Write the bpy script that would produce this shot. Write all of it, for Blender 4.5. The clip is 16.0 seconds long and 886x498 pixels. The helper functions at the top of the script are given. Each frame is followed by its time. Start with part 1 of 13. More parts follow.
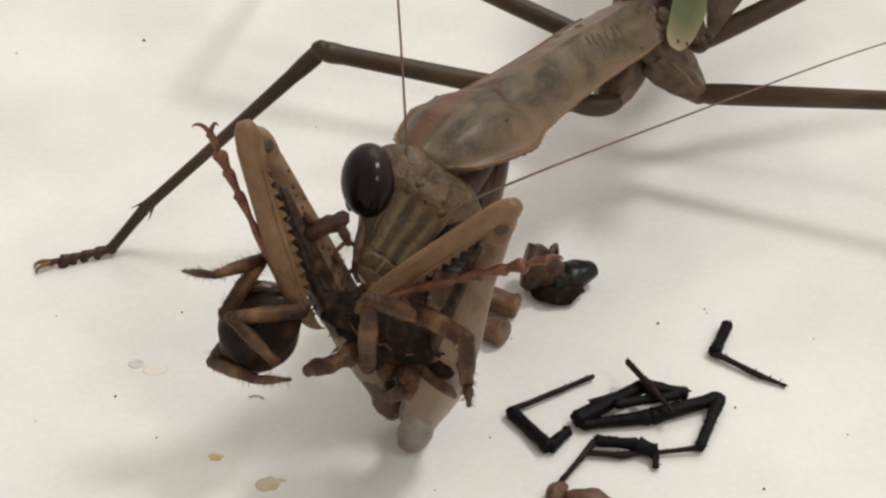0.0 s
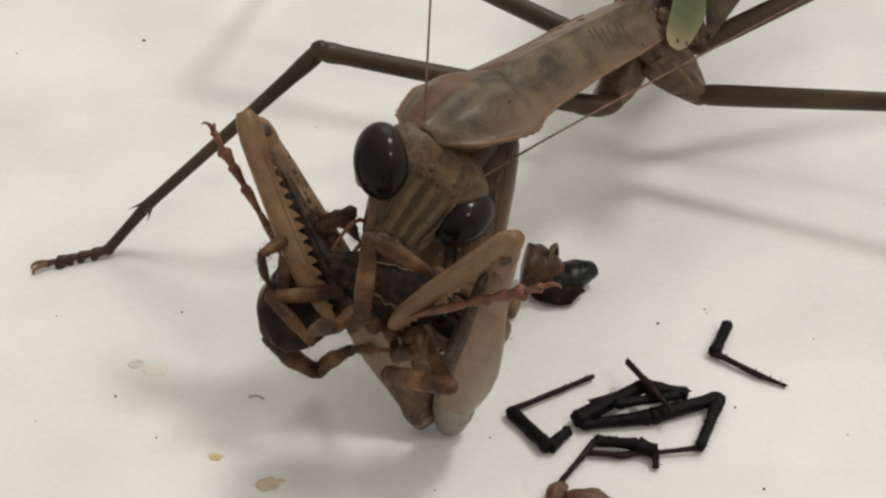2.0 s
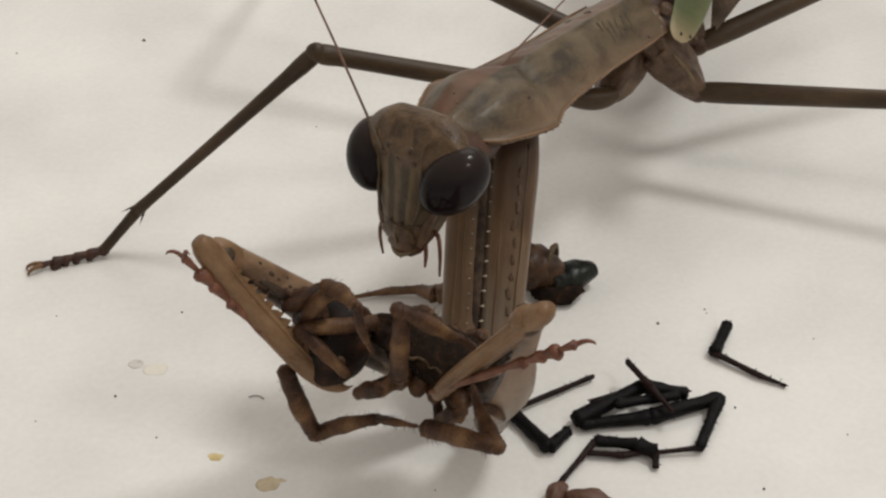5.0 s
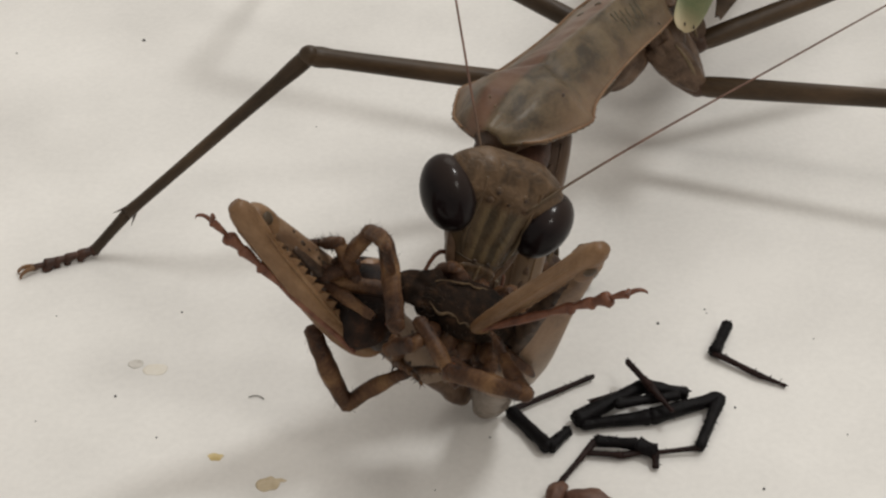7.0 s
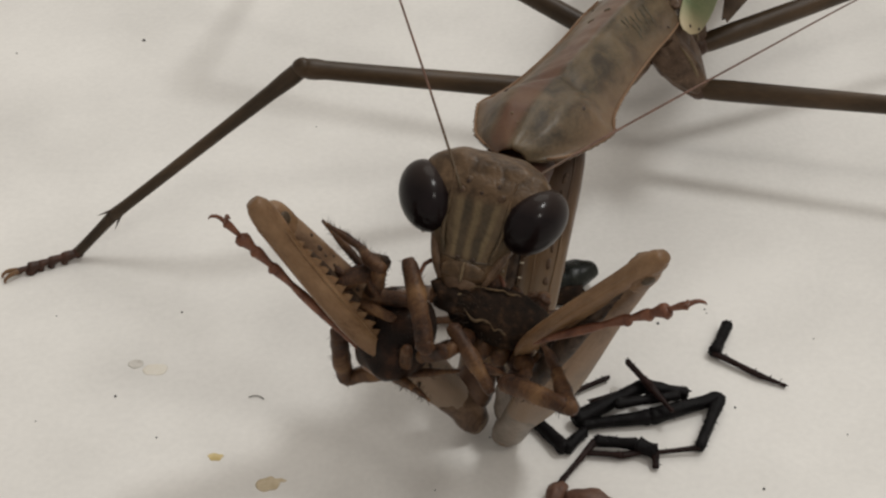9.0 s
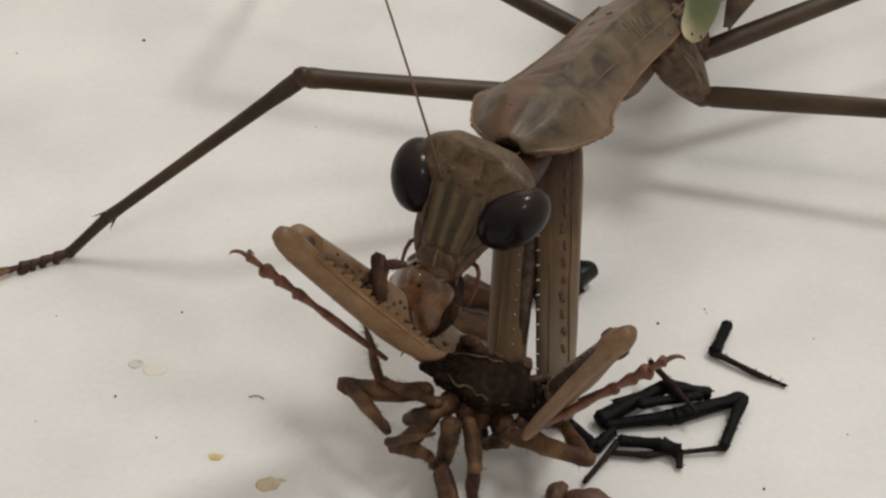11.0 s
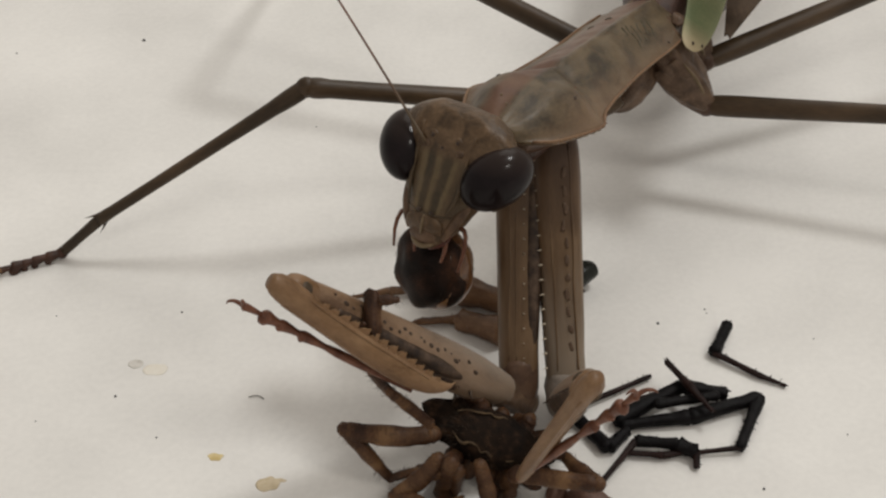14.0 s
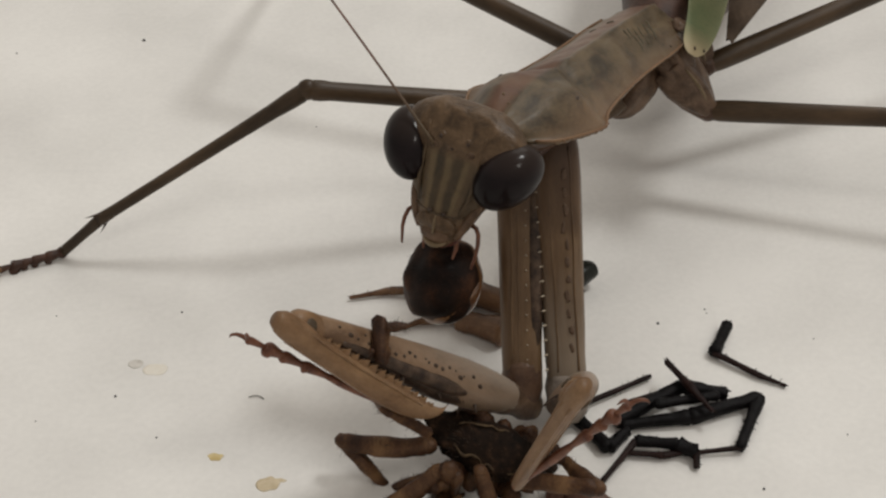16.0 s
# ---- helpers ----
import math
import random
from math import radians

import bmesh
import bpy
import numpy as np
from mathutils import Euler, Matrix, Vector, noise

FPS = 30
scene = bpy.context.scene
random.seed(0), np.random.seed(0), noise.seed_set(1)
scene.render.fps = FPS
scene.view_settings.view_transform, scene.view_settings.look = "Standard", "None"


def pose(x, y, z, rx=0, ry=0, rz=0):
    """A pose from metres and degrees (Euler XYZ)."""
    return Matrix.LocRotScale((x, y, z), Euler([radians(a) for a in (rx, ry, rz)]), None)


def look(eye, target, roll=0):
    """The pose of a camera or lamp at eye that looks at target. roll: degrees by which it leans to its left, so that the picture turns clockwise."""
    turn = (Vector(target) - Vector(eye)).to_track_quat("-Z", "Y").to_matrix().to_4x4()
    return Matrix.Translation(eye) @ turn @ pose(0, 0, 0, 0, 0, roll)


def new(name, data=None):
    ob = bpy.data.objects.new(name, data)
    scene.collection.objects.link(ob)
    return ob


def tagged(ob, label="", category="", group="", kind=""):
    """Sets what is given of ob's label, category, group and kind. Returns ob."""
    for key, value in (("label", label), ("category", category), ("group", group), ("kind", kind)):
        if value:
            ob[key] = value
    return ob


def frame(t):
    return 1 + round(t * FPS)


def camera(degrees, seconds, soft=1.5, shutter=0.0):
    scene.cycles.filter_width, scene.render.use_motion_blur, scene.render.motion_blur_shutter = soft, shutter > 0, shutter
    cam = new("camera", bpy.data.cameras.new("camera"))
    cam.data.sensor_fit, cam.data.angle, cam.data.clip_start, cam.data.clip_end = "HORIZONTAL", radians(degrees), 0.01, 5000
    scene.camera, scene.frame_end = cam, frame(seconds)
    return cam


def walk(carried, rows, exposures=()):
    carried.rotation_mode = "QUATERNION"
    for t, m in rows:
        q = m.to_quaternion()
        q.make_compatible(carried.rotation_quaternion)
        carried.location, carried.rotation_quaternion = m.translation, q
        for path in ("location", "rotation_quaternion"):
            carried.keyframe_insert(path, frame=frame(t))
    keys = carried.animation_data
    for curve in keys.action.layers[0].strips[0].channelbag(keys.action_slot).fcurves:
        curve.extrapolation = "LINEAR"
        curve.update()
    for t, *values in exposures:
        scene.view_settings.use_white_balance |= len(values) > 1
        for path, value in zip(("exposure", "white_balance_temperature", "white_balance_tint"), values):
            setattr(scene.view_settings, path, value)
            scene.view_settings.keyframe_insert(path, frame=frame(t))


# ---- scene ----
cam = camera(28.0, 16.0, soft=2.4)
walk(cam, [(0.0, look((0, -0.076604, 0.064279), (0, 0, 0))), (16.0, look((0, -0.076604, 0.064279), (0, 0, 0)))],
     exposures=[(0.0, 0.21), (1.5, 0.08), (2.0, 0.06), (2.5, 0.0), (3.0, 0.01), (4.0, 0.0), (7.0, -0.1), (8.5, -0.12), (9.0, -0.21), (11.5, -0.13), (13.0, -0.1), (14.0, -0.14), (16.0, -0.21)])

# ---- light: an indoor room with two ceiling lamps, one behind the table, and an added soft light behind ----
world = bpy.data.worlds.new("room_light")
scene.world = world
world.use_nodes = True
world.node_tree.nodes["Background"].inputs[0].default_value = (1.0, 0.93, 0.855, 1)
world.node_tree.nodes["Background"].inputs[1].default_value = 0.5


def area_lamp(x, y, z, size, watts, colour):
    lamp = new("area_lamp", bpy.data.lights.new("area_lamp", "AREA"))
    lamp.data.shape, lamp.data.size, lamp.data.energy = "DISK", size, watts
    lamp.data.color = colour
    lamp.matrix_world = look((x, y, z), (0, 0, 0))
    return lamp


area_lamp(0.85, 0.46, 1.77, 0.36, 13.6, (0.985, 0.985, 0.965))
area_lamp(1.0, -0.66, 1.67, 0.34, 4.5, (1.0, 0.965, 0.9))
# wide soft light added behind the table, standing for a window
area_lamp(0.38, 1.47, 1.4, 1.2, 6.0, (1.0, 0.965, 0.9))

MM = 0.001
rng = random.Random(7)


# ---- materials ----
def ramp_node(nt, stops):
    r = nt.nodes.new("ShaderNodeValToRGB")
    while len(r.color_ramp.elements) < len(stops):
        r.color_ramp.elements.new(0.5)
    for e, (p, c) in zip(r.color_ramp.elements, stops):
        e.position, e.color = p, (*c, 1)
    return r


def surface(name, stops, size=1.0, rough=0.5, bump=0.3, fine=0.12, stretch=(1, 1, 1), coat=0.0,
            spec=0.28, sss=0.0, swirl=0.0):
    """Grain at two scales: patches of about size mm, and fine relief of about fine mm. stops: colours from dark to light."""
    mat = bpy.data.materials.new(name)
    mat.use_nodes = True
    nt = mat.node_tree
    b = nt.nodes["Principled BSDF"]
    co = nt.nodes.new("ShaderNodeTexCoord")
    mp = nt.nodes.new("ShaderNodeMapping")
    mp.inputs["Scale"].default_value = [1000 * s for s in stretch]
    nt.links.new(co.outputs["Object"], mp.inputs[0])
    n1 = nt.nodes.new("ShaderNodeTexNoise")
    n1.inputs["Scale"].default_value, n1.inputs["Detail"].default_value = 1 / size, 5
    n1.inputs["Distortion"].default_value = swirl
    n2 = nt.nodes.new("ShaderNodeTexNoise")
    n2.inputs["Scale"].default_value, n2.inputs["Detail"].default_value = 1 / fine, 3
    nt.links.new(mp.outputs[0], n1.inputs[0])
    nt.links.new(mp.outputs[0], n2.inputs[0])
    mix = nt.nodes.new("ShaderNodeMath")
    mix.operation = "MULTIPLY_ADD"
    nt.links.new(n2.outputs[0], mix.inputs[0])
    mix.inputs[1].default_value = 0.3
    nt.links.new(n1.outputs[0], mix.inputs[2])
    sub = nt.nodes.new("ShaderNodeMath")
    sub.operation = "SUBTRACT"
    nt.links.new(mix.outputs[0], sub.inputs[0])
    sub.inputs[1].default_value = 0.15
    r = ramp_node(nt, stops)
    nt.links.new(sub.outputs[0], r.inputs[0])
    colour = r.outputs[0]
    nt.links.new(colour, b.inputs["Base Color"])
    b.inputs["Roughness"].default_value = rough
    b.inputs["Coat Weight"].default_value = coat
    b.inputs["Coat Roughness"].default_value = 0.08
    b.inputs["Specular IOR Level"].default_value = spec
    if sss:
        b.inputs["Subsurface Weight"].default_value = sss
        b.inputs["Subsurface Radius"].default_value = (0.6, 0.35, 0.2)
        b.inputs["Subsurface Scale"].default_value = 0.001
    bp = nt.nodes.new("ShaderNodeBump")
    bp.inputs["Strength"].default_value = bump
    bp.inputs["Distance"].default_value = 0.0001
    nt.links.new(mix.outputs[0], bp.inputs["Height"])
    nt.links.new(bp.outputs[0], b.inputs["Normal"])
    return mat


def face_marks(mat):
    """Pale and dark upright bands down the front of the face, in the head's own space."""
    nt = mat.node_tree
    b = nt.nodes["Principled BSDF"]
    base = b.inputs["Base Color"].links[0].from_socket
    co = nt.nodes.new("ShaderNodeTexCoord")
    sep = nt.nodes.new("ShaderNodeSeparateXYZ")
    warp = nt.nodes.new("ShaderNodeTexNoise")
    warp.inputs["Scale"].default_value = 900
    add = nt.nodes.new("ShaderNodeMixRGB")
    add.blend_type, add.inputs[0].default_value = "ADD", 0.00022
    nt.links.new(co.outputs["Object"], add.inputs[1])
    nt.links.new(co.outputs["Object"], warp.inputs[0])
    nt.links.new(warp.outputs["Color"], add.inputs[2])
    nt.links.new(add.outputs[0], sep.inputs[0])

    def math_node(op, a, c, clamp=False):
        n = nt.nodes.new("ShaderNodeMath")
        n.operation, n.use_clamp = op, clamp
        for k, v in enumerate((a, c)):
            if isinstance(v, (int, float)):
                n.inputs[k].default_value = v
            else:
                nt.links.new(v, n.inputs[k])
        return n.outputs[0]

    narrow = math_node("ADD", math_node("MULTIPLY", sep.outputs[2], 120.0), 1.0)
    x = math_node("DIVIDE", math_node("MULTIPLY", math_node("ABSOLUTE", math_node("ADD", sep.outputs[0], -0.00010), 0), 1000), narrow)
    dark, pale, mid = (0.030, 0.026, 0.015), (0.14, 0.105, 0.054), (0.082, 0.058, 0.031)
    r = ramp_node(nt, [(0.0, pale), (0.05, pale), (0.10, mid), (0.16, dark), (0.32, dark), (0.39, pale), (0.46, pale), (0.54, mid), (0.66, mid), (0.72, dark), (0.80, mid)])
    nt.links.new(math_node("DIVIDE", x, 2.0), r.inputs[0])
    z = sep.outputs[2]
    low = math_node("MULTIPLY", math_node("ADD", z, 0.0025), 2500, True)
    high = math_node("MULTIPLY", math_node("SUBTRACT", 0.0006, z), 2500, True)
    front = math_node("MULTIPLY", math_node("SUBTRACT", -0.0016, sep.outputs[1]), 2500, True)
    mask = math_node("MULTIPLY", math_node("MULTIPLY", low, high), math_node("MULTIPLY", front, 0.6))
    m = nt.nodes.new("ShaderNodeMix")
    m.data_type = "RGBA"
    nt.links.new(mask, m.inputs["Factor"])
    nt.links.new(base, m.inputs[6])
    nt.links.new(r.outputs[0], m.inputs[7])
    nt.links.new(m.outputs[2], b.inputs["Base Color"])
    return mat


def shield_border(mat):
    """The shield turns pinkish towards its two long edges and has a red-brown band beside the keel."""
    nt = mat.node_tree
    b = nt.nodes["Principled BSDF"]
    base = b.inputs["Base Color"].links[0].from_socket
    co = nt.nodes.new("ShaderNodeTexCoord")
    sep = nt.nodes.new("ShaderNodeSeparateXYZ")
    nt.links.new(co.outputs["Object"], sep.inputs[0])
    ab = nt.nodes.new("ShaderNodeMath")
    ab.operation = "ABSOLUTE"
    nt.links.new(sep.outputs[1], ab.inputs[0])
    wave = nt.nodes.new("ShaderNodeTexNoise")
    wave.inputs["Scale"].default_value, wave.inputs["Detail"].default_value = 420, 4
    nt.links.new(co.outputs["Object"], wave.inputs[0])
    sh = nt.nodes.new("ShaderNodeMath")
    sh.operation = "MULTIPLY_ADD"
    nt.links.new(wave.outputs[0], sh.inputs[0])
    sh.inputs[1].default_value = 0.0022
    nt.links.new(ab.outputs[0], sh.inputs[2])
    mr = nt.nodes.new("ShaderNodeMapRange")
    mr.inputs["From Min"].default_value, mr.inputs["From Max"].default_value = 0.0025, 0.0039
    mr.inputs["To Max"].default_value = 0.55
    nt.links.new(sh.outputs[0], mr.inputs["Value"])
    m = nt.nodes.new("ShaderNodeMix")
    m.data_type = "RGBA"
    nt.links.new(mr.outputs[0], m.inputs["Factor"])
    nt.links.new(base, m.inputs[6])
    m.inputs[7].default_value = (0.182, 0.112, 0.066, 1)
    band = None
    for lo, hi in ((-0.00165, -0.00115), (-0.00005, -0.0004)):
        ramp = nt.nodes.new("ShaderNodeMapRange")
        ramp.inputs["From Min"].default_value, ramp.inputs["From Max"].default_value = lo, hi
        ramp.inputs["To Max"].default_value = 0.75
        nt.links.new(sep.outputs[1], ramp.inputs["Value"])
        if band is None:
            band = ramp.outputs[0]
        else:
            both = nt.nodes.new("ShaderNodeMath")
            both.operation = "MULTIPLY"
            nt.links.new(band, both.inputs[0])
            nt.links.new(ramp.outputs[0], both.inputs[1])
            band = both.outputs[0]
    keel = nt.nodes.new("ShaderNodeMix")
    keel.data_type = "RGBA"
    nt.links.new(band, keel.inputs["Factor"])
    nt.links.new(m.outputs[2], keel.inputs[6])
    keel.inputs[7].default_value = (0.145, 0.062, 0.036, 1)
    nt.links.new(keel.outputs[2], b.inputs["Base Color"])


def pale_end(mat):
    """The lower end of one hip segment is pale grey and streaked lengthwise, with lamp sheen put into the colour."""
    nt = mat.node_tree
    b = nt.nodes["Principled BSDF"]
    base = b.inputs["Base Color"].links[0].from_socket
    co = nt.nodes.new("ShaderNodeTexCoord")
    mp = nt.nodes.new("ShaderNodeMapping")
    mp.inputs["Scale"].default_value = (150, 1600, 1600)
    nt.links.new(co.outputs["Object"], mp.inputs[0])
    streak = nt.nodes.new("ShaderNodeTexNoise")
    streak.inputs["Scale"].default_value, streak.inputs["Detail"].default_value = 1.0, 4
    nt.links.new(mp.outputs[0], streak.inputs[0])
    sep = nt.nodes.new("ShaderNodeSeparateXYZ")
    nt.links.new(co.outputs["Object"], sep.inputs[0])
    sh = nt.nodes.new("ShaderNodeMath")
    sh.operation = "MULTIPLY_ADD"
    nt.links.new(streak.outputs[0], sh.inputs[0])
    sh.inputs[1].default_value = 0.007
    nt.links.new(sep.outputs[0], sh.inputs[2])
    mr = nt.nodes.new("ShaderNodeMapRange")
    mr.inputs["From Min"].default_value, mr.inputs["From Max"].default_value = 0.0095, 0.0145
    mr.inputs["To Max"].default_value = 0.75
    nt.links.new(sh.outputs[0], mr.inputs["Value"])
    m = nt.nodes.new("ShaderNodeMix")
    m.data_type = "RGBA"
    nt.links.new(mr.outputs[0], m.inputs["Factor"])
    nt.links.new(base, m.inputs[6])
    m.inputs[7].default_value = (0.24, 0.195, 0.148, 1)
    nt.links.new(m.outputs[2], b.inputs["Base Color"])


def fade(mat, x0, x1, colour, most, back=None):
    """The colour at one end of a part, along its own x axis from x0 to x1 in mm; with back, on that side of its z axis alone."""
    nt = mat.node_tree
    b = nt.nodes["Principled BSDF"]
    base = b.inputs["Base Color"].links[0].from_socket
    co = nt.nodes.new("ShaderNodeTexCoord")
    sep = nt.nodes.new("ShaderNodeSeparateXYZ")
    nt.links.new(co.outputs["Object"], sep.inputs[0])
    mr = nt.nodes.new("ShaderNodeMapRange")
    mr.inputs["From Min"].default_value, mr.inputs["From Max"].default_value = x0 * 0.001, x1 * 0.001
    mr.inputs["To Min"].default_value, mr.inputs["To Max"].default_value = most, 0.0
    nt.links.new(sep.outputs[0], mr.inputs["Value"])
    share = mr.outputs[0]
    if back:
        mz = nt.nodes.new("ShaderNodeMapRange")
        mz.inputs["From Min"].default_value, mz.inputs["From Max"].default_value = back[0] * 0.001, back[1] * 0.001
        mz.inputs["To Min"].default_value, mz.inputs["To Max"].default_value = 1.0, 0.0
        nt.links.new(sep.outputs[2], mz.inputs["Value"])
        both = nt.nodes.new("ShaderNodeMath")
        both.operation = "MULTIPLY"
        nt.links.new(share, both.inputs[0])
        nt.links.new(mz.outputs[0], both.inputs[1])
        share = both.outputs[0]
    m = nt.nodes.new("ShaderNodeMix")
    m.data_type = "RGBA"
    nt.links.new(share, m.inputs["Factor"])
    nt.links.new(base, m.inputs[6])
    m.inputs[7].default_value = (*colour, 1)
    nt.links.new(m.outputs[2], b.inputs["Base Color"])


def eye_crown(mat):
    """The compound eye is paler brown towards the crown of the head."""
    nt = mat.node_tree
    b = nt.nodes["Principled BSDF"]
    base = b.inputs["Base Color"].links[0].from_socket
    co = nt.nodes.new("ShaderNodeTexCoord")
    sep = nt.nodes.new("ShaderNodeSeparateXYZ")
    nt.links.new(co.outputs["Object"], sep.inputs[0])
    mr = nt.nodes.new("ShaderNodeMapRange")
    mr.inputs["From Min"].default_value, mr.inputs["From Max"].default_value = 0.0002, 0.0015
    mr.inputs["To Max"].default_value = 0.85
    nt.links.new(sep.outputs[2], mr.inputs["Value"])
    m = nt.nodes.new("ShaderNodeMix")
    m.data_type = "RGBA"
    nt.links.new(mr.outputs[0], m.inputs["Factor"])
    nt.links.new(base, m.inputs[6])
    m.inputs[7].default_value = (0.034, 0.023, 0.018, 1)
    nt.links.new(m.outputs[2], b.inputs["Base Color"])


PAPER = surface("white_board", [(0.3, (0.69, 0.672, 0.638)), (0.7, (0.83, 0.81, 0.77))], 11, 0.42, 0.06, 0.35, spec=0.35)
SHIELD = surface("pronotum_horn", [(0.32, (0.041, 0.0295, 0.0175)), (0.43, (0.075, 0.0545, 0.031)), (0.5, (0.096, 0.069, 0.0395)), (0.66, (0.134, 0.097, 0.056))], 1.5, 0.4, 0.35, 0.16, (0.6, 1, 1), sss=0.15, swirl=0.9)
shield_border(SHIELD)
RIM = surface("pronotum_edge", [(0.3, (0.153, 0.08036, 0.04046)), (0.7, (0.2203, 0.1309, 0.06936))], 1.5, 0.45, 0.3, 0.15)
HEAD = surface("head_horn", [(0.3, (0.047, 0.0278, 0.014)), (0.5, (0.09, 0.054, 0.0275)), (0.75, (0.142, 0.088, 0.048))], 0.9, 0.38, 1.0, 0.16, swirl=0.8)
face_marks(HEAD)
CHEEK = surface("cheek_pink_brown", [(0.3, (0.0595, 0.034, 0.0187)), (0.7, (0.1615, 0.09775, 0.0578))], 0.7, 0.42, 0.5, 0.1)
OLIVEMARK = surface("olive_shield_mark", [(0.3, (0.05, 0.041, 0.024)), (0.7, (0.085, 0.066, 0.037))], 0.6, 0.45, 0.3, 0.1)
BAND = surface("dark_brown_mark", [(0.3, (0.04, 0.027, 0.015)), (0.7, (0.09, 0.06, 0.034))], 0.8, 0.45, 0.4, 0.1)
PALE = surface("pale_ridge", [(0.3, (0.1326, 0.0925, 0.0504)), (0.7, (0.2028, 0.148, 0.0864))], 0.8, 0.4, 0.3, 0.1)
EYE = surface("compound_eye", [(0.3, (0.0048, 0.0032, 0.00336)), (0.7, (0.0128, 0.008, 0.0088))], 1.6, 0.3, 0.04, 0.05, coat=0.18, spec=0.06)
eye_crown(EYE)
EYE.node_tree.nodes["Principled BSDF"].inputs["Coat Roughness"].default_value = 0.11
NECK = surface("neck_skin", [(0.3, (0.026, 0.0125, 0.008)), (0.7, (0.085, 0.04, 0.025))], 0.9, 0.5, 0.5, 0.12)
UNDER = surface("underside_brown", [(0.3, (0.05, 0.025, 0.016)), (0.7, (0.13, 0.075, 0.045))], 1.2, 0.4, 0.4, 0.12)
COXA = surface("coxa_tan", [(0.3, (0.085, 0.05, 0.026)), (0.5, (0.122, 0.073, 0.038)), (0.72, (0.158, 0.098, 0.053))], 1.0, 0.4, 0.3, 0.1, (0.3, 1, 1), sss=0.1, swirl=0.5)
COXASHEEN = COXA.copy()
COXASHEEN.name = "coxa_tan_sheen"
pale_end(COXASHEEN)
# both hip segments get darker towards the upper end
for horn in (COXA, COXASHEEN):
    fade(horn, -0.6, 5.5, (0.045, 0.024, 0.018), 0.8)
FEMUR = surface("femur_tan", [(0.3, (0.112, 0.064, 0.035)), (0.5, (0.188, 0.116, 0.068)), (0.75, (0.25, 0.163, 0.102))], 1.4, 0.42, 0.4, 0.12, (0.5, 1, 1), sss=0.1, swirl=0.8)
fade(FEMUR, 1.2, 9.0, (0.24, 0.19, 0.145), 0.6)
# pale back of the thigh: light shining through it, put into the colour
fade(FEMUR, 2.0, 11.0, (0.42, 0.365, 0.305), 0.7, (-1.0, 0.15))
INNER = surface("femur_inner_face", [(0.3, (0.018, 0.011, 0.008)), (0.5, (0.05, 0.031, 0.02)), (0.7, (0.1, 0.064, 0.042))], 0.6, 0.45, 0.4, 0.12)
TIBIA = surface("tibia_tan", [(0.3, (0.1, 0.052, 0.0235)), (0.46, (0.175, 0.099, 0.049)), (0.75, (0.25, 0.151, 0.08))], 1.5, 0.4, 0.35, 0.1, (0.45, 1, 1), sss=0.1, swirl=0.8)
TARSUS = surface("tarsus_red_brown", [(0.3, (0.075, 0.025, 0.014)), (0.7, (0.21, 0.09, 0.052))], 0.7, 0.4, 0.3, 0.1)
GREYHORN = surface("grey_translucent_horn", [(0.3, (0.13, 0.105, 0.083)), (0.7, (0.29, 0.245, 0.205))], 1.2, 0.4, 0.3, 0.12)
TROCH = surface("trochanter_grey_brown", [(0.3, (0.057, 0.033, 0.0195)), (0.7, (0.16, 0.101, 0.064))], 0.9, 0.4, 0.4, 0.12, swirl=0.8)
SPINE = surface("spine_dark", [(0.3, (0.03, 0.018, 0.012)), (0.7, (0.07, 0.045, 0.03))], 0.4, 0.35, 0.2, 0.1)
TOOTH = surface("tooth_pale", [(0.3, (0.40, 0.33, 0.24)), (0.7, (0.52, 0.45, 0.35))], 0.4, 0.35, 0.2, 0.1)
LEG = surface("walking_leg_olive", [(0.3, (0.024, 0.0145, 0.0068)), (0.55, (0.053, 0.0325, 0.0165)), (0.8, (0.09, 0.055, 0.029))], 1.3, 0.42, 0.4, 0.12, (0.25, 1, 1))
FOOT = surface("foot_red_brown", [(0.3, (0.022, 0.010, 0.0065)), (0.7, (0.075, 0.032, 0.019))], 0.6, 0.45, 0.5, 0.1)
WING = surface("wing_green", [(0.35, (0.18, 0.225, 0.112)), (0.65, (0.285, 0.305, 0.16))], 3.0, 0.45, 0.4, 0.2)
fade(WING, 0.3, 2.0, (0.46, 0.37, 0.23), 0.9)
MEMBRANE = surface("wing_brown", [(0.3, (0.05, 0.035, 0.025)), (0.7, (0.14, 0.10, 0.07))], 1.5, 0.5, 0.4, 0.2)
ANTENNA = surface("antenna_brown", [(0.3, (0.09, 0.045, 0.03)), (0.7, (0.19, 0.1, 0.07))], 0.6, 0.45, 0.2, 0.1)
fade(ANTENNA, 1.5, 6.0, (0.085, 0.056, 0.03), 1.0)
MOUTH = surface("mouthpart_red", [(0.3, (0.06, 0.015, 0.0112)), (0.7, (0.132, 0.045, 0.032))], 0.5, 0.3, 0.3, 0.1, coat=0.3)
SPIDER = surface("spider_brown", [(0.32, (0.016, 0.0068, 0.0038)), (0.45, (0.05, 0.0215, 0.0098)), (0.58, (0.093, 0.045, 0.02)), (0.74, (0.17, 0.091, 0.04))], 1.1, 0.55, 0.6, 0.09, (0.75, 0.5, 0.5), sss=0.1, spec=0.25)
SPIDERDARK = surface("spider_black_brown", [(0.3, (0.005, 0.0035, 0.0025)), (0.55, (0.018, 0.010, 0.006)), (0.8, (0.06, 0.032, 0.017))], 0.5, 0.75, 0.6, 0.09, spec=0.1)
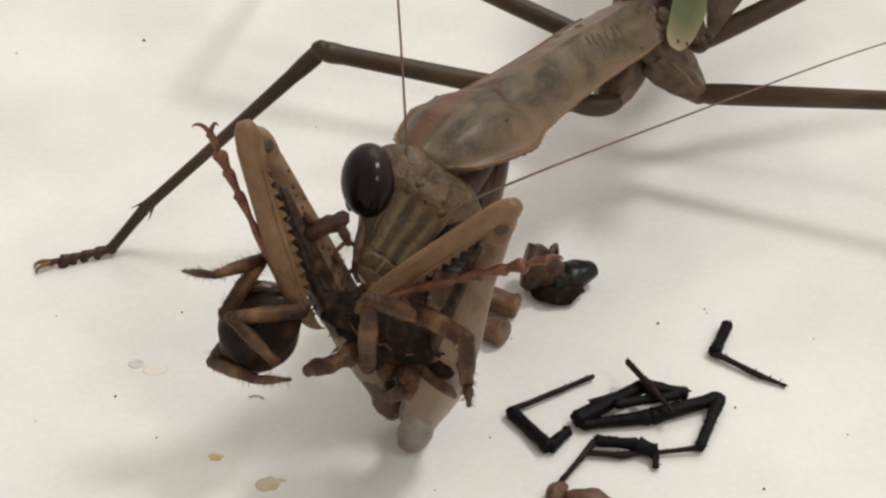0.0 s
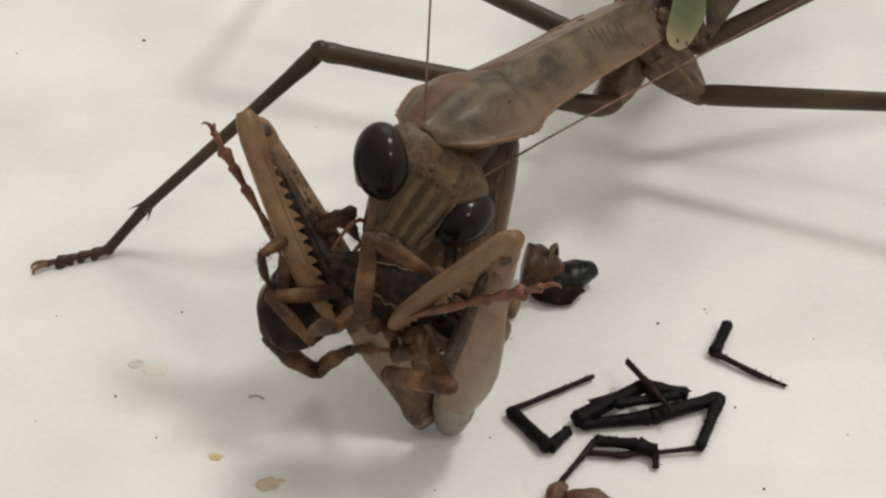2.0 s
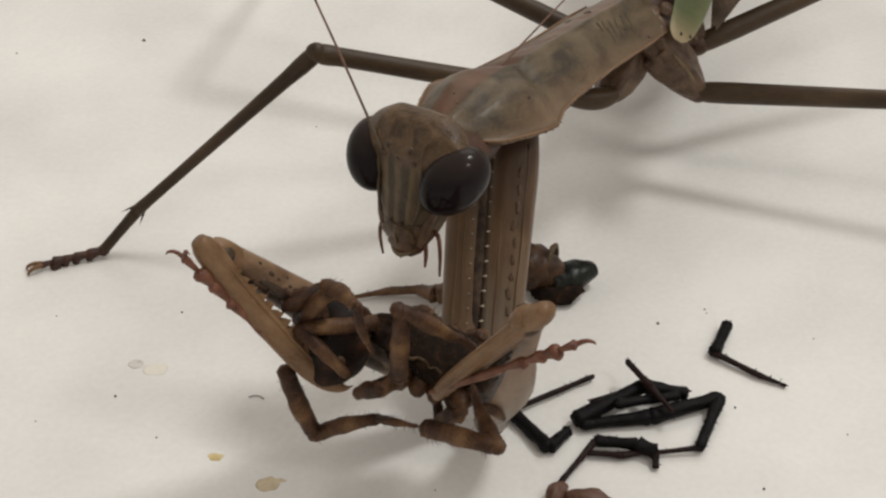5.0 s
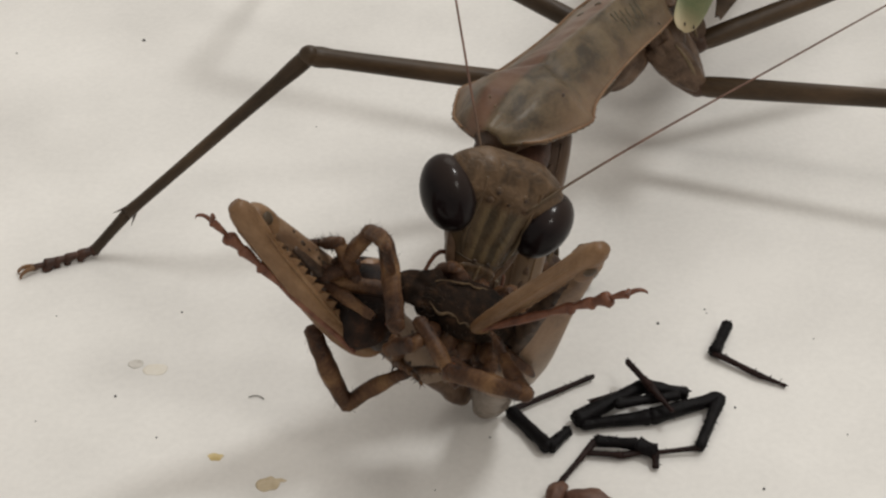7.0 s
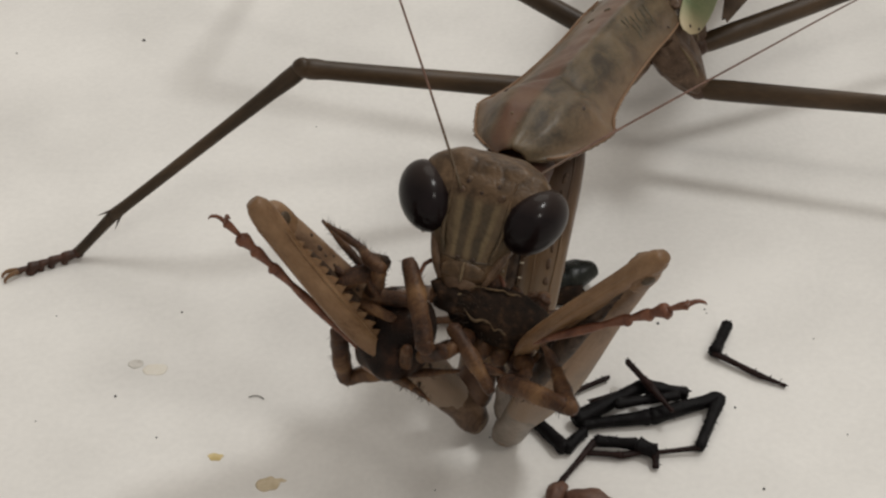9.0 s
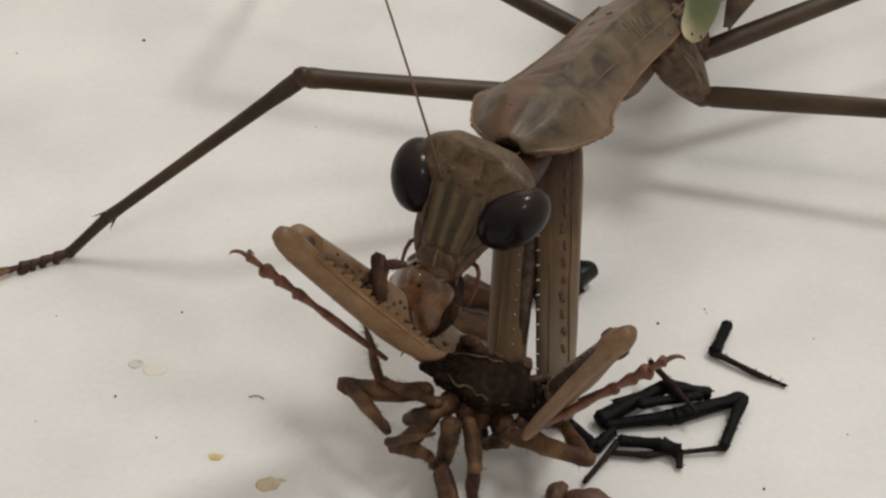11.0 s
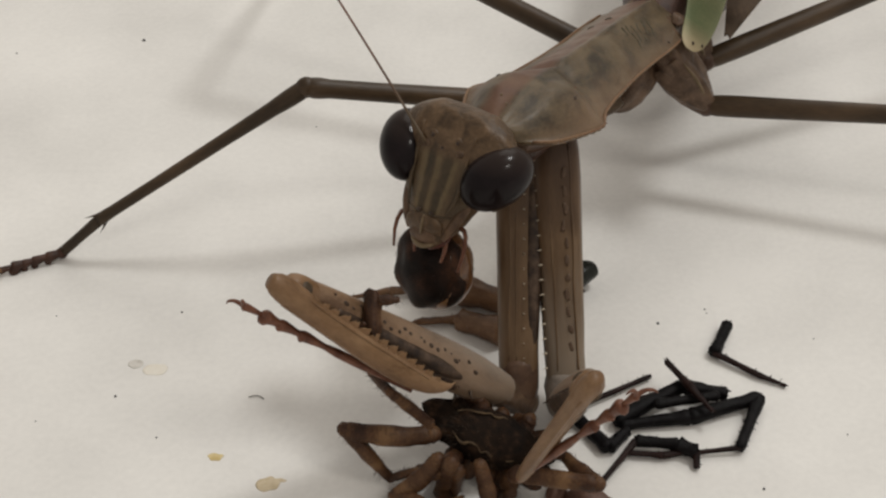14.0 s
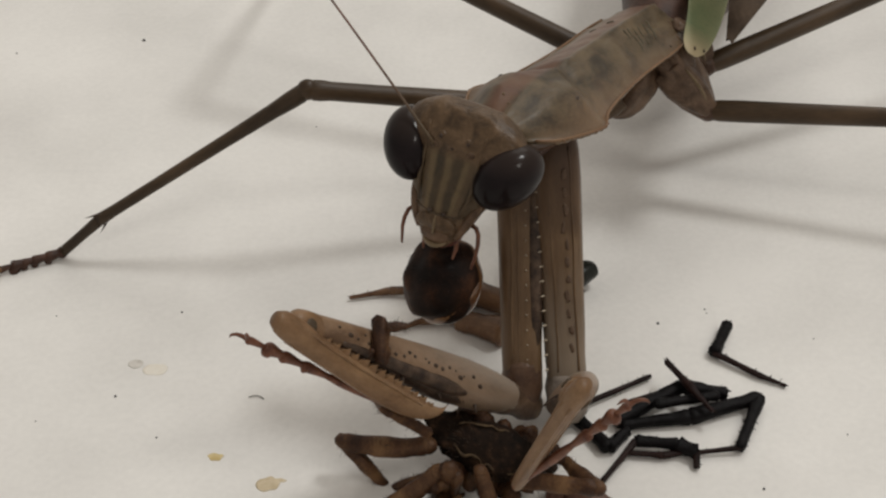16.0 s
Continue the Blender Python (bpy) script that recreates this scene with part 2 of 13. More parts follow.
LUMPSKIN = surface("wet_dark_skin", [(0.35, (0.006, 0.003, 0.002)), (0.55, (0.02, 0.0085, 0.0045)), (0.75, (0.07, 0.028, 0.012))], 1.2, 0.5, 0.5, 0.12, coat=0.04, spec=0.12)
SEVERED = surface("dry_tan_spider_leg", [(0.34, (0.03, 0.0135, 0.0065)), (0.46, (0.1, 0.05, 0.0245)), (0.62, (0.17, 0.092, 0.047)), (0.75, (0.22, 0.13, 0.072))], 1.1, 0.38, 0.5, 0.1, (0.5, 1, 1), sss=0.1)
STRIPE = surface("spider_pale_stripe", [(0.3, (0.045, 0.027, 0.013)), (0.7, (0.13, 0.083, 0.04))], 0.4, 0.6, 0.6, 0.08)
HAIR = surface("bristle", [(0.3, (0.03, 0.02, 0.014)), (0.7, (0.07, 0.05, 0.035))], 0.4, 0.6, 0.1, 0.1)
BLACKLEG = surface("dry_black_leg", [(0.3, (0.0016, 0.0014, 0.0016)), (0.7, (0.007, 0.0058, 0.0062))], 0.5, 0.5, 0.9, 0.12, (0.5, 1, 1), spec=0.1)
DARKLEG = surface("dry_red_black_leg", [(0.3, (0.007, 0.0035, 0.003)), (0.7, (0.024, 0.011, 0.009))], 0.6, 0.5, 0.9, 0.1, (0.5, 1, 1), spec=0.12)
AMBER = surface("wet_amber_flesh", [(0.28, (0.062, 0.023, 0.008)), (0.5, (0.137, 0.06, 0.022)), (0.75, (0.21, 0.108, 0.045))], 1.1, 0.3, 0.3, 0.25, coat=0.7, sss=0.3, swirl=1.0)
CHUNK = surface("torn_brown_shell", [(0.3, (0.0182, 0.00744, 0.00384)), (0.6, (0.0728, 0.03472, 0.0144)), (0.8, (0.1352, 0.0744, 0.0336))], 0.6, 0.4, 0.8, 0.12)
GLOSSBLACK = surface("glossy_black_shell", [(0.3, (0.006, 0.007, 0.006)), (0.7, (0.022, 0.023, 0.018))], 0.6, 0.22, 0.9, 0.16, coat=0.05, spec=0.13)
STAIN = surface("dried_tan_stain", [(0.3, (0.42, 0.33, 0.2)), (0.7, (0.64, 0.54, 0.38))], 0.9, 0.3, 0.3, 0.2)
STAINYELLOW = surface("pale_yellow_stain", [(0.3, (0.72, 0.66, 0.55)), (0.7, (0.78, 0.745, 0.67))], 0.9, 0.3, 0.3, 0.2)
STAINGOLD = surface("dried_yellow_drop", [(0.3, (0.55, 0.42, 0.18)), (0.7, (0.72, 0.6, 0.34))], 0.5, 0.3, 0.3, 0.2)
STAINGREY = surface("grey_drop_ring", [(0.3, (0.5, 0.47, 0.42)), (0.7, (0.68, 0.65, 0.6))], 0.6, 0.25, 0.3, 0.2)
SPECK = surface("dark_speck", [(0.3, (0.02, 0.02, 0.022)), (0.7, (0.08, 0.08, 0.08))], 0.3, 0.6, 0.3, 0.1)
PINK = surface("dull_pink_brown_skin", [(0.3, (0.0744, 0.0341, 0.0225)), (0.7, (0.1612, 0.088, 0.06))], 0.8, 0.5, 0.6, 0.15)


# ---- mesh helpers; lengths in millimetres ----
class Shape:
    def __init__(self):
        self.v, self.f = [], []

    def ring_run(self, rings, cap=True):
        n = len(rings[0])
        base = len(self.v)
        for r in rings:
            self.v += [tuple(p) for p in r]
        for i in range(len(rings) - 1):
            for k in range(n):
                a, b = base + i * n + k, base + i * n + (k + 1) % n
                self.f.append((a, b, b + n, a + n))
        if cap:
            self.f.append(tuple(base + k for k in reversed(range(n))))
            self.f.append(tuple(base + (len(rings) - 1) * n + k for k in range(n)))
        return self

    def loft(self, sections, n=20, smooth=2, rough=0.0):
        """sections along x: (x, y, z, half width, half height, squareness)."""
        for _ in range(smooth):
            out = [sections[0]]
            for a, b in zip(sections, sections[1:]):
                out.append(tuple(0.75 * p + 0.25 * q for p, q in zip(a, b)))
                out.append(tuple(0.25 * p + 0.75 * q for p, q in zip(a, b)))
            out.append(sections[-1])
            sections = out
        rings = []
        for x, y, z, w, h, e in sections:
            ring = []
            for k in range(n):
                a = 2 * math.pi * k / n
                c, s = math.cos(a), math.sin(a)
                c, s = math.copysign(abs(c) ** (2 / e), c), math.copysign(abs(s) ** (2 / e), s)
                q = 1 + (rough * noise.noise(Vector((x * 1.3, c * 2 + x, s * 2 + w))) if rough else 0)
                ring.append((x, y + w * c * q, z + h * s * q))
            rings.append(ring)
        return self.ring_run(rings)

    def tube(self, points, radii, n=8, smooth=0, flat=1.0):
        pts = [Vector(p) for p in points]
        rad = list(radii)
        for _ in range(smooth):
            po, ro = [pts[0]], [rad[0]]
            for i in range(len(pts) - 1):
                po += [pts[i].lerp(pts[i + 1], 0.25), pts[i].lerp(pts[i + 1], 0.75)]
                ro += [rad[i] * 0.75 + rad[i + 1] * 0.25, rad[i] * 0.25 + rad[i + 1] * 0.75]
            pts, rad = po + [pts[-1]], ro + [rad[-1]]
        rings, side = [], None
        for i, p in enumerate(pts):
            d = (pts[min(i + 1, len(pts) - 1)] - pts[max(i - 1, 0)]).normalized()
            if side is None:
                side = d.orthogonal().normalized()
            side = (side - d * side.dot(d)).normalized()
            up = d.cross(side)
            rings.append([p + (side * math.cos(2 * math.pi * k / n) + up * (flat * math.sin(2 * math.pi * k / n))) * rad[i] for k in range(n)])
        return self.ring_run(rings)

    def cone(self, base, tip, r, n=5):
        return self.tube([base, Vector(base).lerp(Vector(tip), 0.5), tip], [r, r * 0.6, r * 0.06], n)

    def ball(self, c, r, n=14, m=9, bumps=0.0, seed=0.0):
        rings = []
        for i in range(m):
            a = math.pi * (i + 0.5) / m - math.pi / 2
            ring = []
            for k in range(n):
                b = 2 * math.pi * k / n
                d = Vector((math.cos(a) * math.cos(b), math.cos(a) * math.sin(b), math.sin(a)))
                q = 1 + bumps * noise.noise(d * 1.9 + Vector((seed, seed * 2, 0)))
                ring.append((c[0] + r[0] * d.x * q, c[1] + r[1] * d.y * q, c[2] + r[2] * d.z * q))
            rings.append(ring)
        return self.ring_run(rings)

    def mesh(self, name, mat):
        me = bpy.data.meshes.new(name)
        me.from_pydata([(x * MM, y * MM, z * MM) for x, y, z in self.v], [], self.f)
        me.materials.append(mat)
        me.polygons.foreach_set("use_smooth", [True] * len(me.polygons))
        me.update()
        return me


def part(name, shape, mat, parent, label="", m=None):
    ob = new(name, shape.mesh(name, mat) if isinstance(shape, Shape) else shape)
    ob.parent = parent
    if m is not None:
        ob.matrix_basis = m
    if label:
        ob["label"] = label
    return ob


def thing(name, label, category, group="", m=None):
    ob = new(name)
    ob.empty_display_size = 0.002
    if m is not None:
        ob.matrix_basis = m
    return tagged(ob, label, category, group)


def aim(ax, ay, az, bx, by, bz, ux, uy, uz):
    """The pose of a limb whose x axis runs from a to b (millimetres) and whose z axis leans to u."""
    a, x, u = Vector((ax, ay, az)) * MM, Vector((bx - ax, by - ay, bz - az)).normalized(), Vector((ux, uy, uz))
    y = u.cross(x).normalized()
    return Matrix.Translation(a) @ Matrix((x, y, x.cross(y))).transposed().to_4x4()


def mm_pose(x, y, z, rx=0, ry=0, rz=0):
    return pose(x * MM, y * MM, z * MM, rx, ry, rz)


# ---- the table ----
def flat_patch(name, outline, z, mat, label, category):
    """A thin dried film with a raised rim, outline in mm."""
    s = Shape()
    c = Vector((sum(p[0] for p in outline) / len(outline), sum(p[1] for p in outline) / len(outline), 0))
    rings = []
    for q, h in ((1.0, 0.0), (0.94, z), (0.8, z * 0.8), (0.4, z * 0.7), (0.05, z * 0.7)):
        rings.append([(c.x + (x - c.x) * q, c.y + (y - c.y) * q, h) for x, y in outline])
    s.ring_run(rings)
    return tagged(new(name, s.mesh(name, mat)), label, category)


def blob_outline(x, y, rx, ry, turn=0.0, wobble=0.15, seed=0, n=26):
    out = []
    for k in range(n):
        a = 2 * math.pi * k / n
        q = 1 + wobble * noise.noise(Vector((math.cos(a) * 1.3 + seed, math.sin(a) * 1.3, seed * 0.7)))
        u, v = rx * q * math.cos(a), ry * q * math.sin(a)
        out.append((x + u * math.cos(turn) - v * math.sin(turn), y + u * math.sin(turn) + v * math.cos(turn)))
    return out


slab = bmesh.new()
bmesh.ops.create_cube(slab, size=1.0, matrix=Matrix.Translation((0, 0.1, -0.012)) @ Matrix.Diagonal((1.4, 0.9, 0.024, 1)))
bmesh.ops.bevel(slab, geom=slab.edges[:], offset=0.003, segments=3, affect="EDGES")
slab_mesh = bpy.data.meshes.new("tabletop")
slab.to_mesh(slab_mesh)
slab_mesh.materials.append(PAPER)
tagged(new("tabletop", slab_mesh), "white painted tabletop with fine specks and dried drops", "tabletop", kind="structure")


# ---- the mantis ----
MOVES = {}
mantis = thing("mantis", "large tan and brown praying mantis standing on a white table, feeding", "praying mantis")

# first thorax segment with its long shield; x from the rear joint to the neck
prothorax = part("prothorax", Shape().loft([(0, 0, -0.9, 1.3, 1.0, 2), (5, 0, -0.9, 1.25, 1.0, 2), (11, 0, -0.9, 1.5, 1.1, 2), (15, 0, -1.1, 2.1, 1.2, 2),
                                            (18, 0, -1.0, 1.7, 1.0, 2), (19.6, 0, -0.8, 1.2, 0.8, 2)]), UNDER, mantis, "dark brown underside")
MOVES["prothorax"] = prothorax


SHIELD_EDGE = [(0, 1.9), (0.7, 2.5), (3, 2.6), (6, 2.5), (9, 2.55), (12, 2.72), (14, 2.95), (15.0, 3.26), (15.6, 3.5), (16.1, 3.56), (16.8, 3.4), (18, 2.98), (19.3, 2.45), (20.1, 1.6), (20.5, 0.9)]
SHIELD_KEEL = [(0, 1.2), (3, 1.34), (6, 1.45), (9, 1.5), (12, 1.55), (16, 1.6), (18, 1.45), (19.3, 1.1), (20.5, 0.6)]


def along(rows, x):
    for (a, va), (b, vb) in zip(rows, rows[1:]):
        if a <= x <= b:
            return va + (vb - va) * (x - a) / (b - a)
    return rows[-1][1]


def shield_point(x, q):
    """A point of the shield: x along it, q from -1 to 1 across. Roof-shaped behind, domed over the front legs, with a flat flange."""
    w, h = along(SHIELD_EDGE, x), along(SHIELD_KEEL, x)
    dome = math.exp(-((x - 17.3) / 2.3) ** 2)
    z = h * (1 - abs(q) ** (1.55 + 0.75 * dome)) - 0.35
    z += 0.10 * math.exp(-(q / 0.06) ** 2) * (1 - 0.6 * dome)
    z -= 0.20 * math.exp(-((x - 13.6 - 1.6 * abs(q)) / 0.55) ** 2) * (1 - q * q)
    z -= 0.12 * math.exp(-((abs(q) - 0.86) / 0.09) ** 2)
    z += 0.22 * dome * math.exp(-((abs(q) - 0.45) / 0.2) ** 2)
    z += 0.07 * noise.noise(Vector((x * 0.8, q * 2.6, 2))) + 0.03 * noise.noise(Vector((x * 2.6, q * 7, 5)))
    return x + 0.25 * (1 - q * q) * (x / 20) - 1.7 * (1 - q * q) * max(0.0, 1 - x / 5), w * q, z


def shield_shape():
    """The plate from its two curves, 0.16 mm thick, with a toothed border in front."""
    s = Shape()
    n, m = 83, 41
    rows = []
    for i in range(n):
        x = 20.5 * i / (n - 1)
        row = []
        for k in range(m):
            q = -1 + 2 * k / (m - 1)
            tooth = 1 + 0.025 * (i % 2) * (abs(q) > 0.99 and x > 9)
            px, py, pz = shield_point(x, q)
            row.append((px, py * tooth, pz))
        rows.append(row)
    s.v = [p for r in rows for p in r] + [(x, y * 0.985, z - 0.16) for r in rows for x, y, z in r]
    o = n * m
    for i in range(n - 1):
        for k in range(m - 1):
            a = i * m + k
            s.f.append((a, a + m, a + m + 1, a + 1))
            s.f.append((o + a, o + a + 1, o + a + m + 1, o + a + m))
    for i in range(n - 1):
        for k in (0, m - 1):
            a = i * m + k
            s.f.append((a, a + m, o + a + m, o + a) if k else (a, o + a, o + a + m, a + m))
    for k in range(m - 1):
        s.f.append((k, k + 1, o + k + 1, o + k))
        a = (n - 1) * m + k
        s.f.append((a + 1, a, o + a, o + a + 1))
    return s


pronotum = part("pronotum", shield_shape(), SHIELD, prothorax, "mottled tan horny shield with a toothed edge")
for side in (-1, 1):
    rim = Shape().tube([(x, side * y, -0.33) for x, y in SHIELD_EDGE[1:-1]], [0.07] * (len(SHIELD_EDGE) - 2), 6, 1)
    for (xa, ya), (xb, yb) in zip(SHIELD_EDGE[5:], SHIELD_EDGE[6:-1]):
        count = max(2, int(3.2 * math.hypot(xb - xa, yb - ya)))
        for k in range(count):
            u = (k + rng.random() * 0.6) / count
            x, y = xa + (xb - xa) * u, ya + (yb - ya) * u
            rim.cone((x, side * y, -0.33), (x + 0.04, side * (y + rng.uniform(0.08, 0.17)), -0.36), 0.08, 4)
    part("shield_edge", rim, RIM, prothorax, "pinkish tan raised border")
part("shield_collar", Shape().tube([Vector(shield_point(0.15, -1 + 0.1 * k)) + Vector((-0.12, 0, 0.02)) for k in range(21)], [0.06] + [0.12] * 19 + [0.06], 7, 1), PALE, prothorax, "pale thickened rear rim")


def shield_mark(x, q, rx, ry, mat, turn=0.0, name="shield_spot", lift=0.0):
    p = Vector(shield_point(x, q))
    tx, tq = (Vector(shield_point(x + 0.3, q)) - p).normalized(), (Vector(shield_point(x, q + 0.08)) - p).normalized()
    way, out = tx * math.cos(math.radians(turn)) + tq * math.sin(math.radians(turn)), tx.cross(tq).normalized()
    p += out * lift
    return part(name, Shape().ball((0, 0, 0), (rx, ry, 0.05), 12, 7, 0.2, x + q), mat, prothorax, "", aim(*p, *(p + way), *out))


for k in range(16):
    shield_mark(3.2 + 0.165 * k, 0.3 + 0.13 * (k % 3) + rng.uniform(-0.05, 0.05), rng.uniform(0.22, 0.4), rng.uniform(0.06, 0.1), OLIVEMARK, rng.uniform(40, 75))
for k in range(3):
    shield_mark(3.4 + rng.random() * 2.4, -0.3 - rng.random() * 0.3, rng.uniform(0.12, 0.26), rng.uniform(0.05, 0.09), OLIVEMARK, rng.uniform(-70, -20))
for x, q, rx, ry, turn in ((16.2, 0.58, 0.17, 0.1, 20), (16.2, -0.58, 0.17, 0.1, -20), (2.6, 0.86, 0.13, 0.11, 0), (2.6, -0.86, 0.13, 0.11, 0)):
    shield_mark(x, q, rx, ry, SPINE, turn)
# two small shield bumps, coloured pale for the glints on them
for x, q in ((19.0, -0.12), (18.5, -0.3)):
    shield_mark(x, q, 0.09, 0.06, PALE, 20, "glint_bump", 0.02)

# middle body: origin at the shield's rear joint, axes of the room
thorax = part("thorax", Shape().tube([(-0.4, -0.6, -0.8), (0.6, 1.2, -1.0), (2.0, 5, -1.5), (3.4, 9, -1.6), (5, 14, -2)], [0.9, 1.5, 2.6, 3.8, 4.3], 20, 2), NECK, mantis, "dark brown middle body")
MOVES["thorax"] = thorax
part("abdomen", Shape().tube([(5, 14, -2), (7, 20, -2.5), (9.6, 28, -3.2), (12, 36, -4.2), (13.2, 40, -5)], [4.3, 5.3, 5.4, 3.8, 0.9], 20, 2), COXA, thorax, "tan ringed abdomen")


def wing_shape(x0, y0, z0, side, width, drift):
    """A long folded wing cover, round in front, that runs back along the abdomen."""
    s, rows = Shape(), []
    for i in range(41):
        u = i / 40
        w = width * min(1.0, math.sqrt(max(0.0, 1 - (1 - min(1, u * 9)) ** 2)) + 0.02) * (1 - 0.55 * u ** 3)
        row = []
        for k in range(13):
            q = k / 12
            row.append((x0 + drift * u + side * w * q * 0.93 + side * 0.6 * (1 - min(1, u * 9)), y0 + 36 * u + side * 0.42 * w * q, z0 - 0.55 * q * w * 0.55 + 0.25 * math.sin(math.pi * q) - 4 * u))
        rows.append(row)
    n, m = len(rows), 13
    s.v = [p for r in rows for p in r] + [(x, y, z - 0.12) for r in rows for x, y, z in r]
    o = n * m
    for i in range(n - 1):
        for k in range(m - 1):
            a = i * m + k
            s.f += [(a, a + 1, a + m + 1, a + m), (o + a, o + a + m, o + a + m + 1, o + a + 1)]
        for k in (0, m - 1):
            a = i * m + k
            s.f.append((a, a + m, o + a + m, o + a))
    for k in range(m - 1):
        for a in (k, (n - 1) * m + k):
            s.f.append((a, a + 1, o + a + 1, o + a))
    return s


part("forewing", Shape().loft([(-0.1, -0.08, 0, 0.25, 0.03, 2), (0.15, -0.02, 0, 0.52, 0.06, 2), (0.7, 0.05, 0.03, 0.78, 0.09, 2), (2.0, 0.22, 0.08, 0.94, 0.1, 2), (3.5, 0.55, 0.1, 1.1, 0.1, 2), (5.0, 1.0, 0.1, 1.28, 0.1, 2), (12, 3.6, -0.3, 2.6, 0.12, 2), (26, 8.0, -1.8, 3.2, 0.12, 2), (34, 9.5, -3.4, 1.2, 0.08, 2)], 24, 2),
     WING, thorax, "folded forewing, green with a cream tip", aim(2.5, -1.3, -0.1, 7.2, 7.7, 0.25, 0.35, -0.2, 1))
# the hind wing is held up a little over the abdomen, its outer edge a long curve; all but that edge is unseen, added to
# shade the table
rings = []
for x, y, z, w in ((4.55, -1.9, 1.0, 0.3), (5.15, -2.0, 2.2, 0.9), (6.1, -1.9, 3.8, 1.8), (7.2, 1.3, 4.1, 3.0), (8.4, 4.2, 4.2, 4.4), (9.7, 7.6, 4.2, 5.6), (12.2, 15.0, 4.0, 6.8), (14.2, 24.0, 3.0, 6.6), (14.6, 31.0, 1.0, 4.5), (14.2, 34.5, 0.0, 1.5)):
    rings.append([(x, y, z), (x - 0.4 * w, y + 0.24 * w, z + 0.25), (x - w, y + 0.6 * w, z + 0.1), (x - w, y + 0.6 * w, z - 0.05), (x - 0.4 * w, y + 0.24 * w, z + 0.1), (x, y, z - 0.12)])
part("hindwing", Shape().ring_run(rings), MEMBRANE, thorax, "dull brown hind wing edge beside the green cover")
for p, r in (((0.75, -0.1, 0.15), 0.42), ((1.25, 0.7, 0.2), 0.5), ((1.6, -0.5, -0.1), 0.38), ((2.1, 0.9, 0.25), 0.45)):
    part("thorax_knob", Shape().ball(p, (r, r * 1.2, r * 0.6), 14, 9, 0.4, p[0]), TROCH, thorax, "grey-brown knob behind the shield")
part("forewing", wing_shape(1.7, 1.4, 0.2, -1, 4.0, 12.0), MEMBRANE, thorax, "folded brown forewing")
for p in ((2.75, -1.0, 0.0), (3.25, -1.15, -0.1)):
    part("wing_spot", Shape().ball(p, (0.06, 0.16, 0.07), 8, 5), SPINE, thorax)


def limb_shape(length, sections, n=14, rough=0.03):
    """A limb along x; sections as shares of the length: (share, half width, half height)."""
    return Shape().loft([(length * s, 0, 0, w, h, 2.2) for s, w, h in sections], n, 1, rough)


def world_limb(name, a, b, sections, mat, parent, label="", up=(0, 0, 1)):
    a, b = Vector(a), Vector(b)
    return part(name, limb_shape((b - a).length, sections), mat, parent, label, aim(*a, *b, *up))


FEMUR_S = [(0, 0.5, 0.5), (0.05, 0.62, 0.62), (0.3, 0.56, 0.6), (0.9, 0.46, 0.5), (0.97, 0.55, 0.6), (1, 0.4, 0.45)]
TIBIA_S = [(0, 0.4, 0.42), (0.04, 0.5, 0.52), (0.2, 0.36, 0.38), (0.9, 0.28, 0.3), (1, 0.34, 0.36)]


def pleated(points, radii, folds, depth):
    """A thick limb base with soft lengthwise folds."""
    s = Shape().tube(points, radii, 40, 2)
    out = []
    for ring in range(len(s.v) // 40):
        row = [Vector(p) for p in s.v[ring * 40:ring * 40 + 40]]
        c = sum(row, Vector()) / 40
        for k, p in enumerate(row):
            out.append(tuple(c + (p - c) * (1 + depth * math.cos(folds * 2 * math.pi * k / 40 + 0.25 * ring) + 0.08 * noise.noise(p * 1.4))))
    s.v = out
    return s


part("thorax_side", pleated([(0.5, 0.9, -0.3), (1.3, 0.1, -1.0), (2.1, -0.35, -2.0), (2.6, -0.5, -2.7)], [0.9, 1.25, 1.15, 0.5], 7, 0.1), TROCH, thorax, "grey-brown folded side plate")
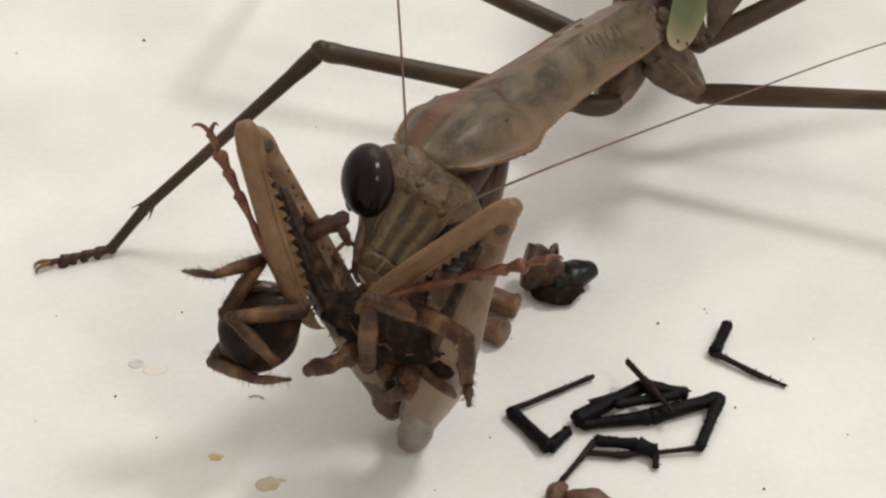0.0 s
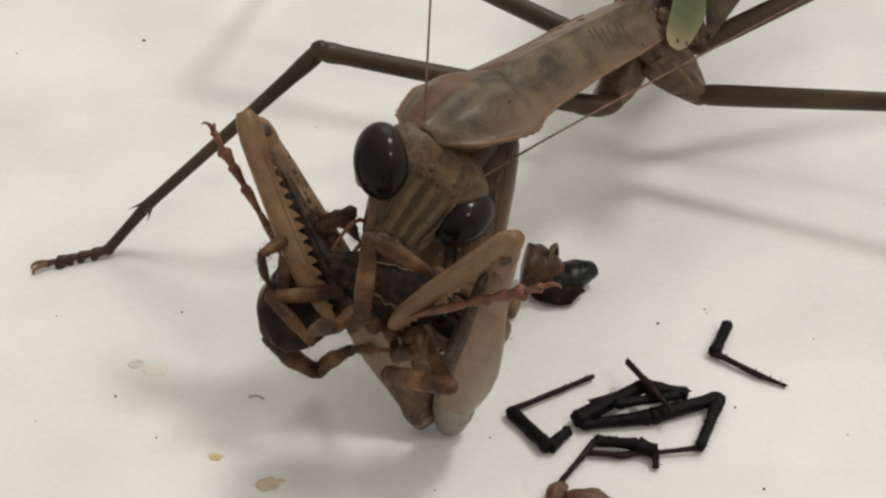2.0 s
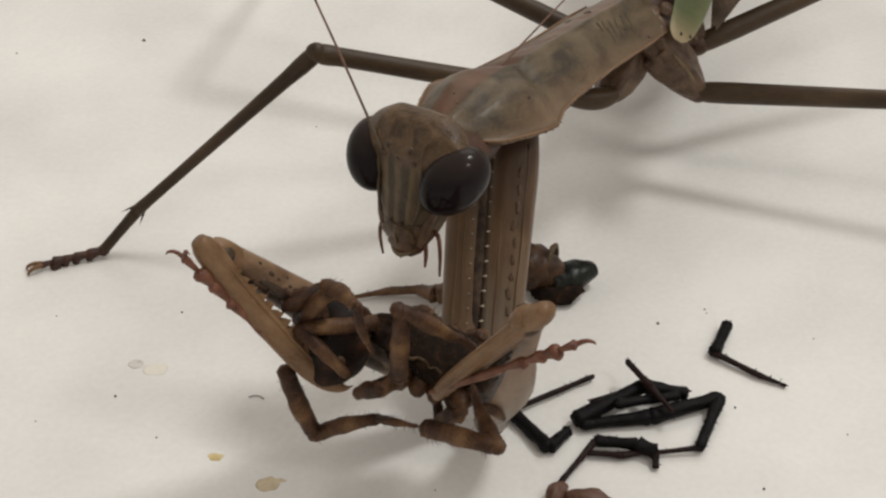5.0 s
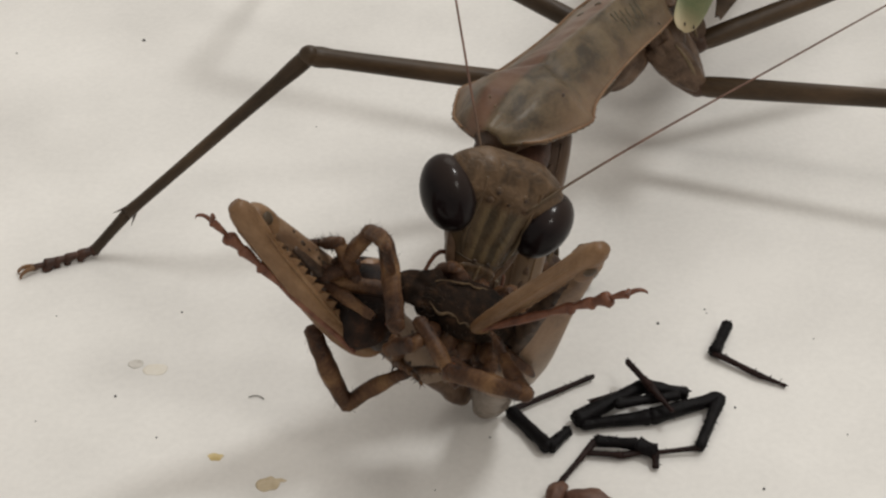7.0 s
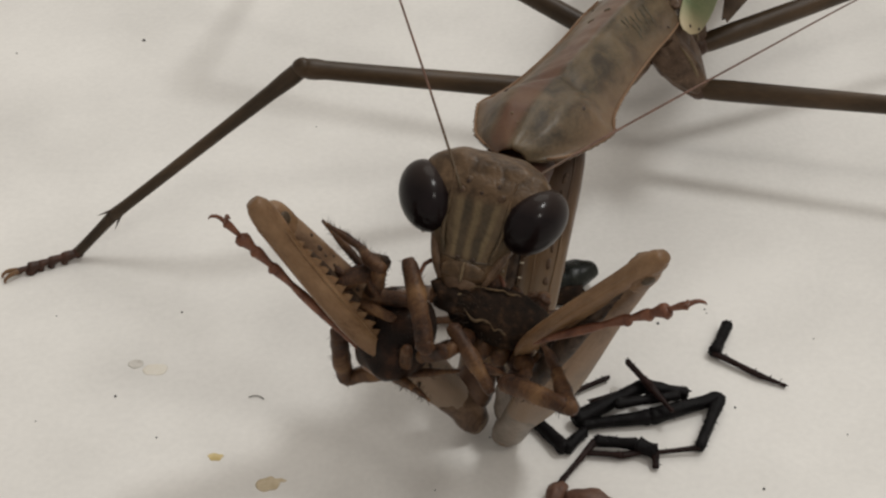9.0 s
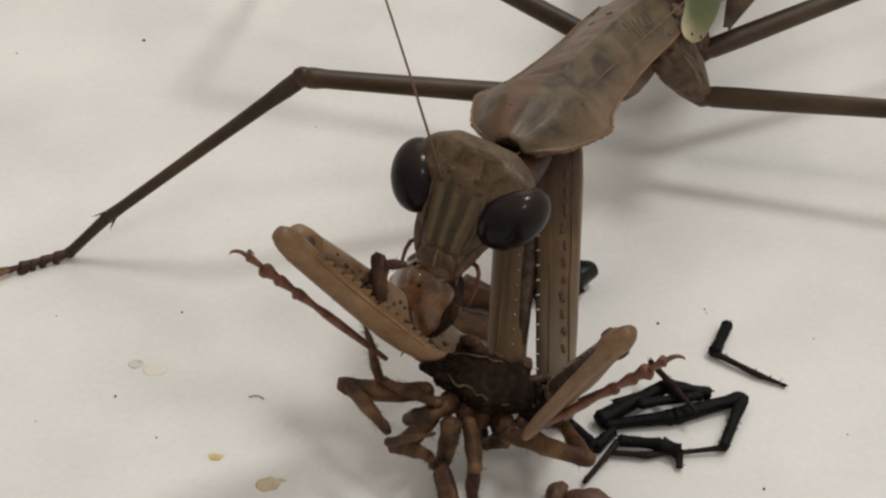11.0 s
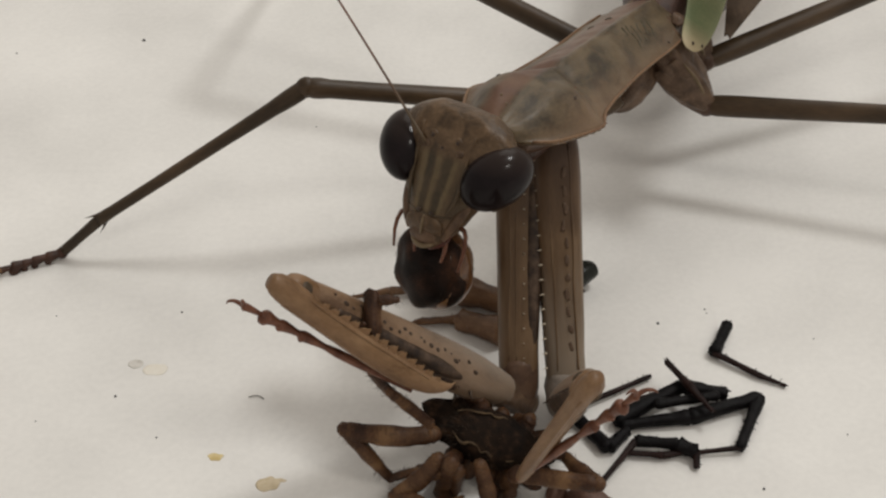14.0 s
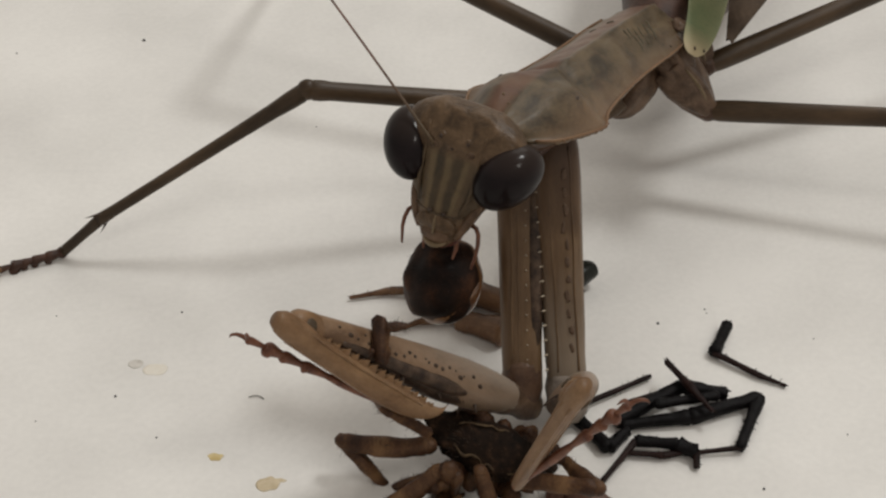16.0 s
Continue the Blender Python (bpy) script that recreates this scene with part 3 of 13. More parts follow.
# walking legs fixed to the middle body
for hip, root, knee, foot in (((1.5, -0.1, -1.6), (3.95, -1.0, -4.3), (19.8, -5.0, -2.3), (26, -13, -9.7)),
                              ((2.6, 4.2, -2.2), (4.17, 2.43, -3.7), (24.5, 11.0, 0.0), (33, 14, -9.7)),
                              ((0.6, 4.0, -2.2), (-0.51, 1.83, -3.5), (-20.5, 11.15, 2.42), (-20, 27, -9.7))):
    part("hip", pleated([hip, Vector(hip).lerp(Vector(root), 0.35), Vector(hip).lerp(Vector(root), 0.7), root], [1.25, 1.35, 1.05, 0.6], 5, 0.13), TROCH, thorax, "grey-brown pleated hip segment")
    hv, rv = Vector(hip), Vector(root)
    side_v = (rv - hv).cross(Vector((0, 1, 0.6))).normalized()
    for q in (-0.5, 0.25):
        part("hip_ridge", Shape().tube([hv.lerp(rv, u) + side_v * q * 1.3 * math.sin(math.pi * (0.15 + 0.8 * u)) + Vector((0, -0.98, 0.98)) * math.sin(math.pi * (0.2 + 0.75 * u)) for u in (0.25, 0.45, 0.65, 0.85, 0.97)], [0.04, 0.09, 0.12, 0.09, 0.04], 6, 1), PALE, thorax)
    part("hip_ring", Shape().ball(rv, (0.72, 0.62, 0.62), 12, 9, 0.1), UNDER, thorax, "dark brown leg joint")
    world_limb("femur", root, knee, FEMUR_S, LEG, thorax, "dark olive-brown thigh")
    world_limb("tibia", knee, foot, TIBIA_S, LEG, thorax, "thin olive-brown shin")
    fv = Vector(foot)
    part("foot", Shape().tube([fv, fv + Vector((1.2 if foot[0] > 0 else -1.2, 0.4, -0.05)), fv + Vector((3.6 if foot[0] > 0 else -3.6, 1, 0))], [0.28, 0.2, 0.14], 8, 1), LEG, thorax)
part("hip", pleated([(0.3, 0.2, -2.0), (-0.2, -0.7, -2.5), (-0.9, -1.5, -3.0), (-1.5, -2.1, -3.35), (-1.75, -2.35, -3.5)], [1.1, 1.15, 1.05, 0.75, 0.3], 5, 0.08), TROCH, thorax, "reddish brown rounded hip segment")

# the stretched middle leg that steps along the table
mid_femur = part("femur", limb_shape(15.4, [(1 - a, b, c) for a, b, c in reversed(FEMUR_S)]), LEG, mantis, "dark olive-brown thigh")
part("trochanter", Shape().tube([(14.6, 0, 0), (15.4, 0, -0.05), (16.3, 0, 0.0), (17.1, 0, 0.3), (17.6, 0, 0.7)], [0.5, 0.62, 0.66, 0.6, 0.35], 14, 2), LEG, mid_femur, "dark curved base of the thigh")
mid_tibia = part("tibia", limb_shape(14.0, TIBIA_S), LEG, mantis, "thin olive-brown shin")
part("knee", Shape().ball((0, 0, 0), (0.6, 0.52, 0.6), 12, 8), LEG, mid_femur)
for z in (-0.45, 0.4):
    part("spur", Shape().cone((13.6, 0, z * 0.6), (14.5, 0.1, z * 1.6), 0.1), SPINE, mid_tibia)
mid_basitarsus = part("basitarsus", limb_shape(3.2, [(0, 0.32, 0.34), (0.5, 0.27, 0.29), (1, 0.3, 0.3)]), LEG, mantis)
foot_shape = Shape()
x = 0.0
for seg, r in ((0.95, 0.34), (0.75, 0.31), (0.6, 0.29), (0.55, 0.36), (0.75, 0.22)):
    foot_shape.loft([(x - 0.06, 0, 0, r * 0.65, r * 0.65, 2), (x + seg * 0.3, 0, 0, r * 0.75, r * 0.72, 2), (x + seg * 0.82, 0, -0.05, r, r, 2), (x + seg, 0, -0.04, r * 0.7, r * 0.7, 2)], 10, 1)
    x += seg
mid_tarsus = part("foot", foot_shape, FOOT, mantis, "jointed dark red-brown foot")
for x, r in ((0.85, 0.2), (1.6, 0.2), (2.2, 0.2), (2.75, 0.3)):
    part("sole_lobe", Shape().ball((x, 0.05, -0.3), (r * 1.1, r, r * 0.95), 10, 7, 0.2, x), FOOT, mid_tarsus)
part("ankle", Shape().ball((0, 0, 0), (0.36, 0.33, 0.34), 10, 7), FOOT, mid_tarsus)
for side in (-1, 1):
    part("claw", Shape().tube([(3.45, side * 0.08, 0.02), (3.95, side * 0.2, 0.06), (4.3, side * 0.26, -0.16), (4.25, side * 0.26, -0.42)], [0.15, 0.12, 0.09, 0.03], 7, 1), TIBIA, mid_tarsus, "pale brown hooked claw")
MOVES.update(mid_femur=mid_femur, mid_tibia=mid_tibia, mid_basitarsus=mid_basitarsus, mid_tarsus=mid_tarsus)

# grasping forelegs
SPIKE = Shape().cone((0, 0, -0.08), (0.16, 0, 0.62), 0.13).mesh("spine", SPINE)
SAWTOOTH = Shape().ring_run([[(0.42 * x, 0.1 * y, -0.14) for x, y in ((-1, -1), (1, -1), (1, 1), (-1, 1))],
                             [(0.1 + 0.26 * x, 0.06 * y, 0.22) for x, y in ((-1, -1), (1, -1), (1, 1), (-1, 1))],
                             [(0.28 + 0.02 * x, 0.01 * y, 0.56) for x, y in ((-1, -1), (1, -1), (1, 1), (-1, 1))]]).mesh("tooth", TIBIA)
SAWTOOTH.polygons.foreach_set("use_smooth", [False] * len(SAWTOOTH.polygons))
TOOTHLET = Shape().cone((0, 0, -0.05), (0.03, 0, 0.2), 0.07).mesh("toothlet", TOOTH)


def foreleg(key):
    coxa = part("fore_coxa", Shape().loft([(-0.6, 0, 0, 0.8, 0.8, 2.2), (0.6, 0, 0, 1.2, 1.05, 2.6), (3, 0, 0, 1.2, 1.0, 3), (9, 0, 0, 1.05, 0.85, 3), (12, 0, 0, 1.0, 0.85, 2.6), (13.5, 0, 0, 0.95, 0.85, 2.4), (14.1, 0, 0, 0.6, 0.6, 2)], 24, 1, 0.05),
                COXASHEEN if key == "b" else COXA, mantis, "long tan grooved hip segment")
    if key == "b":
        for k in range(15):
            part("toothlet", TOOTHLET, TOOTH, coxa, "", mm_pose(1.5 + 0.74 * k, -0.98, 0.62, 60))
    else:
        for k in range(15):
            part("toothlet", TOOTHLET, TOOTH, coxa, "", mm_pose(1.5 + 0.74 * k, 0.2, 1.0 - 0.017 * k, -20))
        part("inner_face", Shape().loft([(0.3, 0.66, 0.2, 0.3, 0.75, 2.4), (3, 0.74, 0.24, 0.5, 0.83, 3), (9, 0.66, 0.18, 0.45, 0.74, 3), (12.8, 0.55, 0.1, 0.22, 0.5, 2.4)], 14, 1, 0.04), INNER, coxa, "blackish brown inner face")
    if key == "b":
        for k in range(11):
            part("coxa_spot", Shape().ball((0, 0, 0), (rng.uniform(0.2, 0.36), rng.uniform(0.08, 0.16), 0.03), 9, 5, 0.6, k), TROCH, coxa, "", mm_pose(2.2 + 0.86 * k, 0.25 + rng.uniform(-0.08, 0.08), 1.03 - 0.018 * k, 0, 1, rng.uniform(-15, 15)))
    for y in ((-0.55, -0.2) if key == "a" else (-0.45, 0.62)):
        part("coxa_ridge", Shape().tube([(0.8 + 1.4 * k, y * (1 - 0.012 * k) + rng.uniform(-0.04, 0.04), 0.97 - 0.02 * k) for k in range(9)], [rng.uniform(0.03, 0.06) for _ in range(9)], 6, 1), COXA, coxa)
    if key == "b":
        part("coxa_end", Shape().loft([(12.2, 0, 0, 0.98, 0.86, 2.4), (13.2, 0, 0, 1.14, 1.0, 2.3), (14.1, 0, 0, 1.05, 0.95, 2), (14.7, 0, 0, 0.6, 0.6, 2)], 20, 1, 0.12), GREYHORN, coxa, "grey translucent rounded joint")
    else:
        part("coxa_end", Shape().loft([(12.0, 0, 0, 0.95, 0.85, 2.4), (13.2, 0, 0, 1.06, 0.96, 2.2), (14.0, 0, 0, 0.9, 0.85, 2), (14.5, 0, 0, 0.4, 0.4, 2)], 18, 1, 0.1), UNDER, coxa, "dark brown rounded joint")
    deep, wide = (0.26, 1.0) if key == "b" else (0.0, 1.2)
    femur = part("fore_femur", Shape().loft([(-0.9, 0, 0, 0.6, 0.7, 2), (-0.2, 0, 0, 0.75, 0.85, 2), (0.8, 0, 0, 0.62, 0.72, 2), (1.6, 0, 0.05 - deep / 2, 0.72 * wide, 0.9 + deep / 2, 2.2), (4, 0, 0.1 - deep, 0.8 * wide, 1.18 + deep, 2.4), (7, 0, 0.06 - deep * 0.7, 0.74 * wide, 1.1 + deep * 0.7, 2.4),
                                             (11, 0, 0, 0.62 * wide, 0.84, 2.4), (14.3, 0, 0, 0.54 * wide, 0.68, 2.2), (15.5, 0, 0, 0.5, 0.6, 2.2), (16.1, 0, 0, 0.3, 0.4, 2)], 24, 1, 0.03), FEMUR, mantis, "stout tan thigh with a spined groove")
    part("trochanter", Shape().loft([(-1.0, 0, 0, 0.5, 0.6, 2), (-0.3, 0, 0, 0.8, 0.9, 2), (0.7, 0, 0, 0.72, 0.82, 2), (1.9, 0, 0.05, 0.78, 0.96, 2.2), (2.6, 0, 0.06, 0.6, 0.8, 2)], 20, 1, 0.08), GREYHORN if key == "b" else TROCH, femur, "grey-brown base joint")
    part("groove", Shape().loft([(4.2, 0, 0.8, 0.25, 0.2, 2), (5.2, 0, 0.93, 0.58, 0.4, 2.4), (7, 0, 0.9, 0.58, 0.38, 2.4), (11, 0, 0.62, 0.5, 0.32, 2.4), (14.2, 0, 0.5, 0.36, 0.25, 2)], 16, 1, 0.1), INNER, femur, "blackish brown groove")
    for side in (-1, 1):
        if key == "a":
            part("inner_face", Shape().loft([(5.2, side * 0.62, 0.78, 0.18, 0.16, 2), (6.2, side * 0.68, 0.74, 0.3, 0.36, 2.4), (8, side * 0.62, 0.68, 0.28, 0.38, 2.4), (11, side * 0.52, 0.52, 0.24, 0.32, 2.4), (13.6, side * 0.46, 0.4, 0.16, 0.18, 2)], 18, 2, 0.18), INNER, femur, "blackish brown inner face")
        for k in range(12):
            x = 4.2 + 0.88 * k
            part("spine", SPIKE, SPINE, femur, "", Matrix.LocRotScale(Vector((x, side * 0.42, 1.0 - 0.045 * max(0, x - 5))) * MM, Euler((side * -0.35, -0.3, 0)), Vector([(0.62 + 0.55 * (k % 3 == 0)) * (0.55 if key == "b" else 0.85)] * 3)))
        for k in range(22):
            q = rng.uniform(0.05, 0.13)
            x = 4.6 + 0.44 * k + rng.uniform(-0.2, 0.2)
            part("femur_spot", Shape().ball((0, 0, 0), (q * rng.uniform(1, 1.6), 0.03, q), 7, 5), SPINE, femur, "", mm_pose(x, side * ((0.95 - 0.0142 * k) if key == "a" else (0.7 - 0.0116 * k)), (0.12 if key == "a" else 0.2) - 0.011 * k + rng.uniform(-0.2, 0.2)))
    part("knee", Shape().loft([(14.5, 0, 0.02, 0.54, 0.62, 2), (15.2, 0, 0.1, 0.62, 0.78, 2.2), (15.9, 0, 0.1, 0.64, 0.76, 2.3), (16.35, 0, 0.15, 0.48, 0.58, 2), (16.55, 0, 0.18, 0.2, 0.28, 2)], 16, 1, 0.1), TIBIA, femur, "pinkish tan rounded knee")
    # dark spots stand in for the shaded hollow of the knee joint
    for side in (-1, 1):
        part("knee_hollow", Shape().ball((15.7, side * 0.6, 0.15), (0.34, 0.1, 0.3), 12, 7, 0.3), BAND, femur)
    tibia = part("fore_tibia", Shape().loft([(-0.7, 0, 0, 0.3, 0.35, 2), (-0.2, 0, 0, 0.5, 0.6, 2.2), (0.8, 0, -0.06, 0.48, 0.64, 2.4), (2.2, 0, -0.2, 0.4, 0.52, 2.4), (5, 0, -0.28, 0.36, 0.58, 2.3), (7.8, 0, -0.27, 0.34, 0.58, 2.3), (9.3, 0, -0.1, 0.28, 0.46, 2.2),
                                             (10.0, 0, 0.1, 0.2, 0.32, 2), (10.45, 0, 0.36, 0.13, 0.18, 2), (10.6, 0, 0.7, 0.03, 0.05, 2)], 20, 1, 0.03), TIBIA, mantis, "tan saw-toothed shin ending in a hook")
    for side in (-1, 1):
        part("tibia_edge", Shape().tube([(0.5, side * 0.2, -0.6), (3, side * 0.18, -0.68), (6.5, side * 0.17, -0.78), (9.3, side * 0.12, -0.42)], [0.07, 0.08, 0.08, 0.05], 6, 1), TIBIA, tibia, "thickened lower edge")
        part("tibia_ridge", Shape().tube([(0.4, side * 0.4, 0.2), (2.2, side * 0.36, 0.1), (5, side * 0.33, 0.06), (9, side * 0.25, 0.1)], [0.05, 0.06, 0.06, 0.04], 6, 1), TIBIA, tibia)
        for k in range(14):
            q = (0.62 + 0.2 * math.sin(math.pi * k / 13)) * rng.uniform(0.85, 1.1)
            x = 1.7 + 0.6 * k
            edge = 0.22 + 0.06 * math.sin(math.pi * min(1.0, max(0.0, (x - 1.5) / 8.5)))
            part("tooth", SAWTOOTH, TIBIA, tibia, "", Matrix.LocRotScale(Vector((x, side * 0.13, edge)) * MM, Euler((side * -0.1, rng.uniform(-0.05, 0.2), 0)), Vector((q * 0.86, q, q * 0.8))))
    ts, x = Shape(), 0.0
    for seg, r in ((5.3, 0.24), (1.5, 0.28), (1.2, 0.29), (0.9, 0.36), (1.1, 0.2)):
        ts.loft([(x - 0.08, 0, 0, r * 0.5, r * 0.5, 2), (x + seg * 0.25, 0, 0, r * 0.66, r * 0.62, 2), (x + seg * 0.8, 0, 0, r, r, 2), (x + seg, 0, 0, r * 0.6, r * 0.6, 2)], 10, 1)
        if seg < 5:
            ts.ball((x + seg * 0.85, 0, -r * 0.4), (r * 0.75, r * 0.85, r * 0.72), 9, 6, 0.2, x)
        x += seg
    tarsus = part("fore_tarsus", ts, TARSUS, mantis, "thin reddish brown jointed foot")
    for side in (-1, 1):
        part("claw", Shape().tube([(9.9, 0, 0), (10.25, side * 0.3, 0.1), (10.4, side * 0.62, 0.0), (10.3, side * 0.8, -0.1)], [0.13, 0.1, 0.07, 0.02], 6, 1), TARSUS, tarsus)
    MOVES.update({"coxa_" + key: coxa, "femur_" + key: femur, "tibia_" + key: tibia, "tarsus_" + key: tarsus})


foreleg("a")
foreleg("b")

# head: origin at the neck, -y out of the face, z to the crown
HEAD_S = [(2.3, -0.5, 0.6, 0.25), (2.2, -0.55, 1.45, 0.6), (1.98, -0.6, 2.2, 0.84), (1.7, -0.66, 2.68, 1.03), (1.2, -0.78, 3.08, 1.2), (0.5, -0.9, 3.2, 1.3), (-0.3, -0.98, 3.02, 1.36), (-1.0, -1.1, 2.6, 1.4),
          (-1.6, -1.26, 2.18, 1.42), (-2.35, -1.52, 1.72, 1.38), (-3.2, -1.85, 1.34, 1.15), (-3.8, -2.2, 0.98, 0.84), (-4.15, -2.45, 0.6, 0.5)]
hs = Shape().loft([(z, 0, y, w, d, 2.45) for z, y, w, d in HEAD_S], 48, 2, 0.04)
hs.v = [(p[1], p[2], p[0]) for p in hs.v]
hs.f = [tuple(reversed(f)) for f in hs.f]


def face_relief(x, y, z):
    """Low upright ridges on the forehead plate, a dent above them and rounded temples."""
    if y < -1.4:
        fade_z = max(0.0, min(1.0, (0.6 - z) * 2)) * max(0.0, min(1.0, (z + 2.6) * 2))
        y -= 0.06 * fade_z * math.cos(2 * math.pi * x / (0.98 * (1 + 0.12 * z))) * max(0.0, 1 - abs(x) / 1.6)
        y += 0.12 * math.exp(-((z - 1.45) / 0.3) ** 2) * math.exp(-(x / 1.1) ** 2)
        y -= 0.14 * math.exp(-((z - 0.95) / 0.35) ** 2) * math.exp(-(x / 0.8) ** 2)
        y += 0.10 * math.exp(-((abs(x) - 1.35) / 0.2) ** 2) * fade_z
    z += 0.10 * math.exp(-((abs(x) - 1.5) / 0.45) ** 2) * max(0.0, min(1.0, (z - 1.2)))
    return x, y, z


hs.v = [face_relief(*p) for p in hs.v]
head = part("head", hs, HEAD, mantis, "grey-brown triangular head")
MOVES["head"] = head
MOVES["neck"] = part("neck", Shape().loft([(-0.6, 0, -0.2, 0.9, 0.7, 2), (0.5, 0, -0.3, 1.5, 0.95, 2), (2.0, 0, -0.35, 1.9, 1.05, 2.2), (4.0, 0, -0.3, 1.9, 1.0, 2.2), (5.6, 0, -0.2, 1.3, 0.8, 2), (6.6, 0, -0.1, 0.6, 0.4, 2)], 20, 1, 0.08), NECK, mantis, "dark brown neck skin")
for side in (-1, 1):
    ball = Shape().ball((0, 0, 0), (1.46, 1.29, 1.88), 40, 28)
    turn = Euler((math.radians(-149.3), side * math.radians(49.1), side * math.radians(96.1))).to_matrix()
    ball.v = [tuple(turn @ Vector(p) + Vector((side * 2.62, -1.30, -0.25))) for p in ball.v]
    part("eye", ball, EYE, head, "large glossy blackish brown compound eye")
    out = Vector((side * 0.8, -0.6, 0.0))
    flat_axis = Vector((side * 0.6, 0.8, 0.0))
    ring = [Vector((side * 2.62, -1.30, -0.25)) - out * 0.3 + Vector((0, 0, 1.74)) * math.cos(a) + flat_axis * (1.3 * math.sin(a)) for a in [math.pi * (0.38 + 0.62 * k / 16) for k in range(17)]]
    part("eye_rim", Shape().tube(ring, [0.03] + [0.1] * 15 + [0.03], 7), CHEEK, head, "pale thin rim behind the eye")
    part("ocellus_mound", Shape().ball((side * 0.7, -1.93, 1.05), (0.26, 0.16, 0.24), 14, 9, 0.15, side), HEAD, head)
    part("ocellus", Shape().ball((side * 0.715, -2.05, 1.05), (0.11, 0.08, 0.13), 10, 7), SPINE, head, "dark beady simple eye")
    part("antenna_socket", Shape().ball((side * 0.95, -2.06, 0.58), (0.23, 0.18, 0.22), 14, 9, 0.3, 2 + side), CHEEK, head, "knobbed antenna base")
    # dark patch put in for the shade below the antenna base
    part("socket_shadow_mark", Shape().ball((side * 1.12, -2.03, 0.36), (0.2, 0.1, 0.16), 12, 8, 0.4), BAND, head)
    part("brow", Shape().tube([(side * 1.5, -1.75, 1.5), (side * 1.38, -2.05, 0.6), (side * 1.42, -2.25, -0.4), (side * 1.36, -2.5, -1.4), (side * 1.1, -2.78, -2.2)], [0.06, 0.1, 0.11, 0.1, 0.05], 7, 1), HEAD, head)
    part("cheek", Shape().tube([(side * 1.85, -1.9, -1.6), (side * 1.55, -2.25, -2.3), (side * 1.25, -2.5, -3.0), (side * 0.98, -2.6, -3.6)], [0.12, 0.26, 0.26, 0.14], 9, 1), CHEEK, head, "pinkish brown cheek")
    part("cheek_spot", Shape().ball((side * 0.36, -2.94, -2.36), (0.13, 0.07, 0.09), 8, 6), SPINE, head)
    part("mandible", Shape().tube([(side * 0.9, -2.0, -3.0), (side * 0.72, -2.35, -3.8), (side * 0.25, -2.62, -4.25)], [0.4, 0.36, 0.14], 10, 1), MOUTH, head, "dark reddish jaw")
    part("palp", Shape().tube([(side * 1.15, -1.7, -3.1), (side * 1.85, -2.05, -3.05), (side * 2.05, -2.3, -3.9), (side * 1.9, -2.4, -5.0)], [0.12, 0.11, 0.10, 0.06], 8, 1), TARSUS, head, "thin jointed palp")
    part("palp", Shape().tube([(side * 0.6, -1.8, -3.7), (side * 0.9, -2.15, -4.3), (side * 0.8, -2.25, -4.95)], [0.12, 0.11, 0.06], 8, 1), TARSUS, head, "thin jointed palp")
part("ocellus", Shape().ball((0, -2.16, 0.66), (0.12, 0.08, 0.11), 10, 7), SPINE, head)
part("face_seam", Shape().tube([(-1.3, -2.6, -2.4), (-0.6, -2.88, -2.45), (0, -2.96, -2.5), (0.6, -2.88, -2.45), (1.3, -2.6, -2.4)], [0.04, 0.06, 0.06, 0.06, 0.04], 6, 1), BAND, head)
part("clypeus", Shape().loft([(-1.0, 0, 0, 0.12, 0.24, 2), (-0.7, 0, 0.03, 0.2, 0.46, 2), (0, 0, 0.06, 0.25, 0.56, 2), (0.7, 0, 0.03, 0.2, 0.46, 2), (1.0, 0, 0, 0.12, 0.24, 2)], 16, 1), HEAD, head, "olive-brown plate above the lip", mm_pose(0, -2.84, -3.05, 8))
part("face_ridge", Shape().tube([(0, -2.98, -2.5), (0, -3.08, -2.95), (0, -3.1, -3.45)], [0.04, 0.1, 0.05], 7, 1), PALE, head, "pale upright ridge")
part("labrum", Shape().loft([(-0.72, 0, 0.1, 0.12, 0.2, 2), (-0.45, 0, 0.04, 0.2, 0.42, 2), (0, 0, 0, 0.24, 0.52, 2), (0.45, 0, 0.04, 0.2, 0.42, 2), (0.72, 0, 0.1, 0.12, 0.2, 2)], 16, 1), CHEEK, head, "rounded olive-brown upper lip", mm_pose(0, -2.82, -3.72, 10))
part("lip_edge", Shape().tube([(-0.75, -2.75, -3.75), (-0.4, -2.98, -4.02), (0, -3.04, -4.12), (0.4, -2.98, -4.02), (0.75, -2.75, -3.75)], [0.05, 0.1, 0.12, 0.1, 0.05], 8, 1), PALE, head, "pale soft lip")
for side, key in ((-1, "antenna_l"), (1, "antenna_r")):
    pts = [(32 * q, 0, 1.1 * q * q * 3 + 0.5 * math.sin(5 * q) * q) for q in [k / 16 for k in range(17)]]
    ant = part("antenna", Shape().tube(pts, [0.09, 0.066] + [0.062 - 0.027 * k / 15 for k in range(15)], 7, 1), ANTENNA, head, "long thread-like reddish antenna")
    MOVES[key] = ant


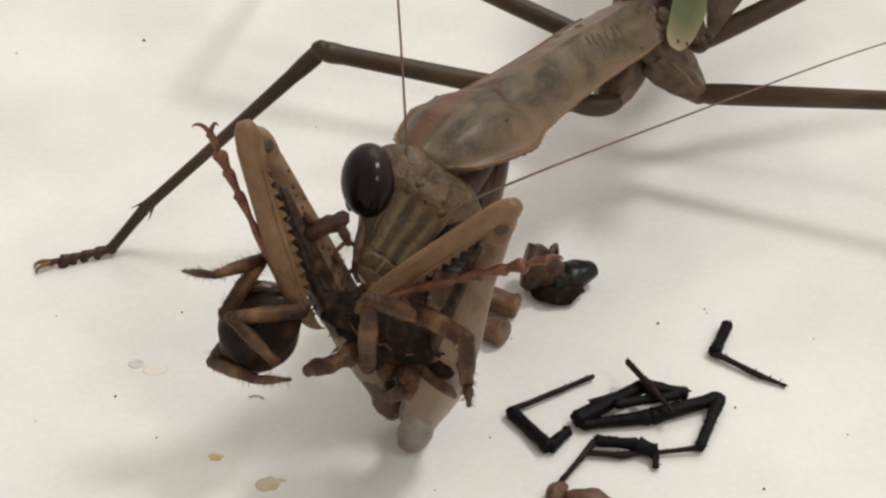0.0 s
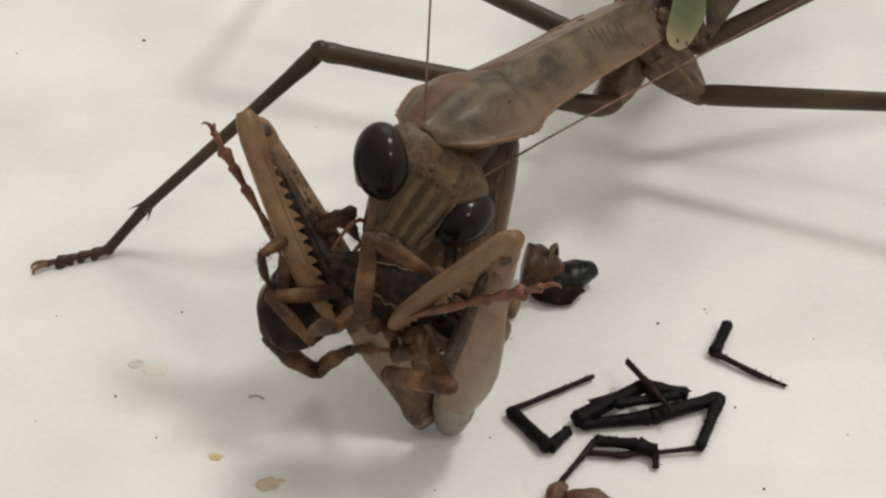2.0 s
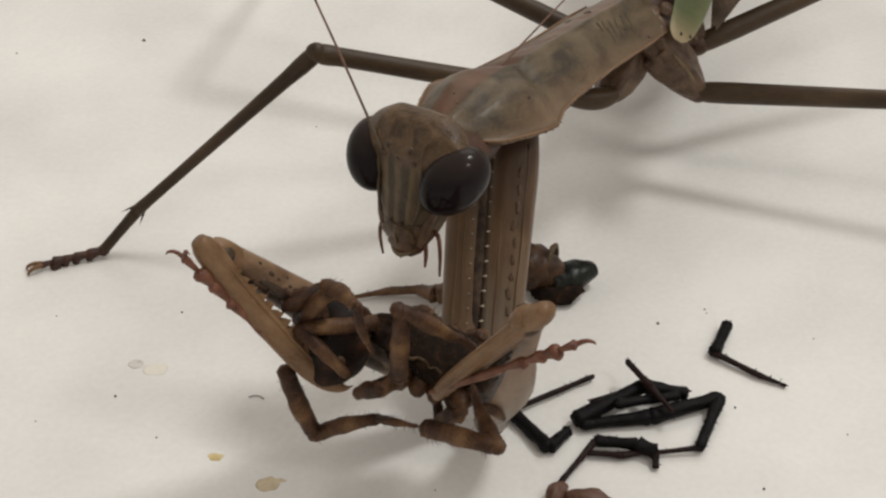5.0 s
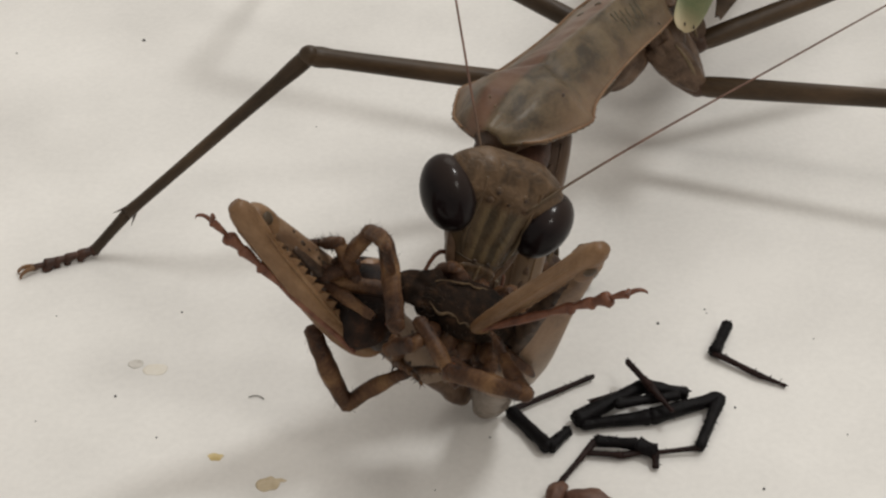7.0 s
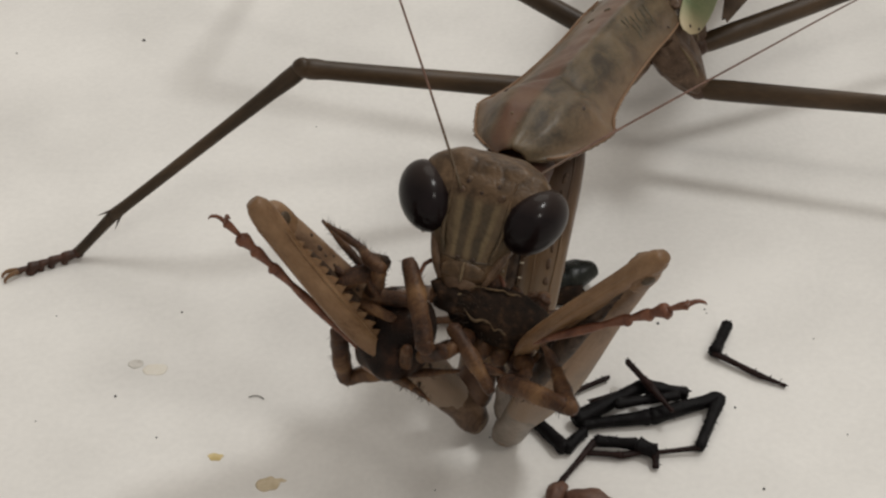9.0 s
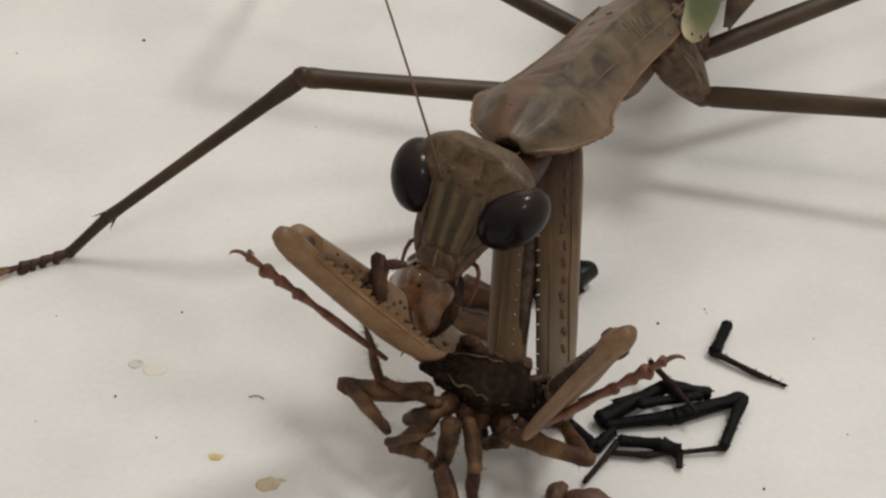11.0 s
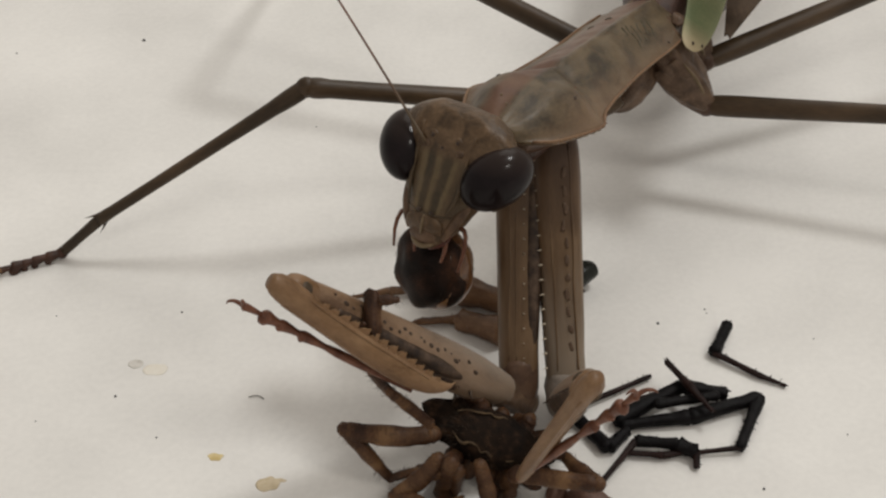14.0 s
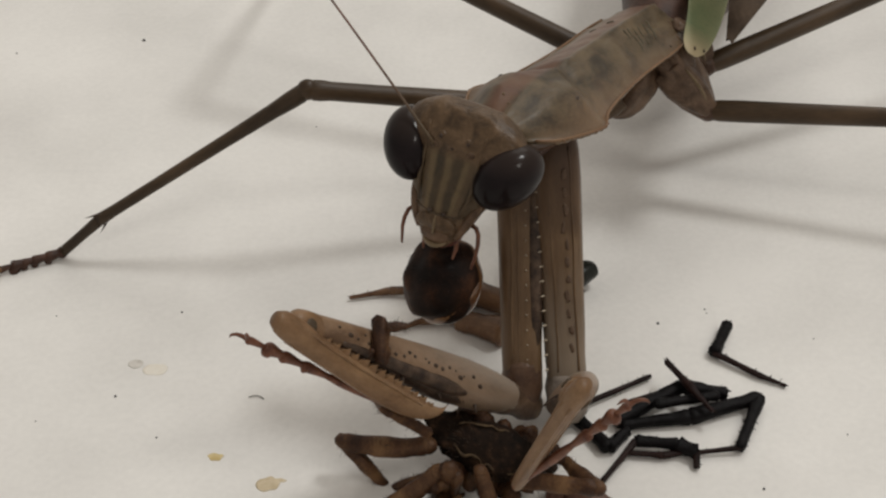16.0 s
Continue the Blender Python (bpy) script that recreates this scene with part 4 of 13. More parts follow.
def hairy(length, r0, r1, bristles):
    s = Shape().loft([(length * q, 0, 0.05 * length * math.sin(math.pi * max(0.0, q)), w * 0.92, w * 1.06, 2.3) for q, w in ((-0.03, r0 * 0.6), (0.06, r0 * 0.98), (0.2, r0 * 0.94), (0.5, r0 * 1.08), (0.8, r1 * 0.96), (0.93, r1 * 1.05), (1.02, r1 * 0.7))], 16, 2, 0.16)
    h = Shape()
    for _ in range(bristles):
        q, a = rng.random(), rng.uniform(0, 2 * math.pi)
        r = (r0 + (r1 - r0) * q) * 0.9
        b = Vector((length * q, r * math.cos(a), r * math.sin(a) + 0.05 * length * math.sin(math.pi * q)))
        ln = rng.uniform(0.1, 0.4)
        h.cone(b, b + Vector((0.5 * ln, ln * 0.8 * math.cos(a), ln * 0.8 * math.sin(a))), 0.014, 3)
    return s, h


# ---- the spider that is being eaten ----
spider = thing("spider", "dead brown hairy wolf spider gripped by the mantis", "spider")
carapace = part("carapace", Shape().loft([(-2.3, 0, -0.1, 0.4, 0.35, 2), (-1.4, 0, 0, 1.2, 0.75, 2.2), (0, 0, 0.1, 1.5, 0.95, 2.2), (1.2, 0, 0.15, 1.2, 0.98, 2.2), (2.0, 0, 0.1, 0.8, 0.85, 2.2), (2.4, 0, 0, 0.45, 0.45, 2)], 28, 2, 0.14), SPIDERDARK, spider, "blackish brown shield with pale stripes")
MOVES["spider_body"] = carapace
for side in (-1, 1):
    pts = []
    for k in range(19):
        x = -2.05 + 0.225 * k
        y = side * (0.98 * math.sqrt(max(0.08, 1 - (x / 2.5) ** 2)) + rng.uniform(-0.13, 0.13))
        pts.append((x, y, 0.06 + 0.97 * math.sqrt(max(0.05, 1 - (y / 1.55) ** 2 - (x / 2.7) ** 2))))
    part("stripe", Shape().tube(pts, [0.03] + [rng.uniform(0.02, 0.09) for _ in pts[2:]] + [0.03], 7, 1), STRIPE, carapace, "pale tan zigzag stripe")
    part("fang_base", Shape().tube([(2.3, side * 0.45, -0.1), (3.1, side * 0.5, -0.5), (3.5, side * 0.42, -1.2)], [0.55, 0.55, 0.25], 10, 1), SPIDERDARK, carapace, "shiny dark jaw")
    part("feeler", Shape().tube([(2.0, side * 1.0, -0.4), (3.0, side * 1.5, -0.2), (3.7, side * 1.3, -1.0), (4.1, side * 1.2, -1.6)], [0.3, 0.28, 0.26, 0.14], 8, 1), SPIDER, carapace)
    for k in range(4):
        part("hip", Shape().ball((1.3 - 0.9 * k, side * 1.35, -0.55), (0.5, 0.75, 0.45), 12, 8, 0.1, k), SPIDER, carapace, "brown leg base")
    for k in range(2):
        part("spider_eye", Shape().ball((2.5 - 0.2 * k, side * (0.3 + 0.25 * k), 0.75 + 0.08 * k), (0.14, 0.14, 0.14), 8, 6), GLOSSBLACK, carapace)
fuzz = Shape()
for _ in range(260):
    a, b = rng.uniform(-1.5, 1.5), rng.uniform(0, 2 * math.pi)
    d = Vector((math.sin(a), math.cos(a) * math.cos(b), abs(math.cos(a) * math.sin(b)) - 0.2))
    base = Vector((d.x * 2.2, d.y * 1.5, d.z * 0.98 + 0.05))
    fuzz.cone(base, base + d * rng.uniform(0.15, 0.5) + Vector((rng.uniform(-0.2, 0.2), rng.uniform(-0.2, 0.2), 0.1)), 0.02, 3)
tagged(part("fuzz", fuzz, HAIR, carapace), kind="stuff")
for x, side, q in ((1.5, 1, 0.62), (-0.6, 1, 0.66), (1.4, -1, 0.95), (-1.3, -1, 1.0)):
    curl = [(x, side * 1.2, -0.4), (x * 1.4 - 0.4, side * 2.7 * q, 0.5 * q), (x * 1.5 - 1.0, side * 2.5 * q, -1.7 * q), (x * 0.9 - 0.5, side * 1.0, -2.3 * q)]
    for (a, b2), r in zip(zip(curl, curl[1:]), (0.46, 0.38, 0.24)):
        body, fur = hairy((Vector(b2) - Vector(a)).length, r, r * 0.75, 24)
        body.v, body.f = body.v + fur.v, body.f + [tuple(k + len(body.v) for k in f) for f in fur.f]
        part("curled_leg", body, SPIDER, carapace, "curled hairy brown leg", aim(*a, *b2, 0.2, 0, 1))
part("torn_side", Shape().ball((-2.0, 0.4, -0.5), (1.3, 1.05, 0.75), 26, 16, 0.6, 4.0), SPIDERDARK, carapace, "torn dark flesh")
part("breastplate", Shape().ball((-0.2, 0, -0.8), (1.5, 1.1, 0.5), 14, 8, 0.1), CHUNK, carapace, "dark brown underside")


for key, lengths, r in (("a", (4.2, 3.6, 2.9), 0.46), ("b", (3.0, 2.7, 3.0), 0.42), ("c", (3.9, 2.9, 1.6), 0.48), ("d", (4.0, 3.3, 1.9), 0.46), ("f", (3.2, 2.2, 2.2), 0.3), ("e", (2.4, 1.6, 2.0), 0.38), ("g", (3.3, 3.0), 0.42)):
    for k, (name, q0, q1) in enumerate((("leg_thigh", 1.0, 0.9), ("leg_shin", 0.85, 0.62), ("leg_foot", 0.52, 0.26))):
        if k == len(lengths):
            break
        body, fur = hairy(lengths[k], r * q0, r * q1, 80)
        seg = part(name, body, SPIDER, spider, "hairy brown leg segment")
        tagged(part("bristles", fur, HAIR, seg), kind="stuff")
        part("joint", Shape().ball((0, 0, 0), (r * q0 * 0.95, r * q0 * 0.94, r * q0 * 0.94), 12, 8, 0.2), SPIDER, seg, "dark leg joint")
        MOVES["spider_%s%d" % (key, k)] = seg

# its abdomen, torn off and eaten: one side dark skin, the other wet amber flesh
lump = thing("spider_abdomen", "half-eaten spider abdomen, dark skin outside and wet amber flesh inside", "spider abdomen")
MOVES["lump"] = lump
fuzz = Shape()
for _ in range(90):
    a, b = rng.uniform(0.0, 1.5), rng.uniform(0, 2 * math.pi)
    d = Vector((math.cos(a) * math.cos(b), math.cos(a) * math.sin(b), math.sin(a)))
    base = Vector((d.x * 2.15, d.y * 1.85, d.z * 1.37 + 0.2))
    fuzz.cone(base, base + d * rng.uniform(0.05, 0.22), 0.014, 3)
tagged(part("fuzz", fuzz, HAIR, lump), kind="stuff")
part("skin", Shape().ball((0, 0, 0.2), (2.2, 1.88, 1.4), 44, 30, 0.12, 3.0), LUMPSKIN, lump, "blackish brown wrinkled skin")
flesh = part("flesh", Shape().ball((0.05, 0.05, -0.25), (2.22, 1.93, 1.5), 44, 30, 0.08, 5.0), AMBER, lump, "wet amber flesh")
for p, r in (((-0.95, 0.35, -1.15), 0.7), ((0.75, 0.7, -1.15), 0.68), ((0.2, -0.9, -1.15), 0.64), ((1.3, -0.5, -0.85), 0.64)):
    part("lobe", Shape().ball(p, (r, r * 0.9, r * 0.8), 20, 14, 0.1, p[0]), AMBER, flesh, "wet amber lobe")
for a, b, q in ((0.35, 0.9, 0.12), (1.3, 0.75, 0.09), (2.4, 0.8, 0.13), (3.3, 0.6, 0.08), (4.2, 0.95, 0.11), (5.2, 0.7, 0.1), (0.9, 1.25, 0.08), (3.9, 1.3, 0.07)):
    d = Vector((math.cos(a) * math.cos(b), math.sin(a) * math.cos(b), -math.sin(b)))
    part("flesh_spot", Shape().ball((0.05 + d.x * 2.2, 0.05 + d.y * 1.92, -0.25 + d.z * 1.49), (q, q, q * 0.8), 9, 6, 0.5, a), SPIDERDARK, flesh, "small dark fleck")

scrap = thing("spider_scrap", "small torn brown spider leg base stuck on the foreleg spines", "spider leg")
MOVES["scrap"] = scrap
part("stump", Shape().loft([(-1.0, -0.35, 0, 0.3, 0.3, 2), (-0.6, -0.2, 0, 0.46, 0.42, 2.3), (0.1, 0.05, 0, 0.4, 0.4, 2.3), (0.6, 0.2, 0, 0.46, 0.42, 2), (1.0, 0.35, 0, 0.22, 0.22, 2)], 16, 1, 0.6), SPIDER, scrap)
for a, b2, r in (((0.6, 0.0, 0.1), (1.0, -0.9, 0.0), 0.26), ((-0.5, 0.1, 0.2), (-1.2, 0.5, 0.0), 0.2)):
    body, fur = hairy((Vector(b2) - Vector(a)).length, r, r * 0.7, 26)
    leg = part("leg_stub", body, SPIDER, scrap, "", aim(*a, *b2, 0.2, 0, 1))
    tagged(part("bristles", fur, HAIR, leg), kind="stuff")


# ---- torn-off black legs and scraps on the table ----
def ground_leg(points, radii, mat, label, parent=None, group="torn-off legs", name="severed_leg", z0=0.0):
    """A leg in straight stiff pieces lying on the table: points in mm on the table."""
    ob = thing(name, label, "insect leg", group)
    for (a, b), (ra, rb) in zip(zip(points, points[1:]), radii):
        za, zb = (a[2] if len(a) > 2 else ra), (b[2] if len(b) > 2 else rb)
        a3, b3 = Vector((a[0], a[1], za)), Vector((b[0], b[1], zb))
        ln = (b3 - a3).length
        piece = Shape().loft([(ln * u, 0, 0, ra * k + rb * q, (ra * k + rb * q) * 0.92, 2.7) for u, k, q in ((-0.02, 0.75, 0), (0.03, 1.08, 0), (0.12, 1.0, 0), (0.5, 0.46, 0.46), (0.86, 0, 0.95), (0.96, 0, 1.12), (1.02, 0, 0.8))], 14, 1, 0.2)
        for e in (0, 1):
            for _ in range(3):
                w, r = rng.uniform(0, 6.28), (rb if e else ra) * 0.6
                p = Vector((ln * e, r * math.cos(w), abs(r * math.sin(w))))
                piece.cone(p - Vector((e * 0.1 - 0.05, 0, 0)), p + Vector(((e * 2 - 1) * rng.uniform(0.08, 0.22), rng.uniform(-0.1, 0.1), rng.uniform(0, 0.08))), r * 0.55, 5)
        for _ in range(int(7 * ln)):
            q, w = rng.random(), rng.uniform(0, 2 * math.pi)
            r = (ra + (rb - ra) * q) * 0.85
            d = Vector((rng.uniform(0.1, 0.5), math.cos(w), math.sin(w)))
            p = Vector((ln * q, r * d.y, r * d.z))
            if p.z > -0.5 * r:
                piece.cone(p, p + d * rng.uniform(0.06, 0.2), 0.035, 3)
        part("leg_piece", piece, DARKLEG if mat == BLACKLEG and ra + rb < 0.42 else mat, ob, "", aim(*a3, *b3, 0, 0, 1))
    return ob


first = ground_leg([(7.70, -10.56, 0.25), (3.40, -13.11, 0.35), (5.24, -15.71, 0.4), (6.26, -14.50, 0.35)], [(0.13, 0.16), (0.33, 0.36), (0.34, 0.28)], BLACKLEG, "thin black dried insect leg bent twice, lying on the table")
MOVES["pile_first"] = first
pile = thing("leg_heap", "heap of tangled black dried insect legs on the white table", "insect legs")
MOVES["pile"] = pile
ground_leg([(6.63, -13.89, 0.45), (10.18, -11.78, 0.8), (12.42, -12.09, 0.5)], [(0.42, 0.34), (0.36, 0.32)], BLACKLEG, "thick black dried leg").parent = pile
ground_leg([(6.95, -14.16, 0.4), (10.39, -13.62, 0.42), (14.06, -12.34, 0.5), (12.67, -15.70, 0.35), (10.25, -15.95, 0.25)], [(0.26, 0.36), (0.4, 0.34), (0.34, 0.27), (0.14, 0.12)], BLACKLEG, "long black dried leg bent at the knee").parent = pile
ground_leg([(8.67, -13.38, 1.1), (11.92, -12.38, 0.7)], [(0.26, 0.24)], BLACKLEG, "black dried leg piece").parent = pile
ground_leg([(9.42, -10.73, 1.5), (10.47, -12.53, 1.45), (11.45, -13.90, 1.1)], [(0.15, 0.2), (0.2, 0.1)], BLACKLEG, "thin black dried leg").parent = pile
ground_leg([(7.47, -12.62, 0.5), (9.98, -12.01, 0.9)], [(0.12, 0.17)], BLACKLEG, "thin black dried leg").parent = pile
ground_leg([(5.70, -17.86, 0.25), (7.55, -15.34, 0.5), (9.60, -15.61, 0.5), (10.45, -16.06, 0.45), (10.42, -16.88, 0.2)], [(0.13, 0.18), (0.28, 0.3), (0.38, 0.36), (0.22, 0.16)], BLACKLEG, "thin black dried leg with a bent foot").parent = pile
ground_leg([(7.07, -15.96, 0.3), (8.79, -16.15, 0.3), (10.20, -15.84, 0.3)], [(0.14, 0.17), (0.17, 0.17)], BLACKLEG, "thin black dried leg").parent = pile
ground_leg([(15.16, -6.70, 0.4), (14.19, -8.88, 0.35), (16.25, -10.39, 0.25), (17.61, -11.12, 0.15)], [(0.3, 0.34), (0.17, 0.16), (0.15, 0.1)], BLACKLEG, "short black dried insect leg with a bent knee")
ground_leg([(-5.04, -4.35, 0.2), (-2.89, -3.90, 0.3), (-1.29, -3.98, 0.45), (-0.37, -4.74, 0.75), (0.95, -4.45, 0.9), (4.00, -5.53, 0.6)], [(0.1, 0.2), (0.22, 0.26), (0.3, 0.5), (0.5, 0.7), (0.8, 0.62)], SEVERED, "thick brown severed spider leg on the table")
ground_leg([(-2.38, -6.88, 0.2), (-1.18, -6.31, 0.25), (0.84, -6.34, 0.4), (3.25, -7.70, 0.75)], [(0.1, 0.18), (0.18, 0.25), (0.55, 0.75)], SEVERED, "brown severed spider leg with a thin foot")

husk = thing("insect_husk", "torn brown and glossy black insect body piece on the table", "insect remains")
part("cup", Shape().loft([(0, 0, 0, 1.05, 1.15, 2.6), (0.9, 0, -0.1, 1.15, 1.2, 2.4), (1.7, 0, -0.2, 0.9, 0.9, 2.2), (2.3, 0, -0.3, 0.5, 0.5, 2)], 18, 2, 0.25), CHUNK, husk, "ragged brown torn shell", aim(4.42, -3.40, 1.75, 8.22, -3.55, 1.0, 0, 0, 1))
part("collar", Shape().tube([(1.15 * math.cos(a) * 0.3, 1.1 * math.cos(a), 1.15 * math.sin(a)) for a in [k * 0.7 for k in range(10)]], [0.16] * 10, 7), STRIPE, husk, "pale tan ring", mm_pose(5.87, -3.20, 1.5))
part("point", Shape().loft([(-0.9, 0, 0.1, 0.8, 0.7, 2.2), (0.2, 0, 0.15, 0.95, 0.8, 2.2), (1.0, 0, 0.2, 0.8, 0.62, 2.4), (1.55, 0, 0.22, 0.55, 0.42, 2.6), (1.8, 0, 0.2, 0.4, 0.3, 2.6)], 16, 2, 0.12), GLOSSBLACK, husk, "glossy black pointed end", aim(6.67, -3.53, 0.75, 8.72, -2.65, 0.8, 0, 0, 1))
part("belly", Shape().ball((6.17, -4.13, 0.55), (1.5, 1.0, 0.58), 18, 12, 0.2, 4.0), SPIDERDARK, husk)

for x, y, rx, ry, turn in ((5.45, -18.78, 0.75, 0.5, 60), (7.06, -19.32, 1.35, 0.75, -20)):
    tagged(new("dried_scrap", Shape().ball((0, 0, 0), (rx, ry, 0.5), 18, 12, 0.25, rx).mesh("dried_scrap", PINK)), "small wrinkled pinkish brown dried scrap", "insect remains").matrix_basis = mm_pose(x, y, 0.42, 0, 0, turn)

flat_patch("dried_drop", blob_outline(-16.06, -9.37, 0.4, 0.33, 0, 0.15, 1, 40), 0.03, STAINGREY, "small dried grey drop ring on the table", "stain")
flat_patch("dried_drop", blob_outline(-14.98, -9.75, 0.62, 0.44, 0.1, 0.2, 2, 40), 0.012, STAINYELLOW, "faint yellow dried stain on the table", "stain")
flat_patch("dried_drop", blob_outline(-11.22, -15.98, 0.38, 0.26, 0, 0.35, 3), 0.025, STAINGOLD, "small yellow dried drop on the table", "stain")
flat_patch("dried_drop", blob_outline(-8.54, -17.78, 0.54, 0.47, 0.1, 0.35, 4), 0.025, STAIN, "small glossy tan dried drop with a tail", "stain")
flat_patch("dried_drop", blob_outline(-8.09, -17.59, 0.42, 0.16, 0.12, 0.35, 5), 0.025, STAIN, "small glossy tan dried drop with a tail", "stain")
for x, y, r in ((-16.78, -11.75, 0.070), (11.51, -6.22, 0.080), (14.15, -5.09, 0.050), (14.86, -12.56, 0.060), (15.56, -18.11, 0.070), (-14.31, -14.67, 0.050), (2.34, -14.67, 0.050), (-20.55, -13.53, 0.040), (-20.81, -5.63, 0.040), (-14.09, -5.32, 0.060), (-19.56, 21.22, 0.100), (-7.76, 11.64, 0.040), (-27.60, 19.70, 0.060), (19.68, -7.42, 0.040), (20.25, -14.47, 0.040), (-0.38, -18.18, 0.040), (14.21, -5.41, 0.040), (3.63, -7.42, 0.040)):
    tagged(new("speck", Shape().ball((x, y, r * 0.4), (r, r * 1.2, r * 0.5), 8, 5, 0.4, x).mesh("speck", SPECK)), "tiny dark speck of dirt on the table", "dirt speck", "specks")
tagged(new("hair", Shape().tube([(-9.94, -11.86, 0.06), (-9.66, -11.74, 0.06), (-9.37, -11.78, 0.06), (-9.15, -11.99, 0.06)], [0.025] * 4, 5, 1).mesh("hair", HAIR)), "tiny curled loose bristle on the table", "bristle")


def motions():
    walk(MOVES["prothorax"], [
        (0, aim(10.28, 7.63, 10.27, 4.81, -0.58, 11.86, 0.034, 0.168, 0.985)),
        (0.2, aim(10.29, 7.65, 10.26, 4.76, -0.59, 11.52, 0.018, 0.139, 0.99)),
        (0.35, aim(10.31, 7.68, 10.26, 4.97, -0.62, 11.86, 0.038, 0.166, 0.985)),
        (0.5, aim(10.32, 7.71, 10.26, 5.18, -0.65, 12.18, 0.055, 0.192, 0.98)),
        (0.7, aim(10.3, 7.77, 10.25, 5.13, -0.55, 12.24, 0.054, 0.2, 0.978)),
        (1, aim(10.27, 7.87, 10.25, 5.16, -0.45, 12.39, 0.054, 0.218, 0.975)),
        (1.2, aim(10.3, 7.86, 10.23, 5.16, -0.45, 12.36, 0.061, 0.211, 0.976)),
        (1.5, aim(10.33, 7.85, 10.21, 5.1, -0.4, 12.35, 0.075, 0.205, 0.976)),
        (1.8, aim(10.36, 7.9, 10.2, 5.01, -0.29, 12.3, 0.081, 0.197, 0.977)),
        (2, aim(10.38, 7.94, 10.19, 4.9, -0.16, 12.33, 0.091, 0.196, 0.976)),
        (2.2, aim(10.37, 7.97, 10.19, 4.82, -0.08, 12.27, 0.09, 0.191, 0.977)),
        (2.5, aim(10.35, 8.03, 10.17, 4.78, 0, 12.32, 0.095, 0.195, 0.976)),
        (3, aim(10.4, 8.05, 10.14, 4.99, -0.05, 12.38, 0.107, 0.197, 0.974)),
        (3.5, aim(10.47, 8.05, 10.11, 5.1, -0.07, 12.36, 0.115, 0.193, 0.974)),
        (4, aim(10.36, 7.99, 10.07, 5.04, -0.15, 12.39, 0.125, 0.196, 0.973)),
        (4.2, aim(10.42, 8.17, 10.07, 5.06, 0.03, 12.32, 0.121, 0.19, 0.974)),
        (5.25, aim(10.71, 9.1, 10.12, 5.73, 0.68, 12.2, 0.099, 0.183, 0.978)),
        (6.3, aim(11, 10.04, 10.17, 6.42, 1.36, 12.06, 0.076, 0.174, 0.982)),
        (6.5, aim(11.05, 10.21, 10.18, 6.67, 1.41, 12.03, 0.069, 0.173, 0.983)),
        (7, aim(11.04, 10.13, 10.17, 6.73, 1.3, 12.03, 0.06, 0.177, 0.982)),
        (7.5, aim(11.25, 10.12, 10.1, 7.07, 1.22, 11.91, 0.063, 0.17, 0.983)),
        (8, aim(11.31, 10.68, 10.11, 7.28, 1.75, 12.1, 0.067, 0.188, 0.98)),
        (8.5, aim(11.4, 10.37, 10, 7.38, 1.37, 11.66, 0.055, 0.157, 0.986)),
        (9, aim(11.46, 10.24, 9.91, 7.51, 1.19, 11.52, 0.047, 0.155, 0.987)),
        (9.2, aim(11.46, 10.17, 9.91, 7.48, 1.14, 11.52, 0.051, 0.154, 0.987)),
        (10.25, aim(11.48, 9.76, 9.88, 7.43, 0.81, 11.74, 0.077, 0.169, 0.983)),
        (11.3, aim(11.51, 9.37, 9.87, 7.41, 0.5, 11.98, 0.101, 0.185, 0.977)),
        (11.5, aim(11.51, 9.29, 9.86, 7.37, 0.44, 11.98, 0.105, 0.185, 0.977)),
        (11.8, aim(11.48, 9.22, 9.88, 7.25, 0.45, 12.14, 0.109, 0.198, 0.974)),
        (12, aim(11.48, 9.17, 9.89, 7.19, 0.42, 12.16, 0.107, 0.2, 0.974)),
        (12.5, aim(11.47, 9, 9.91, 7.16, 0.28, 12.23, 0.111, 0.204, 0.973)),
        (12.75, aim(11.46, 8.9, 9.93, 7.15, 0.19, 12.29, 0.112, 0.208, 0.972)),
        (13, aim(11.45, 8.79, 9.94, 7.14, 0.09, 12.33, 0.113, 0.211, 0.971)),
        (13.5, aim(11.5, 8.67, 9.93, 7.18, -0.01, 12.38, 0.11, 0.218, 0.97)),
        (14, aim(11.46, 8.49, 9.9, 7.16, -0.17, 12.44, 0.118, 0.224, 0.967)),
        (14.5, aim(11.46, 8.41, 9.88, 7.16, -0.24, 12.45, 0.118, 0.228, 0.967)),
        (15, aim(11.51, 8.31, 9.87, 7.18, -0.32, 12.48, 0.119, 0.233, 0.965)),
        (15.5, aim(11.5, 8.2, 9.85, 7.18, -0.42, 12.52, 0.122, 0.237, 0.964)),
        (16, aim(11.53, 8.11, 9.84, 7.24, -0.5, 12.54, 0.122, 0.242, 0.963)),
    ])
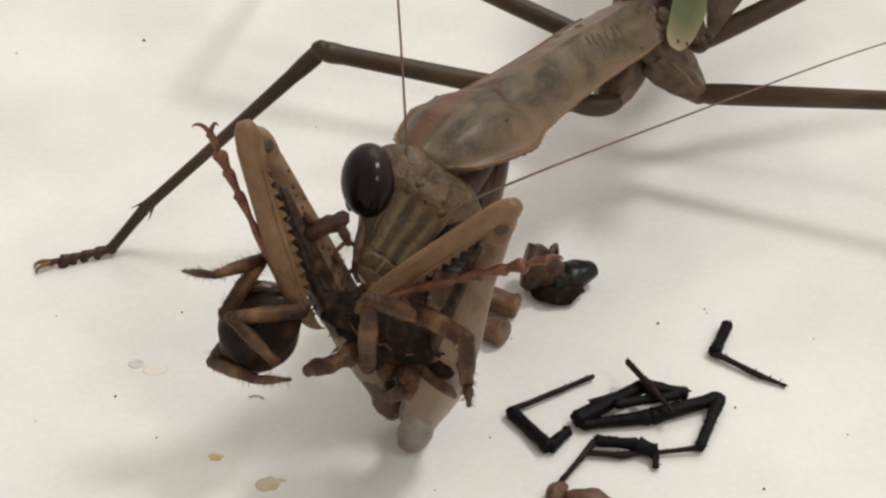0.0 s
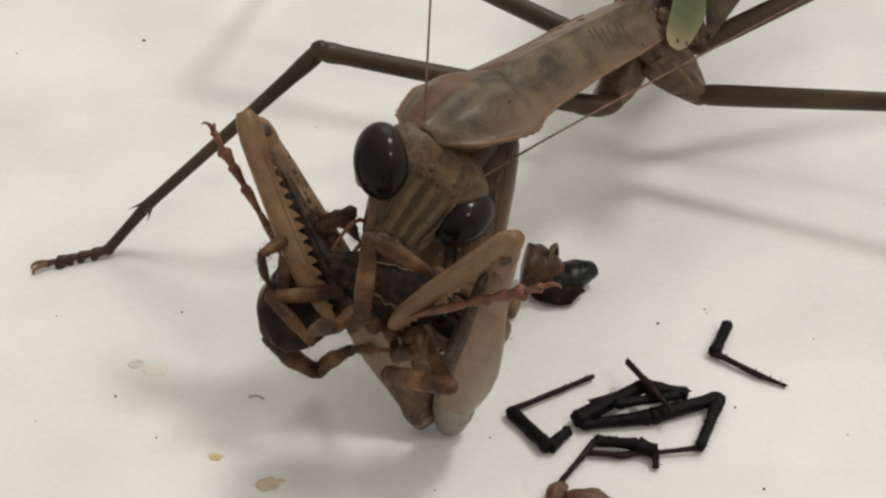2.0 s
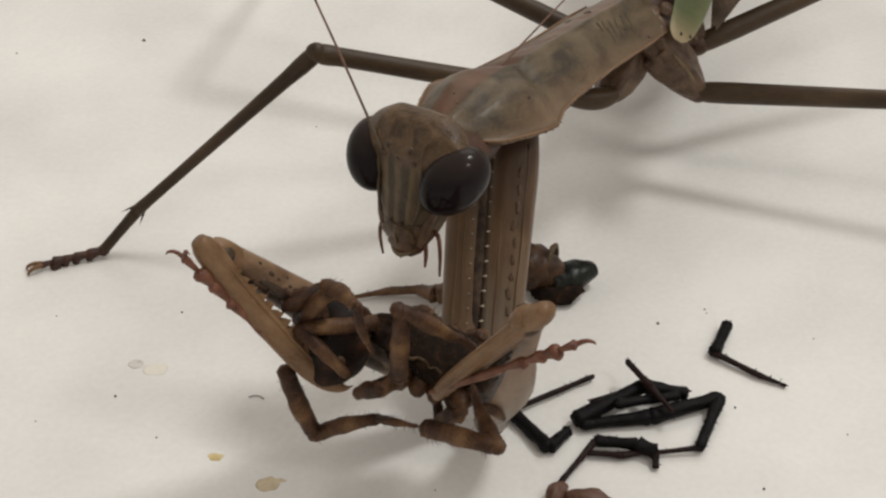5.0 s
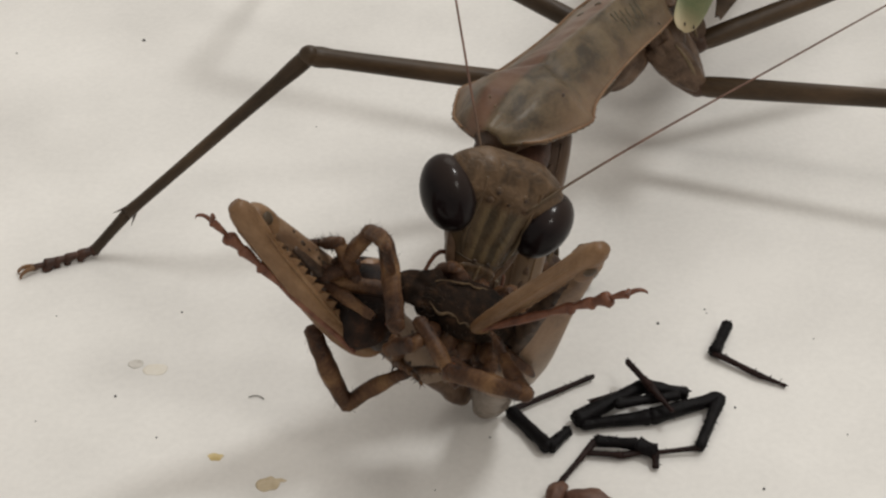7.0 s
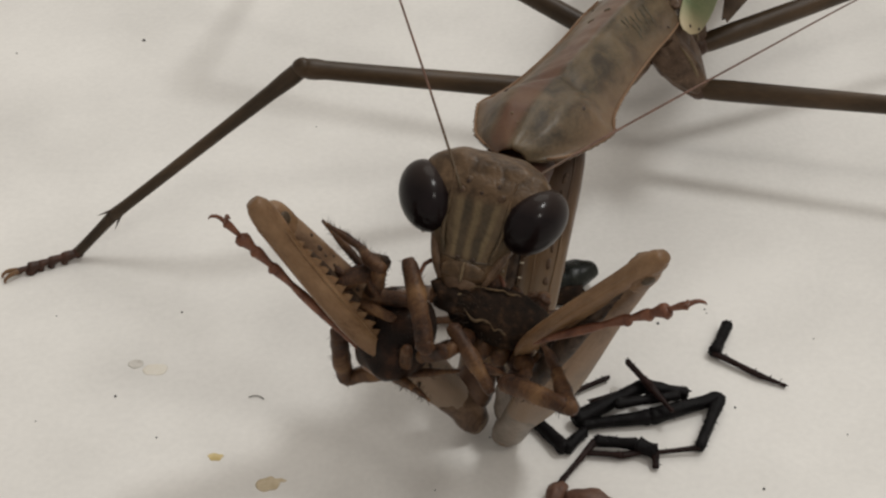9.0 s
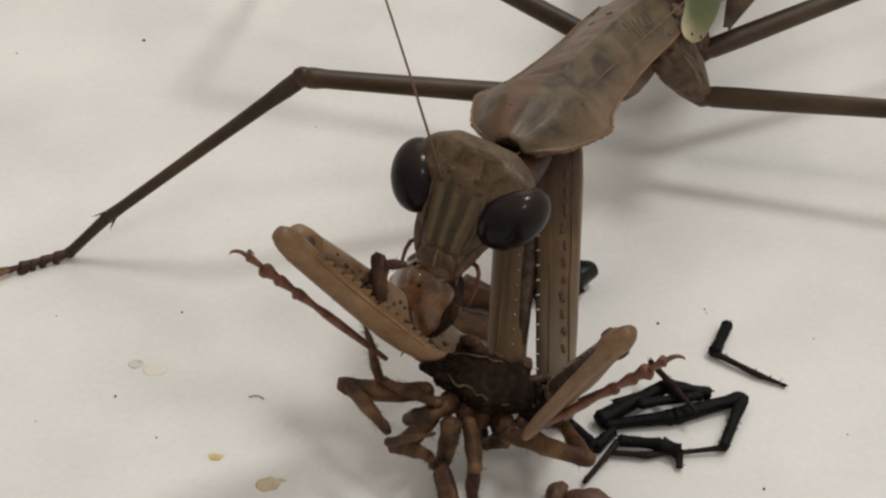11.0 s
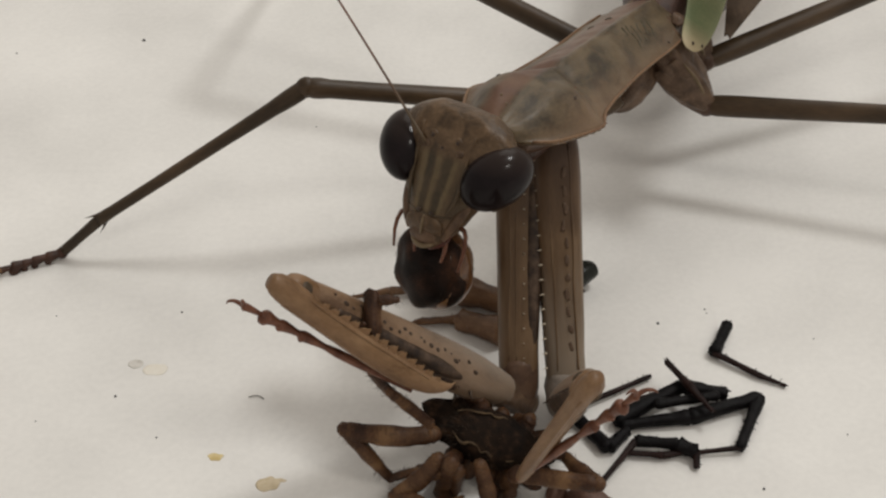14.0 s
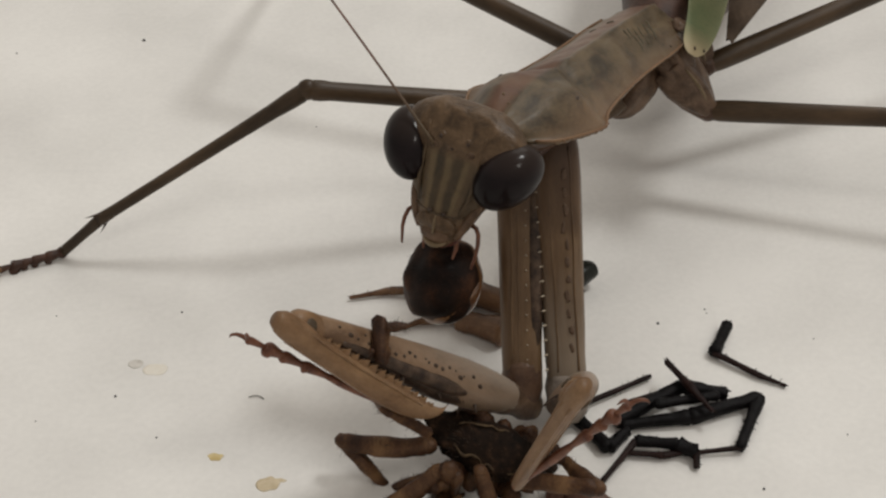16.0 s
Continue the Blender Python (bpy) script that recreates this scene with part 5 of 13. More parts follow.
    walk(MOVES["thorax"], [
        (0, aim(10.25, 6.94, 9.98, 20.2, 6.59, 10.95, -0.102, -0.199, 0.975)),
        (0.5, aim(10.25, 6.75, 9.96, 20.21, 6.81, 10.91, -0.092, -0.176, 0.98)),
        (1, aim(10.31, 6.99, 9.96, 20.26, 6.69, 10.83, -0.091, -0.189, 0.978)),
        (1.5, aim(10.31, 6.98, 9.99, 20.28, 6.76, 10.84, -0.088, -0.195, 0.977)),
        (2, aim(10.26, 7.13, 9.9, 20.2, 6.64, 10.86, -0.103, -0.171, 0.98)),
        (2.5, aim(10.25, 7.19, 9.96, 20.22, 6.99, 10.75, -0.081, -0.177, 0.981)),
        (3, aim(10.28, 7.1, 9.96, 20.25, 7.04, 10.68, -0.071, -0.174, 0.982)),
        (3.5, aim(10.31, 7.09, 9.95, 20.29, 6.9, 10.62, -0.069, -0.18, 0.981)),
        (4, aim(10.24, 6.96, 9.92, 20.22, 6.88, 10.64, -0.072, -0.158, 0.985)),
        (4.2, aim(10.29, 7.1, 9.93, 20.27, 7.02, 10.59, -0.066, -0.148, 0.987)),
        (5.25, aim(10.55, 7.88, 9.99, 20.54, 7.75, 10.35, -0.037, -0.092, 0.995)),
        (6.3, aim(10.81, 8.66, 10.04, 20.8, 8.47, 10.11, -0.007, -0.036, 0.999)),
        (6.5, aim(10.86, 8.81, 10.05, 20.85, 8.61, 10.06, -0.001, -0.026, 1)),
        (7, aim(10.81, 8.78, 10.03, 20.81, 8.64, 9.91, 0.012, -0.034, 0.999)),
        (7.5, aim(10.96, 8.79, 10.04, 20.95, 8.73, 9.83, 0.021, -0.045, 0.999)),
        (8, aim(11.04, 9.36, 10.05, 21.02, 9.41, 9.54, 0.051, -0.009, 0.999)),
        (8.5, aim(11.05, 8.86, 10.04, 21.04, 9.02, 9.56, 0.048, -0.015, 0.999)),
        (9, aim(11.11, 8.72, 10.02, 21.09, 8.88, 9.41, 0.062, -0.028, 0.998)),
        (9.2, aim(11.12, 8.63, 10.01, 21.1, 8.79, 9.42, 0.059, -0.029, 0.998)),
        (10.25, aim(11.11, 8.18, 9.99, 21.1, 8.35, 9.52, 0.047, -0.034, 0.998)),
        (11.3, aim(11.12, 7.74, 9.96, 21.11, 7.92, 9.62, 0.035, -0.039, 0.999)),
        (11.5, aim(11.13, 7.64, 9.96, 21.12, 7.83, 9.63, 0.033, -0.04, 0.999)),
        (12, aim(11.08, 7.48, 9.96, 21.08, 7.53, 9.79, 0.017, -0.025, 1)),
        (12.5, aim(11.06, 7.35, 9.99, 21.06, 7.47, 9.81, 0.018, -0.021, 1)),
        (13, aim(11.04, 7.09, 10, 21.04, 7.09, 10, 0, 0, 1)),
        (13.5, aim(11.08, 6.99, 9.98, 21.08, 7.06, 9.9, 0.008, -0.019, 1)),
        (14, aim(11.06, 6.86, 9.96, 21.06, 6.95, 9.9, 0.007, -0.035, 0.999)),
        (14.5, aim(11.06, 6.7, 9.98, 21.06, 6.74, 9.98, 0, -0.021, 1)),
        (15, aim(11.09, 6.62, 9.97, 21.09, 6.68, 9.9, 0.007, -0.032, 0.999)),
        (15.5, aim(11.07, 6.47, 9.98, 21.06, 6.61, 9.93, 0.005, -0.043, 0.999)),
        (16, aim(11.09, 6.34, 9.93, 21.08, 6.58, 9.9, 0.004, -0.031, 1)),
    ])
    walk(MOVES["head"], [
        (0, aim(-1.34, -9.74, 11.18, 6.64, -11.73, 5.5, 0.599, 0.362, 0.714)),
        (0.1, aim(-0.38, -9.99, 10.85, 7.43, -11.95, 4.93, 0.624, 0.271, 0.733)),
        (0.2, aim(-1.49, -8.69, 11.44, 7.8, -9.76, 7.91, 0.35, -0.05, 0.935)),
        (0.3, aim(-1.51, -8.85, 11.08, 6.99, -13.53, 8.68, 0.315, 0.088, 0.945)),
        (0.4, aim(-3.07, -10.67, 12.52, -0.09, -11.64, 22.01, -0.438, 0.87, 0.226)),
        (0.5, aim(-2.53, -9.66, 12.26, 0.32, -12.15, 21.51, -0.401, 0.846, 0.352)),
        (0.6, aim(-1.04, -9.85, 12.79, 8.88, -10.76, 11.88, 0.118, 0.356, 0.927)),
        (0.7, aim(-1.05, -9.87, 12.35, 8.61, -10.69, 9.91, 0.255, 0.448, 0.857)),
        (0.8, aim(-2.21, -6.13, 10.26, 1.62, -11.07, 18.07, -0.214, 0.775, 0.594)),
        (0.9, aim(-2.87, -10.75, 13.25, -0.39, -13.07, 22.66, -0.456, 0.829, 0.324)),
        (1, aim(-1.83, -8.19, 12.24, 5.76, -11.34, 17.93, -0.469, 0.342, 0.814)),
        (1.2, aim(-0.88, -9.8, 12.84, 9.03, -9.47, 11.57, 0.114, 0.261, 0.958)),
        (1.3, aim(-0.54, -10.59, 12.89, 6.51, -7.81, 6.36, 0.648, 0.123, 0.752)),
        (1.5, aim(-2.02, -9.13, 13.23, 6.21, -14.05, 16.07, -0.288, 0.069, 0.955)),
        (1.7, aim(-1.76, -9.95, 12.44, 7.56, -13.57, 12.12, 0.219, 0.49, 0.844)),
        (1.8, aim(-1.83, -10.3, 12.21, 7.53, -13.82, 11.97, 0.242, 0.592, 0.769)),
        (2, aim(-1.02, -8.29, 11.83, 6.38, -7.94, 5.12, 0.652, 0.203, 0.73)),
        (2.2, aim(-1.13, -7.38, 11.2, 6.5, -7.59, 4.74, 0.631, 0.243, 0.737)),
        (2.5, aim(-2.23, -9.46, 12.91, 6.8, -11.07, 8.91, 0.426, 0.19, 0.885)),
        (3, aim(-1.82, -9.12, 12.5, 7.68, -11.95, 11.17, 0.207, 0.251, 0.946)),
        (3.5, aim(-1.64, -9.1, 12.6, 7.77, -12.4, 11.82, 0.214, 0.399, 0.892)),
        (4, aim(-1.66, -8.24, 13.16, 7.55, -11.93, 11.91, 0.096, -0.097, 0.991)),
        (4.2, aim(-0.84, -10.93, 15.89, 6.66, -17.53, 15.57, 0.214, 0.197, 0.957)),
        (5.25, aim(-0.47, -9.67, 13.68, 6.25, -16.36, 16.88, -0.314, 0.134, 0.94)),
        (6.3, aim(-0.09, -8.41, 11.48, 4.14, -15.38, 17.25, -0.756, 0.079, 0.649)),
        (6.5, aim(1.63, -10.66, 12.22, 11.56, -11.16, 13.22, -0.077, 0.354, 0.932)),
        (7, aim(2.42, -9.44, 11.68, 11.14, -8.17, 6.96, 0.461, 0.11, 0.881)),
        (7.5, aim(1.74, -11.28, 13.95, 11.41, -13.76, 13.38, 0.144, 0.35, 0.926)),
        (8, aim(2.03, -9.75, 13.74, 11.64, -12.36, 12.86, 0.185, 0.376, 0.908)),
        (8.5, aim(2.31, -11.11, 12.47, 12.07, -12.9, 11.29, 0.175, 0.348, 0.921)),
        (9, aim(2.03, -10.88, 12.22, 11.65, -13.4, 11.2, 0.207, 0.435, 0.877)),
        (9.2, aim(2.38, -12.34, 12.93, 11.57, -16.14, 11.84, 0.3, 0.49, 0.818)),
        (10.4, aim(1.86, -10.86, 12.91, 10.53, -15.8, 12.18, 0.25, 0.304, 0.919)),
        (11.5, aim(1.39, -9.51, 12.89, 9.4, -15.45, 12.27, 0.172, 0.13, 0.977)),
        (11.8, aim(0.93, -7.32, 12.33, 7.63, -14.39, 10.07, 0.473, 0.173, 0.864)),
        (12, aim(1.05, -8.86, 12.83, 7.87, -16.01, 14.38, 0.214, 0.397, 0.893)),
        (12.5, aim(1.07, -8.84, 13.27, 8.45, -15.3, 15.24, 0.084, 0.377, 0.923)),
        (13, aim(1.12, -9.08, 13.72, 9.06, -15.12, 14.45, 0.114, 0.266, 0.957)),
        (13.5, aim(1.16, -8.92, 13.65, 9.16, -14.9, 14.16, 0.119, 0.24, 0.963)),
        (14, aim(1.18, -8.93, 13.62, 9.2, -14.87, 14.23, 0.126, 0.268, 0.955)),
        (14.5, aim(1.16, -9.27, 13.85, 9.13, -15.29, 14.42, 0.139, 0.273, 0.952)),
        (15, aim(1.2, -10.37, 14.56, 9, -16.58, 15.33, 0.139, 0.292, 0.946)),
        (15.5, aim(1.3, -9.94, 14.26, 9.81, -15.19, 14.55, 0.156, 0.304, 0.94)),
        (16, aim(1.41, -9.08, 14.03, 10.07, -14.07, 13.86, 0.114, 0.166, 0.98)),
    ])
    walk(MOVES["neck"], [
        (0, aim(-1.32, -10.01, 11.3, 4.09, -1.67, 12.32, -0.055, -0.085, 0.995)),
        (0.1, aim(-0.38, -10.27, 10.95, 3.31, -1.06, 12.17, -0.045, -0.113, 0.993)),
        (0.2, aim(-1.52, -8.99, 11.44, 5.12, -1.53, 11.08, 0.024, 0.027, 0.999)),
        (0.3, aim(-1.64, -9.11, 11.15, 5.28, -1.97, 12.21, -0.074, -0.076, 0.994)),
        (0.4, aim(-3.32, -10.82, 12.58, 3.82, -3.86, 11.79, 0.057, 0.055, 0.997)),
        (0.5, aim(-2.79, -9.8, 12.3, 4.95, -3.47, 12.4, -0.008, -0.006, 1)),
        (0.6, aim(-1.06, -10.13, 12.9, 4.69, -1.99, 11.97, 0.054, 0.076, 0.996)),
        (0.7, aim(-1.04, -10.14, 12.49, 4.61, -1.89, 12.42, 0.004, 0.006, 1)),
        (0.8, aim(-2.48, -6.25, 10.32, 6.43, -5.19, 14.73, -0.438, -0.052, 0.897)),
        (0.9, aim(-3.13, -10.9, 13.28, 3.87, -3.82, 12.38, 0.063, 0.064, 0.996)),
        (1, aim(-1.97, -8.46, 12.27, 6.21, -2.76, 13.15, -0.072, -0.05, 0.996)),
        (1.2, aim(-0.86, -10.09, 12.92, 4.56, -1.71, 12.42, 0.027, 0.042, 0.999)),
        (1.3, aim(-0.45, -10.87, 12.86, 3.73, -1.8, 12.51, 0.015, 0.032, 0.999)),
        (1.5, aim(-2.16, -9.39, 13.21, 5.07, -2.55, 12.23, 0.071, 0.067, 0.995)),
        (1.7, aim(-1.84, -10.19, 12.6, 4.23, -2.24, 12.61, 0, -0.001, 1)),
        (1.8, aim(-1.91, -10.52, 12.4, 3.87, -2.36, 12.68, -0.016, -0.023, 1)),
        (2, aim(-0.98, -8.59, 11.87, 4.88, -0.68, 13.66, -0.106, -0.144, 0.984)),
        (2.2, aim(-1.09, -7.68, 11.26, 5.46, -0.91, 14.64, -0.235, -0.243, 0.941)),
        (2.5, aim(-2.25, -9.75, 12.98, 3.77, -1.79, 12.39, 0.036, 0.047, 0.998)),
        (3, aim(-1.89, -9.4, 12.59, 4.47, -1.69, 12.87, -0.018, -0.022, 1)),
        (3.5, aim(-1.72, -9.35, 12.74, 4.65, -1.64, 12.72, 0.001, 0.001, 1)),
        (4, aim(-1.77, -8.51, 13.14, 5.5, -1.69, 12.45, 0.051, 0.047, 0.998)),
        (4.2, aim(-1.03, -11.15, 15.98, 2.66, -2.96, 11.57, 0.181, 0.401, 0.898)),
        (5.25, aim(-0.67, -9.89, 13.65, 4.53, -1.55, 11.8, 0.097, 0.156, 0.983)),
        (6.3, aim(-0.24, -8.62, 11.33, 6.1, -1.03, 12.79, -0.094, -0.112, 0.989)),
        (6.5, aim(1.6, -10.94, 12.32, 4.86, -1.49, 12.1, 0.007, 0.021, 1)),
        (7, aim(2.47, -9.73, 11.69, 5.25, -0.16, 12.5, -0.023, -0.078, 0.997)),
        (7.5, aim(1.68, -11.55, 14.06, 5.18, -2.53, 11.52, 0.092, 0.237, 0.967)),
        (8, aim(1.97, -10.01, 13.86, 6, -1.14, 11.65, 0.092, 0.201, 0.975)),
        (8.5, aim(2.27, -11.38, 12.58, 5.69, -2.06, 11.4, 0.041, 0.111, 0.993)),
        (9, aim(1.98, -11.14, 12.37, 6.15, -2.12, 11.2, 0.049, 0.105, 0.993)),
        (9.2, aim(2.3, -12.57, 13.1, 5.44, -3.25, 11.28, 0.058, 0.173, 0.983)),
        (10.4, aim(1.73, -11.11, 13.02, 6.16, -2.27, 11.5, 0.068, 0.136, 0.988)),
        (11.5, aim(1.21, -9.75, 12.95, 7.22, -1.83, 11.82, 0.068, 0.09, 0.994)),
        (11.8, aim(0.76, -7.53, 12.46, 9.12, -2.05, 12.6, -0.012, -0.008, 1)),
        (12, aim(0.84, -9.03, 12.96, 7.59, -1.68, 12.2, 0.051, 0.056, 0.997)),
        (12.5, aim(0.87, -9.04, 13.37, 7.61, -1.77, 12.02, 0.092, 0.099, 0.991)),
        (13, aim(0.94, -9.31, 13.8, 7.45, -1.95, 11.94, 0.123, 0.139, 0.983)),
        (13.5, aim(0.98, -9.15, 13.73, 7.74, -1.97, 12.07, 0.114, 0.121, 0.986)),
        (14, aim(1, -9.16, 13.71, 7.9, -2.06, 12.28, 0.1, 0.103, 0.99)),
        (14.5, aim(0.99, -9.5, 13.94, 7.59, -2.2, 12.19, 0.118, 0.13, 0.985)),
        (15, aim(1.02, -10.59, 14.65, 6.62, -2.71, 12.11, 0.147, 0.207, 0.967)),
        (15.5, aim(1.15, -10.18, 14.37, 7.07, -2.41, 12.22, 0.13, 0.171, 0.977)),
        (16, aim(1.26, -9.34, 14.09, 8.06, -2.23, 12.26, 0.127, 0.133, 0.983)),
    ])
    walk(MOVES["antenna_l"], [
        (0, aim(-0.95, -2.2, 0.6, -6.25, 2.77, 7.47, -0.586, -0.8, 0.128)),
        (0.2, aim(-0.95, -2.2, 0.6, -3.38, 5.84, 6.03, -0.486, -0.585, 0.649)),
        (0.35, aim(-0.95, -2.2, 0.6, -0.92, 3.77, 8.63, -0.454, -0.714, 0.532)),
        (0.5, aim(-0.95, -2.2, 0.6, 2.83, 4.62, 6.86, -0.247, -0.577, 0.778)),
        (0.7, aim(-0.95, -2.2, 0.6, -4.57, 2.46, 8.68, -0.593, -0.783, 0.186)),
        (1, aim(-0.95, -2.2, 0.6, -0.17, 4.52, 7.96, -0.291, -0.691, 0.662)),
        (1.2, aim(-0.95, -2.2, 0.6, -3.72, 4.3, 7.67, -0.477, -0.732, 0.487)),
        (1.5, aim(-0.95, -2.2, 0.6, -5.96, 3.98, 6.66, -0.087, -0.732, 0.676)),
        (1.8, aim(-0.95, -2.2, 0.6, -6.04, -0.11, 8.95, -0.118, -0.978, 0.173)),
        (2, aim(-0.95, -2.2, 0.6, -4.7, 4.43, 7.08, -0.411, -0.746, 0.524)),
        (2.5, aim(-0.95, -2.2, 0.6, -5.06, 4.66, 6.6, -0.544, -0.713, 0.443)),
        (3, aim(-0.95, -2.2, 0.6, -6.45, 3.15, 7.01, -0.359, -0.845, 0.398)),
        (3.5, aim(-0.95, -2.2, 0.6, -6.94, 1.62, 7.64, -0.286, -0.923, 0.257)),
        (4, aim(-0.95, -2.2, 0.6, -7.58, 3.61, 5.32, -0.212, -0.75, 0.626)),
        (4.2, aim(-0.95, -2.2, 0.6, -9.63, 0.33, 4.87, 0.027, -0.835, 0.55)),
        (5.25, aim(-0.95, -2.2, 0.6, -7.21, 1.76, 7.32, 0.149, -0.785, 0.601)),
        (6.3, aim(-0.95, -2.2, 0.6, -3.65, 3.88, 8.06, 0.265, -0.698, 0.665)),
        (6.5, aim(-0.95, -2.2, 0.6, -6.69, 2.1, 7.57, -0.09, -0.879, 0.468)),
        (7, aim(-0.95, -2.2, 0.6, -3.96, 5.94, 5.57, -0.338, -0.578, 0.742)),
        (7.5, aim(-0.95, -2.2, 0.6, -6.34, 2.63, 7.5, -0.166, -0.864, 0.475)),
        (8, aim(-0.95, -2.2, 0.6, -7.82, 1.42, 6.9, 0.17, -0.762, 0.625)),
        (8.5, aim(-0.95, -2.2, 0.6, -5.84, 2.75, 7.79, -0.149, -0.859, 0.489)),
        (9, aim(-0.95, -2.2, 0.6, -6.14, 2.25, 7.9, -0.363, -0.888, 0.283)),
        (9.2, aim(-0.95, -2.2, 0.6, -5.55, 1.49, 8.68, -0.33, -0.915, 0.23)),
        (10.25, aim(-0.95, -2.2, 0.6, -7.15, 1.86, 7.32, -0.122, -0.895, 0.428)),
        (10.4, aim(-0.95, -2.2, 0.6, -7.4, 1.77, 7.13, -0.101, -0.891, 0.443)),
        (11.3, aim(-0.95, -2.2, 0.6, -8.63, 1.05, 6.12, 0.048, -0.83, 0.555)),
        (11.5, aim(-0.95, -2.2, 0.6, -9.18, 0.36, 5.67, 0.09, -0.823, 0.561)),
        (11.8, aim(-0.95, -2.2, 0.6, -8.1, 0.69, 6.97, -0.179, -0.956, 0.232)),
        (12, aim(-0.95, -2.2, 0.6, -7.99, -2, 7.7, 0.232, -0.938, 0.256)),
        (12.5, aim(-0.95, -2.2, 0.6, -7.85, -0.6, 7.65, 0.246, -0.865, 0.437)),
        (12.75, aim(-0.95, -2.2, 0.6, -8.45, -0.68, 7.04, 0.209, -0.869, 0.448)),
        (13, aim(-0.95, -2.2, 0.6, -8.89, -0.61, 6.47, 0.176, -0.864, 0.471)),
        (13.5, aim(-0.95, -2.2, 0.6, -9.1, -0.54, 6.16, 0.07, -0.923, 0.379)),
        (14, aim(-0.95, -2.2, 0.6, -8.98, -0.73, 6.37, 0.078, -0.935, 0.346)),
        (14.5, aim(-0.95, -2.2, 0.6, -9, -0.6, 6.32, 0.057, -0.938, 0.343)),
        (15, aim(-0.95, -2.2, 0.6, -9.47, -1.21, 5.74, 0.108, -0.928, 0.358)),
        (15.5, aim(-0.95, -2.2, 0.6, -9.28, -0.59, 5.9, 0.027, -0.944, 0.329)),
        (16, aim(-0.95, -2.2, 0.6, -9.23, 0.07, 5.73, -0.009, -0.92, 0.392)),
    ])
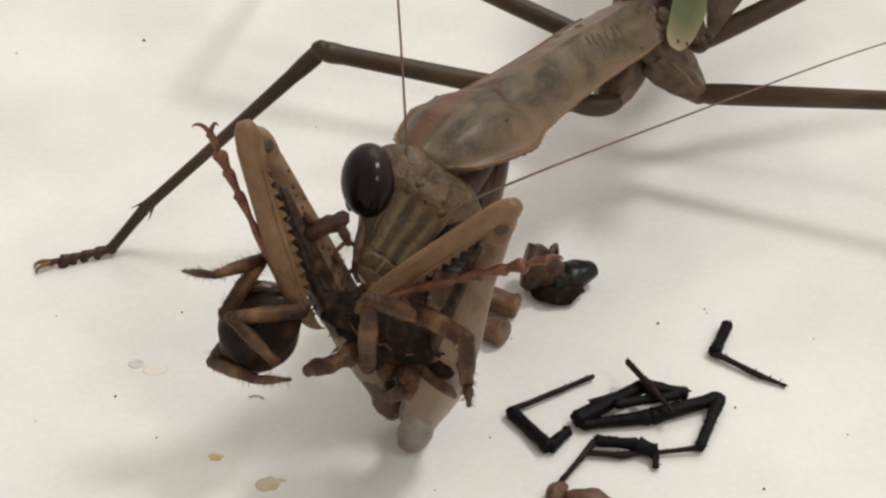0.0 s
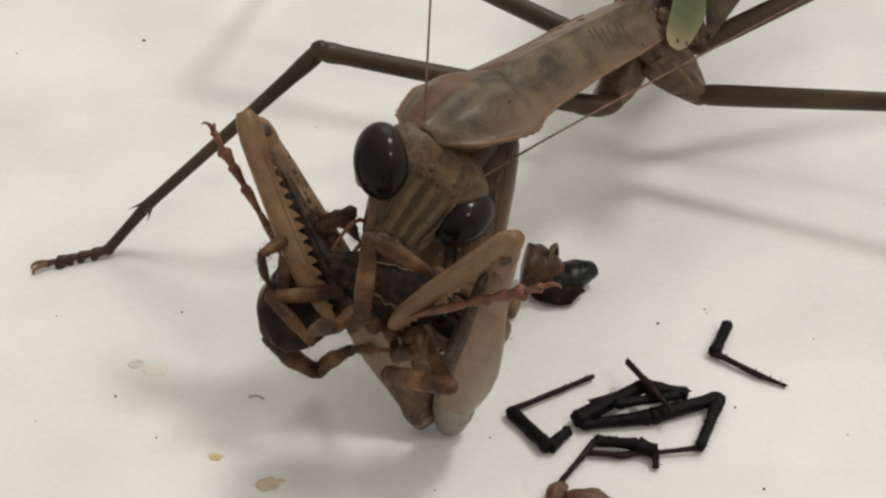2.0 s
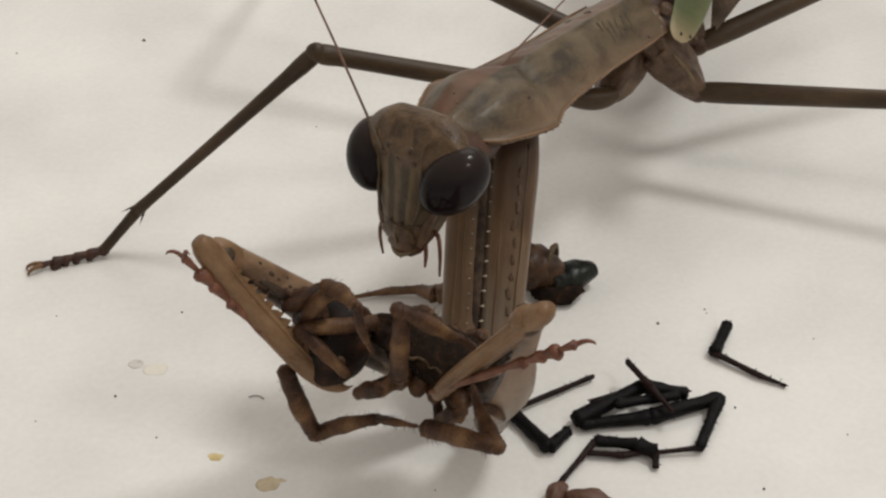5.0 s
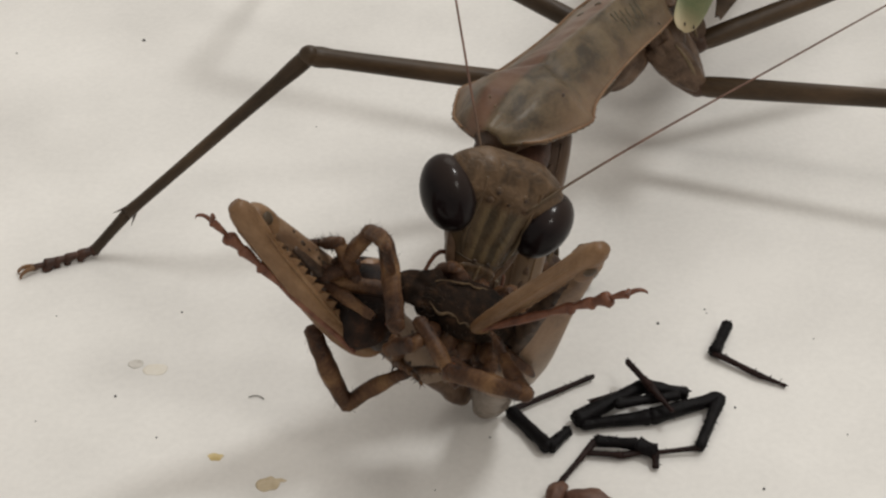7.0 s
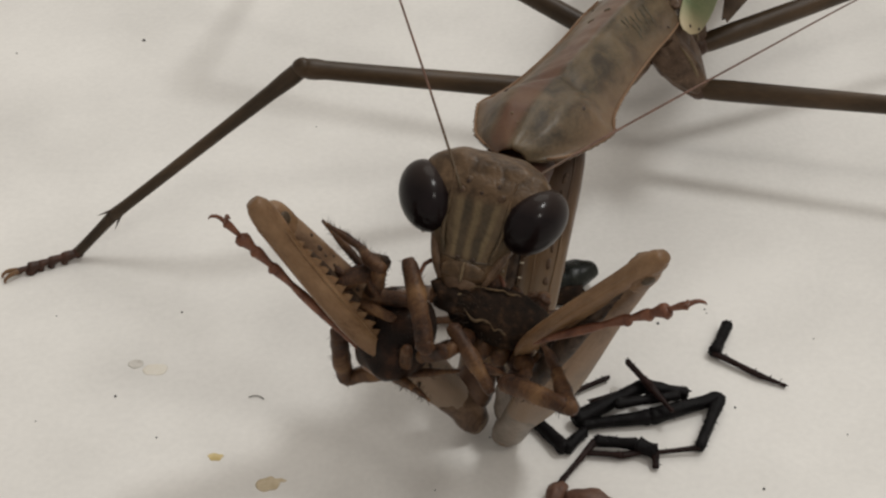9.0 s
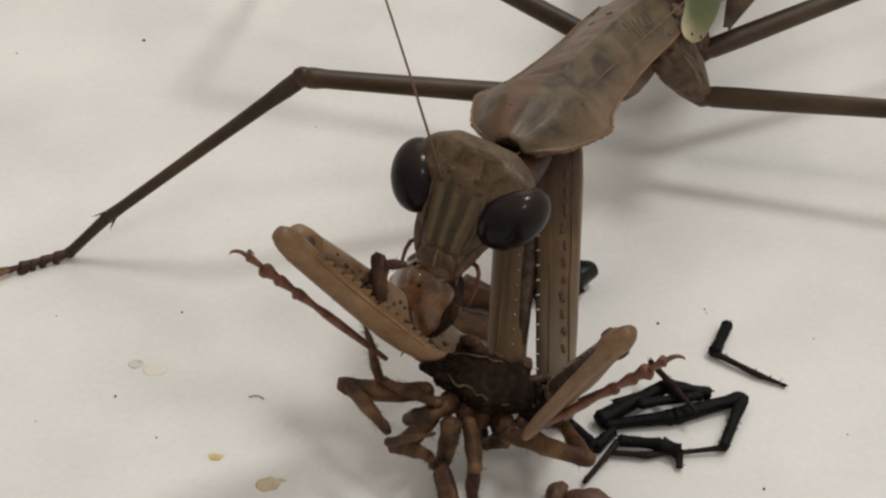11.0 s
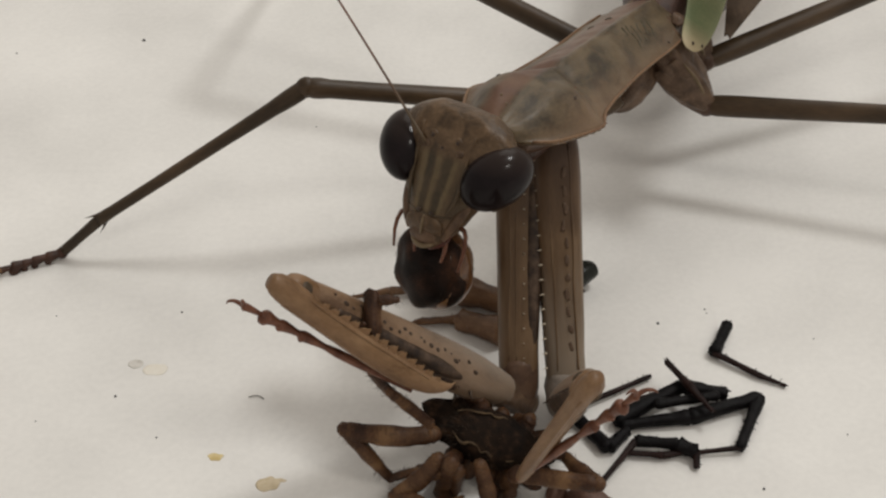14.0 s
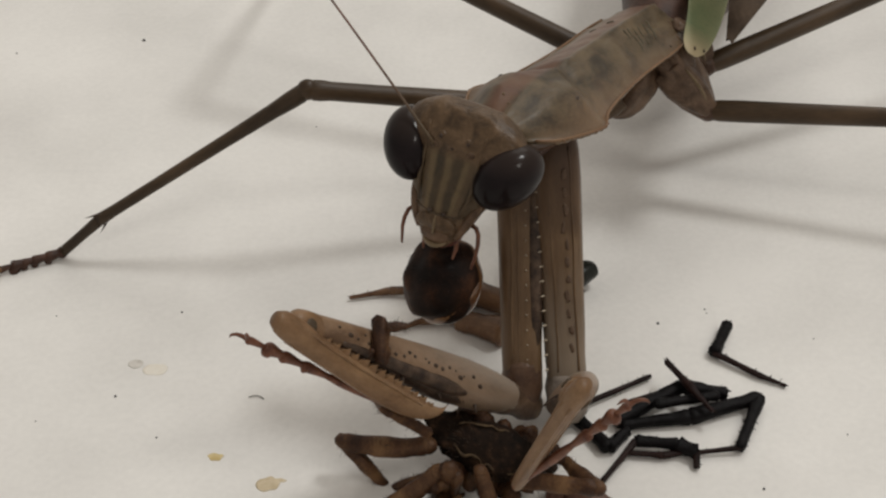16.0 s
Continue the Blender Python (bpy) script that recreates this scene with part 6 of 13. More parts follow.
    walk(MOVES["antenna_r"], [
        (0, aim(0.95, -2.2, 0.6, 6.16, 2.76, 7.55, 0.737, -0.672, -0.072)),
        (0.2, aim(0.95, -2.2, 0.6, 7.97, 4.57, 2.8, 0.705, -0.705, -0.078)),
        (0.35, aim(0.95, -2.2, 0.6, 3.27, 6.89, 4.07, 0.915, -0.325, 0.24)),
        (0.5, aim(0.95, -2.2, 0.6, 4.32, 5.34, 6.24, 0.915, -0.404, -0.006)),
        (0.7, aim(0.95, -2.2, 0.6, 3.77, 6.68, 4.24, 0.799, -0.428, 0.424)),
        (0.85, aim(0.95, -2.2, 0.6, 3.2, 6.39, 5.19, 0.919, -0.03, -0.394)),
        (1, aim(0.95, -2.2, 0.6, 2.01, 5.49, 6.9, 0.796, -0.446, 0.41)),
        (1.1, aim(0.95, -2.2, 0.6, 5.29, 5.92, 4.51, 0.796, -0.549, 0.255)),
        (1.2, aim(0.95, -2.2, 0.6, 4.52, 7.09, 1.55, 0.899, -0.37, 0.234)),
        (1.5, aim(0.95, -2.2, 0.6, -1.27, 7.35, -1.39, 0.943, 0.262, 0.206)),
        (1.8, aim(0.95, -2.2, 0.6, 3.38, 6.03, 5.73, 0.97, -0.195, -0.146)),
        (2, aim(0.95, -2.2, 0.6, 6.07, 2.98, 7.45, 0.661, -0.747, 0.071)),
        (2.5, aim(0.95, -2.2, 0.6, 4.75, 6.86, 2.48, 0.879, -0.417, 0.231)),
        (3, aim(0.95, -2.2, 0.6, 3.49, 7.42, 1.57, 0.966, -0.258, 0.033)),
        (3.5, aim(0.95, -2.2, 0.6, 2.33, 7.43, 2.93, 0.986, -0.155, 0.059)),
        (4, aim(0.95, -2.2, 0.6, 3.1, 7.38, -1.29, 0.957, -0.167, 0.238)),
        (4.2, aim(0.95, -2.2, 0.6, -1.05, 7.6, 0.56, 0.943, 0.193, 0.272)),
        (5.25, aim(0.95, -2.2, 0.6, -3.2, 6.9, 0.57, 0.896, 0.409, 0.173)),
        (6.3, aim(0.95, -2.2, 0.6, -1.69, 6.1, 5.51, 0.941, 0.333, -0.056)),
        (6.4, aim(0.95, -2.2, 0.6, 1.83, 7.3, 3.6, 0.987, -0.042, -0.155)),
        (6.5, aim(0.95, -2.2, 0.6, 3.83, 7.33, 1.51, 0.943, -0.265, -0.202)),
        (7, aim(0.95, -2.2, 0.6, 7.62, 1.92, 6.8, 0.535, -0.844, -0.015)),
        (7.5, aim(0.95, -2.2, 0.6, 2.77, 7.52, 2.07, 0.978, -0.194, 0.071)),
        (8, aim(0.95, -2.2, 0.6, 2.91, 7.45, 2.33, 0.98, -0.184, -0.08)),
        (8.5, aim(0.95, -2.2, 0.6, 3.19, 7.32, 2.69, 0.967, -0.243, 0.07)),
        (9, aim(0.95, -2.2, 0.6, 6.13, 4.9, 5.37, 0.844, -0.516, -0.147)),
        (9.2, aim(0.95, -2.2, 0.6, 6.69, 4.38, 5.47, 0.805, -0.563, -0.187)),
        (10.25, aim(0.95, -2.2, 0.6, 3.02, 7.14, 3.51, 0.97, -0.234, 0.063)),
        (10.4, aim(0.95, -2.2, 0.6, 2.49, 7.31, 3.28, 0.976, -0.188, 0.105)),
        (11.3, aim(0.95, -2.2, 0.6, -0.71, 7.64, 1.28, 0.956, 0.144, 0.255)),
        (11.5, aim(0.95, -2.2, 0.6, -0.84, 7.64, 0.5, 0.967, 0.178, 0.182)),
        (11.8, aim(0.95, -2.2, 0.6, -2.03, 7.14, 2.59, 0.898, 0.205, 0.388)),
        (12, aim(0.95, -2.2, 0.6, -3.28, 6.54, 2.98, 0.904, 0.386, 0.184)),
        (12.5, aim(0.95, -2.2, 0.6, -1.86, 7.3, 1.93, 0.96, 0.278, 0.047)),
        (12.75, aim(0.95, -2.2, 0.6, -1.42, 7.47, 1.51, 0.971, 0.232, 0.06)),
        (13, aim(0.95, -2.2, 0.6, -0.96, 7.6, 1.12, 0.98, 0.187, 0.075)),
        (13.5, aim(0.95, -2.2, 0.6, -0.85, 7.64, 0.64, 0.983, 0.18, 0.024)),
        (14, aim(0.95, -2.2, 0.6, -0.85, 7.63, 0.91, 0.984, 0.18, 0.014)),
        (14.5, aim(0.95, -2.2, 0.6, -0.89, 7.62, 0.96, 0.983, 0.183, 0.026)),
        (15, aim(0.95, -2.2, 0.6, -1.32, 7.53, 0.98, 0.973, 0.225, 0.053)),
        (15.5, aim(0.95, -2.2, 0.6, -0.08, 7.73, 1.25, 0.994, 0.102, 0.029)),
        (16, aim(0.95, -2.2, 0.6, 0.57, 7.78, 0.06, 0.996, 0.042, 0.073)),
    ])
    walk(MOVES["coxa_a"], [
        (0, aim(-0.02, -3.95, 10.98, -1.95, -11.01, 4.18, 0, -0.766, 0.643)),
        (0.2, aim(0.04, -4.02, 10.48, -2.22, -11.07, 3.76, 0, -0.766, 0.643)),
        (0.35, aim(0.36, -4.26, 11.02, -1.88, -11.28, 4.27, 0, -0.766, 0.643)),
        (0.5, aim(0.68, -4.46, 11.55, -1.56, -11.3, 4.61, 0, -0.766, 0.643)),
        (0.7, aim(0.78, -4.51, 11.68, -1.25, -11.33, 4.64, 0, -0.766, 0.643)),
        (1, aim(1.08, -4.69, 11.98, -1.1, -11.09, 4.62, 0, -0.766, 0.643)),
        (1.2, aim(0.99, -4.63, 11.89, -1.11, -11.17, 4.63, 0, -0.766, 0.643)),
        (1.5, aim(0.8, -4.48, 11.85, -1.1, -11.05, 4.56, 0, -0.766, 0.643)),
        (1.8, aim(0.61, -4.34, 11.77, -1.21, -11.14, 4.67, 0, -0.766, 0.643)),
        (2, aim(0.41, -4.16, 11.83, -0.74, -10.86, 4.5, 0, -0.766, 0.643)),
        (2.2, aim(0.32, -4.09, 11.76, -0.77, -10.84, 4.47, 0, -0.766, 0.643)),
        (2.5, aim(0.33, -4.07, 11.85, -0.49, -10.66, 4.38, 0, -0.766, 0.643)),
        (3, aim(0.54, -4.22, 11.94, -0.83, -10.6, 4.37, 0, -0.766, 0.643)),
        (3.5, aim(0.56, -4.22, 11.94, -0.93, -10.59, 4.38, 0, -0.766, 0.643)),
        (4, aim(0.67, -4.29, 11.99, -0.17, -10.91, 4.54, 0, -0.766, 0.643)),
        (4.2, aim(0.74, -4.11, 11.89, 0.55, -11.28, 4.92, 0, -0.766, 0.643)),
        (5.25, aim(1.9, -3.75, 11.77, 1.06, -10.83, 4.75, 0, -0.766, 0.643)),
        (6.3, aim(3.07, -3.34, 11.62, 1.54, -10.09, 4.4, 0, -0.766, 0.643)),
        (6.5, aim(3.5, -3.38, 11.61, 1.75, -10.02, 4.33, 0, -0.766, 0.643)),
        (7, aim(3.61, -3.45, 11.62, 1.44, -9.79, 4.19, 0, -0.766, 0.643)),
        (7.5, aim(3.82, -3.58, 11.52, 1.84, -10.22, 4.31, 0, -0.766, 0.643)),
        (8, aim(3.89, -3.57, 12, 2.16, -10.52, 5.03, 0, -0.766, 0.643)),
        (8.5, aim(4.15, -3.75, 11.32, 2.12, -10.46, 4.19, 0, -0.766, 0.643)),
        (9, aim(4.29, -3.8, 11.11, 2.23, -10.92, 4.38, 0, -0.766, 0.643)),
        (9.2, aim(4.23, -3.81, 11.11, 2.41, -11.01, 4.42, 0, -0.766, 0.643)),
        (10.25, aim(4.15, -3.91, 11.41, 2.92, -10.73, 4.2, 0, -0.766, 0.643)),
        (11.3, aim(4.06, -4.01, 11.71, 3.5, -10.35, 4, 0, -0.766, 0.643)),
        (11.5, aim(4.01, -4.01, 11.71, 3.59, -10.45, 4.07, 0, -0.766, 0.643)),
        (11.8, aim(3.9, -4.03, 11.97, 3.53, -10.37, 4.24, 0, -0.766, 0.643)),
        (12, aim(3.87, -4.09, 12, 3.5, -10.39, 4.24, 0, -0.766, 0.643)),
        (12.5, aim(3.84, -4.25, 12.13, 3.55, -10.44, 4.28, 0, -0.766, 0.643)),
        (12.75, aim(3.83, -4.37, 12.22, 3.65, -10.54, 4.35, 0, -0.766, 0.643)),
        (13, aim(3.83, -4.49, 12.31, 3.75, -10.64, 4.42, 0, -0.766, 0.643)),
        (13.5, aim(3.81, -4.62, 12.38, 3.77, -10.71, 4.44, 0, -0.766, 0.643)),
        (14, aim(3.79, -4.75, 12.45, 3.79, -10.78, 4.47, 0, -0.766, 0.643)),
        (14.5, aim(3.78, -4.83, 12.5, 3.83, -10.84, 4.5, 0, -0.766, 0.643)),
        (15, aim(3.78, -4.92, 12.54, 3.86, -10.9, 4.54, 0, -0.766, 0.643)),
        (15.5, aim(3.77, -5, 12.59, 3.89, -10.96, 4.57, 0, -0.766, 0.643)),
        (16, aim(3.76, -5.08, 12.64, 3.92, -11.02, 4.6, 0, -0.766, 0.643)),
    ])
    walk(MOVES["femur_a"], [
        (0, aim(-2.64, -13.56, 1.73, -6.21, -12.56, 11.01, -0.526, -0.843, -0.112)),
        (0.2, aim(-3.03, -13.61, 1.34, -6.23, -11.51, 10.57, -0.536, -0.844, 0.006)),
        (0.35, aim(-2.69, -13.81, 1.83, -6.21, -12.01, 11.02, -0.429, -0.903, 0.012)),
        (0.5, aim(-2.63, -14.57, 1.3, -6.53, -10.87, 9.73, -0.296, -0.918, 0.265)),
        (0.7, aim(-2.21, -14.57, 1.3, -6.54, -11.74, 9.86, -0.397, -0.912, 0.101)),
        (1, aim(-2.08, -13.98, 1.3, -6.52, -11.96, 10.03, -0.331, -0.942, 0.049)),
        (1.2, aim(-2.08, -14.18, 1.3, -6.45, -11.12, 9.76, -0.359, -0.922, 0.148)),
        (1.5, aim(-1.94, -13.98, 1.3, -6.67, -11.64, 9.8, -0.405, -0.914, 0.025)),
        (1.8, aim(-2.07, -14.37, 1.3, -6.82, -11.7, 9.69, -0.419, -0.906, 0.051)),
        (2, aim(-1.24, -13.78, 1.3, -6.08, -9.36, 8.85, -0.581, -0.808, 0.101)),
        (2.2, aim(-1.24, -13.78, 1.3, -6, -10.45, 9.44, -0.538, -0.842, 0.03)),
        (2.5, aim(-0.82, -13.38, 1.3, -6.48, -9.04, 8.31, -0.51, -0.852, 0.117)),
        (3, aim(-1.39, -13.18, 1.3, -7.43, -11.9, 9.17, -0.418, -0.891, -0.175)),
        (3.5, aim(-1.53, -13.18, 1.3, -7.46, -12.04, 9.27, -0.405, -0.898, -0.173)),
        (4, aim(-0.54, -13.78, 1.3, -7.77, -12.2, 8.02, -0.41, -0.881, -0.234)),
        (4.2, aim(0.48, -13.86, 2.41, -6.33, -15.99, 9.41, -0.246, -0.835, -0.493)),
        (5.25, aim(0.76, -13.37, 2.23, -5.88, -15.01, 9.52, -0.277, -0.852, -0.444)),
        (6.3, aim(0.88, -12.98, 1.3, -5.56, -13.54, 8.93, -0.429, -0.8, -0.42)),
        (6.5, aim(1.02, -12.78, 1.3, -4.97, -13.63, 9.26, -0.291, -0.903, -0.315)),
        (7, aim(0.6, -12.25, 1.3, -5.06, -13.71, 9.41, -0.188, -0.936, -0.299)),
        (7.5, aim(1.02, -12.98, 1.3, -4.92, -14.27, 9.24, -0.242, -0.913, -0.329)),
        (8, aim(1.54, -13.02, 2.52, -4.44, -15.5, 10.14, -0.209, -0.87, -0.446)),
        (8.5, aim(1.3, -13.18, 1.3, -4.79, -14.31, 9.15, -0.283, -0.894, -0.348)),
        (9, aim(1.29, -14.18, 1.3, -4.26, -14.59, 9.61, -0.373, -0.88, -0.293)),
        (9.2, aim(1.57, -14.37, 1.3, -4.13, -14.48, 9.52, -0.348, -0.903, -0.253)),
        (10.25, aim(2.43, -13.48, 1.3, -3.41, -14.83, 9.31, -0.354, -0.845, -0.4)),
        (11.3, aim(3.3, -12.58, 1.3, -2.72, -14.95, 8.92, -0.355, -0.776, -0.522)),
        (11.5, aim(3.44, -12.78, 1.3, -2.69, -15.63, 8.67, -0.348, -0.74, -0.576)),
        (11.8, aim(3.39, -12.78, 1.3, -3.12, -10.54, 8.55, -0.697, -0.555, -0.454)),
        (12, aim(3.35, -12.78, 1.3, -3.02, -13.88, 8.92, -0.346, -0.844, -0.411)),
        (12.5, aim(3.44, -12.78, 1.3, -2.95, -14.34, 8.83, -0.208, -0.908, -0.364)),
        (12.75, aim(3.58, -12.92, 1.3, -2.9, -14.88, 8.66, -0.183, -0.898, -0.4)),
        (13, aim(3.71, -13.06, 1.3, -2.85, -15.4, 8.48, -0.16, -0.886, -0.435)),
        (13.5, aim(3.75, -13.12, 1.3, -2.79, -15.7, 8.41, -0.111, -0.897, -0.427)),
        (14, aim(3.8, -13.18, 1.3, -2.71, -15.92, 8.38, -0.093, -0.897, -0.433)),
        (14.5, aim(3.84, -13.25, 1.3, -2.63, -16.22, 8.32, -0.08, -0.889, -0.451)),
        (15, aim(3.89, -13.32, 1.3, -2.53, -16.46, 8.3, -0.11, -0.865, -0.489)),
        (15.5, aim(3.94, -13.39, 1.3, -2.54, -16.8, 8.11, -0.085, -0.856, -0.51)),
        (16, aim(3.98, -13.46, 1.3, -2.48, -17.1, 8, -0.083, -0.84, -0.536)),
    ])
    walk(MOVES["tibia_a"], [
        (0, aim(-8.68, -12.81, 17.3, -6.36, -14.69, 7.75, 0.905, 0.402, 0.141)),
        (0.2, aim(-8.46, -11.08, 16.83, -6.34, -13.97, 7.5, 0.924, 0.37, 0.096)),
        (0.35, aim(-8.64, -11.76, 17.25, -5.47, -14.22, 8.09, 0.877, 0.444, 0.184)),
        (0.5, aim(-9.21, -9.45, 15.49, -4.53, -13.32, 7.54, 0.832, 0.496, 0.249)),
        (0.7, aim(-9.47, -10.85, 15.69, -5.14, -14.06, 7.28, 0.835, 0.494, 0.241)),
        (1, aim(-9.52, -11.58, 15.97, -4.84, -13.86, 7.44, 0.794, 0.532, 0.293)),
        (1.2, aim(-9.42, -10.08, 15.53, -4.77, -13.46, 7.34, 0.824, 0.504, 0.26)),
        (1.5, aim(-9.85, -11.06, 15.59, -5.32, -13.83, 7.12, 0.815, 0.514, 0.268)),
        (1.8, aim(-10.01, -10.91, 15.42, -5.51, -14.05, 7.06, 0.827, 0.501, 0.257)),
        (2, aim(-9.33, -7.48, 14.06, -5.66, -12.66, 6.34, 0.897, 0.416, 0.147)),
        (2.2, aim(-9.2, -9.24, 15.01, -5.51, -13.3, 6.65, 0.881, 0.44, 0.175)),
        (2.5, aim(-10.24, -7.21, 13.18, -5.28, -12.27, 6.12, 0.839, 0.488, 0.24)),
        (3, aim(-11.42, -11.97, 14.57, -6.43, -14.13, 6.18, 0.773, 0.549, 0.318)),
        (3.5, aim(-11.38, -12.19, 14.74, -6.36, -14.13, 6.32, 0.761, 0.563, 0.324)),
        (4, aim(-12.5, -12.08, 12.72, -6.97, -15.09, 4.95, 0.761, 0.562, 0.324)),
        (4.2, aim(-10.8, -18.18, 14.28, -5.63, -18.02, 5.73, 0.659, 0.63, 0.41)),
        (5.25, aim(-10.25, -16.89, 14.57, -5, -16.81, 6.06, 0.659, 0.629, 0.412)),
        (6.3, aim(-9.81, -14.74, 14.18, -4.91, -14.28, 5.47, 0.696, 0.582, 0.422)),
        (6.5, aim(-8.93, -15.01, 14.73, -3.86, -15.31, 6.12, 0.714, 0.574, 0.4)),
        (7, aim(-8.82, -15.48, 14.97, -3.72, -15.33, 6.37, 0.693, 0.585, 0.421)),
        (7.5, aim(-8.86, -15.93, 14.69, -2.96, -16.49, 6.63, 0.655, 0.617, 0.436)),
        (8, aim(-8.4, -17.9, 15.4, -3.14, -17.25, 6.92, 0.653, 0.609, 0.451)),
        (8.5, aim(-8.82, -15.87, 14.54, -2.47, -16.58, 6.85, 0.622, 0.637, 0.455)),
        (9, aim(-7.95, -15.71, 15.29, -2.48, -16.25, 6.94, 0.692, 0.591, 0.415)),
        (9.2, aim(-7.91, -15.41, 15.14, -1.91, -16.03, 7.17, 0.651, 0.618, 0.442)),
        (10.25, aim(-7.28, -16.52, 14.8, -1.08, -16.05, 6.97, 0.579, 0.647, 0.497)),
        (11.3, aim(-6.7, -17.28, 14.18, -0.25, -15.96, 6.65, 0.498, 0.674, 0.545)),
        (11.5, aim(-6.74, -18.26, 13.77, -0.24, -16.43, 6.39, 0.45, 0.689, 0.567)),
        (11.8, aim(-7.41, -10.01, 13.58, -0.59, -11.95, 6.53, 0.639, 0.628, 0.445)),
        (12, aim(-7.23, -15.43, 14.18, -0.24, -15.69, 7.03, 0.542, 0.671, 0.506)),
        (12.5, aim(-7.16, -16.17, 14.03, -0.37, -15.8, 6.7, 0.526, 0.673, 0.521)),
        (12.75, aim(-7.16, -16.96, 13.76, -0.35, -16.29, 6.47, 0.503, 0.681, 0.532)),
        (13, aim(-7.17, -17.71, 13.45, -0.31, -16.77, 6.23, 0.478, 0.69, 0.544)),
        (13.5, aim(-7.09, -18.16, 13.35, -0.43, -16.9, 6, 0.475, 0.688, 0.549)),
        (14, aim(-7, -18.48, 13.3, -0.16, -17.43, 6.08, 0.471, 0.692, 0.547)),
        (14.5, aim(-6.9, -18.93, 13.19, -0.28, -17.37, 5.86, 0.455, 0.693, 0.559)),
        (15, aim(-6.76, -19.27, 13.16, -0.52, -17.57, 5.53, 0.486, 0.68, 0.549)),
        (15.5, aim(-6.81, -19.78, 12.86, -0.1, -18.05, 5.65, 0.429, 0.703, 0.567)),
        (16, aim(-6.74, -20.21, 12.69, -0.53, -18.13, 5.14, 0.453, 0.691, 0.563)),
    ])
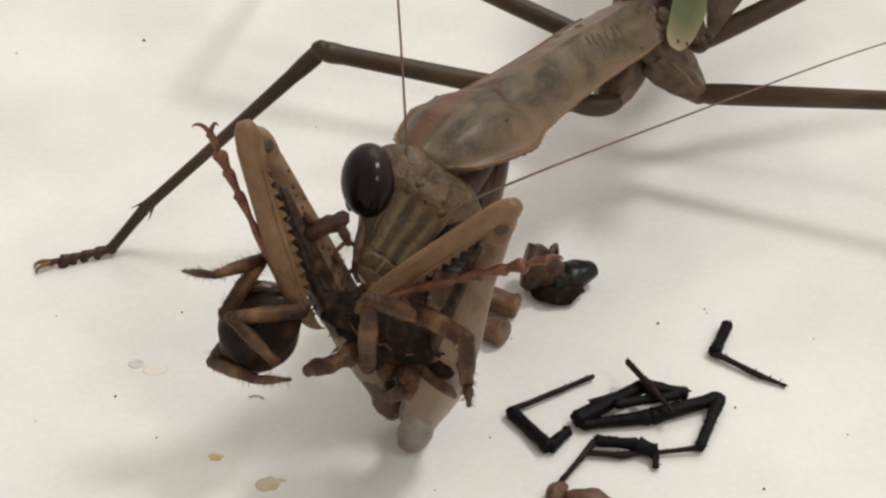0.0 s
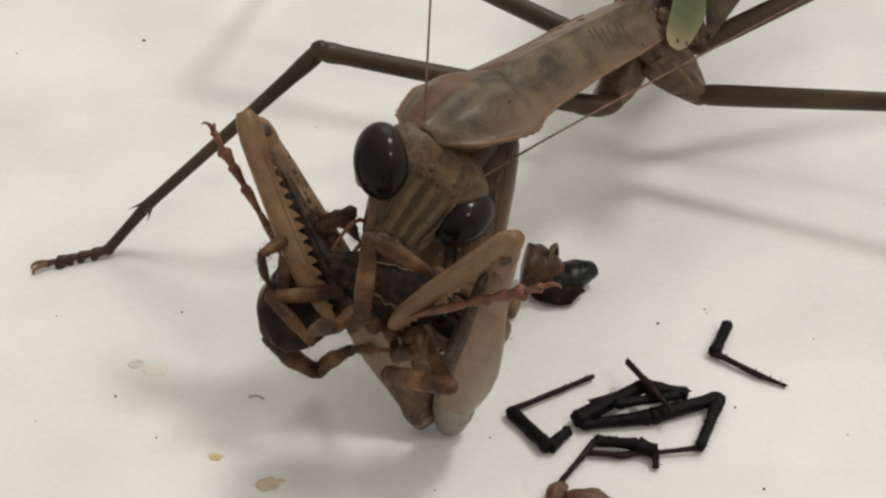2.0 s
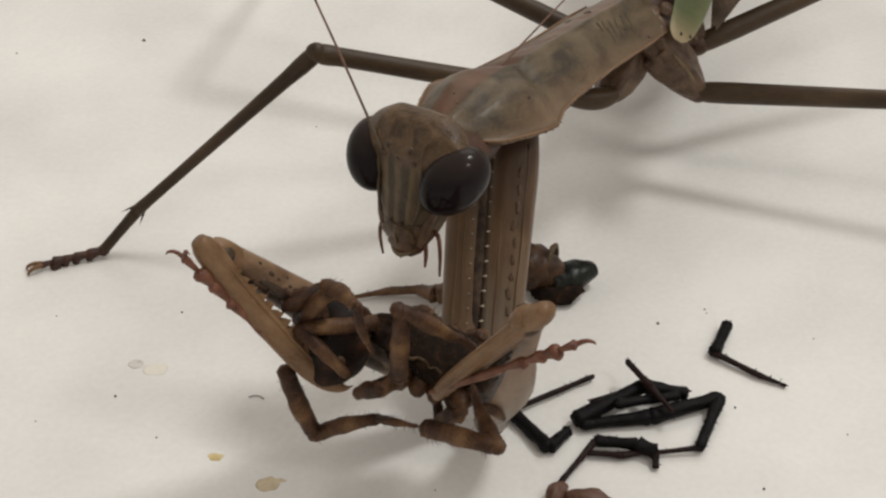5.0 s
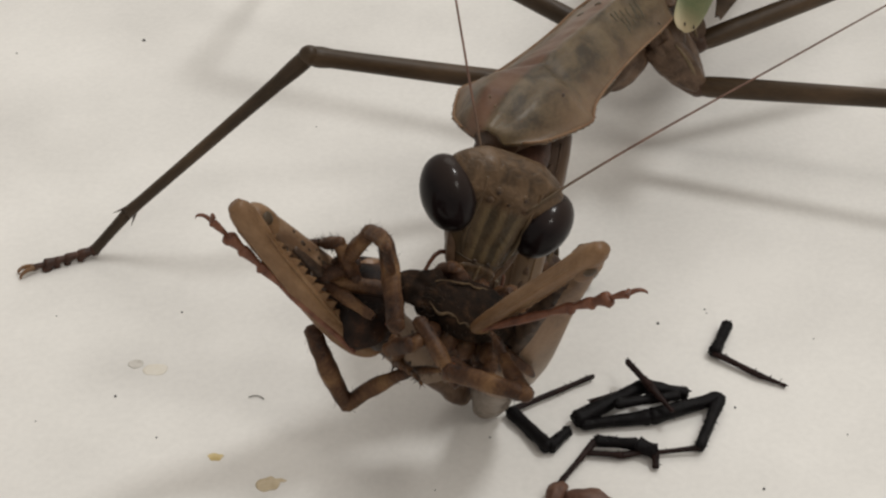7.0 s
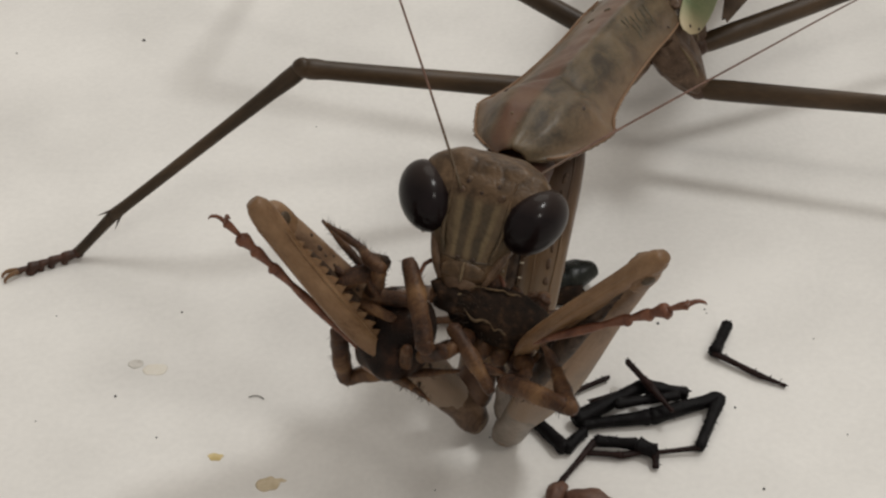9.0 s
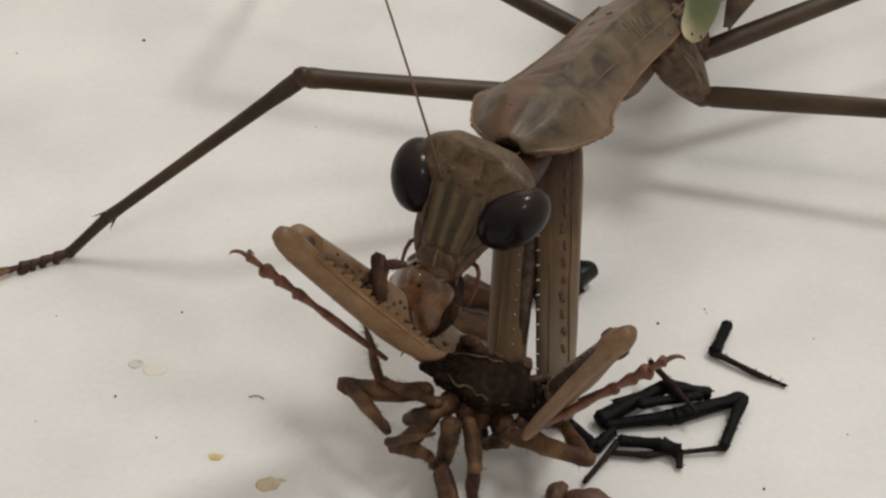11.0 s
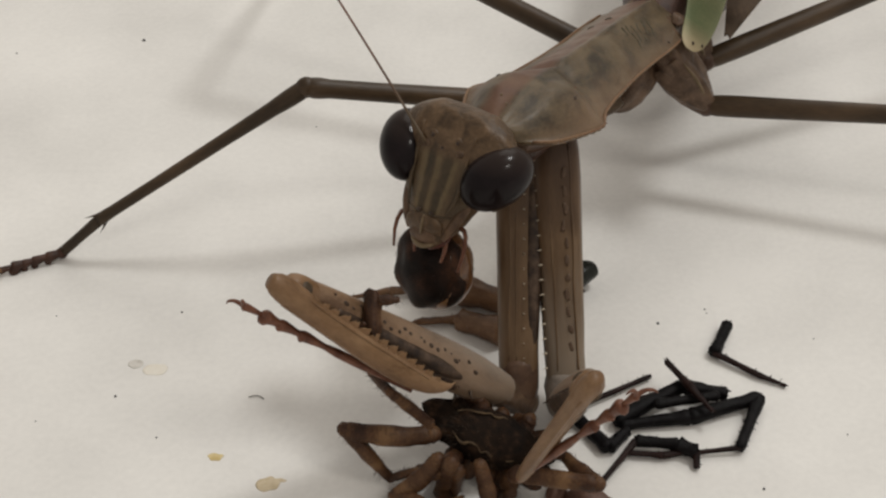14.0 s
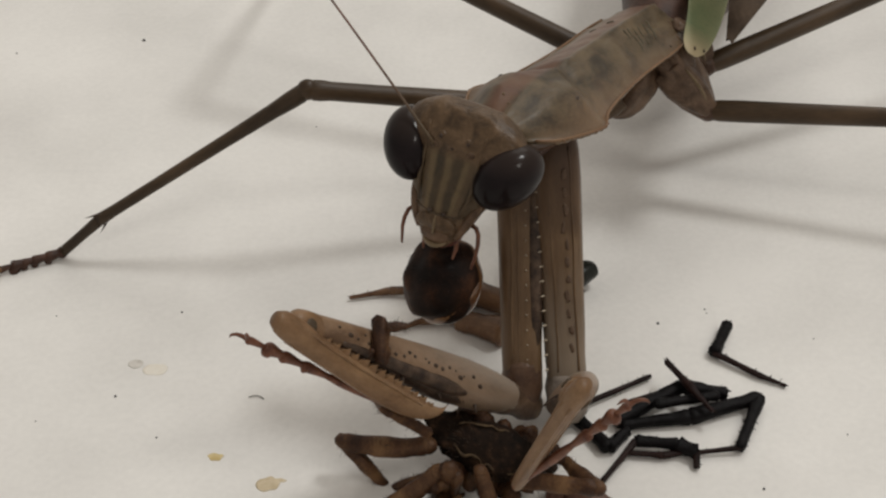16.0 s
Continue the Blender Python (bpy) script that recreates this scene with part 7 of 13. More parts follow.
    walk(MOVES["tarsus_a"], [
        (0, aim(-6.98, -14.62, 8.44, -10.36, -12.97, 17.71, 0, 0.643, 0.766)),
        (0.2, aim(-6.95, -13.79, 8.17, -10.12, -11.75, 17.43, 0, 0.643, 0.766)),
        (0.35, aim(-6.15, -14.1, 8.71, -10.52, -12.43, 17.54, 0, 0.643, 0.766)),
        (0.5, aim(-5.31, -13.1, 7.99, -11.56, -9.25, 14.79, 0, 0.643, 0.766)),
        (0.7, aim(-5.89, -13.89, 7.78, -11.21, -11.54, 15.91, 0, 0.643, 0.766)),
        (1, aim(-5.61, -13.78, 7.94, -11.37, -12.57, 16.03, 0, 0.643, 0.766)),
        (1.2, aim(-5.55, -13.27, 7.81, -11.29, -11.29, 15.76, 0, 0.643, 0.766)),
        (1.5, aim(-6.09, -13.7, 7.62, -11.45, -11.58, 15.79, 0, 0.643, 0.766)),
        (1.8, aim(-6.28, -13.89, 7.55, -11.54, -12.1, 15.86, 0, 0.643, 0.766)),
        (2, aim(-6.37, -12.29, 6.79, -11.35, -5.74, 12.48, 0, 0.643, 0.766)),
        (2.2, aim(-6.23, -13.04, 7.17, -11.48, -6.45, 12.57, 0, 0.643, 0.766)),
        (2.5, aim(-6.07, -11.94, 6.48, -12.38, -5.77, 11.18, 0, 0.643, 0.766)),
        (3, aim(-7.22, -14.07, 6.66, -12.69, -13.12, 14.97, 0, 0.643, 0.766)),
        (3.5, aim(-7.15, -14.09, 6.79, -12.6, -13.1, 15.12, 0, 0.643, 0.766)),
        (4, aim(-7.79, -14.96, 5.35, -13.42, -13.62, 13.51, 0, 0.643, 0.766)),
        (4.2, aim(-6.41, -18.17, 6.2, -11.58, -19.01, 14.72, 0, 0.643, 0.766)),
        (5.25, aim(-5.79, -16.95, 6.52, -11.21, -17.71, 14.89, 0, 0.643, 0.766)),
        (6.3, aim(-5.49, -14.46, 6.06, -11, -15.48, 14.34, 0, 0.643, 0.766)),
        (6.5, aim(-4.46, -15.41, 6.69, -10.33, -15.43, 14.79, 0, 0.643, 0.766)),
        (7, aim(-4.21, -15.79, 7.01, -10.2, -15.94, 15.02, 0, 0.643, 0.766)),
        (7.5, aim(-4.21, -15.96, 6.74, -10.39, -16.27, 14.6, 0, 0.643, 0.766)),
        (8, aim(-3.99, -17.42, 7.34, -9.69, -18.22, 15.51, 0, 0.643, 0.766)),
        (8.5, aim(-4.21, -15.8, 6.57, -10.47, -16.18, 14.37, 0, 0.643, 0.766)),
        (9, aim(-3.84, -15.8, 7.06, -9.54, -16.31, 15.26, 0, 0.643, 0.766)),
        (9.2, aim(-3.39, -15.51, 7.13, -9.52, -15.99, 15.01, 0, 0.643, 0.766)),
        (10.25, aim(-3.02, -15.67, 6.68, -8.91, -17.21, 14.62, 0, 0.643, 0.766)),
        (11.3, aim(-2.67, -15.65, 6.07, -8.37, -18.05, 13.93, 0, 0.643, 0.766)),
        (11.5, aim(-2.74, -16.18, 5.75, -8.39, -19.06, 13.48, 0, 0.643, 0.766)),
        (11.8, aim(-2.97, -10.36, 5.52, -8.81, -12.52, 13.35, 0, 0.643, 0.766)),
        (12, aim(-2.38, -14.37, 6.42, -8.99, -16.37, 13.66, 0, 0.643, 0.766)),
        (12.5, aim(-1.91, -15.29, 6.52, -8.9, -16.8, 13.52, 0, 0.643, 0.766)),
        (12.75, aim(-1.91, -16.01, 6.26, -8.87, -17.55, 13.27, 0, 0.643, 0.766)),
        (13, aim(-1.91, -16.68, 5.96, -8.86, -18.26, 12.98, 0, 0.643, 0.766)),
        (13.5, aim(-1.67, -17.12, 5.98, -8.77, -18.66, 12.85, 0, 0.643, 0.766)),
        (14, aim(-1.55, -17.33, 5.97, -8.73, -18.97, 12.74, 0, 0.643, 0.766)),
        (14.5, aim(-1.42, -17.42, 5.95, -8.65, -19.33, 12.59, 0, 0.643, 0.766)),
        (15, aim(-1.5, -17.62, 5.78, -8.51, -19.58, 12.64, 0, 0.643, 0.766)),
        (15.5, aim(-1.51, -18.12, 5.52, -8.56, -20.07, 12.33, 0, 0.643, 0.766)),
        (16, aim(-1.5, -18.37, 5.35, -8.47, -20.52, 12.19, 0, 0.643, 0.766)),
    ])
    walk(MOVES["coxa_b"], [
        (0, aim(2.37, -5.11, 10.98, -0.17, -12.2, 4.4, 0, -0.766, 0.643)),
        (0.2, aim(2.42, -5.18, 10.48, -0.25, -12.5, 4.22, 0, -0.766, 0.643)),
        (0.35, aim(2.77, -5.37, 11.02, 0.16, -12.33, 4.33, 0, -0.766, 0.643)),
        (0.5, aim(3.11, -5.54, 11.55, 0.59, -12.11, 4.45, 0, -0.766, 0.643)),
        (0.7, aim(3.21, -5.58, 11.68, 0.74, -12.15, 4.56, 0, -0.766, 0.643)),
        (1, aim(3.52, -5.72, 11.98, 0.91, -11.91, 4.57, 0, -0.766, 0.643)),
        (1.2, aim(3.42, -5.67, 11.89, 0.93, -11.98, 4.54, 0, -0.766, 0.643)),
        (1.5, aim(3.2, -5.55, 11.85, 0.83, -11.83, 4.44, 0, -0.766, 0.643)),
        (1.8, aim(2.99, -5.43, 11.77, 0.65, -11.9, 4.51, 0, -0.766, 0.643)),
        (2, aim(2.76, -5.28, 11.83, 1.13, -11.77, 4.41, 0, -0.766, 0.643)),
        (2.2, aim(2.66, -5.22, 11.76, 1.06, -11.8, 4.4, 0, -0.766, 0.643)),
        (2.5, aim(2.65, -5.2, 11.85, 1.2, -11.74, 4.42, 0, -0.766, 0.643)),
        (3, aim(2.87, -5.33, 11.94, 0.84, -11.67, 4.48, 0, -0.766, 0.643)),
        (3.5, aim(2.87, -5.33, 11.94, 0.74, -11.62, 4.47, 0, -0.766, 0.643)),
        (4, aim(2.97, -5.39, 11.99, 1.02, -11.78, 4.55, 0, -0.766, 0.643)),
        (4.2, aim(2.99, -5.22, 11.89, 2.49, -12.39, 4.94, 0, -0.766, 0.643)),
        (5.25, aim(3.98, -4.77, 11.77, 2.89, -11.58, 4.53, 0, -0.766, 0.643)),
        (6.3, aim(4.98, -4.27, 11.62, 3.26, -10.82, 4.26, 0, -0.766, 0.643)),
        (6.5, aim(5.38, -4.28, 11.61, 3.58, -10.82, 4.26, 0, -0.766, 0.643)),
        (7, aim(5.48, -4.32, 11.62, 3.27, -10.76, 4.29, 0, -0.766, 0.643)),
        (7.5, aim(5.7, -4.43, 11.52, 3.62, -11.21, 4.47, 0, -0.766, 0.643)),
        (8, aim(5.76, -4.41, 12, 4.07, -11.39, 5.04, 0, -0.766, 0.643)),
        (8.5, aim(6.03, -4.57, 11.32, 3.91, -11.44, 4.38, 0, -0.766, 0.643)),
        (9, aim(6.16, -4.61, 11.11, 4.26, -11.84, 4.46, 0, -0.766, 0.643)),
        (9.2, aim(6.08, -4.61, 11.11, 4.43, -11.89, 4.45, 0, -0.766, 0.643)),
        (10.25, aim(5.92, -4.69, 11.41, 5.06, -11.49, 4.12, 0, -0.766, 0.643)),
        (11.3, aim(5.75, -4.77, 11.71, 5.83, -10.9, 3.82, 0, -0.766, 0.643)),
        (11.5, aim(5.68, -4.77, 11.71, 5.85, -10.96, 3.86, 0, -0.766, 0.643)),
        (11.8, aim(5.57, -4.81, 11.97, 5.92, -10.89, 4.03, 0, -0.766, 0.643)),
        (12, aim(5.54, -4.87, 12, 5.98, -10.91, 4.04, 0, -0.766, 0.643)),
        (12.5, aim(5.51, -5.03, 12.13, 5.97, -10.94, 4.08, 0, -0.766, 0.643)),
        (12.75, aim(5.51, -5.15, 12.22, 5.99, -10.99, 4.11, 0, -0.766, 0.643)),
        (13, aim(5.5, -5.28, 12.31, 6, -11.05, 4.15, 0, -0.766, 0.643)),
        (13.5, aim(5.48, -5.41, 12.38, 6.01, -11.1, 4.17, 0, -0.766, 0.643)),
        (14, aim(5.47, -5.54, 12.45, 6.02, -11.15, 4.19, 0, -0.766, 0.643)),
        (14.5, aim(5.46, -5.63, 12.5, 6.02, -11.19, 4.21, 0, -0.766, 0.643)),
        (15, aim(5.45, -5.71, 12.54, 6.03, -11.23, 4.22, 0, -0.766, 0.643)),
        (15.5, aim(5.45, -5.8, 12.59, 6.04, -11.27, 4.24, 0, -0.766, 0.643)),
        (16, aim(5.44, -5.88, 12.64, 6.04, -11.31, 4.26, 0, -0.766, 0.643)),
    ])
    walk(MOVES["femur_b"], [
        (0, aim(-1.36, -15.54, 1.3, 1.13, -16.82, 10.9, -0.956, -0.191, 0.222)),
        (0.2, aim(-1.49, -15.92, 1.3, 1.23, -16.93, 10.87, -0.96, -0.098, 0.263)),
        (0.35, aim(-1.01, -15.48, 1.3, 1.63, -16.95, 10.83, -0.962, -0.117, 0.249)),
        (0.5, aim(-0.53, -15.04, 1.3, 2.03, -16.94, 10.78, -0.96, -0.167, 0.226)),
        (0.7, aim(-0.39, -15.15, 1.3, 1.39, -18.3, 10.62, -0.964, -0.244, 0.102)),
        (1, aim(-0.25, -14.65, 1.3, 1.97, -17.36, 10.66, -0.96, -0.226, 0.163)),
        (1.2, aim(-0.17, -14.76, 1.3, 1.94, -17.09, 10.79, -0.96, -0.231, 0.156)),
        (1.5, aim(-0.17, -14.49, 1.3, 1.49, -17.38, 10.73, -0.966, -0.238, 0.097)),
        (1.8, aim(-0.39, -14.76, 1.3, 1.25, -17.74, 10.7, -0.963, -0.257, 0.087)),
        (2, aim(0.45, -14.49, 1.3, 1.87, -17.49, 10.73, -0.98, -0.174, 0.092)),
        (2.2, aim(0.39, -14.57, 1.3, 1.77, -17.71, 10.69, -0.982, -0.169, 0.087)),
        (2.5, aim(0.59, -14.49, 1.3, 1.93, -17.08, 10.87, -0.983, -0.155, 0.096)),
        (3, aim(-0.03, -14.37, 1.3, 1.84, -17.28, 10.69, -0.967, -0.222, 0.124)),
        (3.5, aim(-0.17, -14.29, 1.3, 1.81, -17.3, 10.63, -0.965, -0.224, 0.133)),
        (4, aim(0.17, -14.57, 1.3, 1.45, -18.42, 10.44, -0.961, -0.275, 0.019)),
        (4.2, aim(2.3, -14.97, 2.44, 2.58, -20.67, 10.65, -0.922, -0.331, -0.199)),
        (5.25, aim(2.41, -14.61, 1.3, 3.38, -19.15, 10.16, -0.95, -0.309, -0.054)),
        (6.3, aim(2.57, -13.46, 1.3, 4.22, -17.5, 10.3, -0.948, -0.316, 0.032)),
        (6.5, aim(2.85, -13.46, 1.3, 4.83, -17.59, 10.19, -0.94, -0.336, 0.053)),
        (7, aim(2.38, -13.38, 1.3, 4.83, -17, 10.29, -0.941, -0.312, 0.131)),
        (7.5, aim(2.69, -14.25, 1.3, 5.13, -17.97, 10.26, -0.93, -0.353, 0.106)),
        (8, aim(3.46, -13.9, 2.53, 5.47, -19.26, 10.73, -0.894, -0.443, -0.071)),
        (8.5, aim(2.97, -14.49, 1.3, 5.75, -18.08, 10.21, -0.926, -0.345, 0.15)),
        (9, aim(3.37, -15.27, 1.3, 6.72, -18.07, 10.29, -0.917, -0.316, 0.244)),
        (9.2, aim(3.64, -15.34, 1.3, 6.73, -18.43, 10.3, -0.92, -0.336, 0.2)),
        (10.25, aim(4.73, -14.12, 1.3, 6.66, -18.92, 9.86, -0.882, -0.468, -0.064)),
        (11.3, aim(5.85, -12.86, 1.3, 6.65, -19.04, 9.12, -0.814, -0.494, -0.306)),
        (11.5, aim(5.9, -12.98, 1.3, 6.52, -19.22, 9.09, -0.818, -0.479, -0.319)),
        (11.8, aim(6.04, -12.98, 1.3, 6.32, -19.81, 8.6, -0.803, -0.45, -0.39)),
        (12, aim(6.13, -12.98, 1.3, 6.45, -19.76, 8.65, -0.799, -0.459, -0.388)),
        (12.5, aim(6.13, -12.98, 1.3, 6.31, -19.73, 8.68, -0.798, -0.455, -0.396)),
        (12.75, aim(6.15, -13.02, 1.3, 6.28, -19.77, 8.68, -0.79, -0.459, -0.406)),
        (13, aim(6.18, -13.06, 1.3, 6.25, -19.81, 8.68, -0.782, -0.464, -0.417)),
        (13.5, aim(6.19, -13.09, 1.3, 6.19, -19.87, 8.65, -0.778, -0.461, -0.427)),
        (14, aim(6.21, -13.12, 1.3, 6.12, -19.98, 8.57, -0.778, -0.452, -0.436)),
        (14.5, aim(6.22, -13.14, 1.3, 6.05, -19.99, 8.58, -0.785, -0.442, -0.434)),
        (15, aim(6.23, -13.17, 1.3, 5.98, -20.06, 8.54, -0.771, -0.448, -0.453)),
        (15.5, aim(6.24, -13.2, 1.3, 5.91, -20.13, 8.5, -0.766, -0.445, -0.464)),
        (16, aim(6.26, -13.22, 1.3, 5.85, -20.17, 8.48, -0.764, -0.441, -0.47)),
    ])
    walk(MOVES["tibia_b"], [
        (0, aim(2.67, -17.84, 17.05, -3.91, -16.08, 9.72, 0.826, 0.189, -0.531)),
        (0.2, aim(2.92, -17.78, 17, -3.89, -15.54, 10.02, 0.799, 0.089, -0.594)),
        (0.35, aim(3.27, -18.09, 16.93, -2.59, -15.45, 9.27, 0.86, 0.095, -0.501)),
        (0.5, aim(3.62, -18.36, 16.84, -1.27, -15.46, 8.62, 0.908, 0.128, -0.398)),
        (0.7, aim(2.49, -20.48, 16.6, -2.42, -17.3, 8.49, 0.914, 0.268, -0.306)),
        (1, aim(3.36, -19.27, 16.66, -1.41, -16.11, 8.46, 0.918, 0.217, -0.332)),
        (1.2, aim(3.25, -18.77, 16.87, -1.77, -16.06, 8.66, 0.908, 0.227, -0.352)),
        (1.5, aim(2.52, -19.39, 16.77, -2.43, -16.43, 8.6, 0.913, 0.26, -0.316)),
        (1.8, aim(2.27, -19.82, 16.73, -2.68, -16.92, 8.54, 0.91, 0.283, -0.304)),
        (2, aim(2.75, -19.58, 16.77, -2.4, -16.24, 8.88, 0.911, 0.212, -0.355)),
        (2.2, aim(2.62, -19.88, 16.71, -2.42, -16.38, 8.81, 0.916, 0.208, -0.344)),
        (2.5, aim(2.76, -18.91, 16.99, -2.34, -15.74, 9, 0.912, 0.179, -0.369)),
        (3, aim(3, -19.31, 16.7, -2.26, -16.26, 8.76, 0.902, 0.247, -0.355)),
        (3.5, aim(3.04, -19.39, 16.61, -2.3, -16.27, 8.75, 0.898, 0.252, -0.361)),
        (4, aim(2.25, -21.03, 16.3, -2.67, -17.79, 8.22, 0.906, 0.34, -0.251)),
        (4.2, aim(2.75, -24.43, 15.94, -1.26, -20.7, 7.57, 0.877, 0.479, -0.031)),
        (5.25, aim(3.98, -22.19, 15.84, -0.48, -18.69, 7.6, 0.906, 0.394, -0.157)),
        (6.3, aim(5.23, -20.23, 16.08, 0.33, -16.98, 7.99, 0.896, 0.378, -0.231)),
        (6.5, aim(6.06, -20.38, 15.89, 1.13, -17.05, 7.86, 0.891, 0.393, -0.229)),
        (7, aim(6.35, -19.48, 16.06, 1.05, -16.28, 8.21, 0.886, 0.348, -0.306)),
        (7.5, aim(6.64, -20.51, 16, 1.47, -17.47, 8, 0.879, 0.393, -0.269)),
        (8, aim(6.71, -22.81, 16.01, 2.8, -18.82, 7.71, 0.855, 0.519, -0.022)),
        (8.5, aim(7.47, -20.53, 15.93, 2.1, -17.46, 8.07, 0.875, 0.376, -0.305)),
        (9, aim(8.81, -20.03, 16.06, 3.42, -17.13, 8.15, 0.878, 0.307, -0.368)),
        (9.2, aim(8.64, -20.58, 16.07, 3.27, -17.69, 8.14, 0.876, 0.345, -0.337)),
        (10.25, aim(7.85, -22.12, 15.36, 3.52, -19.08, 6.88, 0.829, 0.554, -0.08)),
        (11.3, aim(7.15, -23.1, 14.16, 3.79, -20.1, 5.24, 0.737, 0.671, 0.086)),
        (11.5, aim(6.91, -23.32, 14.11, 3.76, -20.13, 5.17, 0.748, 0.655, 0.108)),
        (11.8, aim(6.49, -24.27, 13.32, 3.59, -20.85, 4.38, 0.729, 0.667, 0.153)),
        (12, aim(6.65, -24.18, 13.4, 3.72, -20.88, 4.43, 0.722, 0.676, 0.147)),
        (12.5, aim(6.42, -24.14, 13.45, 3.58, -20.87, 4.44, 0.726, 0.672, 0.149)),
        (12.75, aim(6.36, -24.18, 13.45, 3.69, -20.91, 4.38, 0.719, 0.675, 0.163)),
        (13, aim(6.3, -24.23, 13.44, 3.8, -20.94, 4.34, 0.712, 0.679, 0.176)),
        (13.5, aim(6.18, -24.31, 13.39, 3.66, -21.12, 4.26, 0.709, 0.684, 0.172)),
        (14, aim(6.06, -24.46, 13.28, 3.53, -21.28, 4.14, 0.709, 0.684, 0.171)),
        (14.5, aim(5.94, -24.47, 13.29, 3.4, -21.24, 4.17, 0.72, 0.673, 0.17)),
        (15, aim(5.83, -24.57, 13.22, 3.5, -21.36, 4.04, 0.707, 0.683, 0.187)),
        (15.5, aim(5.71, -24.66, 13.15, 3.49, -21.44, 3.95, 0.703, 0.684, 0.195)),
        (16, aim(5.59, -24.7, 13.13, 3.36, -21.56, 3.9, 0.703, 0.686, 0.19)),
    ])
    walk(MOVES["tarsus_b"], [
        (0, aim(-3.71, -16.32, 10.59, 4.38, -19.31, 15.64, 0, 0.643, 0.766)),
        (0.2, aim(-3.67, -15.78, 10.88, 4.38, -19.29, 15.66, 0, 0.643, 0.766)),
        (0.35, aim(-2.48, -15.71, 10.15, 4.81, -19.53, 15.83, 0, 0.643, 0.766)),
        (0.5, aim(-1.27, -15.76, 9.49, 5.25, -19.72, 15.96, 0, 0.643, 0.766)),
        (0.7, aim(-2.41, -17.69, 9.32, 4.21, -21.79, 15.6, 0, 0.643, 0.766)),
        (1, aim(-1.42, -16.47, 9.31, 4.74, -20.85, 15.86, 0, 0.643, 0.766)),
        (1.2, aim(-1.76, -16.4, 9.52, 4.85, -20.56, 15.76, 0, 0.643, 0.766)),
        (1.5, aim(-2.42, -16.8, 9.45, 4.14, -20.83, 15.83, 0, 0.643, 0.766)),
        (1.8, aim(-2.67, -17.3, 9.38, 3.88, -21.41, 15.72, 0, 0.643, 0.766)),
        (2, aim(-2.37, -16.62, 9.72, 4.12, -21.24, 15.76, 0, 0.643, 0.766)),
        (2.2, aim(-2.4, -16.78, 9.65, 3.89, -21.58, 15.77, 0, 0.643, 0.766)),
        (2.5, aim(-2.32, -16.1, 9.85, 4.26, -20.54, 15.93, 0, 0.643, 0.766)),
        (3, aim(-2.22, -16.63, 9.6, 4.37, -20.83, 15.84, 0, 0.643, 0.766)),
        (3.5, aim(-2.25, -16.65, 9.59, 4.37, -20.91, 15.77, 0, 0.643, 0.766)),
        (4, aim(-2.65, -18.22, 9.03, 3.74, -22.38, 15.5, 0, 0.643, 0.766)),
        (4.2, aim(-1.31, -21.24, 8.31, 4.36, -25.46, 15.39, 0, 0.643, 0.766)),
        (5.25, aim(-0.5, -19.17, 8.39, 5.46, -23.42, 15.19, 0, 0.643, 0.766)),
        (6.3, aim(0.35, -17.43, 8.79, 6.57, -21.7, 15.35, 0, 0.643, 0.766)),
        (6.5, aim(1.15, -17.52, 8.66, 7.56, -21.73, 15.08, 0, 0.643, 0.766)),
        (7, aim(1.1, -16.72, 9.02, 7.79, -20.92, 15.15, 0, 0.643, 0.766)),
        (7.5, aim(1.52, -17.91, 8.81, 8.14, -21.86, 15.18, 0, 0.643, 0.766)),
        (8, aim(2.75, -19.4, 8.43, 8.3, -23.91, 15.43, 0, 0.643, 0.766)),
        (8.5, aim(2.17, -17.89, 8.89, 8.88, -21.93, 15.1, 0, 0.643, 0.766)),
        (9, aim(3.48, -17.52, 8.99, 10.18, -21.64, 15.16, 0, 0.643, 0.766)),
        (9.2, aim(3.33, -18.09, 8.97, 10.01, -22.15, 15.21, 0, 0.643, 0.766)),
        (10.25, aim(3.52, -19.59, 7.64, 9.44, -23.33, 14.79, 0, 0.643, 0.766)),
        (11.3, aim(3.74, -20.66, 5.97, 8.97, -23.93, 13.84, 0, 0.643, 0.766)),
        (11.5, aim(3.69, -20.71, 5.89, 8.73, -24.09, 13.84, 0, 0.643, 0.766)),
        (11.8, aim(3.51, -21.45, 5.08, 8.39, -24.66, 13.2, 0, 0.643, 0.766)),
        (12, aim(3.65, -21.47, 5.13, 8.61, -24.73, 13.18, 0, 0.643, 0.766)),
        (12.5, aim(3.5, -21.46, 5.14, 8.38, -24.89, 13.17, 0, 0.643, 0.766)),
        (12.75, aim(3.59, -21.49, 5.09, 8.32, -24.87, 13.23, 0, 0.643, 0.766)),
        (13, aim(3.69, -21.53, 5.04, 8.27, -24.85, 13.28, 0, 0.643, 0.766)),
        (13.5, aim(3.56, -21.7, 4.96, 8.15, -24.96, 13.23, 0, 0.643, 0.766)),
        (14, aim(3.43, -21.86, 4.85, 7.92, -24.97, 13.22, 0, 0.643, 0.766)),
        (14.5, aim(3.29, -21.83, 4.88, 7.8, -25.09, 13.19, 0, 0.643, 0.766)),
        (15, aim(3.38, -21.94, 4.74, 7.69, -25.22, 13.15, 0, 0.643, 0.766)),
        (15.5, aim(3.36, -22.03, 4.65, 7.64, -25.3, 13.07, 0, 0.643, 0.766)),
        (16, aim(3.23, -22.14, 4.61, 7.57, -25.35, 13.03, 0, 0.643, 0.766)),
    ])
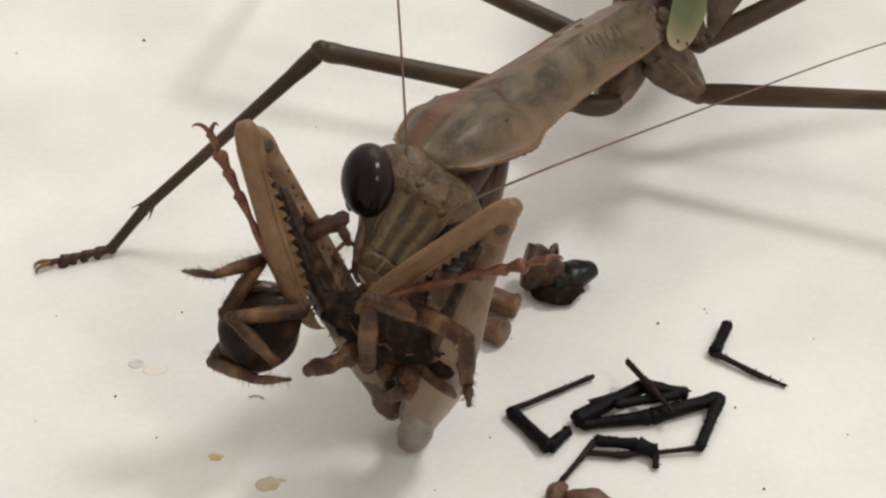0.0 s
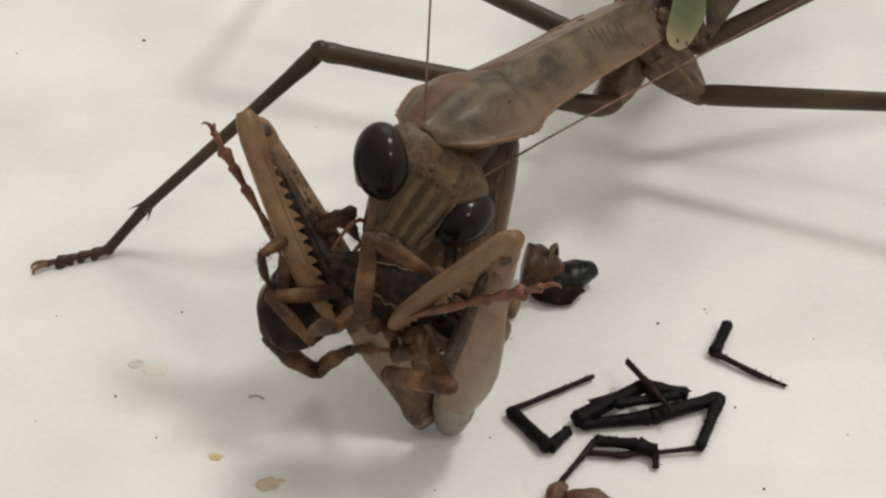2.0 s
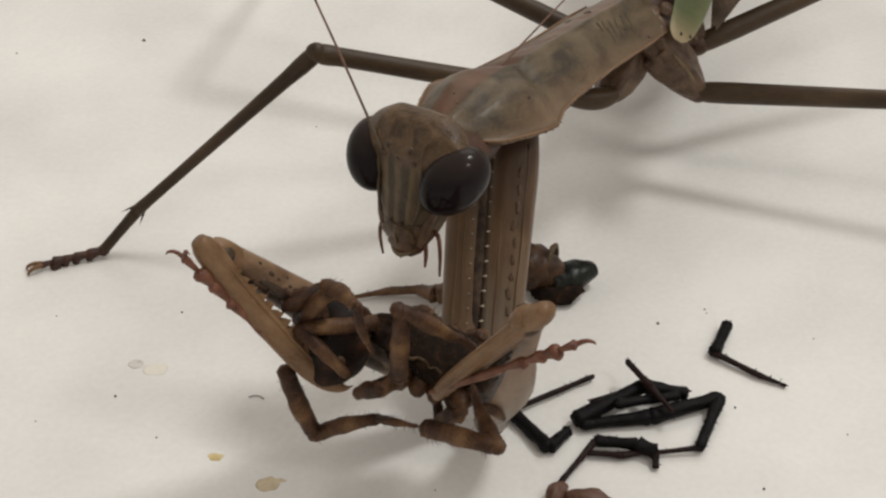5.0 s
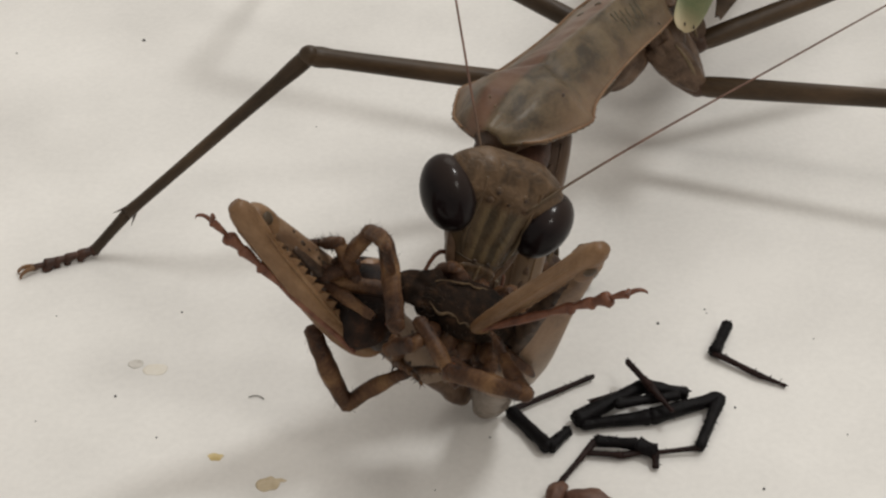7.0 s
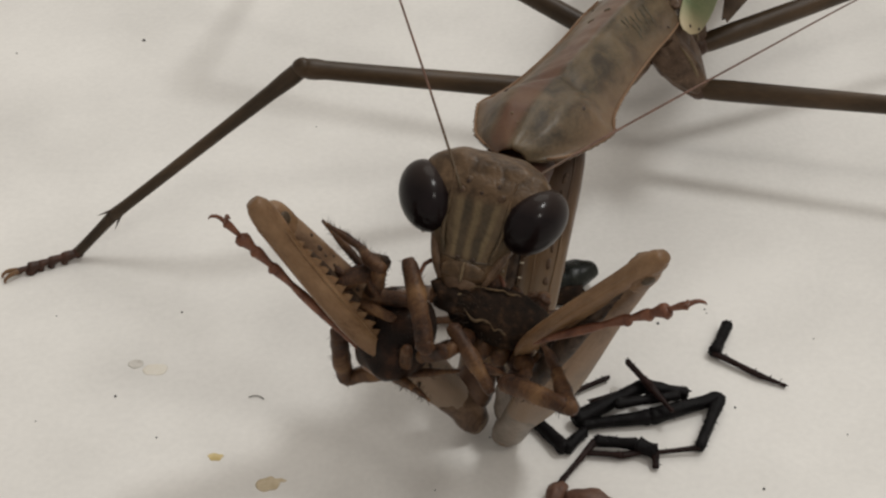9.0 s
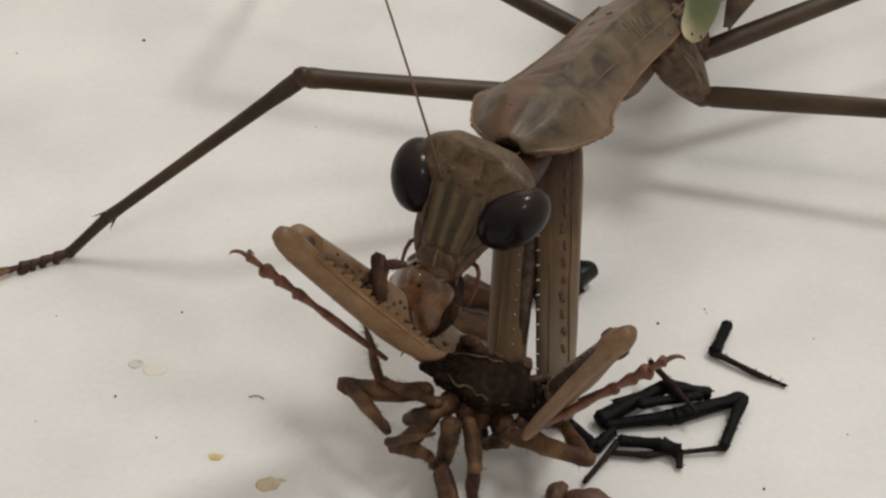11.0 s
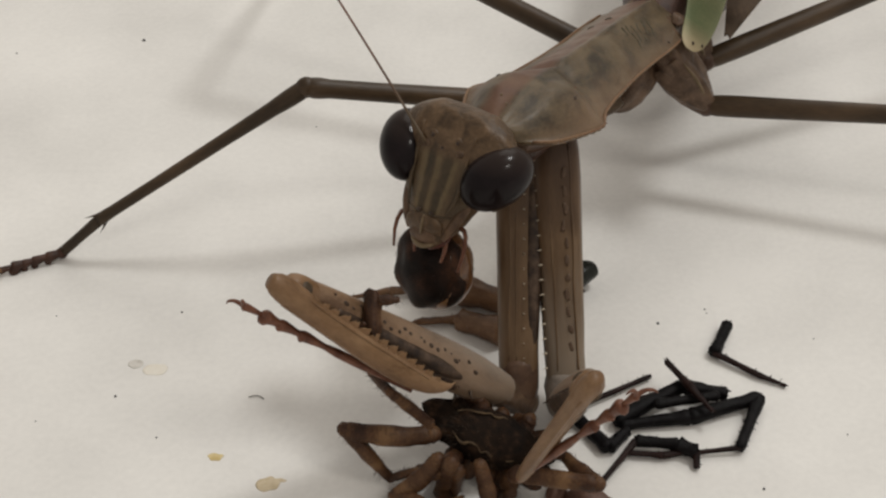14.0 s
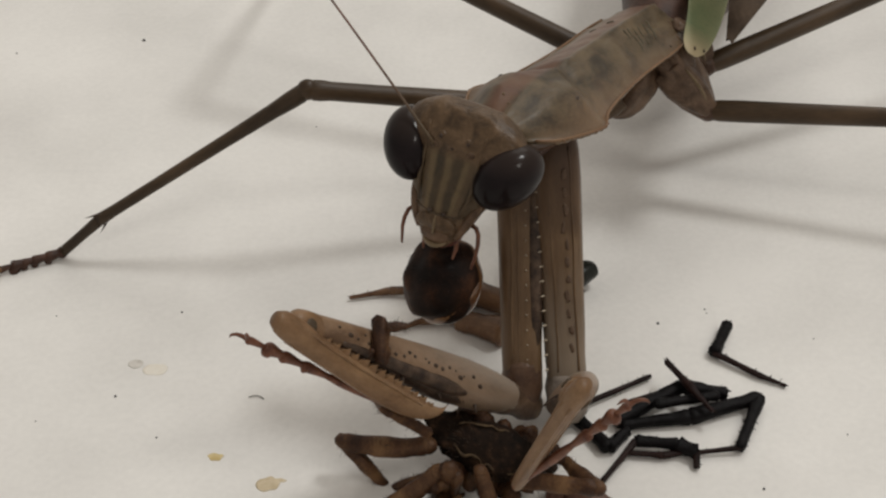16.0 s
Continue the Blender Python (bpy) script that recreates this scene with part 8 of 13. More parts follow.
    walk(MOVES["mid_femur"], [
        (0, aim(-6.42, 1.69, 12.2, 2.77, 3.53, 8.71, 0, 0, 1)),
        (1, aim(-6.43, 1.69, 12.2, 2.75, 3.53, 8.71, 0, 0, 1)),
        (1.2, aim(-6.44, 1.76, 12.15, 2.76, 3.56, 8.68, 0, 0, 1)),
        (3, aim(-6.47, 1.76, 12.15, 2.74, 3.56, 8.68, 0, 0, 1)),
        (3.5, aim(-6.46, 1.56, 12.29, 2.69, 3.5, 8.75, 0, 0, 1)),
        (4, aim(-6.48, 1.61, 12.26, 2.68, 3.54, 8.74, 0, 0, 1)),
        (4.2, aim(-6.53, 1.8, 12.1, 2.69, 3.62, 8.68, 0, 0, 1)),
        (5.25, aim(-6.75, 1.82, 11.95, 2.5, 3.87, 8.74, 0, 0, 1)),
        (6.3, aim(-6.97, 1.85, 11.8, 2.29, 4.1, 8.78, 0, 0, 1)),
        (6.5, aim(-6.99, 1.6, 11.94, 2.22, 3.99, 8.86, 0, 0, 1)),
        (7, aim(-7.05, 1.6, 11.94, 2.17, 3.97, 8.88, 0, 0, 1)),
        (7.5, aim(-7.09, 1.92, 11.55, 2.25, 4.09, 8.72, 0, 0, 1)),
        (8, aim(-7.22, 1.72, 11.61, 2.11, 3.94, 8.78, 0, 0, 1)),
        (8.5, aim(-7.36, 1.35, 11.5, 1.96, 3.74, 8.78, 0, 0, 1)),
        (9, aim(-7.42, 1.31, 11.35, 1.93, 3.68, 8.73, 0, 0, 1)),
        (9.2, aim(-7.42, 1.23, 11.35, 1.94, 3.61, 8.73, 0, 0, 1)),
        (10.25, aim(-7.42, 1.08, 11.15, 1.99, 3.37, 8.63, 0, 0, 1)),
        (11.3, aim(-7.41, 0.86, 11, 2.02, 3.1, 8.56, 0, 0, 1)),
        (11.5, aim(-7.41, 0.84, 10.95, 2.04, 3.06, 8.54, 0, 0, 1)),
        (11.8, aim(-7.43, 0.94, 10.8, 2.07, 3.05, 8.47, 0, 0, 1)),
        (12, aim(-7.43, 0.93, 10.75, 2.08, 3.01, 8.45, 0, 0, 1)),
        (12.5, aim(-7.42, 1.4, 10.35, 2.21, 3.12, 8.26, 0, 0, 1)),
        (12.75, aim(-7.39, 1.39, 10.3, 2.25, 3.09, 8.24, 0, 0, 1)),
        (13, aim(-7.36, 1.39, 10.25, 2.28, 3.07, 8.22, 0, 0, 1)),
        (13.5, aim(-7.31, 1.33, 10.2, 2.34, 3.01, 8.19, 0, 0, 1)),
        (14, aim(-7.27, 1.27, 10.15, 2.39, 2.94, 8.17, 0, 0, 1)),
        (14.5, aim(-7.27, 1.24, 10.15, 2.4, 2.88, 8.17, 0, 0, 1)),
        (15, aim(-7.27, 1.22, 10.15, 2.4, 2.82, 8.17, 0, 0, 1)),
        (15.5, aim(-7.23, 1.14, 10.15, 2.44, 2.75, 8.17, 0, 0, 1)),
        (16, aim(-7.2, 1.13, 10.1, 2.48, 2.7, 8.15, 0, 0, 1)),
    ])
    walk(MOVES["mid_tibia"], [
        (0, aim(-6.42, 1.69, 12.2, -13.66, 0.76, 5.37, 0, 0, 1)),
        (1, aim(-6.43, 1.69, 12.2, -13.68, 0.74, 5.37, 0, 0, 1)),
        (1.2, aim(-6.44, 1.76, 12.15, -13.7, 0.75, 5.34, 0, 0, 1)),
        (3, aim(-6.47, 1.76, 12.15, -13.73, 0.72, 5.36, 0, 0, 1)),
        (3.5, aim(-6.46, 1.56, 12.29, -13.69, 0.66, 5.44, 0, 0, 1)),
        (4, aim(-6.48, 1.61, 12.26, -13.71, 0.66, 5.42, 0, 0, 1)),
        (4.2, aim(-6.53, 1.8, 12.1, -13.81, 0.69, 5.34, 0, 0, 1)),
        (5.25, aim(-6.75, 1.82, 11.95, -14.11, 0.56, 5.3, 0, 0, 1)),
        (6.3, aim(-6.97, 1.85, 11.8, -14.4, 0.43, 5.25, 0, 0, 1)),
        (6.5, aim(-6.99, 1.6, 11.94, -14.39, 0.34, 5.34, 0, 0, 1)),
        (7, aim(-7.05, 1.6, 11.94, -14.46, 0.38, 5.34, 0, 0, 1)),
        (7.5, aim(-7.09, 1.92, 11.55, -14.65, 0.42, 5.18, 0, 0, 1)),
        (8, aim(-7.22, 1.72, 11.61, -14.81, 0.34, 5.25, 0, 0, 1)),
        (8.5, aim(-7.36, 1.35, 11.5, -15, 0.12, 5.17, 0, 0, 1)),
        (9, aim(-7.42, 1.31, 11.35, -15.16, 0.15, 5.13, 0, 0, 1)),
        (9.2, aim(-7.42, 1.23, 11.35, -15.17, 0.11, 5.13, 0, 0, 1)),
        (10.25, aim(-7.42, 1.08, 11.15, -15.29, 0.03, 5.07, 0, 0, 1)),
        (11.3, aim(-7.41, 0.86, 11, -15.38, -0.08, 5.03, 0, 0, 1)),
        (11.5, aim(-7.41, 0.84, 10.95, -15.41, -0.09, 5.02, 0, 0, 1)),
        (11.8, aim(-7.43, 0.94, 10.8, -15.48, -0.11, 4.97, 0, 0, 1)),
        (12, aim(-7.43, 0.93, 10.75, -15.51, -0.14, 4.96, 0, 0, 1)),
        (12.5, aim(-7.42, 1.4, 10.35, -15.64, -0.04, 4.85, 0, 0, 1)),
        (12.75, aim(-7.39, 1.39, 10.3, -15.64, -0.05, 4.83, 0, 0, 1)),
        (13, aim(-7.36, 1.39, 10.25, -15.63, -0.05, 4.81, 0, 0, 1)),
        (13.5, aim(-7.31, 1.33, 10.2, -15.62, -0.07, 4.8, 0, 0, 1)),
        (14, aim(-7.27, 1.27, 10.15, -15.6, -0.1, 4.79, 0, 0, 1)),
        (14.5, aim(-7.27, 1.24, 10.15, -15.6, -0.11, 4.79, 0, 0, 1)),
        (15, aim(-7.27, 1.22, 10.15, -15.6, -0.12, 4.79, 0, 0, 1)),
        (15.5, aim(-7.23, 1.14, 10.15, -15.58, -0.15, 4.79, 0, 0, 1)),
        (16, aim(-7.2, 1.13, 10.1, -15.57, -0.15, 4.78, 0, 0, 1)),
    ])
    walk(MOVES["mid_basitarsus"], [
        (0, aim(-16.49, 0.39, 2.7, -22.97, -2.38, -4.39, 0, 0, 1)),
        (0.2, aim(-16.49, 0.39, 2.7, -23.07, -2.39, -4.31, 0, 0, 1)),
        (0.35, aim(-16.5, 0.38, 2.7, -23.14, -2.41, -4.24, 0, 0, 1)),
        (0.5, aim(-16.5, 0.38, 2.7, -23.2, -2.42, -4.18, 0, 0, 1)),
        (4, aim(-16.6, 0.29, 2.7, -23.14, -2.45, -4.35, 0, 0, 1)),
        (4.2, aim(-16.66, 0.25, 2.7, -23.2, -2.42, -4.37, 0, 0, 1)),
        (5.25, aim(-16.98, 0.07, 2.7, -23.52, -2.25, -4.5, 0, 0, 1)),
        (6.3, aim(-17.29, -0.12, 2.7, -23.83, -2.07, -4.61, 0, 0, 1)),
        (6.5, aim(-17.35, -0.16, 2.7, -23.89, -2.03, -4.63, 0, 0, 1)),
        (7, aim(-17.42, -0.11, 2.7, -24.05, -1.81, -4.59, 0, 0, 1)),
        (7.5, aim(-17.6, -0.16, 2.7, -24.32, -1.69, -4.54, 0, 0, 1)),
        (8, aim(-17.85, -0.21, 2.7, -24.65, -1.87, -4.44, 0, 0, 1)),
        (8.5, aim(-17.98, -0.36, 2.7, -24.82, -1.86, -4.44, 0, 0, 1)),
        (9, aim(-18.18, -0.31, 2.7, -25.04, -1.95, -4.39, 0, 0, 1)),
        (9.2, aim(-18.2, -0.32, 2.7, -25.1, -1.92, -4.36, 0, 0, 1)),
        (10.25, aim(-18.35, -0.38, 2.7, -25.41, -1.77, -4.25, 0, 0, 1)),
        (11.3, aim(-18.5, -0.44, 2.7, -25.71, -1.62, -4.13, 0, 0, 1)),
        (11.5, aim(-18.53, -0.46, 2.7, -25.77, -1.59, -4.11, 0, 0, 1)),
        (11.8, aim(-18.61, -0.52, 2.7, -25.81, -1.56, -4.16, 0, 0, 1)),
        (12, aim(-18.67, -0.56, 2.7, -25.84, -1.55, -4.2, 0, 0, 1)),
        (12.5, aim(-18.85, -0.6, 2.7, -26.09, -1.44, -4.15, 0, 0, 1)),
        (16, aim(-18.84, -0.65, 2.7, -26.12, -1.19, -4.14, 0, 0, 1)),
    ])
    walk(MOVES["mid_tarsus"], [
        (0, aim(-18.54, -0.49, 0.45, -28.01, -3.69, 0.23, 0, 0, 1)),
        (0.2, aim(-18.6, -0.51, 0.45, -28.07, -3.72, 0.23, 0, 0, 1)),
        (0.35, aim(-18.65, -0.52, 0.45, -28.12, -3.74, 0.23, 0, 0, 1)),
        (0.5, aim(-18.7, -0.54, 0.45, -28.16, -3.75, 0.23, 0, 0, 1)),
        (4, aim(-18.69, -0.59, 0.45, -28.16, -3.79, 0.23, 0, 0, 1)),
        (4.2, aim(-18.74, -0.6, 0.45, -28.2, -3.82, 0.23, 0, 0, 1)),
        (5.25, aim(-19.02, -0.66, 0.45, -28.44, -4.01, 0.23, 0, 0, 1)),
        (6.3, aim(-19.31, -0.72, 0.45, -28.68, -4.21, 0.23, 0, 0, 1)),
        (6.5, aim(-19.36, -0.73, 0.45, -28.72, -4.24, 0.23, 0, 0, 1)),
        (7, aim(-19.47, -0.63, 0.45, -28.63, -4.64, 0.23, 0, 0, 1)),
        (7.5, aim(-19.69, -0.63, 0.45, -28.78, -4.79, 0.23, 0, 0, 1)),
        (8, aim(-19.99, -0.73, 0.45, -29.06, -4.94, 0.22, 0, 0, 1)),
        (8.5, aim(-20.13, -0.83, 0.45, -29.23, -4.99, 0.22, 0, 0, 1)),
        (9, aim(-20.35, -0.83, 0.45, -29.35, -5.19, 0.22, 0, 0, 1)),
        (9.2, aim(-20.4, -0.83, 0.45, -29.41, -5.16, 0.22, 0, 0, 1)),
        (10.25, aim(-20.64, -0.83, 0.45, -29.72, -5.02, 0.22, 0, 0, 1)),
        (11.3, aim(-20.88, -0.83, 0.45, -30.02, -4.87, 0.22, 0, 0, 1)),
        (11.5, aim(-20.92, -0.83, 0.45, -30.08, -4.85, 0.22, 0, 0, 1)),
        (11.8, aim(-20.97, -0.86, 0.45, -30.16, -4.8, 0.22, 0, 0, 1)),
        (12, aim(-21.01, -0.88, 0.45, -30.22, -4.77, 0.22, 0, 0, 1)),
        (12.5, aim(-21.23, -0.88, 0.45, -30.37, -4.92, 0.21, 0, 0, 1)),
        (16, aim(-21.24, -0.83, 0.45, -30.44, -4.73, 0.22, 0, 0, 1)),
    ])
    walk(MOVES["spider_body"], [
        (0, aim(-2.45, -16.29, 8.59, 6.76, -17.17, 4.79, 0, -0.398, 0.918)),
        (0.2, aim(-1.98, -15.68, 9.31, 7.23, -16.55, 5.53, 0, -0.398, 0.918)),
        (0.35, aim(-1.63, -15.23, 9.85, 7.59, -16.09, 6.08, 0, -0.398, 0.918)),
        (0.5, aim(-1.28, -14.78, 10.39, 7.95, -15.63, 6.63, 0, -0.398, 0.918)),
        (0.7, aim(-1.33, -14.91, 10.23, 7.9, -15.76, 6.47, 0, -0.398, 0.918)),
        (1, aim(-1.41, -15.11, 9.99, 7.81, -15.97, 6.22, 0, -0.398, 0.918)),
        (1.2, aim(-1.62, -15.15, 9.95, 7.6, -16, 6.18, 0, -0.398, 0.918)),
        (1.5, aim(-1.93, -15.2, 9.89, 7.29, -16.05, 6.12, 0, -0.398, 0.918)),
        (1.8, aim(-2.09, -15.15, 9.95, 7.13, -16, 6.18, 0, -0.398, 0.918)),
        (2, aim(-2.19, -15.11, 9.99, 7.03, -15.97, 6.22, 0, -0.398, 0.918)),
        (2.2, aim(-2.09, -15.05, 10.07, 7.14, -15.9, 6.3, 0, -0.398, 0.918)),
        (2.5, aim(-1.93, -14.95, 10.19, 7.29, -15.8, 6.42, 0, -0.398, 0.918)),
        (3, aim(-2.19, -15.03, 10.09, 7.03, -15.88, 6.32, 0, -0.398, 0.918)),
        (3.5, aim(-2.19, -15.11, 9.99, 7.03, -15.97, 6.22, 0, -0.398, 0.918)),
        (4, aim(-2.45, -15.87, 9.09, 6.76, -16.74, 5.3, 0, -0.398, 0.918)),
        (4.2, aim(-0.7, -17.54, 7.1, 8.5, -18.45, 3.28, 0, -0.398, 0.918)),
        (5.25, aim(-0.14, -16.77, 8.01, 9.07, -17.66, 4.22, 0, -0.398, 0.918)),
        (6.3, aim(0.42, -16, 8.93, 9.64, -16.87, 5.16, 0, -0.398, 0.918)),
        (6.5, aim(1.46, -15.67, 9.33, 10.69, -16.53, 5.57, 0, -0.398, 0.918)),
        (7, aim(1.2, -15.67, 9.33, 10.42, -16.53, 5.57, 0, -0.398, 0.918)),
        (7.5, aim(1.46, -15.95, 8.99, 10.68, -16.82, 5.23, 0, -0.398, 0.918)),
        (8, aim(1.72, -16.66, 8.15, 10.94, -17.54, 4.38, 0, -0.398, 0.918)),
        (8.5, aim(1.72, -15.78, 9.19, 10.95, -16.65, 5.43, 0, -0.398, 0.918)),
        (9, aim(2.76, -15.87, 9.09, 11.99, -16.73, 5.34, 0, -0.398, 0.918)),
        (9.2, aim(2.91, -15.7, 8.76, 12.14, -16.57, 5.01, 0, -0.398, 0.918)),
        (10.25, aim(2.46, -15.51, 6.18, 11.69, -16.42, 2.43, 0, -0.398, 0.918)),
        (11.3, aim(2, -15.36, 3.54, 11.22, -16.33, -0.21, 0, -0.398, 0.918)),
        (11.5, aim(2.09, -15.43, 2.92, 11.31, -16.4, -0.83, 0, -0.398, 0.918)),
        (11.8, aim(2.17, -15.82, 2.49, 11.38, -16.79, -1.26, 0, -0.398, 0.918)),
        (12, aim(2.22, -16.22, 2.04, 11.44, -17.2, -1.72, 0, -0.398, 0.918)),
        (12.5, aim(2.22, -16.27, 2.02, 11.44, -17.25, -1.74, 0, -0.398, 0.918)),
        (12.75, aim(2.29, -16.33, 1.98, 11.5, -17.31, -1.78, 0, -0.398, 0.918)),
        (13, aim(2.36, -16.39, 1.94, 11.57, -17.37, -1.83, 0, -0.398, 0.918)),
        (13.5, aim(2.32, -16.48, 1.88, 11.53, -17.46, -1.89, 0, -0.398, 0.918)),
        (14, aim(2.27, -16.57, 1.82, 11.49, -17.56, -1.95, 0, -0.398, 0.918)),
        (14.5, aim(2.31, -16.69, 1.74, 11.52, -17.67, -2.03, 0, -0.398, 0.918)),
        (15, aim(2.35, -16.8, 1.65, 11.56, -17.78, -2.12, 0, -0.398, 0.918)),
        (15.5, aim(2.35, -16.93, 1.55, 11.56, -17.91, -2.22, 0, -0.398, 0.918)),
        (16, aim(2.35, -17.05, 1.45, 11.56, -18.04, -2.32, 0, -0.398, 0.918)),
    ])
    walk(MOVES["lump"], [
        (0, aim(-8.61, -15, 7.76, -5.18, -8.96, 14.96, 0, -0.766, 0.643)),
        (0.2, aim(-7.78, -14.08, 7.25, -4.35, -8.04, 14.45, 0, -0.766, 0.643)),
        (0.35, aim(-7.02, -14.44, 7.83, -3.59, -8.4, 15.03, 0, -0.766, 0.643)),
        (0.5, aim(-6.45, -13.06, 6.84, -3.02, -7.02, 14.04, 0, -0.766, 0.643)),
        (0.7, aim(-6.55, -13.69, 7.15, -3.13, -7.65, 14.34, 0, -0.766, 0.643)),
        (1, aim(-6.76, -14.05, 7.07, -3.33, -8.01, 14.27, 0, -0.766, 0.643)),
        (1.2, aim(-7.01, -13.46, 6.61, -3.59, -7.43, 13.81, 0, -0.766, 0.643)),
        (1.5, aim(-7.28, -13.68, 6.93, -3.85, -7.65, 14.12, 0, -0.766, 0.643)),
        (1.8, aim(-7.11, -13.43, 7.24, -3.69, -7.39, 14.43, 0, -0.766, 0.643)),
        (2, aim(-7.19, -11.6, 5.96, -3.76, -5.56, 13.16, 0, -0.766, 0.643)),
        (2.2, aim(-6.98, -12.48, 6.68, -3.55, -6.44, 13.88, 0, -0.766, 0.643)),
        (2.5, aim(-6.95, -11.27, 5.48, -3.52, -5.23, 12.68, 0, -0.766, 0.643)),
        (3, aim(-6.7, -12, 7.02, -3.27, -5.96, 14.22, 0, -0.766, 0.643)),
        (3.5, aim(-6.5, -11.69, 6.85, -3.08, -5.65, 14.05, 0, -0.766, 0.643)),
        (4, aim(-7.47, -13.02, 6.7, -4.04, -6.99, 13.89, 0, -0.766, 0.643)),
        (4.2, aim(-5.42, -16.85, 8.01, -1.99, -10.81, 15.2, 0, -0.766, 0.643)),
        (5.25, aim(-5.16, -15.41, 7.77, -1.73, -9.38, 14.97, 0, -0.766, 0.643)),
        (6.3, aim(-4.88, -13.3, 7.01, -1.45, -7.26, 14.21, 0, -0.766, 0.643)),
        (6.5, aim(-4.02, -13.67, 8.08, -0.59, -7.63, 15.27, 0, -0.766, 0.643)),
        (7, aim(-3.73, -14.04, 8.41, -0.3, -8, 15.6, 0, -0.766, 0.643)),
        (7.5, aim(-3.33, -14.76, 7.59, 0.1, -8.72, 14.79, 0, -0.766, 0.643)),
        (8, aim(-3.01, -16.03, 8.6, 0.42, -9.99, 15.8, 0, -0.766, 0.643)),
        (8.5, aim(-3.21, -14.85, 7.16, 0.22, -8.81, 14.36, 0, -0.766, 0.643)),
        (9, aim(-2.26, -15.08, 7.37, 1.17, -9.04, 14.56, 0, -0.766, 0.643)),
        (9.2, aim(-2.13, -15.01, 7.13, 1.29, -8.97, 14.33, -0.176, -0.711, 0.681)),
        (9.7, aim(-1.78, -14.43, 7.34, 1.65, -8.39, 14.54, 0.367, -0.791, 0.489)),
        (10.25, aim(-1.39, -13.79, 7.58, 2.04, -7.75, 14.78, 0.815, -0.573, 0.092)),
        (10.775, aim(-1.02, -13.17, 7.8, 2.41, -7.13, 15, 0.935, -0.145, -0.324)),
        (11.3, aim(-0.65, -12.56, 8.03, 2.78, -6.52, 15.22, 0.1, -0.31, -0.914)),
        (11.5, aim(-0.88, -11.88, 7.43, 2.55, -5.84, 14.63, 0.1, -0.31, -0.914)),
        (11.7, aim(-0.88, -11.07, 8.4, 2.55, -5.03, 15.6, 0.1, -0.31, -0.914)),
        (11.8, aim(-0.99, -10.1, 8.87, 2.44, -4.06, 16.06, -0.29, 0.797, -0.53)),
        (12, aim(-1.15, -11.76, 8.12, 2.28, -5.72, 15.31, 0, 0.766, -0.643)),
        (12.5, aim(-1.29, -11.49, 8.11, 2.14, -5.46, 15.3, 0, 0.766, -0.643)),
        (12.7, aim(-1.26, -11.52, 8.06, 2.17, -5.48, 15.25, 0, 0.766, -0.643)),
        (12.733, aim(-1.01, -11.5, 8.08, 4.03, -4.05, 12.44, 0.587, 0.075, -0.806)),
        (12.767, aim(-0.79, -11.48, 8.1, 6.87, -5.57, 10.62, 0.642, -0.7, -0.312)),
        (12.8, aim(-0.52, -11.46, 8.12, 8.54, -8.75, 11.36, 0.119, -0.899, 0.42)),
        (13, aim(-0.56, -10.42, 7.03, 9.44, -10.42, 7.03, 0, -0.973, 0.232)),
        (13.25, aim(-0.11, -10.31, 7.16, 9.67, -11.64, 5.57, -0.095, -0.969, 0.228)),
        (13.5, aim(0.11, -10.23, 7.24, 9.38, -12.64, 4.37, -0.104, -0.901, 0.42)),
        (14, aim(-0.47, -10.09, 7.42, 1.26, -16.42, -0.12, -0.529, -0.706, 0.471)),
        (14.5, aim(-1.56, -10.23, 7.24, -9.75, -13.92, 2.85, -0.363, -0.259, 0.895)),
        (15, aim(-1.19, -10.7, 6.69, -2.07, -17.11, -0.94, -0.436, -0.664, 0.607)),
        (15.5, aim(-0.39, -10.34, 7.12, -0.39, -16.77, -0.54, -0.243, -0.743, 0.624)),
        (16, aim(-0.03, -10.53, 6.9, -1.76, -16.86, -0.64, -0.287, -0.7, 0.654)),
    ])
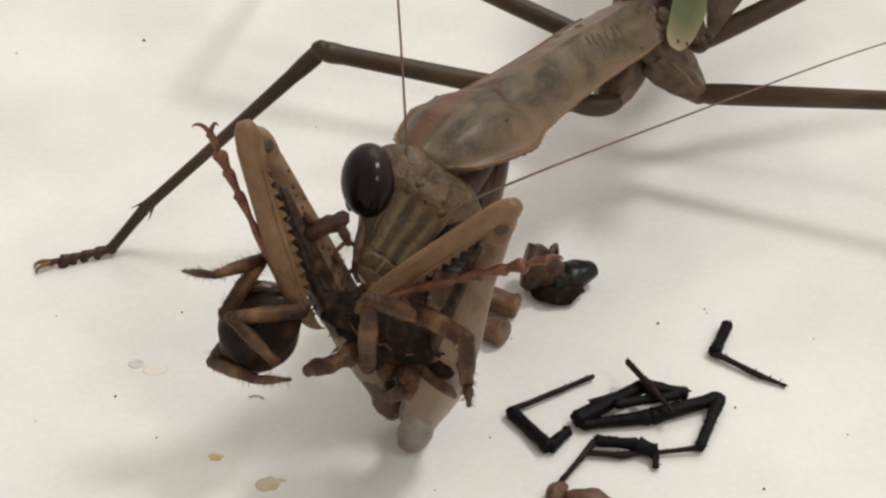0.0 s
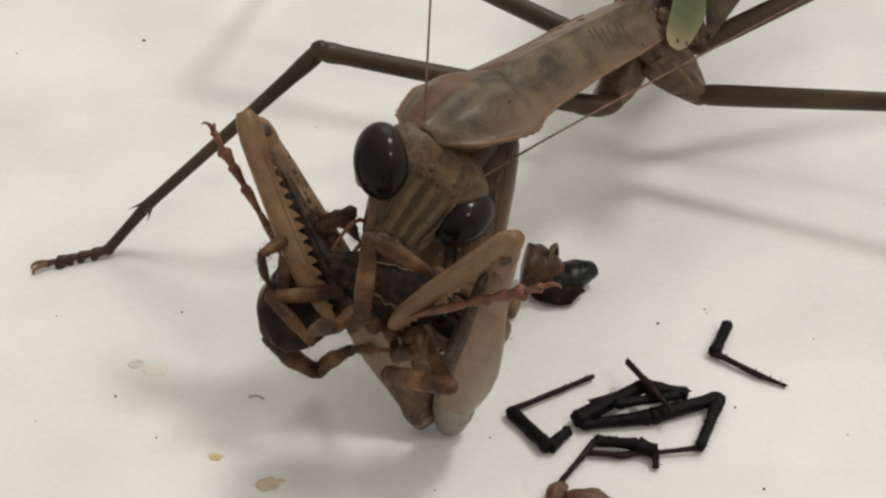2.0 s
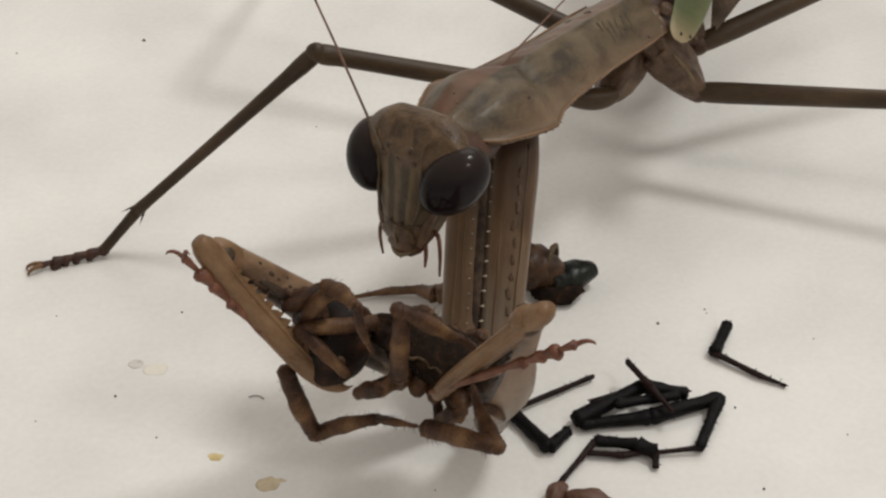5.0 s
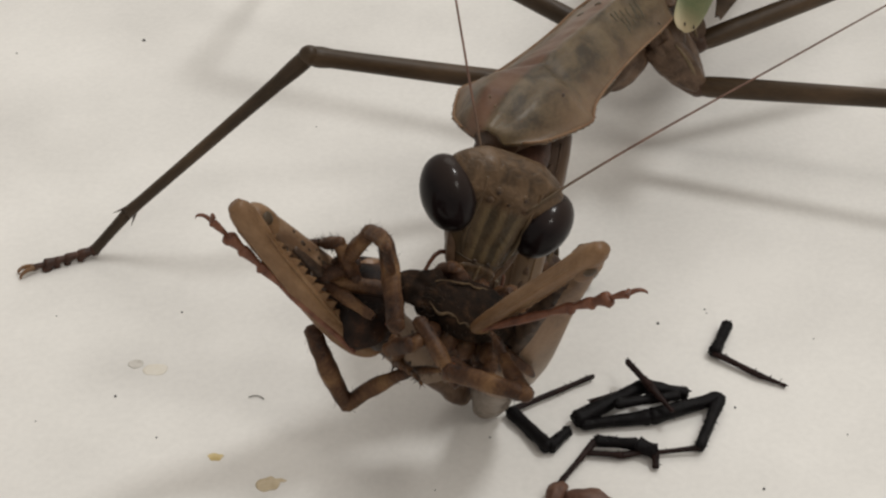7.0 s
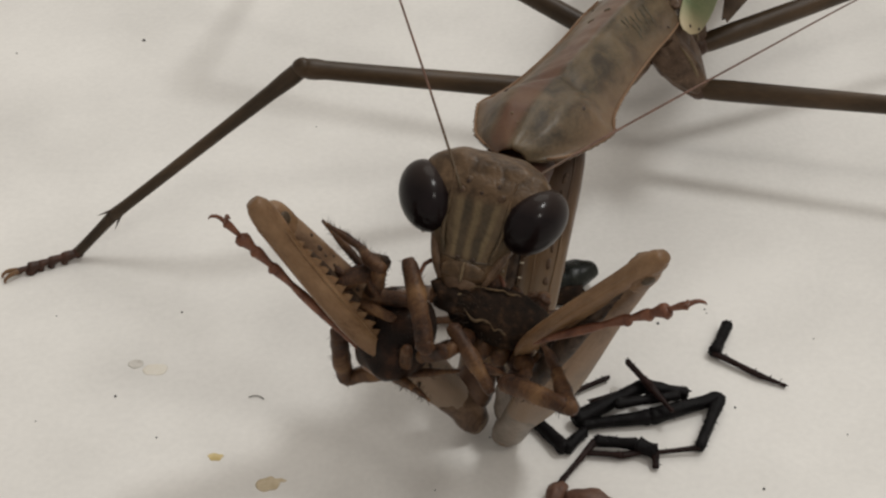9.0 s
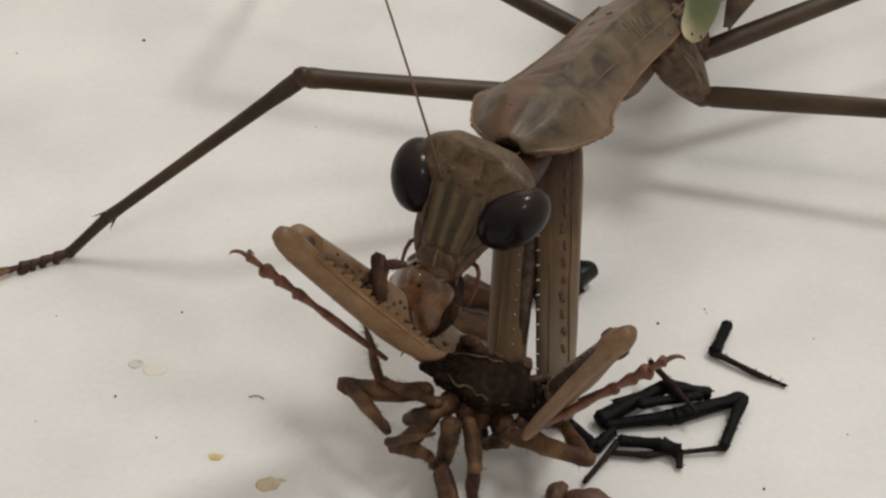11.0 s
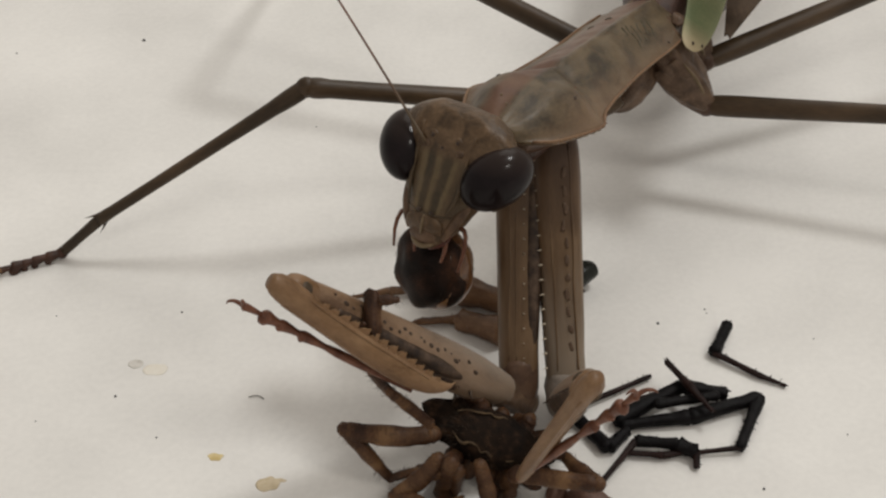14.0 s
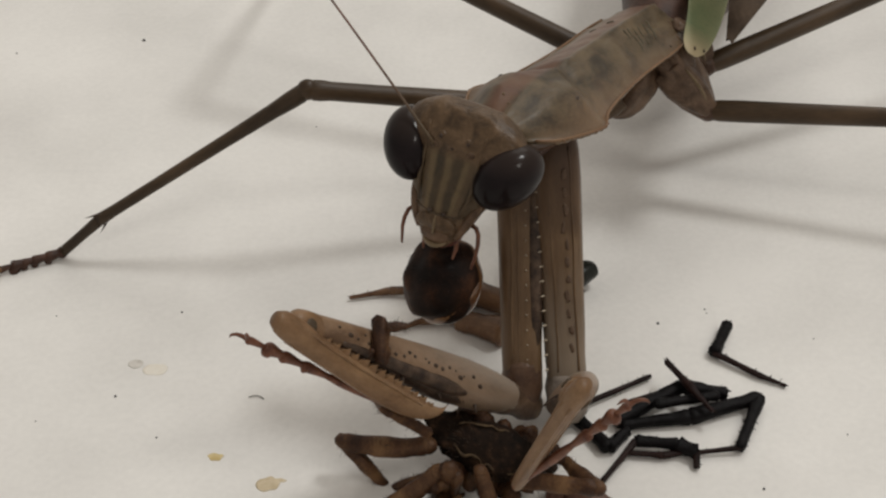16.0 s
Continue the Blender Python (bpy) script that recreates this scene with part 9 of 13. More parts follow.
    walk(MOVES["spider_a0"], [
        (0, aim(-8.36, -13.82, 8.85, -14.43, -17.36, 1.74, -0.115, -0.847, 0.52)),
        (0.2, aim(-7.66, -13.18, 8, -11.31, -14.71, -1.18, -0.238, -0.938, 0.251)),
        (0.35, aim(-6.99, -13.77, 8.31, -8.59, -14.54, -1.53, -0.262, -0.958, 0.118)),
        (0.5, aim(-6.52, -12.62, 7.06, -5.95, -13.51, -2.88, -0.26, -0.963, 0.071)),
        (0.7, aim(-6.96, -13.33, 7.26, -4.77, -14.34, -2.44, -0.254, -0.966, 0.043)),
        (1, aim(-7.67, -13.81, 7.04, -2.98, -15.85, -1.55, -0.273, -0.959, 0.079)),
        (1.2, aim(-8.01, -13.47, 6.29, -3.47, -14.29, -2.58, -0.222, -0.975, -0.024)),
        (1.5, aim(-8.38, -14.06, 6.17, -4.15, -13.15, -2.85, -0.156, -0.973, -0.171)),
        (1.8, aim(-8.3, -14.06, 6.17, -3.77, -11.74, -2.44, -0.09, -0.949, -0.303)),
        (2, aim(-8.46, -12.44, 4.66, -3.56, -9.46, -3.53, -0.051, -0.928, -0.369)),
        (2.2, aim(-8.35, -13.2, 5.52, -3.14, -10.6, -2.61, -0.068, -0.937, -0.343)),
        (2.5, aim(-8.51, -11.85, 4.49, -2.6, -10.18, -3.4, -0.112, -0.952, -0.285)),
        (3, aim(-9.22, -12.84, 7.26, -6.29, -13.65, -2.27, -0.215, -0.976, 0.017)),
        (3.5, aim(-8.93, -13.22, 7.05, -6.63, -12.52, -2.66, -0.186, -0.976, -0.115)),
        (4, aim(-9.67, -13.58, 5.72, -6.67, -13.73, -3.82, -0.207, -0.977, -0.05)),
        (4.2, aim(-7.68, -17.94, 6.39, -4.73, -17.91, -3.16, -0.202, -0.977, -0.066)),
        (5.25, aim(-7.25, -16.55, 6.89, -4.55, -16.67, -2.74, -0.208, -0.977, -0.046)),
        (6.3, aim(-6.92, -14.15, 6.47, -4.42, -14.6, -3.2, -0.217, -0.976, -0.011)),
        (6.5, aim(-5.99, -14.79, 7.21, -3.46, -15.12, -2.46, -0.214, -0.977, -0.023)),
        (7, aim(-6.08, -15.16, 7.55, -2.58, -17.26, -1.58, -0.27, -0.956, 0.116)),
        (7.5, aim(-5.82, -15.68, 6.95, -4.59, -16.55, -2.94, -0.262, -0.964, 0.052)),
        (8, aim(-4.92, -17.21, 7.67, -3.41, -16.6, -2.2, -0.242, -0.965, -0.097)),
        (8.5, aim(-5.64, -15.36, 7.02, -4.16, -17, -2.73, -0.281, -0.952, 0.118)),
        (9, aim(-4.88, -15.25, 7.64, -4.51, -12.57, -1.99, -0.289, -0.919, -0.267)),
        (9.2, aim(-4.77, -15.15, 7.26, -4.38, -12.52, -2.38, -0.289, -0.921, -0.263)),
        (10.25, aim(-2.59, -15.69, 5.76, -7.66, -10.93, -1.42, -0.343, -0.876, -0.339)),
        (10.775, aim(-1.48, -15.93, 4.98, -10.32, -12.74, 1.55, -0.222, -0.93, -0.294)),
        (11.3, aim(-0.38, -16.18, 4.2, -10.26, -15.53, 5.59, -0.113, -0.917, -0.382)),
        (11.5, aim(-0.38, -16.25, 3.97, -10.26, -15.63, 5.37, -0.112, -0.917, -0.382)),
        (11.8, aim(-0.3, -16.56, 3.6, -10.23, -16.22, 4.7, -0.074, -0.919, -0.387)),
        (12, aim(-0.24, -16.77, 3.35, -10.2, -16.62, 4.25, -0.049, -0.92, -0.389)),
        (12.5, aim(-0.24, -16.81, 3.31, -10.21, -16.8, 4.08, -0.031, -0.92, -0.391)),
        (12.75, aim(-0.31, -16.88, 3.22, -10.28, -16.91, 3.96, -0.026, -0.92, -0.391)),
        (13, aim(-0.38, -16.95, 3.14, -10.36, -17.03, 3.84, -0.02, -0.92, -0.391)),
        (13.5, aim(-0.45, -17.08, 2.98, -10.42, -17.09, 3.75, -0.029, -0.92, -0.391)),
        (14, aim(-0.51, -17.21, 2.83, -10.47, -17.15, 3.67, -0.038, -0.92, -0.39)),
        (14.5, aim(-0.58, -17.29, 2.73, -10.54, -17.19, 3.61, -0.044, -0.92, -0.389)),
        (15, aim(-0.65, -17.38, 2.62, -10.62, -16.98, 3.32, -0.064, -0.919, -0.388)),
        (15.5, aim(-0.68, -17.47, 2.52, -10.61, -16.34, 2.36, -0.098, -0.916, -0.389)),
        (16, aim(-0.7, -17.55, 2.41, -10.57, -16.07, 1.79, -0.113, -0.914, -0.39)),
    ])
    walk(MOVES["spider_a1"], [
        (0, aim(-10.91, -15.31, 5.86, -4.39, -22.13, 9.17, -0.707, -0.39, 0.589)),
        (0.2, aim(-9.19, -13.82, 4.14, -4.87, -22.23, 7.39, -0.818, -0.216, 0.533)),
        (0.35, aim(-7.66, -14.09, 4.18, -5.18, -23.33, 7.1, -0.866, -0.076, 0.494)),
        (0.5, aim(-6.28, -12.99, 2.88, -5.65, -22.74, 5.01, -0.881, 0.046, 0.471)),
        (0.7, aim(-6.04, -13.75, 3.18, -3.51, -21.92, 8.37, -0.877, 0.033, 0.479)),
        (1, aim(-5.7, -14.67, 3.43, -0.52, -18.47, 11.09, -0.83, -0.005, 0.558)),
        (1.2, aim(-6.1, -13.81, 2.56, -0.87, -17.36, 10.31, -0.83, -0.005, 0.558)),
        (1.5, aim(-6.6, -13.68, 2.38, -1.36, -16.89, 10.27, -0.833, -0.003, 0.553)),
        (1.8, aim(-6.4, -13.09, 2.55, -1.1, -16.51, 10.32, -0.827, -0.007, 0.562)),
        (2, aim(-6.4, -11.19, 1.22, -0.97, -14.66, 8.87, -0.818, -0.013, 0.575)),
        (2.2, aim(-6.16, -12.11, 2.11, -0.47, -14.99, 9.8, -0.807, -0.018, 0.59)),
        (2.5, aim(-6.03, -11.15, 1.18, 0.24, -12.75, 8.8, -0.775, -0.027, 0.631)),
        (3, aim(-7.99, -13.18, 3.26, 1.62, -15.18, 5.18, -0.231, -0.191, 0.954)),
        (3.5, aim(-7.96, -12.93, 2.97, 0.72, -15.53, 7.19, -0.464, -0.13, 0.876)),
        (4, aim(-8.41, -13.64, 1.71, 1.11, -14.58, 4.63, -0.303, -0.149, 0.941)),
        (4.2, aim(-6.44, -17.93, 2.38, 2.68, -19.64, 6.1, -0.395, -0.132, 0.909)),
        (5.25, aim(-6.12, -16.6, 2.85, 2.37, -18.46, 7.79, -0.518, -0.108, 0.849)),
        (6.3, aim(-5.87, -14.34, 2.41, 2.04, -15.99, 8.31, -0.608, -0.09, 0.789)),
        (6.5, aim(-4.93, -14.93, 3.15, 2.85, -16.77, 9.17, -0.623, -0.087, 0.778)),
        (7, aim(-4.61, -16.04, 3.72, 3.81, -15.15, 9.03, -0.527, -0.077, 0.847)),
        (7.5, aim(-5.3, -16.05, 2.8, 3.88, -16.37, 6.75, -0.397, -0.082, 0.914)),
        (8, aim(-4.29, -16.95, 3.53, 1.52, -20.56, 10.83, -0.755, 0.097, 0.648)),
        (8.5, aim(-5.02, -16.05, 2.92, 4.12, -15.28, 6.92, -0.407, 0.144, 0.902)),
        (9, aim(-4.72, -14.12, 3.6, 2.52, -18.65, 8.8, -0.489, 0.195, 0.85)),
        (9.2, aim(-4.61, -14.05, 3.21, 2.66, -18.54, 8.42, -0.489, 0.194, 0.85)),
        (10.25, aim(-4.72, -13.69, 2.74, 1.79, -21.03, 4.68, -0.31, -0.024, 0.95)),
        (11.3, aim(-4.53, -15.91, 4.78, 0.62, -23.83, 1.5, -0.086, -0.429, 0.899)),
        (11.5, aim(-4.53, -15.99, 4.56, 0.4, -19.42, -3.43, 0.274, -0.811, 0.518)),
        (11.8, aim(-4.47, -16.42, 4.06, 0.49, -18.76, -4.3, 0.329, -0.84, 0.431)),
        (12, aim(-4.42, -16.71, 3.73, 0.53, -18.39, -4.79, 0.361, -0.853, 0.378)),
        (12.5, aim(-4.43, -16.81, 3.63, 0.56, -18.37, -4.89, 0.365, -0.854, 0.37)),
        (12.75, aim(-4.5, -16.89, 3.53, 0.68, -18.35, -4.9, 0.365, -0.854, 0.372)),
        (13, aim(-4.57, -16.98, 3.43, 0.8, -18.36, -4.89, 0.362, -0.853, 0.375)),
        (13.5, aim(-4.64, -17.08, 3.3, 1.05, -18.51, -4.8, 0.349, -0.85, 0.394)),
        (14, aim(-4.7, -17.18, 3.18, 1.25, -18.66, -4.72, 0.336, -0.847, 0.412)),
        (14.5, aim(-4.76, -17.25, 3.1, 1.32, -19.5, -4.51, 0.288, -0.831, 0.475)),
        (15, aim(-4.84, -17.21, 2.91, 1.42, -20.34, -4.23, 0.226, -0.804, 0.55)),
        (15.5, aim(-4.85, -17, 2.45, 1.29, -19.55, -5.01, 0.267, -0.823, 0.501)),
        (16, aim(-4.85, -16.93, 2.15, 1.4, -18.99, -5.38, 0.293, -0.832, 0.471)),
    ])
    walk(MOVES["spider_a2"], [
        (0, aim(-8.56, -17.76, 7.05, -2.74, -23.59, 12.72, -0.807, -0.501, 0.313)),
        (0.2, aim(-7.64, -16.85, 5.31, -3.71, -24.93, 9.7, -0.919, -0.327, 0.219)),
        (0.35, aim(-6.77, -17.42, 5.23, -4.4, -26.68, 8.16, -0.966, -0.191, 0.177)),
        (0.5, aim(-6.05, -16.5, 3.65, -5.31, -26.44, 4.46, -0.984, -0.06, 0.168)),
        (0.7, aim(-5.13, -16.69, 5.05, -2.67, -25.58, 8.92, -0.961, -0.171, 0.218)),
        (1, aim(-3.84, -16.04, 6.19, 1.03, -21.69, 12.85, -0.873, -0.307, 0.378)),
        (1.2, aim(-4.22, -15.09, 5.35, 1.08, -20.96, 11.48, -0.847, -0.338, 0.41)),
        (1.5, aim(-4.72, -14.83, 5.22, 1.17, -20.98, 10.47, -0.805, -0.386, 0.451)),
        (1.8, aim(-4.49, -14.32, 5.35, 1.67, -20.24, 10.55, -0.785, -0.405, 0.469)),
        (2, aim(-4.45, -12.44, 3.97, 2.04, -18.1, 9.06, -0.759, -0.429, 0.49)),
        (2.2, aim(-4.11, -13.14, 4.88, 1.75, -18.82, 10.66, -0.81, -0.384, 0.444)),
        (2.5, aim(-3.77, -11.72, 3.92, 1.3, -17.2, 10.58, -0.862, -0.333, 0.383)),
        (3, aim(-4.53, -13.9, 3.95, 2.78, -20.56, 5.44, -0.646, -0.606, 0.465)),
        (3.5, aim(-4.84, -13.86, 4.49, -1.23, -22.6, 7.75, -0.903, -0.24, 0.356)),
        (4, aim(-4.98, -13.98, 2.76, 1.71, -20.33, 6.63, -0.73, -0.463, 0.503)),
        (4.2, aim(-3.16, -18.54, 3.72, 3.09, -24.99, 8.13, -0.772, -0.422, 0.476)),
        (5.25, aim(-3.06, -17.27, 4.63, 3.34, -23.39, 9.28, -0.762, -0.431, 0.483)),
        (6.3, aim(-3.02, -14.93, 4.53, 3.66, -20.64, 9.3, -0.741, -0.45, 0.499)),
        (6.5, aim(-2.13, -15.59, 5.31, 4.39, -21.41, 10.18, -0.755, -0.437, 0.488)),
        (7, aim(-1.58, -15.72, 5.63, 5.32, -20.8, 10.79, -0.724, -0.462, 0.513)),
        (7.5, aim(-2, -16.16, 4.22, 4.71, -22.63, 7.85, -0.723, -0.462, 0.513)),
        (8, aim(-2.2, -18.25, 6.15, 5.03, -21.76, 12.11, -0.685, -0.482, 0.547)),
        (8.5, aim(-1.73, -15.77, 4.36, 8.06, -17.5, 3.31, -0.07, -0.776, 0.626)),
        (9, aim(-2.12, -15.75, 5.47, 7.86, -15.72, 6.16, -0.041, -0.777, 0.629)),
        (9.2, aim(-1.99, -15.66, 5.08, 7.99, -15.38, 5.53, -0.006, -0.776, 0.631)),
        (10.25, aim(-2.38, -16.33, 3.44, 6.7, -18.52, 7.02, -0.391, -0.75, 0.533)),
        (11.3, aim(-2.68, -18.76, 3.6, 4.41, -22.57, 9.53, -0.657, -0.662, 0.36)),
        (11.5, aim(-2.76, -17.23, 1.68, 4.55, -20.85, 7.47, -0.634, -0.674, 0.378)),
        (11.8, aim(-2.68, -17.26, 1.05, 4.65, -20.43, 7.07, -0.617, -0.682, 0.393)),
        (12, aim(-2.64, -17.31, 0.66, 4.68, -20.2, 6.83, -0.608, -0.686, 0.401)),
        (12.5, aim(-2.63, -17.37, 0.56, 5.13, -19.78, 6.39, -0.552, -0.705, 0.445)),
        (12.75, aim(-2.64, -17.42, 0.5, 4.91, -20.04, 6.51, -0.58, -0.696, 0.423)),
        (13, aim(-2.64, -17.48, 0.44, 4.68, -20.33, 6.63, -0.606, -0.686, 0.401)),
        (13.5, aim(-2.59, -17.6, 0.39, 4.36, -20.76, 6.84, -0.645, -0.67, 0.367)),
        (14, aim(-2.55, -17.72, 0.34, 4.05, -21.13, 7.03, -0.678, -0.654, 0.335)),
        (14.5, aim(-2.57, -18.06, 0.36, 3.64, -21.59, 7.35, -0.706, -0.64, 0.304)),
        (15, aim(-2.58, -18.34, 0.34, 3.22, -22.03, 7.59, -0.734, -0.623, 0.271)),
        (15.5, aim(-2.64, -17.91, -0.23, 3.32, -21.49, 6.95, -0.722, -0.63, 0.285)),
        (16, aim(-2.6, -17.67, -0.56, 3.36, -20.81, 6.83, -0.71, -0.637, 0.301)),
    ])
    walk(MOVES["spider_b0"], [
        (0, aim(-10.08, -15.31, 8.94, -4.59, -9.45, 14.9, 0.036, -0.729, 0.683)),
        (0.2, aim(-8.93, -14.03, 8.86, -6.84, -4.53, 11.19, 0.172, -0.271, 0.947)),
        (0.35, aim(-7.91, -14.13, 9.74, -8.61, -4.17, 10.27, 0.16, -0.041, 0.986)),
        (0.5, aim(-7.1, -12.47, 9.1, -10.48, -3.06, 8.89, 0.122, 0.066, 0.99)),
        (0.7, aim(-7.31, -13.43, 9.01, -9.34, -3.73, 10.31, 0.159, -0.098, 0.982)),
        (1, aim(-7.69, -14.27, 8.36, -7.58, -5.5, 13.16, 0.167, -0.475, 0.864)),
        (1.2, aim(-7.81, -13.82, 7.74, -8.13, -5.7, 13.57, 0.172, -0.57, 0.803)),
        (1.5, aim(-7.86, -14.25, 7.8, -8.74, -7.89, 15.46, 0.199, -0.743, 0.64)),
        (1.8, aim(-7.7, -13.95, 8.18, -7.53, -7.55, 15.86, 0.198, -0.755, 0.625)),
        (2, aim(-7.79, -12.08, 6.95, -6.96, -5.7, 14.6, 0.197, -0.763, 0.615)),
        (2.2, aim(-7.69, -12.93, 7.7, -7.16, -6.54, 15.38, 0.198, -0.76, 0.619)),
        (2.5, aim(-7.84, -11.66, 6.58, -7.61, -7.45, 15.65, 0.198, -0.891, 0.408)),
        (3, aim(-8.42, -12.36, 9.7, -1.81, -11.95, 17.2, -0.073, -0.99, 0.118)),
        (3.5, aim(-8.4, -12.3, 10.01, -1.75, -12.97, 17.45, -0.144, -0.989, 0.039)),
        (4, aim(-9.27, -12.73, 8.6, -2.1, -13.56, 15.53, -0.148, -0.988, 0.035)),
        (4.2, aim(-7.31, -17.14, 9.21, -0.5, -18.39, 16.43, -0.181, -0.983, 0.001)),
        (5.25, aim(-6.5, -15.84, 9.61, -2.11, -18.32, 18.24, -0.257, -0.956, -0.144)),
        (6.3, aim(-5.76, -13.49, 9.12, -3.9, -16.37, 18.51, -0.275, -0.933, -0.231)),
        (6.5, aim(-4.85, -14.15, 9.84, -3.08, -17.13, 19.22, -0.278, -0.929, -0.243)),
        (7, aim(-4.82, -14.02, 10.77, 0.27, -15.97, 19.16, -0.197, -0.975, -0.107)),
        (7.5, aim(-4.82, -14.37, 10.38, -3.91, -14.8, 20.33, -0.19, -0.981, -0.025)),
        (8, aim(-3.7, -15.68, 11.35, -3.28, -20.01, 20.36, -0.225, -0.882, -0.414)),
        (8.25, aim(-4.13, -14.99, 10.75, 1.68, -15.63, 18.86, 0.014, -0.996, -0.089)),
        (8.5, aim(-4.57, -14.3, 10.15, 4.11, -10.98, 13.85, 0.432, -0.872, -0.23)),
        (9, aim(-4.42, -14.45, 10.46, 0.97, -6.85, 6.84, 0.66, -0.649, -0.379)),
        (9.2, aim(-4.31, -14.33, 10.07, 1.12, -6.75, 6.46, 0.658, -0.651, -0.378)),
        (10.25, aim(-2.29, -16.1, 6.98, -3.01, -10.05, -0.95, 0.654, -0.571, -0.496)),
        (11.3, aim(-0.24, -17.85, 3.8, -7.03, -18.24, -3.54, 0.616, -0.574, -0.539)),
        (11.5, aim(-0.24, -17.91, 3.55, -7.04, -18.33, -3.77, 0.616, -0.574, -0.539)),
        (11.8, aim(-0.24, -18.22, 3.18, -6.76, -18.83, -4.37, 0.643, -0.572, -0.509)),
        (12, aim(-0.24, -18.42, 2.94, -6.58, -19.17, -4.76, 0.66, -0.571, -0.488)),
        (12.5, aim(-0.24, -18.46, 2.89, -6.67, -19.29, -4.73, 0.657, -0.571, -0.492)),
        (12.75, aim(-0.24, -18.49, 2.86, -6.71, -19.36, -4.71, 0.655, -0.571, -0.494)),
        (13, aim(-0.24, -18.51, 2.84, -6.76, -19.42, -4.69, 0.653, -0.571, -0.497)),
        (13.5, aim(-0.24, -18.59, 2.73, -6.95, -19.57, -4.62, 0.642, -0.573, -0.509)),
        (14, aim(-0.24, -18.68, 2.63, -7.14, -19.74, -4.53, 0.63, -0.575, -0.522)),
        (14.5, aim(-0.24, -18.76, 2.53, -7.33, -19.92, -4.43, 0.618, -0.577, -0.534)),
        (15, aim(-0.24, -18.85, 2.43, -7.52, -20.1, -4.31, 0.605, -0.58, -0.546)),
        (15.5, aim(-0.24, -18.94, 2.32, -7.84, -20.33, -4.03, 0.581, -0.584, -0.567)),
        (16, aim(-0.24, -19.02, 2.22, -8.06, -20.56, -3.81, 0.563, -0.588, -0.58)),
    ])
